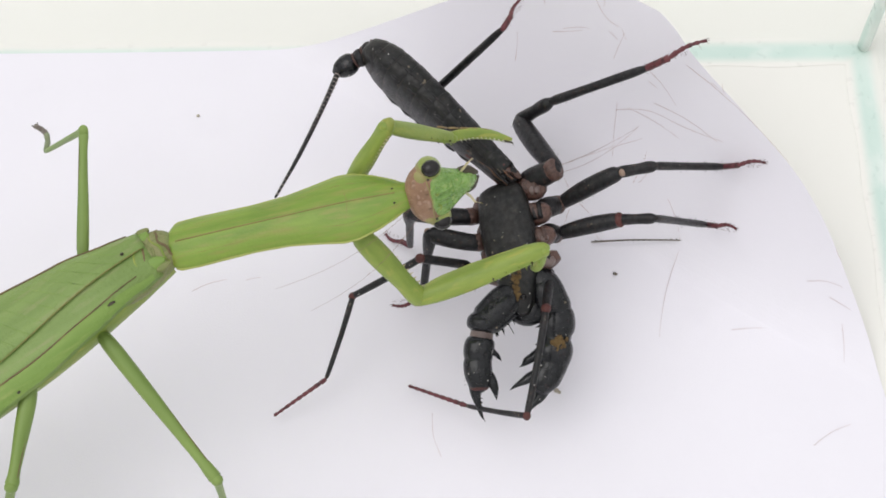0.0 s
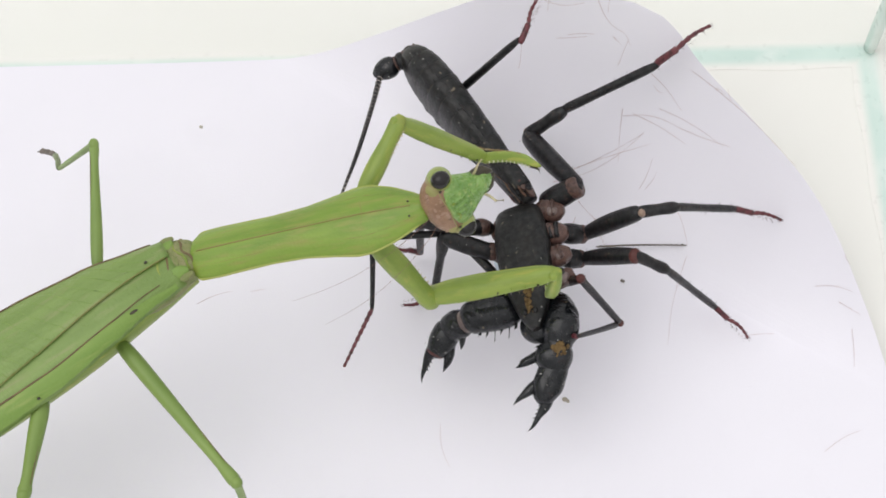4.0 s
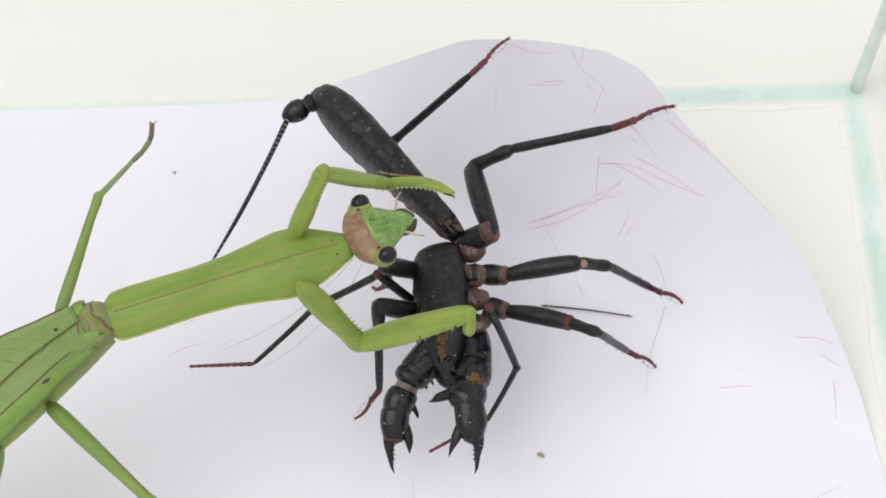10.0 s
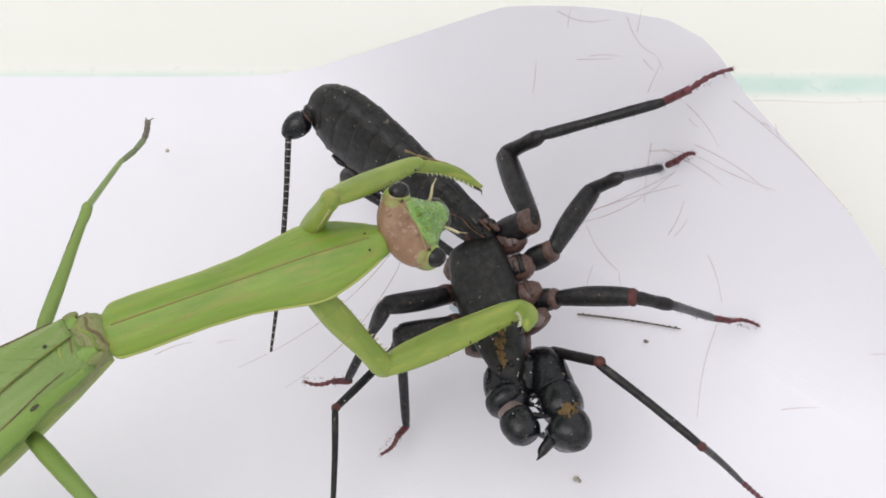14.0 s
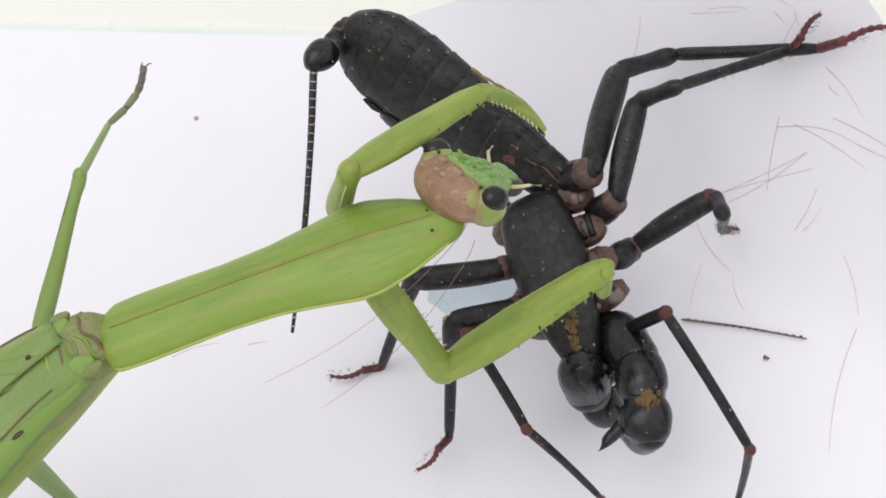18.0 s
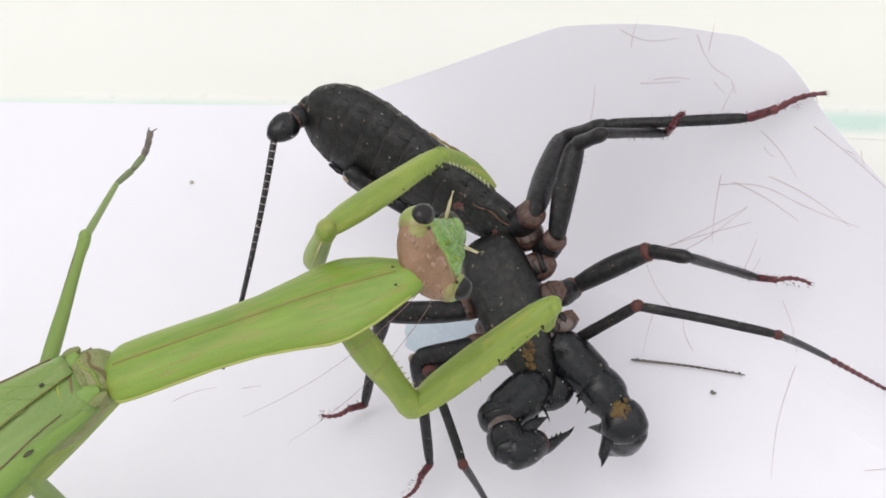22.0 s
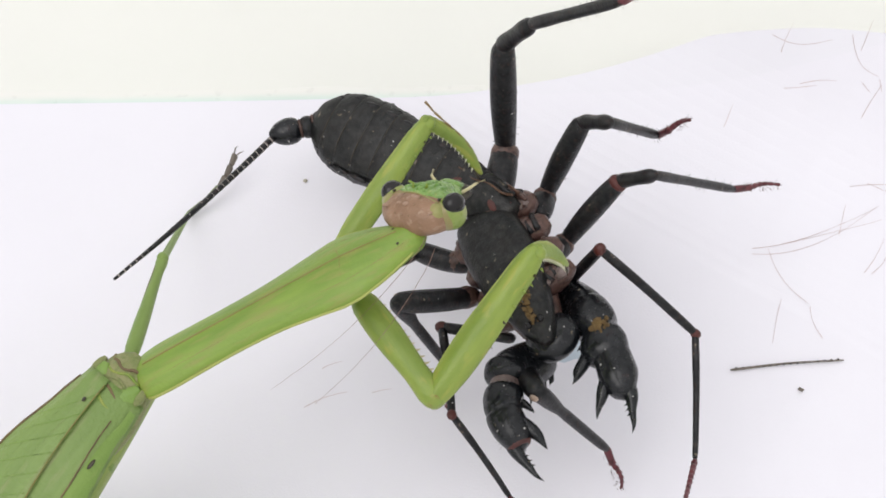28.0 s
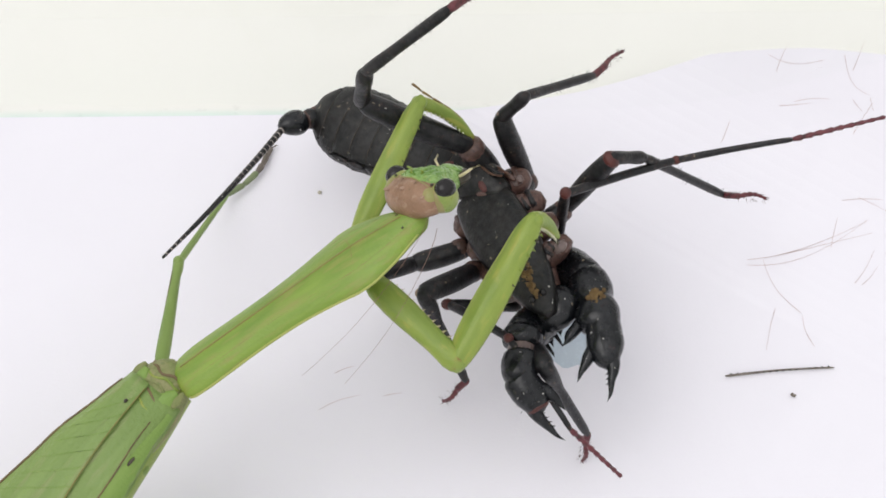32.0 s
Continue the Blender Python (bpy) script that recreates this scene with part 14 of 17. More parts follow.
    walk(limb['AR'][1], bones(((0,15,2.9,2.1,25.5,-1,2.4), (0.14,14.8,3.2,2.4,25.4,-0.5,2), (0.29,14.2,3.8,3.1,24.9,1.1,0.8), (0.43,13.1,4.8,3.9,22.8,4.2,-1.7), (0.57,11.5,5.8,4.4,18.1,8,-4.4), (0.71,10.1,6.6,4.5,13.3,10.6,-5.5), (0.86,9.2,7,4.4,10.4,11.8,-5.7), (1,8.9,7.1,4.3,9.4,12.1,-5.7), (1.2,9.1,7,4.3,10.7,11.4,-5.9), (1.4,9.6,6.6,4.2,13.9,9.2,-5.8), (1.6,10.3,6.1,4,17.6,6,-4.5), (1.8,10.8,5.6,3.7,19.7,3.6,-2.8), (2,11,5.4,3.6,20.2,2.7,-2.1), (2.5,11.9,5.5,3.2,21.1,2.6,-2.4), (3,12.7,5.5,2.8,22,2.6,-2.8), (3.12,12.3,5.6,2.6,20.6,3.1,-4.4), (3.25,11.5,5.8,2.3,15.9,4.9,-7.9), (3.38,10.7,6,2,10.2,6.9,-9.1), (3.5,10.3,6.1,1.9,8.1,7.6,-9), (3.9,10.8,5.9,1.7,9.8,7,-9.4), (4.3,12.1,5.4,1.2,15.5,4.9,-9.4), (4.7,13.4,4.7,0.4,22.4,1.8,-5.7), (5.1,14.4,4.1,-0.4,24.8,0.4,-2.1), (5.5,14.7,3.8,-0.8,25.3,0,-1.1), (5.67,14.9,4.3,0,25.3,0.4,-1.7), (5.83,15,5.1,1.2,24.5,1.1,-3), (6,14.9,5.4,1.8,23.8,1.4,-3.7), (6.5,14.2,5.8,1.9,23.4,3.1,-3.9), (7,13.5,6.1,2,22.8,4.7,-4.1), (7.14,13.8,6.1,2,22.9,4.7,-4.4), (7.29,14.5,6.2,1.9,22.9,4.7,-5.3), (7.43,15.5,6.3,1.8,22.9,4.7,-6.5), (7.57,16.4,6.3,1.6,22.6,4.7,-7.6), (7.71,17.3,6.3,1.4,22.1,4.6,-8.5), (7.86,17.9,6.3,1.2,21.8,4.6,-9.1), (8,18.1,6.2,1.2,21.6,4.6,-9.3), (8.5,16.7,5.9,1.2,22.5,3.3,-8), (9,15.1,5.5,1,22.8,2,-6.4), (9.5,12.3,5.7,2.2,17.5,3.5,-7.5), (10,9.2,5.9,3.1,11.4,5.1,-7.8), (10.2,9.3,6,3.1,12,6.3,-7.8), (10.4,9.4,6.3,2.9,13.3,9.5,-7.1), (10.6,9.6,6.6,2.7,14.5,13.3,-4.9), (10.8,9.7,6.9,2.5,14.9,15.5,-2.4), (11,9.7,7,2.4,14.9,16.1,-1.5), (11.2,9.6,6.9,2.5,14.9,15.6,-2.2), (11.4,9.3,6.8,2.8,14.8,13.9,-3.8), (11.6,9,6.6,3.1,14.3,11.4,-5.5), (11.8,8.7,6.4,3.4,13.6,9.1,-6.3), (12,8.6,6.3,3.5,13.3,8.2,-6.5), (12.14,8.6,6.2,3.5,12.9,8.1,-6.7), (12.29,8.6,6,3.4,12,7.6,-7.1), (12.43,8.7,5.7,3.3,10.7,6.8,-7.6), (12.57,8.7,5.3,3.1,9.1,5.9,-8), (12.71,8.7,4.9,2.9,7.7,5.1,-8.3), (12.86,8.7,4.6,2.6,6.8,4.5,-8.4), (13,8.8,4.5,2.5,6.4,4.3,-8.4), (13.12,9.6,5.2,2.7,9.1,5.9,-8.4), (13.25,12.3,6.6,2.3,17.6,10.2,-6.9), (13.38,14.8,7.2,0.6,24,12.4,-3.1), (13.5,15.5,7.2,-0.2,25.2,12.5,-2), (14.5,14.4,8.5,-0.1,22.3,15.2,-4.2), (15.5,13.2,9.7,-0.1,18.7,17.2,-6.3), (15.62,13,9.8,-0.5,18.2,17.8,-6.2), (15.75,12.5,9.9,-1.3,16.9,19,-6.1), (15.88,12,10,-2.1,15.6,19.9,-5.9), (16,11.8,10,-2.5,15,20.2,-5.8), (16.33,12.4,9.8,-3.1,17.5,19.2,-6.4), (16.67,13.3,8.6,-4.5,21.6,15.4,-7.6), (17,13.4,7.7,-5.1,22.9,12.8,-8), (17.33,13.9,8.2,-2.9,23.6,12.5,-6.5), (17.67,13.5,7.8,1.7,23.3,10.5,-3), (18,13.1,7,3.3,22.8,8.7,-1.9), (18.5,11.8,8.6,2,20.5,14.6,-1.8), (19,10.5,9.8,0.4,16.6,19,-1.3), (19.25,11.4,9.7,0,18.6,18.3,-0.3), (19.5,13.9,8.6,-1.4,22.7,14.3,2.3), (19.75,15.6,6.4,-2.8,24.3,8,4), (20,15.9,5.3,-3.2,24.2,5.4,4.3), (20.14,16,5.4,-2.9,24.4,5.4,4.5), (20.29,16.3,5.5,-2.2,25,5.3,4.9), (20.43,16.5,5.5,-1,25.5,5.1,5.6), (20.57,16.5,5.5,0.2,25.9,4.8,6.3), (20.71,16.3,5.4,1.3,26,4.4,6.8), (20.86,16.2,5.3,2,26,4.1,7.1), (21,16.1,5.2,2.2,26,3.9,7.2), (21.25,15.4,6.1,2.2,25.8,6.5,6.5), (21.5,13.6,7.9,2.1,23.6,12.8,3.7), (21.75,11.6,9.3,1.7,19,17.6,0.3), (22,10.7,9.7,1.4,16.7,18.8,-1.1), (23,9.2,9,0.8,15.4,18.4,1.3), (23.25,8.3,8.6,1.2,14.6,17.7,2.8), (23.5,6.4,7.2,1.9,12.8,15.4,6), (23.75,4.6,5.5,2.1,10.7,12.3,8.6), (24,3.8,4.7,2.1,9.7,10.8,9.4), (24.5,2.4,5,1.2,8,11.7,8.2), (25,1,5.1,0.3,6.3,12.6,6.8), (25.12,1.6,5.3,0.7,6.5,14,5.7), (25.25,3.5,5.5,1.6,5.4,16.4,0.1), (25.38,5.6,5.5,1.8,3.7,13.7,-5.5), (25.5,6.4,5.4,1.8,3.6,12.2,-6.7), (26.5,6.2,5.2,1.4,3.8,12.5,-6.8), (27.5,6,5,0.9,3.9,12.6,-7), (27.62,6.5,5.4,0.9,5.5,12.6,-7.7), (27.75,7.7,6.3,0.6,9.4,11.8,-9), (27.88,8.9,7,0,13.1,10.4,-9.8), (28,9.4,7.2,-0.3,14.5,9.7,-9.9), (28.5,9.2,5.6,1,14.4,7.8,-8.6), (29,9,3.7,2,14.1,5.7,-7.8), (29.5,9.8,3.6,1.4,16.5,3.9,-7.6), (30,10.7,3.6,0.8,18.6,2.1,-7), (30.5,9.5,4.2,1.3,16.2,3.9,-7.7), (31,8.2,4.9,1.6,13.4,5.8,-8.2), (31.2,8,5.1,1.6,12.9,6.9,-8.3), (31.4,7.6,5.5,1.7,11.2,9.8,-8), (31.6,7.1,6,1.7,8.7,13.2,-6.7), (31.8,6.6,6.4,1.7,6.7,15.3,-5.1), (32,6.4,6.6,1.7,5.9,15.9,-4.4))))
    walk(limb['AR'][2], bones(((0,25.5,-1,2.4,21.3,-8.4,-3.2), (0.14,25.4,-0.5,2,21.3,-7.5,-3.9), (0.29,24.9,1.1,0.8,20.9,-4.7,-6.4), (0.43,22.8,4.2,-1.7,19.4,0.7,-10.6), (0.57,18.1,8,-4.4,15.9,7.9,-14.3), (0.71,13.3,10.6,-5.5,12.2,13.2,-15.2), (0.86,10.4,11.8,-5.7,10,15.9,-14.9), (1,9.4,12.1,-5.7,9.3,16.8,-14.7), (1.2,10.7,11.4,-5.9,10.7,15,-15.3), (1.4,13.9,9.2,-5.8,14.4,9.3,-15.9), (1.6,17.6,6,-4.5,18.7,1.1,-13.2), (1.8,19.7,3.6,-2.8,21.1,-4.2,-9.2), (2,20.2,2.7,-2.1,21.7,-5.7,-7.6), (2.5,21.1,2.6,-2.4,22.6,-4.8,-9.1), (3,22,2.6,-2.8,23.5,-3.8,-10.5), (3.12,20.6,3.1,-4.4,23.3,-4,-11.2), (3.25,15.9,4.9,-7.9,22.9,-2.4,-7.1), (3.38,10.2,6.9,-9.1,16.3,4.7,-1.3), (3.5,8.1,7.6,-9,13.4,6.8,-0.4), (3.9,9.8,7,-9.4,15,5.1,-0.8), (4.3,15.5,4.9,-9.4,19.3,-1.3,-2.4), (4.7,22.4,1.8,-5.7,21.9,-8.3,-5.1), (5.1,24.8,0.4,-2.1,22,-8.7,-5.5), (5.5,25.3,0,-1.1,21.9,-8.6,-5.4), (5.67,25.3,0.4,-1.7,22.3,-8.4,-6), (5.83,24.5,1.1,-3,22.3,-7.8,-7.4), (6,23.8,1.4,-3.7,22,-7.5,-8.1), (6.5,23.4,3.1,-3.9,21.6,-3.9,-11), (7,22.8,4.7,-4.1,21.2,0.4,-13.1), (7.14,22.9,4.7,-4.4,21.5,0.2,-13.4), (7.29,22.9,4.7,-5.3,22.8,-0.4,-14), (7.43,22.9,4.7,-6.5,26.8,-1.9,-13), (7.57,22.6,4.7,-7.6,31.3,1.3,-3.7), (7.71,22.1,4.6,-8.5,29.2,4.4,-1.3), (7.86,21.8,4.6,-9.1,28.1,5.3,-1.2), (8,21.6,4.6,-9.3,27.7,5.5,-1.2), (8.5,22.5,3.3,-8,28.6,3.1,0.1), (9,22.8,2,-6.4,28.9,0.8,1.7), (9.5,17.5,3.5,-7.5,24.4,2,-0.2), (10,11.4,5.1,-7.8,19.1,3.4,-1.4), (10.2,12,6.3,-7.8,20.3,5.2,-2.1), (10.4,13.3,9.5,-7.1,23,11,-4.6), (10.6,14.5,13.3,-4.9,22.5,18.4,-8.4), (10.8,14.9,15.5,-2.4,19.8,21.5,-8.9), (11,14.9,16.1,-1.5,18.9,22.2,-8.6), (11.2,14.9,15.6,-2.2,19.8,21.1,-9.2), (11.4,14.8,13.9,-3.8,21.9,17.5,-10.2), (11.6,14.3,11.4,-5.5,23.3,11.9,-10.1), (11.8,13.6,9.1,-6.3,23.2,7.3,-9.1), (12,13.3,8.2,-6.5,22.8,5.6,-8.6), (12.14,12.9,8.1,-6.7,22.7,5.6,-8.3), (12.29,12,7.6,-7.1,22,5.9,-7.1), (12.43,10.7,6.8,-7.6,20.4,6.6,-4.8), (12.57,9.1,5.9,-8,17.2,7.6,-2.2), (12.71,7.7,5.1,-8.3,13.7,8.1,-0.6), (12.86,6.8,4.5,-8.4,11.2,8.1,0), (13,6.4,4.3,-8.4,10.3,8.1,0.1), (13.12,9.1,5.9,-8.4,13.8,10.5,-0.7), (13.25,17.6,10.2,-6.9,24.6,17.2,-9.1), (13.38,24,12.4,-3.1,25.7,14.3,-12.9), (13.5,25.2,12.5,-2,26,13.4,-12), (14.5,22.3,15.2,-4.2,23.3,17.1,-14.2), (15.5,18.7,17.2,-6.3,19.8,20,-15.9), (15.62,18.2,17.8,-6.2,18.6,21,-15.9), (15.75,16.9,19,-6.1,15.7,22.8,-15.4), (15.88,15.6,19.9,-5.9,12.8,24.3,-14.6), (16,15,20.2,-5.8,11.5,24.8,-14.1), (16.33,17.5,19.2,-6.4,15.5,23.2,-15.5), (16.67,21.6,15.4,-7.6,22.8,17.9,-17.4), (17,22.9,12.8,-8,25.7,14.4,-17.6), (17.33,23.6,12.5,-6.5,26,12.9,-16.3), (17.67,23.3,10.5,-3,24.8,8.7,-12.9), (18,22.8,8.7,-1.9,23.8,5.8,-11.5), (18.5,20.5,14.6,-1.8,20.8,14.6,-11.9), (19,16.6,19,-1.3,16.3,21.9,-11.1), (19.25,18.6,18.3,-0.3,18.5,20.5,-10.2), (19.5,22.7,14.3,2.3,23.2,14.9,-7.9), (19.75,24.3,8,4,25.3,7.1,-6.1), (20,24.2,5.4,4.3,25.4,3.8,-5.6), (20.14,24.4,5.4,4.5,25.6,3.7,-5.4), (20.29,25,5.3,4.9,26.1,3.6,-5), (20.43,25.5,5.1,5.6,26.6,3.3,-4.4), (20.57,25.9,4.8,6.3,26.9,2.9,-3.6), (20.71,26,4.4,6.8,27,2.4,-3.1), (20.86,26,4.1,7.1,27,2,-2.8), (21,26,3.9,7.2,27,1.9,-2.7), (21.25,25.8,6.5,6.5,26.8,5.2,-3.5), (21.5,23.6,12.8,3.7,24.7,13.3,-6.3), (21.75,19,17.6,0.3,20.1,19.8,-9.6), (22,16.7,18.8,-1.1,17.8,21.8,-10.7), (23,15.4,18.4,1.3,15.3,22,-8.1), (23.25,14.6,17.7,2.8,13.3,20.6,-6.8), (23.5,12.8,15.4,6,8.5,16.2,-3.1), (23.75,10.7,12.3,8.6,4,10.9,1.1), (24,9.7,10.8,9.4,2.3,8.6,2.9), (24.5,8,11.7,8.2,0,12,1.9), (25,6.3,12.6,6.8,-1.8,15.4,1.3), (25.12,6.5,14,5.7,-0.3,17.1,-1.1), (25.25,5.4,16.4,0.1,5.7,19.5,-9.6), (25.38,3.7,13.7,-5.5,10.9,15,-12.5), (25.5,3.6,12.2,-6.7,12,12.9,-12.4), (26.5,3.8,12.5,-6.8,11.9,14.2,-12.5), (27.5,3.9,12.6,-7,11.8,15.4,-12.7), (27.62,5.5,12.6,-7.7,13.8,14.1,-13.4), (27.75,9.4,11.8,-9,17.9,10.4,-14.3), (27.88,13.1,10.4,-9.8,21.1,6.1,-14.2), (28,14.5,9.7,-9.9,22.1,4.2,-13.9), (28.5,14.4,7.8,-8.6,22.2,2.8,-12.6), (29,14.1,5.7,-7.8,22.1,1.1,-11.8), (29.5,16.5,3.9,-7.6,22,-1.7,-13.9), (30,18.6,2.1,-7,20.9,-3.8,-14.9), (30.5,16.2,3.9,-7.7,21.6,-1.9,-14), (31,13.4,5.8,-8.2,21.3,0.7,-12.2), (31.2,12.9,6.9,-8.3,21.2,2.9,-12.4), (31.4,11.2,9.8,-8,20.4,9.8,-12.3), (31.6,8.7,13.2,-6.7,16.3,19,-10), (31.8,6.7,15.3,-5.1,11.7,23.9,-7.1), (32,5.9,15.9,-4.4,9.9,25.1,-5.9))))
    walk(limb['AR'][3], bones(((0,21.3,-8.4,-3.2,17.1,-14.8,-4.9), (0.14,21.3,-7.5,-3.9,16.9,-13.9,-5.6), (0.29,20.9,-4.7,-6.4,16.2,-10.9,-7.7), (0.43,19.4,0.7,-10.6,13.1,-3.9,-9.8), (0.57,15.9,7.9,-14.3,15,14.1,-9.4), (0.71,12.2,13.2,-15.2,13.9,20,-11.6), (0.86,10,15.9,-14.9,12.2,22.8,-11.7), (1,9.3,16.8,-14.7,11.7,23.6,-11.5), (1.2,10.7,15,-15.3,13.2,21.4,-11.4), (1.4,14.4,9.3,-15.9,17.3,13.2,-9.6), (1.6,18.7,1.1,-13.2,20.9,-0.7,-5.9), (1.8,21.1,-4.2,-9.2,22.2,-9,-3.1), (2,21.7,-5.7,-7.6,22.5,-11.2,-2), (2.5,22.6,-4.8,-9.1,25.4,-9,-3), (3,23.5,-3.8,-10.5,27.9,-6.3,-4.5), (3.12,23.3,-4,-11.2,27.3,-7.6,-5.3), (3.25,22.9,-2.4,-7.1,21.8,-10.1,-5.6), (3.38,16.3,4.7,-1.3,11.3,0.4,-5.6), (3.5,13.4,6.8,-0.4,8.1,3.5,-5.2), (3.9,15,5.1,-0.8,9.8,1.3,-5.4), (4.3,19.3,-1.3,-2.4,14.3,-6.1,-6.1), (4.7,21.9,-8.3,-5.1,17.3,-14.1,-7.7), (5.1,22,-8.7,-5.5,17.9,-15.3,-6.9), (5.5,21.9,-8.6,-5.4,18,-15.4,-6.4), (5.67,22.3,-8.4,-6,19.1,-15.5,-5.1), (5.83,22.3,-7.8,-7.4,21.3,-13.8,-2.4), (6,22,-7.5,-8.1,22.2,-12.3,-1.9), (6.5,21.6,-3.9,-11,23.5,-7.6,-4.3), (7,21.2,0.4,-13.1,24.8,-2,-6.5), (7.14,21.5,0.2,-13.4,25.2,-2.5,-7), (7.29,22.8,-0.4,-14,26.9,-4.3,-8.5), (7.43,26.8,-1.9,-13,31.2,-7.9,-10.2), (7.57,31.3,1.3,-3.7,34.4,-5.6,-6), (7.71,29.2,4.4,-1.3,30.7,-1.3,-6.5), (7.86,28.1,5.3,-1.2,28.8,0.4,-7.3), (8,27.7,5.5,-1.2,28.2,0.9,-7.6), (8.5,28.6,3.1,0.1,28,-2.2,-5.7), (9,28.9,0.8,1.7,27.2,-5,-3.3), (9.5,24.4,2,-0.2,24,-4.7,-4.3), (10,19.1,3.4,-1.4,20.1,-3.9,-4.4), (10.2,20.3,5.2,-2.1,21.8,-1.6,-5.7), (10.4,23,11,-4.6,26,6.1,-9.9), (10.6,22.5,18.4,-8.4,26.9,17.5,-14.9), (10.8,19.8,21.5,-8.9,24.3,23.7,-15), (11,18.9,22.2,-8.6,23.3,25.2,-14.4), (11.2,19.8,21.1,-9.2,24.8,24.2,-14.4), (11.4,21.9,17.5,-10.2,28.7,20.7,-12.5), (11.6,23.3,11.9,-10.1,30.2,14,-6.8), (11.8,23.2,7.3,-9.1,28.4,8.1,-3.2), (12,22.8,5.6,-8.6,27.4,6,-2.2), (12.14,22.7,5.6,-8.3,27.3,6.1,-1.9), (12.29,22,5.9,-7.1,26.8,6.3,-0.8), (12.43,20.4,6.6,-4.8,25.9,6.4,0.8), (12.57,17.2,7.6,-2.2,14.4,6,-9.4), (12.71,13.7,8.1,-0.6,9.9,7.1,-7.5), (12.86,11.2,8.1,0,7.2,7.2,-6.8), (13,10.3,8.1,0.1,6.3,7.2,-6.6), (13.12,13.8,10.5,-0.7,10.5,9.9,-7.9), (13.25,24.6,17.2,-9.1,23.1,17.4,-16.9), (13.38,25.7,14.3,-12.9,26.1,15.1,-20.8), (13.5,26,13.4,-12,27.1,14.5,-19.7), (14.5,23.3,17.1,-14.2,25.5,19.3,-21.4), (15.5,19.8,20,-15.9,22.9,23.3,-22.5), (15.62,18.6,21,-15.9,22.4,25,-21.4), (15.75,15.7,22.8,-15.4,21.1,28.5,-16.1), (15.88,12.8,24.3,-14.6,17.3,29.1,-10.1), (16,11.5,24.8,-14.1,15.3,28.9,-8.5), (16.33,15.5,23.2,-15.5,19.5,26.7,-9.6), (16.67,22.8,17.9,-17.4,26.9,20.1,-11), (17,25.7,14.4,-17.6,29.8,15.9,-11), (17.33,26,12.9,-16.3,30,13.8,-9.6), (17.67,24.8,8.7,-12.9,28.6,8.5,-6), (18,23.8,5.8,-11.5,27.5,5,-4.6), (18.5,20.8,14.6,-11.9,25.4,15.8,-5.6), (19,16.3,21.9,-11.1,21.4,25,-5.9), (19.25,18.5,20.5,-10.2,23.4,23.2,-4.7), (19.5,23.2,14.9,-7.9,27.6,16.8,-1.6), (19.75,25.3,7.1,-6.1,29,8,0.8), (20,25.4,3.8,-5.6,28.8,4.2,1.5), (20.14,25.6,3.7,-5.4,29.2,4.1,1.6), (20.29,26.1,3.6,-5,30.6,3.7,1.5), (20.43,26.6,3.3,-4.4,33.5,2.4,-0.6), (20.57,26.9,2.9,-3.6,32.2,0.8,-9.1), (20.71,27,2.4,-3.1,29,0.7,-10.5), (20.86,27,2,-2.8,28,0.5,-10.5), (21,27,1.9,-2.7,27.8,0.4,-10.4), (21.25,26.8,5.2,-3.5,27.9,4.4,-11.3), (21.5,24.7,13.3,-6.3,26.6,14.2,-13.9), (21.75,20.1,19.8,-9.6,22.6,22.4,-16.6), (22,17.8,21.8,-10.7,20.6,25.1,-17.3), (23,15.3,22,-8.1,16,25.5,-15.1), (23.25,13.3,20.6,-6.8,13,23.5,-14.2), (23.5,8.5,16.2,-3.1,5.1,16.8,-10.3), (23.75,4,10.9,1.1,-1.6,9.1,-4.1), (24,2.3,8.6,2.9,-3.8,6,-1.4), (24.5,0,12,1.9,-7,8.7,0.6), (25,-1.8,15.4,1.3,-8.5,11.9,3.2), (25.12,-0.3,17.1,-1.1,-6.7,12.8,0.2), (25.25,5.7,19.5,-9.6,5.5,12.2,-12.8), (25.38,10.9,15,-12.5,17.2,12.8,-16.8), (25.5,12,12.9,-12.4,18.6,11.6,-16.4), (26.5,11.9,14.2,-12.5,17.4,14.3,-18.2), (27.5,11.8,15.4,-12.7,15.5,16.8,-19.6), (27.62,13.8,14.1,-13.4,18.6,15.2,-19.5), (27.75,17.9,10.4,-14.3,25.7,9.9,-15.7), (27.88,21.1,6.1,-14.2,27.7,4.3,-10.2), (28,22.1,4.2,-13.9,27.8,2.3,-8.7), (28.5,22.2,2.8,-12.6,28.2,-0.6,-8.7), (29,22.1,1.1,-11.8,28.1,-3.4,-9.4), (29.5,22,-1.7,-13.9,27.7,-6,-10.5), (30,20.9,-3.8,-14.9,26.1,-7.8,-10.5), (30.5,21.6,-1.9,-14,27.5,-5.7,-10.4), (31,21.3,0.7,-12.2,27.8,-2.8,-9.6), (31.2,21.2,2.9,-12.4,28.2,0.2,-9.8), (31.4,20.4,9.8,-12.3,27.9,10.2,-10.1), (31.6,16.3,19,-10,22.4,24,-9.2), (31.8,11.7,23.9,-7.1,15.4,30.8,-7.3), (32,9.9,25.1,-5.9,12.9,32.4,-6.4))))
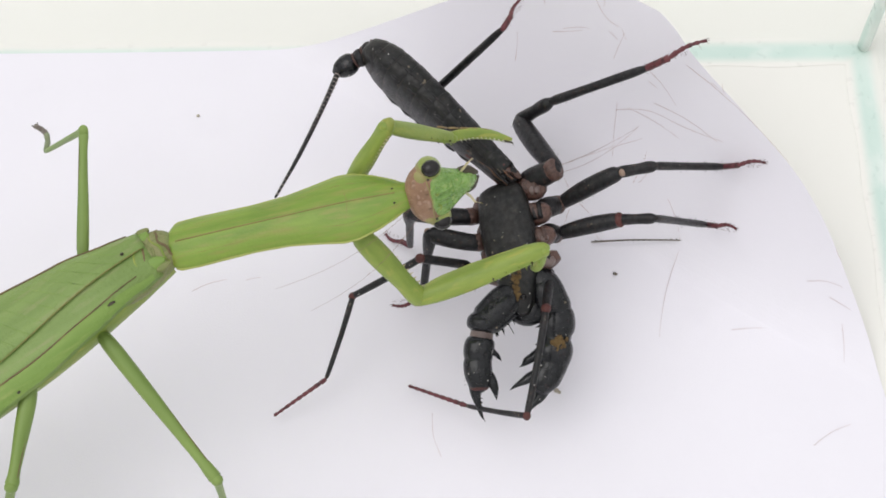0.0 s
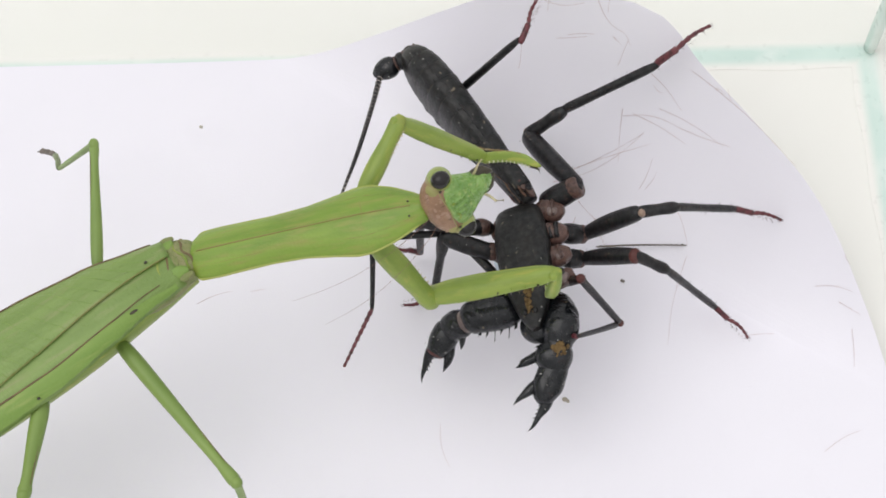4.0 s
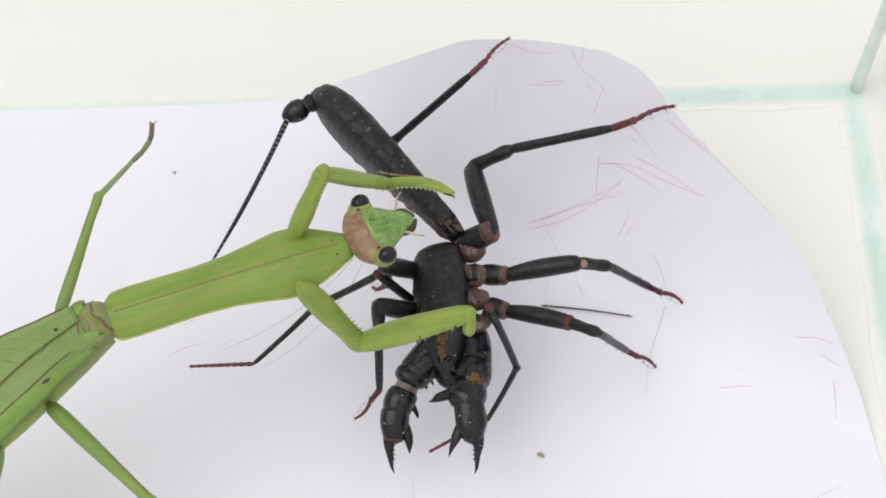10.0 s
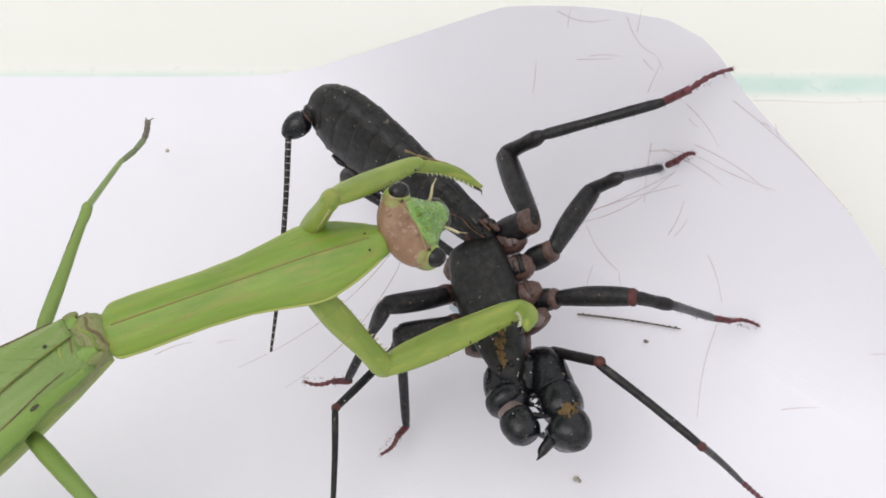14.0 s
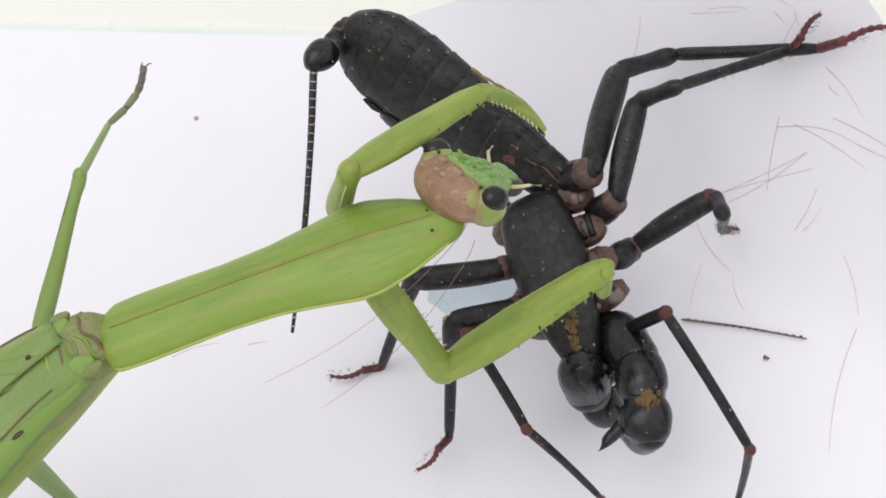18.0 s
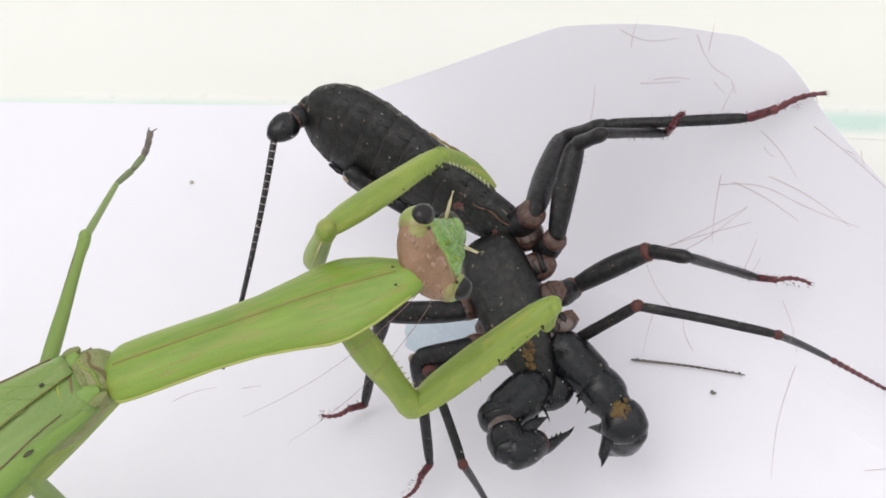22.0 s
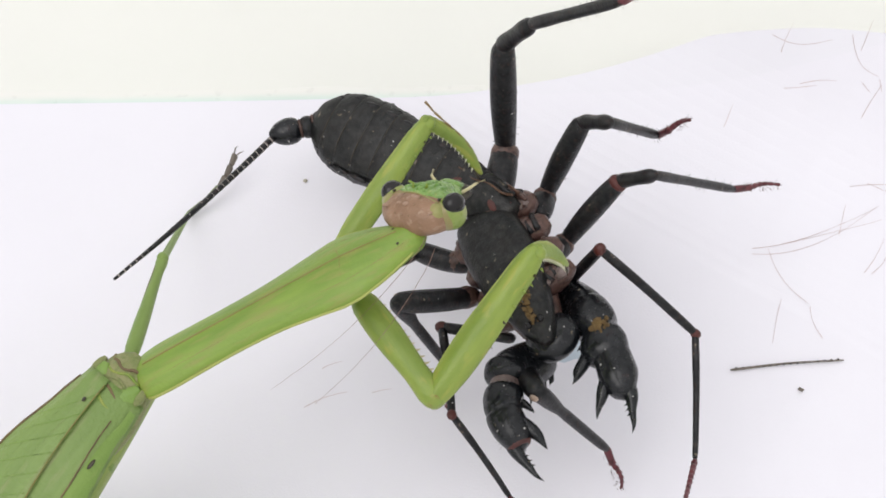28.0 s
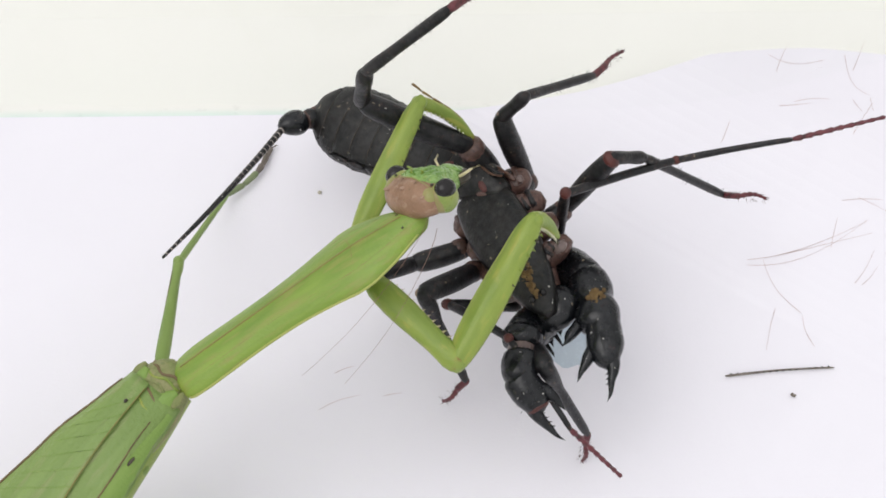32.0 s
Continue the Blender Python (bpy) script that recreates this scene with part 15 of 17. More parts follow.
    walk(limb['Q'][0], turned(((0,10.9,2.2,-1.5,14.2,3,-2.8,3.4,1.9,9.2), (0.5,10.6,2.4,-1.2,13.6,2.7,-3.2,3.4,1.9,9.2), (1,10.2,2.5,-0.9,12.7,2.5,-3.6,2.8,1.9,9.4), (1.5,9.5,2.6,-1.6,12.6,2.5,-3.6,2.8,1.9,9.4), (2,8.8,2.7,-2.2,12.2,2.5,-3.4,3.7,1.8,9.1), (3,11,1.9,-2.1,14.3,1.6,-3.5,4,1.9,9), (3.17,10.8,1.9,-2.4,14.4,1.9,-3,4,1.9,9), (3.33,10.5,1.9,-3,13.9,2.6,-1.9,4,1.9,9), (3.5,10.4,1.9,-3.3,13.3,2.9,-1.4,5,1.8,8.5), (5.5,11.4,0.2,-3.1,14.5,1.5,-1.6,4.8,2.1,8.5), (5.75,11.3,1,-2.7,14.8,1.7,-2,4.8,2.1,8.5), (6,11.1,1.8,-2.3,14.7,1.9,-2.5,3.7,2.4,9), (7,10.4,2,-2.5,13.9,2.7,-1.8,4,2.5,8.8), (7.33,10.8,1.9,-2.1,14.4,2.4,-2.3,4,2.5,8.8), (7.67,11.6,1.9,-1.3,14.4,1.5,-3.6,4,2.5,8.8), (8,12.1,1.8,-0.9,14.1,1.2,-3.9,3,2.5,9.2), (8.33,11.3,2.1,-1.5,14,1.4,-4,3,2.5,9.2), (8.67,10,2.4,-2.6,13.4,1.9,-3.7,3,2.5,9.2), (9,9.3,2.7,-3.1,12.9,2.3,-3.6,4.7,2.7,8.4), (9.5,9.5,2.4,-2.8,13.2,2.4,-2.5,4.7,2.7,8.4), (10,9.7,2.2,-2.4,13.2,2.5,-1.5,3.9,2.8,8.8), (11,8.8,2.1,-2.7,12.4,1.6,-2.7,4.1,2.5,8.8), (11.33,8.9,2.1,-2.5,12.5,1.9,-2.3,4.1,2.5,8.8), (11.67,9,2,-2.2,12.6,2.6,-1.7,4.1,2.5,8.8), (12,9.1,2,-2,12.6,3,-1.3,3.5,2.4,9), (12.5,9.7,2.1,-2.5,13.3,2.9,-2.5,3.5,2.4,9), (13,10.3,2.2,-3,13.8,2.8,-3.7,4.4,2.3,8.7), (13.17,10.8,2.3,-3,14.4,2.9,-3.3,4.4,2.3,8.7), (13.33,11.8,2.3,-3,15.3,3,-2.5,4.4,2.3,8.7), (13.5,12.3,2.3,-3,15.7,3,-2.1,4.1,2,8.9), (15.5,11.7,3.6,-3.4,15.2,4.5,-2.5,3.8,1.6,9.1), (16,11.6,2.1,-4.1,15,3.2,-3.5,4.9,1.7,8.6), (17,11.5,2.7,-2.9,14.8,3.5,-1.5,3.8,1.1,9.2), (18,11.5,2.7,-1.7,14.8,3.6,-0.5,3.2,1.2,9.4), (18.5,11.2,2.8,-1.7,14.6,4,-0.7,3.2,1.2,9.4), (19,11,3,-1.8,14.2,4.5,-1,3.3,1.2,9.4), (19.5,11.2,2.7,-1.5,14.6,3.9,-1.7,3.3,1.2,9.4), (20,11.3,2.4,-1.3,14.7,3.2,-2.3,2.9,1.2,9.5), (21,10.8,2.5,-1.5,14.5,2.7,-1.5,3.1,1.1,9.4), (21.5,10.9,2.6,-1.3,14.4,3.4,-1.9,3.1,1.1,9.4), (22,10.9,2.7,-1.2,14.1,4,-2.2,2.9,1.3,9.5), (22.33,10.7,2.9,-1.6,14,4.2,-2,2.9,1.3,9.5), (22.67,10.2,3.2,-2.3,13.6,4.4,-1.5,2.9,1.3,9.5), (23,10,3.3,-2.7,13.2,4.5,-1.4,3.9,1.1,9.1), (24,8.4,2.6,-3.5,10.8,3.9,-1.2,5.2,1,8.5), (25,7.2,2.5,-4.4,9.9,4.4,-2.7,6.1,0.8,7.9), (25.5,7,2.1,-4.4,9.8,3.5,-2.5,6.2,0.8,7.8), (27.5,8.5,1.3,-4.9,11.4,2.7,-3.2,6.3,1,7.7), (28,8.2,2.3,-5,11.4,3.6,-3.7,6,0.9,7.9), (29,7.8,2.6,-4.5,11.4,3.1,-4,5.8,0.5,8.2), (30,7.9,2.4,-5.1,11.5,2.4,-5.2,6.2,0.5,7.8), (30.5,8.1,2.4,-4.9,11.7,2.9,-4.5,6.2,0.5,7.8), (31,8.4,2.4,-4.8,11.8,3.3,-3.9,5.9,0.8,8.1), (31.5,8.4,2.7,-4.6,11.8,3.6,-3.6,5.9,0.8,8.1), (32,8.5,2.9,-4.4,11.8,3.9,-3.3,5.3,0.7,8.4))))
    walk(limb['Q'][1], turned(((0,14.2,3,-2.8,18.5,1.7,-3.9,3.2,1.8,9.3), (0.5,13.6,2.7,-3.2,17.8,1.3,-4.1,3.2,1.8,9.3), (1,12.7,2.5,-3.6,17,0.9,-4.3,2.6,1.9,9.5), (1.5,12.6,2.5,-3.6,16.8,1,-4.5,2.6,1.9,9.5), (2,12.2,2.5,-3.4,16.5,1.2,-4.6,3.5,1.9,9.2), (3,14.3,1.6,-3.5,18.5,0.1,-4.8,3.8,1.9,9.1), (3.17,14.4,1.9,-3,18.5,0.4,-4.4,3.8,1.9,9.1), (3.33,13.9,2.6,-1.9,17.9,0.9,-3.4,3.8,1.9,9.1), (3.5,13.3,2.9,-1.4,17.2,1,-3.1,4.9,1.8,8.5), (5.5,14.5,1.5,-1.6,18.4,-0.4,-3.1,4.7,2.1,8.6), (5.75,14.8,1.7,-2,18.7,-0.5,-2.9,4.7,2.1,8.6), (6,14.7,1.9,-2.5,18.6,-0.6,-2.8,3.5,2.4,9), (7,13.9,2.7,-1.8,18,1.1,-2.9,3.8,2.5,8.9), (7.33,14.4,2.4,-2.3,18.6,0.7,-3.4,3.8,2.5,8.9), (7.67,14.4,1.5,-3.6,18.7,-0.1,-4.5,3.8,2.5,8.9), (8,14.1,1.2,-3.9,18.3,-0.4,-4.6,2.9,2.5,9.2), (8.33,14,1.4,-4,18.2,-0.2,-4.9,2.9,2.5,9.2), (8.67,13.4,1.9,-3.7,17.6,0.4,-5.1,2.9,2.5,9.2), (9,12.9,2.3,-3.6,17,0.8,-5.2,4.6,2.7,8.5), (9.5,13.2,2.4,-2.5,17.7,1.4,-2.4,4.6,2.7,8.5), (10,13.2,2.5,-1.5,17.4,2.2,0.4,3.7,2.8,8.8), (11,12.4,1.6,-2.7,16,2.1,0.2,3.9,2.6,8.8), (11.33,12.5,1.9,-2.3,16.6,1.8,-0.3,3.9,2.6,8.8), (11.67,12.6,2.6,-1.7,17,1.3,-1.6,3.9,2.6,8.8), (12,12.6,3,-1.3,16.7,1.1,-2.2,3.4,2.3,9.1), (12.5,13.3,2.9,-2.5,17.7,1.7,-3.1,3.4,2.3,9.1), (13,13.8,2.8,-3.7,18.4,2.3,-4,4.2,2.2,8.8), (13.17,14.4,2.9,-3.3,19,2.6,-3.3,4.2,2.2,8.8), (13.33,15.3,3,-2.5,19.9,3.2,-1.8,4.2,2.2,8.8), (13.5,15.7,3,-2.1,20.2,3.5,-1.1,4,2,9), (15.5,15.2,4.5,-2.5,19.7,4.5,-1.9,3.6,1.6,9.2), (16,15,3.2,-3.5,19.6,2.9,-2.9,4.7,1.6,8.7), (17,14.8,3.5,-1.5,19.3,4,-0.9,3.6,1.1,9.3), (18,14.8,3.6,-0.5,19.4,2.8,-0.4,3,1.1,9.5), (18.5,14.6,4,-0.7,19.1,4.7,-0.4,3,1.1,9.5), (19,14.2,4.5,-1,18.4,6.4,-0.4,3,1.1,9.5), (19.5,14.6,3.9,-1.7,18.8,5.1,-0.3,3,1.1,9.5), (20,14.7,3.2,-2.3,18.8,3.6,-0.2,2.7,1.2,9.6), (21,14.5,2.7,-1.5,19,3.4,-0.7,2.8,1.1,9.5), (21.5,14.4,3.4,-1.9,18.9,4.3,-2.1,2.8,1.1,9.5), (22,14.1,4,-2.2,18.5,5.1,-3.4,2.7,1.2,9.6), (22.33,14,4.2,-2,18.5,5.4,-2.5,2.7,1.2,9.6), (22.67,13.6,4.4,-1.5,17.9,5.6,-0.7,2.7,1.2,9.6), (23,13.2,4.5,-1.4,17.4,5.7,0.2,3.7,1,9.2), (24,10.8,3.9,-1.2,14.8,5.6,0.4,5.1,0.9,8.6), (25,9.9,4.4,-2.7,14.1,5.9,-1.8,6.1,0.7,7.9), (25.5,9.8,3.5,-2.5,14.1,4.7,-1.4,6.2,0.7,7.9), (27.5,11.4,2.7,-3.2,16,3.1,-3.1,6.2,0.9,7.8), (28,11.4,3.6,-3.7,16,3.6,-3.4,5.9,0.8,8), (29,11.4,3.1,-4,16,3.1,-4,5.6,0.5,8.3), (30,11.5,2.4,-5.2,16,1.3,-5.6,6,0.5,8), (30.5,11.7,2.9,-4.5,16.3,2.8,-4.4,6,0.5,8), (31,11.8,3.3,-3.9,16.3,4.3,-3.3,5.7,0.7,8.2), (31.5,11.8,3.6,-3.6,16.4,3.8,-2.9,5.7,0.7,8.2), (32,11.8,3.9,-3.3,16.3,3.2,-2.5,5.2,0.6,8.5))))
    walk(limb['Q'][2], turned(((0,18.5,1.7,-3.9,22.9,-2.2,-4.3,3,1.9,9.4), (0.5,17.8,1.3,-4.1,22.8,-1.8,-4.6,3,1.9,9.4), (1,17,0.9,-4.3,22.4,-1.4,-4.9,2.3,2,9.5), (1.5,16.8,1,-4.5,22.3,-1,-5.5,2.3,2,9.5), (2,16.5,1.2,-4.6,22,-0.5,-5.9,3.2,1.9,9.3), (3,18.5,0.1,-4.8,23.8,-2.1,-6.1,3.6,2,9.1), (3.17,18.5,0.4,-4.4,23.7,-2.2,-5.7,3.6,2,9.1), (3.33,17.9,0.9,-3.4,22.7,-2.2,-4.8,3.6,2,9.1), (3.5,17.2,1,-3.1,21.9,-2.3,-4.5,4.6,1.9,8.6), (5.5,18.4,-0.4,-3.1,23.6,-2.4,-5,4.4,2.3,8.7), (5.75,18.7,-0.5,-2.9,23.5,-3.2,-4.9,4.4,2.3,8.7), (6,18.6,-0.6,-2.8,22.9,-4,-4.8,3.3,2.6,9.1), (7,18,1.1,-2.9,23.2,-1.1,-4.6,3.6,2.6,9), (7.33,18.6,0.7,-3.4,23.5,-2.3,-4.5,3.6,2.6,9), (7.67,18.7,-0.1,-4.5,22.5,-4.5,-4.4,3.6,2.6,9), (8,18.3,-0.4,-4.6,21.5,-5.4,-3.9,2.6,2.6,9.3), (8.33,18.2,-0.2,-4.9,22.2,-4.5,-4.9,2.6,2.6,9.3), (8.67,17.6,0.4,-5.1,22.7,-2,-6.5,2.6,2.6,9.3), (9,17,0.8,-5.2,22.4,-0.6,-7.2,4.3,2.8,8.6), (9.5,17.7,1.4,-2.4,23.2,0.6,-4.3,4.3,2.8,8.6), (10,17.4,2.2,0.4,23,2,-1.5,3.6,2.8,8.9), (11,16,2.1,0.2,21.5,2.2,-2,3.8,2.6,8.9), (11.33,16.6,1.8,-0.3,22.2,1.2,-2.1,3.8,2.6,8.9), (11.67,17,1.3,-1.6,22.4,-0.7,-2.8,3.8,2.6,8.9), (12,16.7,1.1,-2.2,21.9,-1.4,-3.1,3.1,2.5,9.2), (12.5,17.7,1.7,-3.1,22.9,-0.8,-2.3,3.1,2.5,9.2), (13,18.4,2.3,-4,23.2,0,-1.5,4,2.3,8.9), (13.17,19,2.6,-3.3,23,0.1,0.2,4,2.3,8.9), (13.33,19.9,3.2,-1.8,21.8,0.4,3,4,2.3,8.9), (13.5,20.2,3.5,-1.1,17.6,-1.1,-3.7,3.7,2,9.1), (15.5,19.7,4.5,-1.9,19.2,2.4,-7.4,3.3,1.6,9.3), (16,19.6,2.9,-2.9,18.7,0.1,-8,4.4,1.7,8.8), (17,19.3,4,-0.9,18.3,2,-6.4,3.3,1,9.4), (18,19.4,2.8,-0.4,18.1,0.3,-5.6,2.6,1.2,9.6), (18.5,19.1,4.7,-0.4,18.3,3.3,-6.1,2.6,1.2,9.6), (19,18.4,6.4,-0.4,18.1,6.1,-6.3,2.7,0.9,9.6), (19.5,18.8,5.1,-0.3,18.1,3.8,-6,2.7,0.9,9.6), (20,18.8,3.6,-0.2,17.7,1.4,-5.6,2.4,1.2,9.6), (21,19,3.4,-0.7,17.7,1.8,-6.2,2.5,1.1,9.6), (21.5,18.9,4.3,-2.1,18.2,2.5,-7.7,2.5,1.1,9.6), (22,18.5,5.1,-3.4,18.4,2,-8.3,2.3,1.1,9.7), (22.33,18.5,5.4,-2.5,21.9,4.1,2.1,2.3,1.1,9.7), (22.67,17.9,5.6,-0.7,23.1,5.8,2.1,2.3,1.1,9.7), (23,17.4,5.7,0.2,22.9,6.6,1.8,3.5,0.9,9.3), (24,14.8,5.6,0.4,20.4,7.3,0.8,4.9,0.8,8.7), (25,14.1,5.9,-1.8,19.9,6.9,-1,5.9,0.6,8.1), (25.5,14.1,4.7,-1.4,19.9,5.5,-1.1,6,0.6,8), (27.5,16,3.1,-3.1,21.8,3.8,-2.4,6,0.9,7.9), (28,16,3.6,-3.4,21.7,2.6,-4,5.7,0.8,8.2), (29,16,3.1,-4,21.8,3.4,-3.7,5.4,0.5,8.4), (30,16,1.3,-5.6,21.7,0.6,-4.6,5.8,0.6,8.1), (30.5,16.3,2.8,-4.4,22.1,2.5,-3.4,5.8,0.6,8.1), (31,16.3,4.3,-3.3,22.1,4.4,-2.2,5.5,0.6,8.3), (31.5,16.4,3.8,-2.9,22.1,2.7,-2.4,5.5,0.6,8.3), (32,16.3,3.2,-2.5,21.7,1,-2.6,5,0.7,8.7))))
    walk(limb['P'][0], turned(((0,12.2,-1.3,-0.1,14.1,-4.3,0,3.4,2.1,9.2), (0.5,11.9,-1.4,0.3,13.4,-4.5,-0.3,3.4,2.1,9.2), (1,11.5,-1.6,0.7,12.6,-4.6,-0.5,2.7,2.2,9.4), (1.5,11.4,-1.9,0.2,13,-4.9,-0.5,2.7,2.2,9.4), (2,11.3,-2.1,-0.3,13.3,-5,-0.4,3.6,2.1,9.1), (2.33,11.4,-2.2,-0.4,13.7,-4.8,-0.3,3.6,2.1,9.1), (2.67,11.6,-2.3,-0.5,14.4,-4.4,-0.2,3.6,2.1,9.1), (3,11.8,-2.4,-0.6,14.7,-4.2,-0.1,4,2.1,8.9), (3.12,11.6,-2.5,-0.8,14.3,-4.6,-0.2,4,2.1,8.9), (3.25,11.2,-2.6,-1.1,13.1,-5.5,-0.5,4,2.1,8.9), (3.38,10.7,-2.8,-1.5,11.7,-6.1,-0.8,4,2.1,8.9), (3.5,10.5,-2.9,-1.6,11,-6.3,-1,5,2.1,8.4), (4.17,10.4,-2.8,-1.7,10.6,-6.2,-0.8,5,2.1,8.4), (4.83,10.3,-2.7,-1.8,9.6,-5.9,-0.5,5,2.1,8.4), (5.5,10.2,-2.7,-1.9,9.2,-5.7,-0.4,4.9,2.3,8.4), (5.75,10.2,-2.5,-1.4,9.6,-5.7,-0.1,4.9,2.3,8.4), (6,10.1,-2.3,-0.9,10.1,-5.6,0.2,3.8,2.6,8.9), (6.33,9.9,-2.2,-1,10.2,-5.6,-0.3,3.8,2.6,8.9), (6.67,9.4,-1.9,-1.2,10.2,-5.3,-1.3,3.8,2.6,8.9), (7,9.1,-1.8,-1.2,10.2,-5,-1.8,4,2.7,8.7), (7.5,8.8,-2.1,-0.6,9.2,-5.5,-1.4,4,2.7,8.7), (8,8.5,-2.4,0.1,8.1,-5.7,-0.9,3.2,2.8,9.1), (9,9.8,-1.2,-1.9,9.1,-4.2,-3.4,4.7,2.9,8.3), (9.33,10,-1.3,-1.7,10.1,-4.5,-3,4.7,2.9,8.3), (9.67,10.5,-1.4,-1.3,12.1,-4.4,-1.8,4.7,2.9,8.3), (10,10.7,-1.4,-1.2,13,-4.1,-1.2,3.9,3,8.7), (11,10.7,-1.7,-1.5,13,-4.3,-1.6,4,2.8,8.7), (11.5,11.1,-1.8,-1,13.2,-4.7,-0.9,4,2.8,8.7), (12,11.5,-2,-0.5,13.3,-5,-0.2,3.4,2.6,9), (12.25,11.5,-2,-0.7,13.5,-4.9,-0.3,3.4,2.6,9), (12.5,11.6,-2.1,-1,14.1,-4.5,-0.5,3.4,2.6,9), (12.75,11.7,-2.1,-1.4,14.6,-4.1,-0.8,3.4,2.6,9), (13,11.8,-2.1,-1.6,14.7,-3.9,-0.9,4.3,2.6,8.6), (13.25,12,-1.8,-1.6,15.2,-2.5,-0.3,4.3,2.6,8.6), (13.5,12.2,-1.4,-1.6,15.2,-1.1,0.1,4.1,2.2,8.8), (15.5,13.7,-0.7,-1.8,14.5,-1.1,-5.2,3.7,2,9.1), (16,12.5,-0.9,-3,13.4,-1.9,-6.2,4.9,1.9,8.5), (17,12.9,-0.7,-1.6,13.9,-2.1,-4.7,3.7,1.4,9.2), (18,13.6,-0.3,-0.3,14,-0.9,-3.7,3.1,1.5,9.4), (19,13.6,-0.3,-0.3,14.9,-1.4,-3.3,3.1,1.5,9.4), (20,13.9,-1,0.3,14.9,-2.2,-2.8,2.8,1.5,9.5), (21,13.8,-0.6,0,14.1,-1.6,-3.3,2.9,1.4,9.5), (21.33,13.7,-0.6,0.2,14.1,-2.4,-2.8,2.9,1.4,9.5), (21.67,13.5,-0.7,0.4,15.1,-3,2.5,2.9,1.4,9.5), (22,13.3,-0.8,0.5,14.7,-3.6,2.1,2.8,1.5,9.5), (22.5,13.2,-1.1,-0.2,14.6,-3.9,1.4,2.8,1.5,9.5), (23,13.1,-1.4,-0.9,14.6,-4.2,0.6,3.7,1.4,9.2), (24,12.3,-1,-2.5,14,-3.2,-0.4,5,1.3,8.6), (24.5,12.1,-0.7,-3.4,14.6,-2.4,-1.6,5,1.3,8.6), (25,11.9,-0.5,-4.3,15,-1.5,-3,5.9,1.1,8), (25.17,11.7,-0.9,-4.1,14.7,-2,-2.7,5.9,1.1,8), (25.33,11.2,-1.7,-3.9,14,-2.8,-2.1,5.9,1.1,8), (25.5,11,-2.1,-3.7,13.6,-3.3,-1.8,6,1.1,7.9), (27.5,11.3,-2.6,-4.2,13.3,-4.8,-2.4,6.2,1.3,7.8), (28,12.4,-2.1,-4.3,13.5,-4.3,-1.9,5.8,1.2,8), (29,12.5,-1.2,-4,12.9,-3.9,-1.7,5.5,0.8,8.3), (30,11.6,-0.9,-4.9,12.5,-4,-3.5,6,0.8,7.9), (31,11.9,-1.4,-4.1,13.8,-3.8,-2.3,5.7,1,8.2), (32,12.4,-1.4,-3.3,14.3,-3.1,-0.9,5.1,1,8.5))))
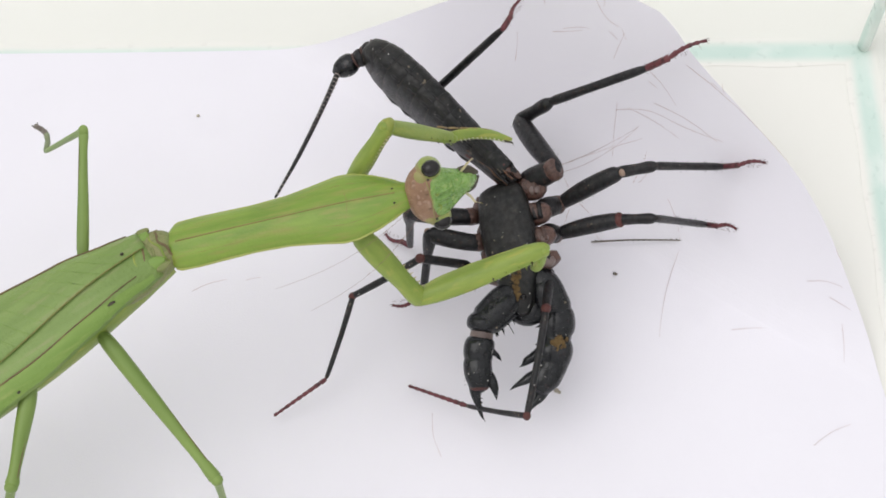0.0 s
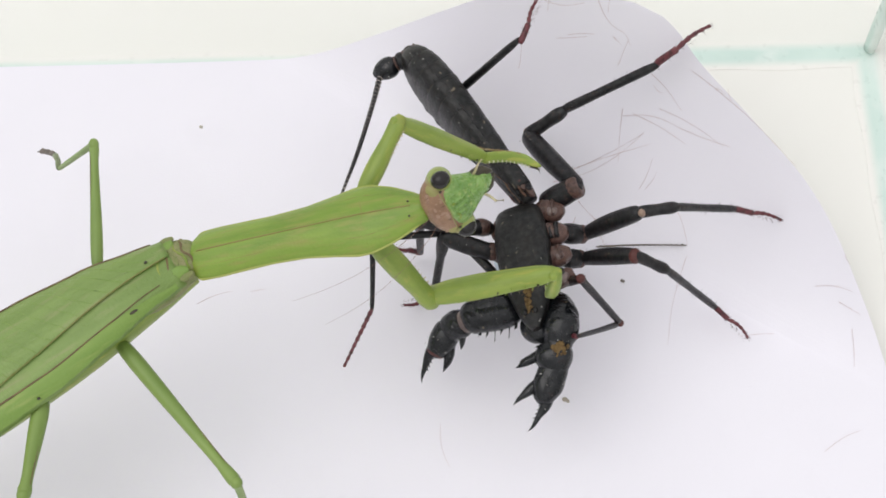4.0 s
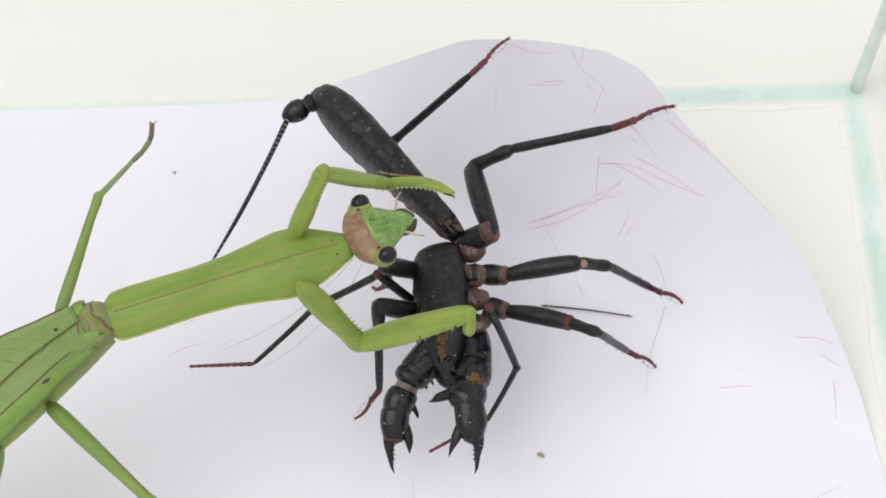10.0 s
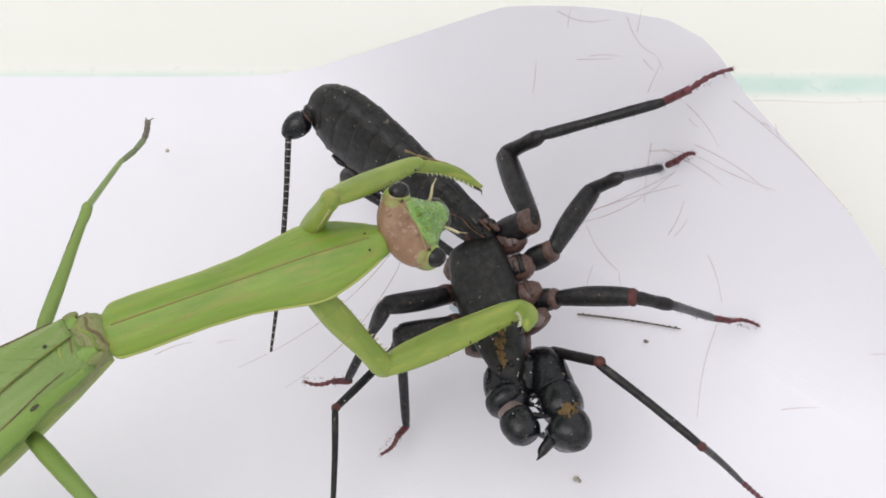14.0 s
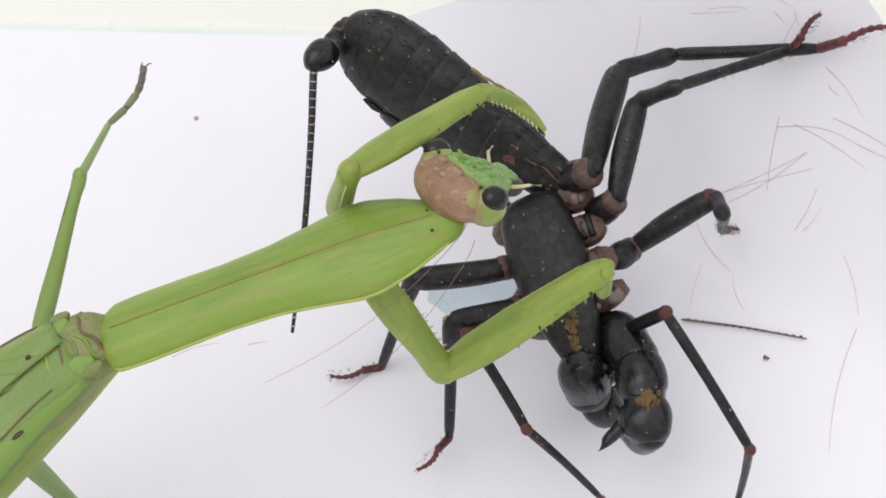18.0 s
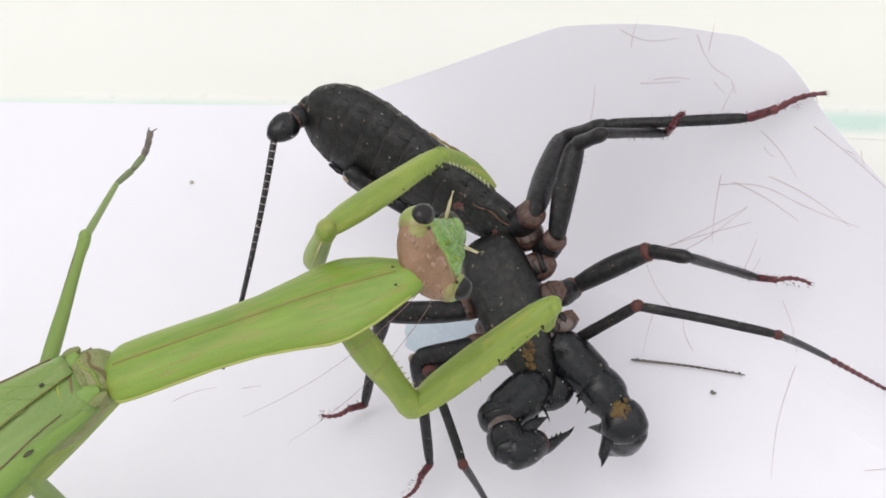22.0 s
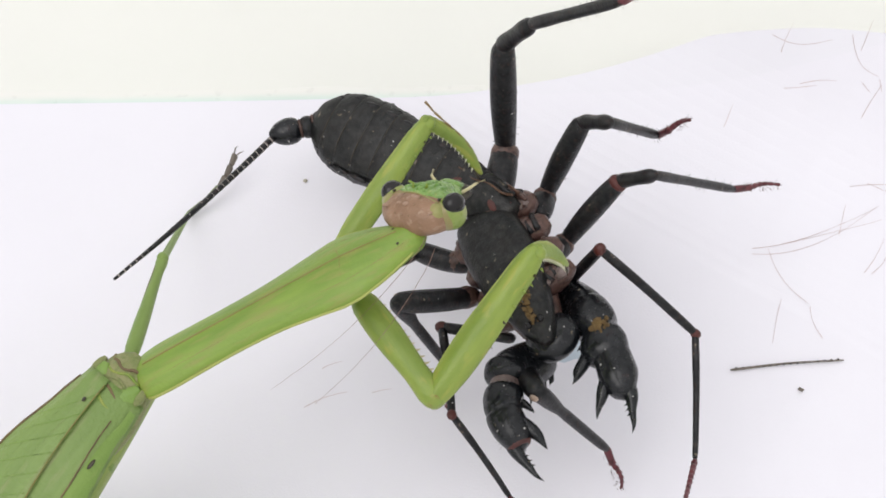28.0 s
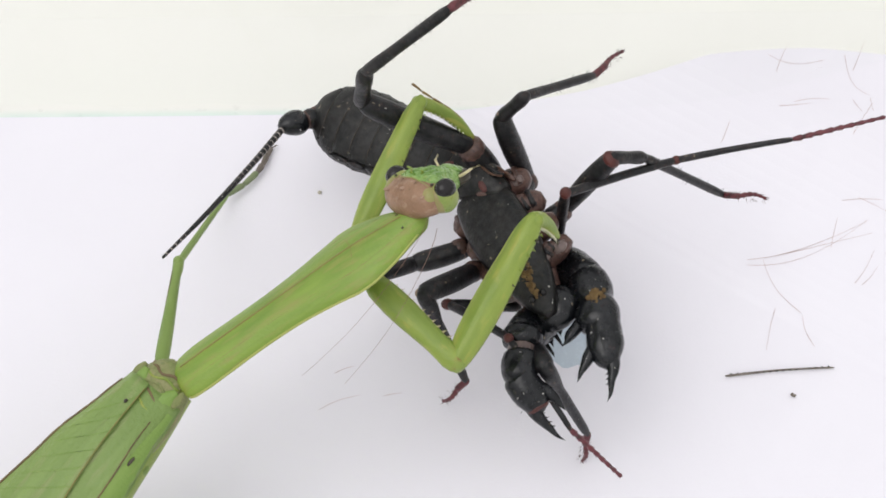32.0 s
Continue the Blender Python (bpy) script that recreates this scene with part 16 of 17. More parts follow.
    walk(limb['P'][1], turned(((0,14.1,-4.3,0,17.6,-5.8,-0.8,3.3,2.3,9.2), (0.5,13.4,-4.5,-0.3,16.7,-6.4,-0.8,3.3,2.3,9.2), (1,12.6,-4.6,-0.5,15.7,-6.9,-0.7,2.6,2.3,9.4), (1.5,13,-4.9,-0.5,16.1,-7.1,-0.8,2.6,2.3,9.4), (2,13.3,-5,-0.4,16.4,-7.2,-0.9,3.5,2.3,9.1), (2.33,13.7,-4.8,-0.3,17.1,-6.5,-1.1,3.5,2.3,9.1), (2.67,14.4,-4.4,-0.2,18,-4.7,-1.5,3.5,2.3,9.1), (3,14.7,-4.2,-0.1,18.3,-3.7,-1.6,3.8,2.3,9), (3.12,14.3,-4.6,-0.2,17.7,-4.8,-2,3.8,2.3,9), (3.25,13.1,-5.5,-0.5,15.4,-7.4,-2.9,3.8,2.3,9), (3.38,11.7,-6.1,-0.8,12.2,-9.2,-3,3.8,2.3,9), (3.5,11,-6.3,-1,10.9,-9.6,-3,4.9,2.3,8.4), (4.17,10.6,-6.2,-0.8,10.1,-9.7,-2.4,4.9,2.3,8.4), (4.83,9.6,-5.9,-0.5,8.6,-9.5,-1.4,4.9,2.3,8.4), (5.5,9.2,-5.7,-0.4,7.9,-9.3,-0.9,4.9,2.5,8.3), (5.75,9.6,-5.7,-0.1,8.9,-9.3,-1.1,4.9,2.5,8.3), (6,10.1,-5.6,0.2,10,-9.2,-1.3,3.8,2.9,8.8), (6.33,10.2,-5.6,-0.3,10.8,-9.2,-1.6,3.8,2.9,8.8), (6.67,10.2,-5.3,-1.3,12.3,-8.5,-1.9,3.8,2.9,8.8), (7,10.2,-5,-1.8,12.9,-7.8,-2,3.9,2.9,8.7), (7.5,9.2,-5.5,-1.4,10.5,-9.1,-2,3.9,2.9,8.7), (8,8.1,-5.7,-0.9,7.9,-9.4,-1.9,3.2,2.9,9), (9,9.1,-4.2,-3.4,9.1,-7.9,-4.7,4.7,3,8.3), (9.33,10.1,-4.5,-3,11,-8.1,-4.1,4.7,3,8.3), (9.67,12.1,-4.4,-1.8,14.7,-7.2,-2.5,4.7,3,8.3), (10,13,-4.1,-1.2,16.2,-6.2,-1.6,3.7,3.2,8.7), (11,13,-4.3,-1.6,16.5,-5.6,-2.5,3.9,3,8.7), (11.5,13.2,-4.7,-0.9,16.3,-6.9,-1.3,3.9,3,8.7), (12,13.3,-5,-0.2,15.7,-8,-0.1,3.3,2.8,9), (12.25,13.5,-4.9,-0.3,16.3,-7.6,-0.4,3.3,2.8,9), (12.5,14.1,-4.5,-0.5,17.4,-6.4,-1.3,3.3,2.8,9), (12.75,14.6,-4.1,-0.8,18.1,-5,-2,3.3,2.8,9), (13,14.7,-3.9,-0.9,18.3,-4.4,-2.3,4.2,2.7,8.7), (13.25,15.2,-2.5,-0.3,19,-2.2,-0.5,4.2,2.7,8.7), (13.5,15.2,-1.1,0.1,18.8,-0.1,1.2,4,2.3,8.9), (15.5,14.5,-1.1,-5.2,15.4,-1.1,-9,3.6,2,9.1), (16,13.4,-1.9,-6.2,14.4,-2.1,-10,4.7,2,8.6), (17,13.9,-2.1,-4.7,14.8,-1.8,-8.4,3.6,1.5,9.2), (18,14,-0.9,-3.7,15.1,-0.5,-7.4,3,1.5,9.4), (19,14.9,-1.4,-3.3,16.1,-0.8,-7,2.9,1.5,9.4), (20,14.9,-2.2,-2.8,16,-1.6,-6.5,2.6,1.6,9.5), (21,14.1,-1.6,-3.3,15.6,-1.7,-6.9,2.8,1.4,9.5), (21.33,14.1,-2.4,-2.8,15.9,-2.7,-6.2,2.8,1.4,9.5), (21.67,15.1,-3,2.5,18.5,-2.7,4.3,2.8,1.4,9.5), (22,14.7,-3.6,2.1,18.2,-3.4,3.7,2.7,1.8,9.5), (22.5,14.6,-3.9,1.4,18.2,-4.1,3,2.7,1.8,9.5), (23,14.6,-4.2,0.6,18.1,-4.7,2.2,3.7,1.7,9.2), (24,14,-3.2,-0.4,17.7,-4.3,-0.3,4.9,1.5,8.6), (24.5,14.6,-2.4,-1.6,18.3,-3.5,-1.2,4.9,1.5,8.6), (25,15,-1.5,-3,18.7,-2.5,-2.3,5.8,1.2,8.1), (25.17,14.7,-2,-2.7,18.3,-3,-1.8,5.8,1.2,8.1), (25.33,14,-2.8,-2.1,17.6,-3.8,-1,5.8,1.2,8.1), (25.5,13.6,-3.3,-1.8,17.2,-4.2,-0.5,5.9,1.2,7.9), (27.5,13.3,-4.8,-2.4,16.9,-6.2,-1.8,6.1,1.5,7.8), (28,13.5,-4.3,-1.9,17,-5.8,-1.3,5.9,1.4,8), (29,12.9,-3.9,-1.7,16.1,-6.1,-2.2,5.6,1,8.2), (30,12.5,-4,-3.5,15.9,-5.8,-3.3,6,1,7.9), (31,13.8,-3.8,-2.3,17.3,-5.3,-1.9,5.7,1.2,8.2), (32,14.3,-3.1,-0.9,17.7,-4.9,-0.3,5.1,1.1,8.5))))
    walk(limb['P'][2], turned(((0,17.6,-5.8,-0.8,22.9,-6.8,-2.1,3,2.4,9.2), (0.5,16.7,-6.4,-0.8,21.9,-8.3,-1.6,3,2.4,9.2), (1,15.7,-6.9,-0.7,20.7,-9.5,-1.1,2.4,2.5,9.4), (1.5,16.1,-7.1,-0.8,21,-9.9,-1.4,2.4,2.5,9.4), (2,16.4,-7.2,-0.9,21.1,-10.1,-1.6,3.3,2.5,9.1), (2.33,17.1,-6.5,-1.1,22,-8.6,-3,3.3,2.5,9.1), (2.67,18,-4.7,-1.5,22.1,-4.8,-5.3,3.3,2.5,9.1), (3,18.3,-3.7,-1.6,21.6,-2.8,-6,3.6,2.2,9.1), (3.12,17.7,-4.8,-2,21.3,-4.6,-6.3,3.6,2.2,9.1), (3.25,15.4,-7.4,-2.9,19.5,-9,-6.3,3.6,2.2,9.1), (3.38,12.2,-9.2,-3,16.3,-12.4,-5.2,3.6,2.2,9.1), (3.5,10.9,-9.6,-3,14.9,-13.2,-4.5,4.9,2.5,8.4), (4.17,10.1,-9.7,-2.4,13.1,-14,-4.4,4.9,2.5,8.4), (4.83,8.6,-9.5,-1.4,9.3,-14.5,-3.9,4.9,2.5,8.4), (5.5,7.9,-9.3,-0.9,7.3,-14.2,-3.5,5,2.7,8.3), (5.75,8.9,-9.3,-1.1,9.7,-14.1,-3.9,5,2.7,8.3), (6,10,-9.2,-1.3,12.2,-13.4,-4.2,3.7,3,8.8), (6.33,10.8,-9.2,-1.6,13.8,-13.1,-4.1,3.7,3,8.8), (6.67,12.3,-8.5,-1.9,16.7,-11.5,-3.5,3.7,3,8.8), (7,12.9,-7.8,-2,17.8,-10.2,-3.1,3.8,3.1,8.7), (7.5,10.5,-9.1,-2,14.2,-12.8,-3.8,3.8,3.1,8.7), (8,7.9,-9.4,-1.9,9.9,-14.1,-4.2,3.2,3.1,9), (9,9.1,-7.9,-4.7,11.9,-12.2,-6.8,4.6,3.2,8.3), (9.33,11,-8.1,-4.1,14.7,-11.8,-6.1,4.6,3.2,8.3), (9.67,14.7,-7.2,-2.5,19.6,-9.3,-4.2,4.6,3.2,8.3), (10,16.2,-6.2,-1.6,21.4,-7.5,-3,3.5,3.3,8.8), (11,16.5,-5.6,-2.5,21.8,-6.3,-4.3,3.6,3,8.8), (11.5,16.3,-6.9,-1.3,21.2,-8.9,-3.2,3.6,3,8.8), (12,15.7,-8,-0.1,20,-11.1,-1.9,3.1,3,9), (12.25,16.3,-7.6,-0.4,21.1,-9.9,-2.2,3.1,3,9), (12.5,17.4,-6.4,-1.3,22.8,-6.3,-2.4,3.1,3,9), (12.75,18.1,-5,-2,23,-2.4,-2.3,3.1,3,9), (13,18.3,-4.4,-2.3,22.7,-1,-2.3,4,2.7,8.8), (13.25,19,-2.2,-0.5,23,1.1,1.5,4,2.7,8.8), (13.5,18.8,-0.1,1.2,17.9,0.5,-4.3,3.9,2.2,9), (15.5,15.4,-1.1,-9,11.2,-2.2,-12.5,3.4,1.9,9.2), (16,14.4,-2.1,-10,10.2,-3.2,-13.5,4.5,1.9,8.7), (17,14.8,-1.8,-8.4,10.6,-2.9,-11.9,3.4,1.4,9.3), (18,15.1,-0.5,-7.4,10.9,-1.6,-10.9,2.8,1.4,9.5), (19,16.1,-0.8,-7,11.9,-1.9,-10.5,2.8,1.4,9.5), (20,16,-1.6,-6.5,11.8,-2.7,-10,2.5,1.5,9.6), (21,15.6,-1.7,-6.9,11.4,-2.8,-10.4,2.6,1.4,9.5), (21.33,15.9,-2.7,-6.2,11.7,-3.8,-9.7,2.6,1.4,9.5), (21.67,18.5,-2.7,4.3,18,0.8,0,2.6,1.4,9.5), (22,18.2,-3.4,3.7,17.7,0.7,0.1,2.5,1.8,9.5), (22.5,18.2,-4.1,3,20.8,0.6,4.6,2.5,1.8,9.5), (23,18.1,-4.7,2.2,22,-0.9,3.1,3.5,1.7,9.2), (24,17.7,-4.3,-0.3,22.6,-1.8,0.3,4.7,1.6,8.7), (24.5,18.3,-3.5,-1.2,22.7,-0.3,0,4.7,1.6,8.7), (25,18.7,-2.5,-2.3,22.3,1.3,-0.6,5.6,1.3,8.2), (25.17,18.3,-3,-1.8,22.6,0.5,-1,5.6,1.3,8.2), (25.33,17.6,-3.8,-1,22.6,-1.6,-2.2,5.6,1.3,8.2), (25.5,17.2,-4.2,-0.5,22.2,-2.9,-2.6,5.8,1.3,8), (27.5,16.9,-6.2,-1.8,21.5,-6.1,-5,5.9,1.6,7.9), (28,17,-5.8,-1.3,22.3,-6,-2.9,5.7,1.5,8.1), (29,16.1,-6.1,-2.2,21.6,-5.9,-3.3,5.4,1.2,8.3), (30,15.9,-5.8,-3.3,20.6,-5.9,-6.3,5.9,1.1,8), (31,17.3,-5.3,-1.9,22,-4.7,-4.8,5.5,1.4,8.3), (32,17.7,-4.9,-0.3,22.6,-5,-2.8,4.9,1.3,8.6))))
    walk(s_abdomen, turned(((0,-3.3,-0.3,0.3,-17.5,-10.1,5.3,4.7,-8.3,2.9), (1,-3.6,0,0,-18.6,-9,4.3,4.7,-8.3,3.2), (2,-3.5,0.1,0.3,-18.9,-8,5.1,4.7,-8.4,2.7), (3,-3.6,-0.3,0.6,-18.8,-8.8,5.2,5.1,-8.2,2.4), (3.5,-3.7,-0.2,1,-18.9,-8.1,6.6,5.2,-8.3,1.9), (5.5,-3.4,0.1,0.9,-19.3,-7.3,5.2,5.3,-8.3,1.8), (6,-3,-0.4,0.7,-18.1,-9.5,4.4,6.1,-7.7,2), (7,-3,0,0.6,-18.5,-8.5,4.3,6,-7.8,1.9), (7.5,-3,0.8,0.2,-18.5,-8.2,2,6,-7.8,1.9), (8,-3,1.6,-0.3,-18.4,-7.9,-0.2,5.8,-7.7,2.6), (8.5,-3.5,0.7,0.3,-17.7,-9.7,4.4,5.8,-7.7,2.6), (9,-4.1,-0.2,0.9,-16.3,-10.9,8.7,5.8,-7.9,1.8), (9.5,-4,0,0.7,-17.2,-10.5,7.2,5.8,-7.9,1.8), (10,-4,0.1,0.5,-18,-10,5.6,5.5,-8,2.2), (11,-4.2,0.5,0.5,-19,-9,4.7,5,-8.4,2.3), (12,-3,-0.1,0.5,-16.4,-12,2.7,5,-6.9,5.3), (13,-2.9,0.2,0.6,-15.5,-11.6,6,5.4,-6.9,4.9), (13.5,-2.9,-0.4,0.8,-17.4,-10.3,4.7,4.5,-7.2,5.2), (15.5,-1.6,1.3,0.1,-14.6,-7.3,9.2,3,-5.9,7.5), (16,-2,1.2,0.3,-13.8,-7.2,11.1,3.6,-5.9,7.2), (16.5,-2.3,1.5,0.1,-15.6,-7.1,8.6,3.6,-5.9,7.2), (17,-2.5,1.9,-0.1,-17.1,-6.7,5.9,2.4,-6,7.6), (18,-2.4,1.4,-0.2,-16.7,-8.2,5.3,2.3,-5.9,7.8), (18.33,-2.4,1.4,-0.2,-16.6,-8.1,5.5,2.3,-5.9,7.8), (18.67,-2.5,1.5,-0.2,-16.5,-8,6,2.3,-5.9,7.8), (19,-2.5,1.5,-0.3,-16.5,-7.9,6.2,2.1,-5.9,7.8), (19.33,-2.4,1.4,-0.2,-16.6,-8.1,5.6,2.1,-5.9,7.8), (19.67,-2.3,1.1,-0.1,-16.8,-8.5,4.6,2.1,-5.9,7.8), (20,-2.2,1,-0.1,-16.9,-8.6,4,1.9,-5.9,7.9), (20.33,-2.1,1,-0.1,-17,-8.1,4.1,1.9,-5.9,7.9), (20.67,-1.8,1.1,-0.1,-17.2,-7.2,4.2,1.9,-5.9,7.9), (21,-1.6,1.1,-0.1,-17.3,-6.6,4.2,1.7,-6,7.9), (21.5,-2,1,-0.1,-17.2,-8,3.6,1.7,-6,7.9), (22,-2.4,0.8,-0.1,-16.9,-9.4,2.9,1.7,-5.9,7.9), (22.5,-2.6,1.1,-0.1,-17.6,-8.5,2.6,1.7,-5.9,7.9), (23,-2.8,1.3,0,-18.2,-7.7,2.4,2.3,-6,7.7), (23.33,-2.4,1.1,0.1,-17.5,-8.3,2.8,1.9,-4.2,8.9), (23.67,-1.6,0.8,0.3,-16,-9.5,3.4,1.5,-2.3,9.6), (24,-1.1,0.7,0.4,-15.2,-10.1,3.8,1.8,-0.6,9.8), (24.5,-1.3,0.7,0.5,-15.2,-10.4,3.5,1.8,-0.6,9.8), (25,-1.4,0.6,0.6,-15.1,-10.8,3.2,3,-0.6,9.5), (25.5,-1.3,0.6,0.7,-15.8,-9.7,3.7,3.3,-0.6,9.4), (27.5,-1.7,0.5,0.9,-17.3,-8.2,2.7,3.8,-0.6,9.2), (27.75,-1.5,0.7,0.7,-17,-8.2,3,3.8,-0.6,9.2), (28,-1.3,0.9,0.6,-16.7,-8.1,3.2,3.4,-0.6,9.4), (29,-1,1,0.4,-15.1,-9,5.5,2.7,-0.6,9.6), (30,-1.3,1,0.5,-15.7,-8.8,5.2,3.2,-0.6,9.5), (31,-1.5,0.7,0.6,-16.3,-8.8,4.6,3,-0.6,9.5), (31.5,-1.3,0.5,0.6,-16.6,-8.7,3,3,-0.6,9.5), (32,-1.2,0.3,0.6,-16.8,-8.6,1.3,2.4,-0.6,9.7))))
    walk(s_tail, bones(((0,-17.5,-10.1,5.3,-16.7,-14.1,4.9), (1,-18.6,-9,4.3,-17.7,-12.9,4.8), (2,-18.9,-8,5.1,-17.9,-11.9,5.6), (3,-18.8,-8.8,5.2,-17.6,-12.7,5.6), (3.5,-18.9,-8.1,6.6,-18.2,-12.1,6.2), (5.5,-19.3,-7.3,5.2,-18.3,-11.2,5.8), (6,-18.1,-9.5,4.4,-16.6,-13.2,4.9), (7,-18.5,-8.5,4.3,-17.2,-12.3,4.9), (7.5,-18.5,-8.2,2,-17.2,-12,2.7), (8,-18.4,-7.9,-0.2,-17,-11.6,0.5), (8.5,-17.7,-9.7,4.4,-16.4,-13.5,4.5), (9,-16.3,-10.9,8.7,-15,-14.8,8.2), (9.5,-17.2,-10.5,7.2,-15.7,-14.3,7.2), (10,-18,-10,5.6,-16.4,-13.6,6.2), (11,-19,-9,4.7,-17.5,-12.7,5.2), (12,-16.4,-12,2.7,-13.9,-14.9,4.2), (13,-15.5,-11.6,6,-13.2,-14.9,6.7), (13.5,-17.4,-10.3,4.7,-15.9,-14,5), (15.5,-14.6,-7.3,9.2,-13.5,-11.1,8.4), (16,-13.8,-7.2,11.1,-13.3,-11,9.6), (16.5,-15.6,-7.1,8.6,-14.3,-10.9,8.3), (17,-17.1,-6.7,5.9,-15.2,-10.1,6.9), (18,-16.7,-8.2,5.3,-14.4,-10.8,7.3), (18.33,-16.6,-8.1,5.5,-14.7,-11.5,6.7), (18.67,-16.5,-8,6,-16,-11.9,5.1), (19,-16.5,-7.9,6.2,-16.7,-11.6,4.5), (19.33,-16.6,-8.1,5.6,-16.3,-12.1,4.8), (19.67,-16.8,-8.5,4.6,-15.5,-12.1,5.8), (20,-16.9,-8.6,4,-15.2,-11.7,6.1), (20.33,-17,-8.1,4.1,-15.8,-11.7,5.5), (20.67,-17.2,-7.2,4.2,-17,-11.2,3.9), (21,-17.3,-6.6,4.2,-17.6,-10.5,3.1), (21.5,-17.2,-8,3.6,-16.5,-12,3.8), (22,-16.9,-9.4,2.9,-15.4,-12.8,4.5), (22.5,-17.6,-8.5,2.6,-15.7,-11.5,4.7), (23,-18.2,-7.7,2.4,-16,-10.1,4.8), (23.33,-17.5,-8.3,2.8,-15.8,-11.5,4.6), (23.67,-16,-9.5,3.4,-16,-13.5,3.5), (24,-15.2,-10.1,3.8,-16,-14,3), (24.5,-15.2,-10.4,3.5,-14.8,-14.5,3.9), (25,-15.1,-10.8,3.2,-13.8,-14.3,4.8), (25.5,-15.8,-9.7,3.7,-14.3,-13.1,5.4), (27.5,-17.3,-8.2,2.7,-16.6,-11.3,5.3), (27.75,-17,-8.2,3,-16.9,-11.7,5), (28,-16.7,-8.1,3.2,-17.2,-11.9,4.7), (29,-15.1,-9,5.5,-16.5,-12.8,5.7), (30,-15.7,-8.8,5.2,-17,-12.7,5.4), (31,-16.3,-8.8,4.6,-17.5,-12.7,4.8), (31.5,-16.6,-8.7,3,-16.9,-12.5,4.5), (32,-16.8,-8.6,1.3,-16.1,-11.6,4))))
    walk(s_whip, bones(((0,-16.7,-14.1,4.9,0.6,-19.7,14.5), (1,-17.7,-12.9,4.8,-0.7,-20,14), (2,-17.9,-11.9,5.6,0,-16,14.8), (3,-17.6,-12.7,5.6,0.7,-15.3,14.7), (3.5,-18.2,-12.1,6.2,0.7,-14.2,13.9), (5.5,-18.3,-11.2,5.8,-0.6,-20.3,11), (6,-16.6,-13.2,4.9,1.6,-17.5,13.3), (7,-17.2,-12.3,4.9,1,-19.3,11.6), (7.5,-17.2,-12,2.7,-1,-23.9,7.2), (8,-17,-11.6,0.5,-4,-27.5,2.5), (8.5,-16.4,-13.5,4.5,-1.9,-28.1,3.9), (9,-15,-14.8,8.2,0.7,-27.7,5.1), (9.5,-15.7,-14.3,7.2,2.2,-24.3,8.6), (10,-16.4,-13.6,6.2,2.3,-19.9,12), (11,-17.5,-12.7,5.2,1,-16.9,13), (12,-13.9,-14.9,4.2,4.7,-23.5,5.3), (13,-13.2,-14.9,6.7,4.6,-23.1,0.5), (13.5,-15.9,-14,5,1.8,-22.4,-1.1), (15.5,-13.5,-11.1,8.4,4.3,-19.6,2.7), (16,-13.3,-11,9.6,3.6,-19.6,1.7), (16.5,-14.3,-10.9,8.3,3,-19.2,1.1), (17,-15.2,-10.1,6.9,2.6,-18.1,0.4), (18,-14.4,-10.8,7.3,4.1,-19.2,4), (18.33,-14.7,-11.5,6.7,4.4,-19,6.8), (18.67,-16,-11.9,5.1,2.8,-17.2,11.6), (19,-16.7,-11.6,4.5,1.1,-15.4,14.1), (19.33,-16.3,-12.1,4.8,2.1,-17.5,12.4), (19.67,-15.5,-12.1,5.8,3.1,-20.2,9.2), (20,-15.2,-11.7,6.1,3,-21.1,7.2), (20.33,-15.8,-11.7,5.5,2.6,-20.3,8.7), (20.67,-17,-11.2,3.9,1,-18,11), (21,-17.6,-10.5,3.1,-0.1,-16.3,12.2), (21.5,-16.5,-12,3.8,1.6,-21.2,7.3), (22,-15.4,-12.8,4.5,1.4,-24.4,2), (22.5,-15.7,-11.5,4.7,0.2,-24.4,6.3), (23,-16,-10.1,4.8,-1.7,-23.8,10.3), (23.33,-15.8,-11.5,4.6,-0.7,-24.2,10.5), (23.67,-16,-13.5,3.5,0.5,-24,9.9), (24,-16,-14,3,1.2,-23.2,9.7), (24.5,-14.8,-14.5,3.9,1.2,-26,9.4), (25,-13.8,-14.3,4.8,1,-28,9), (25.5,-14.3,-13.1,5.4,0.9,-26.5,8.7), (27.5,-16.6,-11.3,5.3,-5.5,-26.9,12.9), (27.75,-16.9,-11.7,5,-5.8,-27.3,12.4), (28,-17.2,-11.9,4.7,-6,-27.6,11.8), (29,-16.5,-12.8,5.7,-5.9,-29.3,11.9), (30,-17,-12.7,5.4,-5,-28.7,10.2), (31,-17.5,-12.7,4.8,-4,-25.6,13.2), (31.5,-16.9,-12.5,4.5,-3.6,-25.2,13.7), (32,-16.1,-11.6,4,-3.1,-24.1,13.9))))
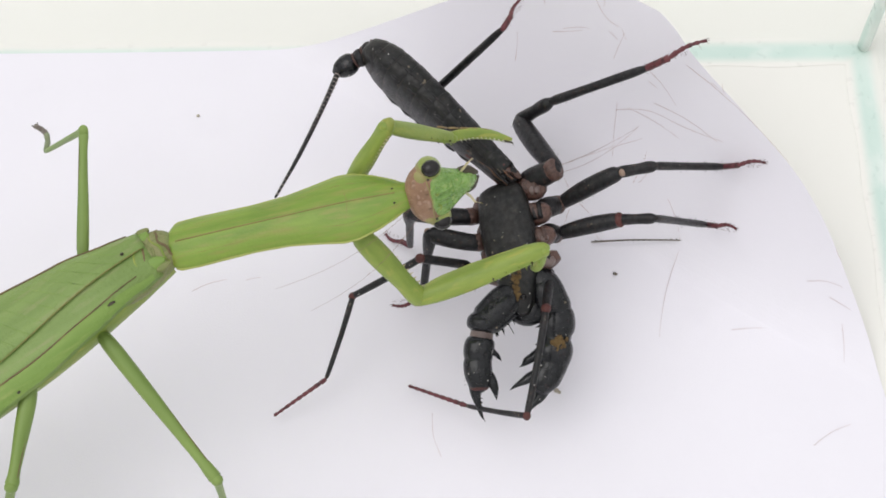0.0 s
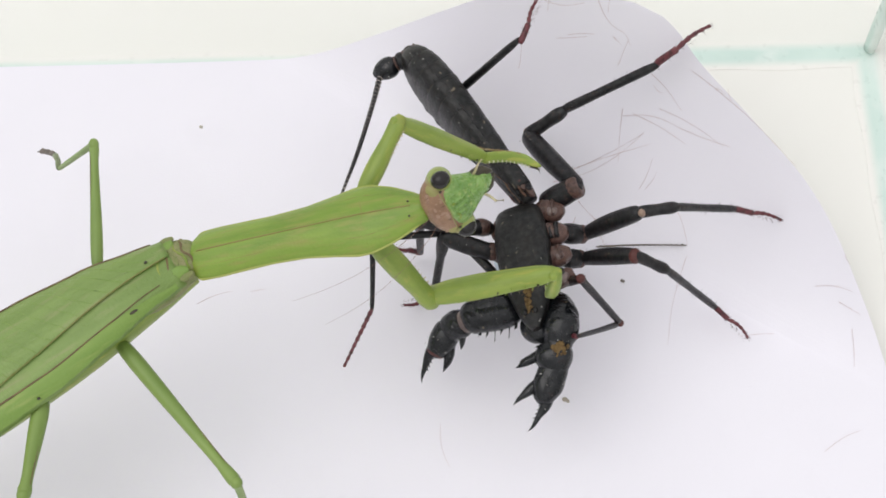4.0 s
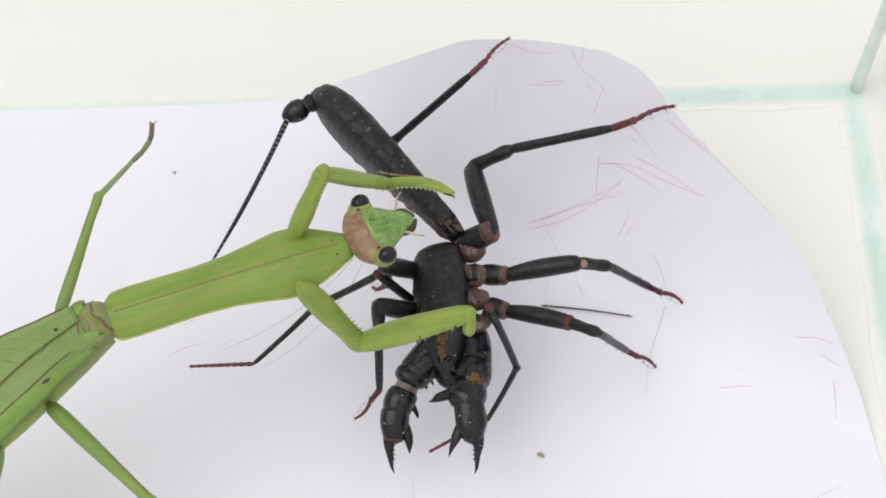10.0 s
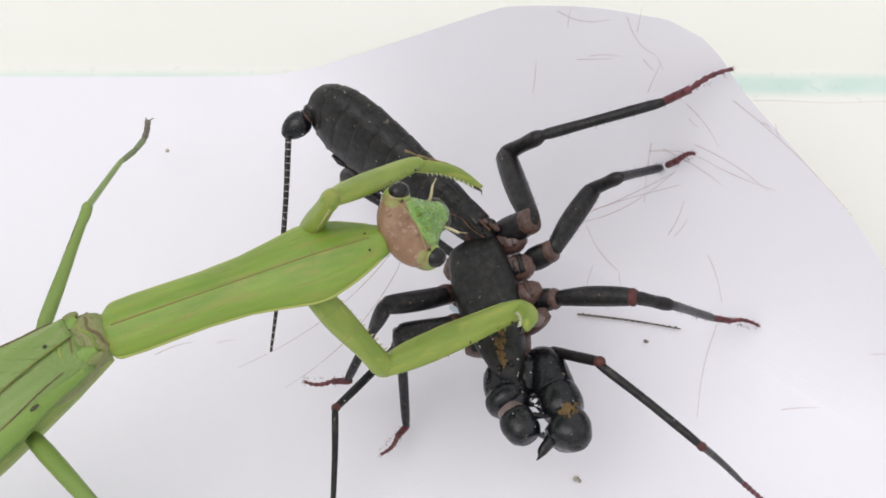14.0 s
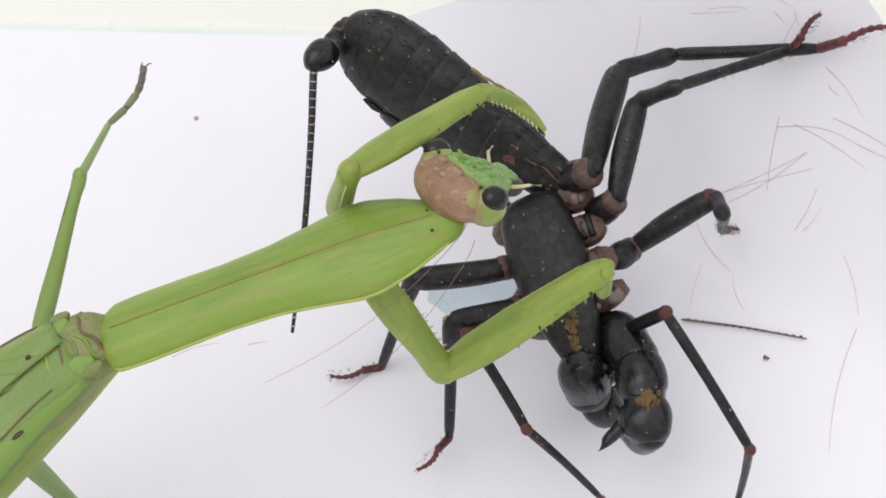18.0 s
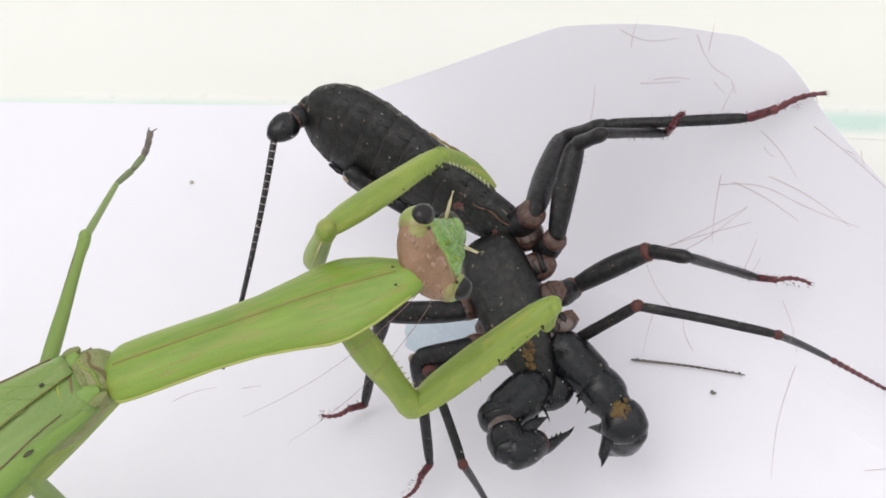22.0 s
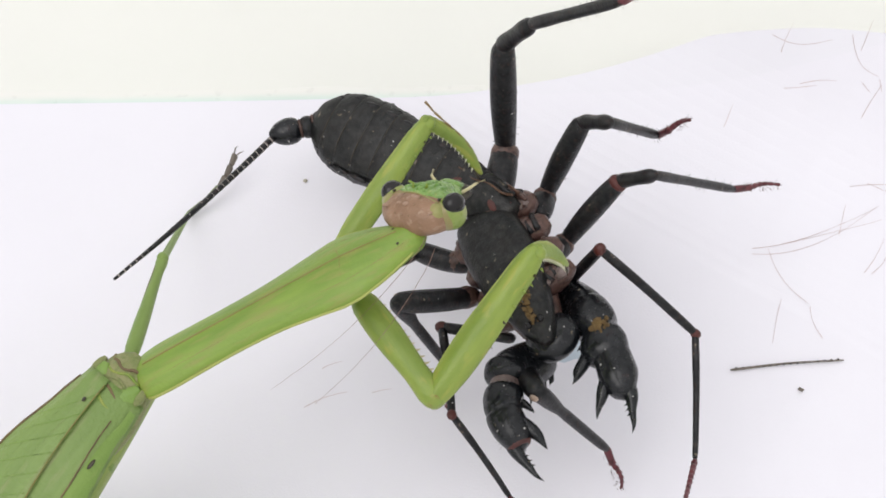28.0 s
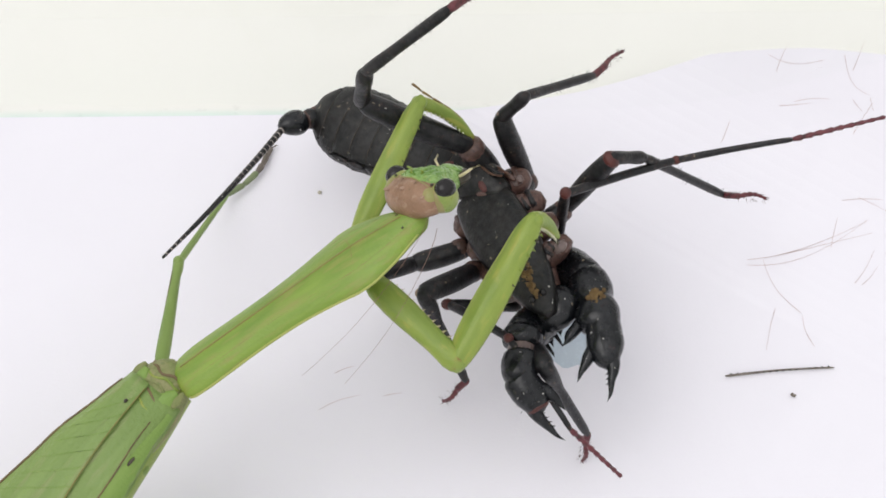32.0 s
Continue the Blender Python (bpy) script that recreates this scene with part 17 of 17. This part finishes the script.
    walk(fragment, bones(((0,18.7,2.5,0.2,28.2,1.9,1.5), (3,18.5,2.7,0.2,28.3,2,1.5), (8,18.8,3,0.2,28.4,2.1,1.7), (8.3,19.1,3.1,0.2,28.7,2.1,1.9), (8.5,22,7.7,2.7,28.1,1.3,1.1), (9,24.3,6,2.5,26.7,-3.1,0.3), (9.5,15.2,1.7,0.2,25.1,-0.3,0.3), (10,14.9,1.7,0.2,24.4,0.1,0.3), (13,14.6,1.3,0.2,24.3,-0.3,0.3), (16,14.9,1.5,0.2,23.9,0.1,0.3), (20,14.2,1.7,0.2,24,0.3,0.3), (23,14,1.7,0.2,23.9,0.3,0.3), (23.2,12.5,1.5,0.2,22.1,0.1,0.3), (23.5,11.2,-0.2,0.2,20.9,0.6,0.3), (25,11.4,-0.2,0.2,21.1,0.7,0.3), (29,11.2,-0.1,0.2,21.2,0.6,0.3), (32,11.2,-0.1,0.2,21.2,0.6,0.3))))
    walk(stain, bones(((0,9.7,1.9,0,19.7,1.9,0), (1,9.8,0.6,0,19.8,0.6,0), (2,10.1,0.9,0,20.1,0.9,0), (3,10.4,0.6,0,20.4,0.6,0), (3.5,10.7,0.7,0,20.7,0.7,0), (5.5,9.2,-0.5,0,19.2,-0.5,0), (6,8.6,-2.2,0,18.6,-2.2,0), (7,8.6,-3.1,0,18.6,-3.1,0), (8,8,-2.5,0,18,-2.5,0), (9,4.1,2.4,0,14.1,2.4,0), (10,4,1.7,0,14,1.7,0), (11,5.4,1,0,15.4,1,0), (12,6.4,-0.1,0,16.4,-0.1,0), (13,5.4,0.9,0,15.4,0.9,0), (13.5,6.2,2.4,0,16.2,2.4,0), (17.5,-2.3,3.6,0,7.7,3.6,0), (32,-2.3,3.6,0,7.7,3.6,0))))
    walk(crumb, bones(((0,21.1,-1.6,0.3,31.1,-1.6,0.3), (19,21.1,-1.6,0.3,31.1,-1.6,0.3), (20,21.1,-1.4,0.3,31.1,-1.4,0.3), (23,21,-1.6,0.3,31,-1.6,0.3), (23.5,17.3,-2.2,0.3,27.3,-2.2,0.3), (25,17.1,-2.1,0.3,27.1,-2.1,0.3), (29,17.1,-2.1,0.3,27.1,-2.1,0.3), (32,17.1,-2.1,0.3,27.1,-2.1,0.3))))


motions()
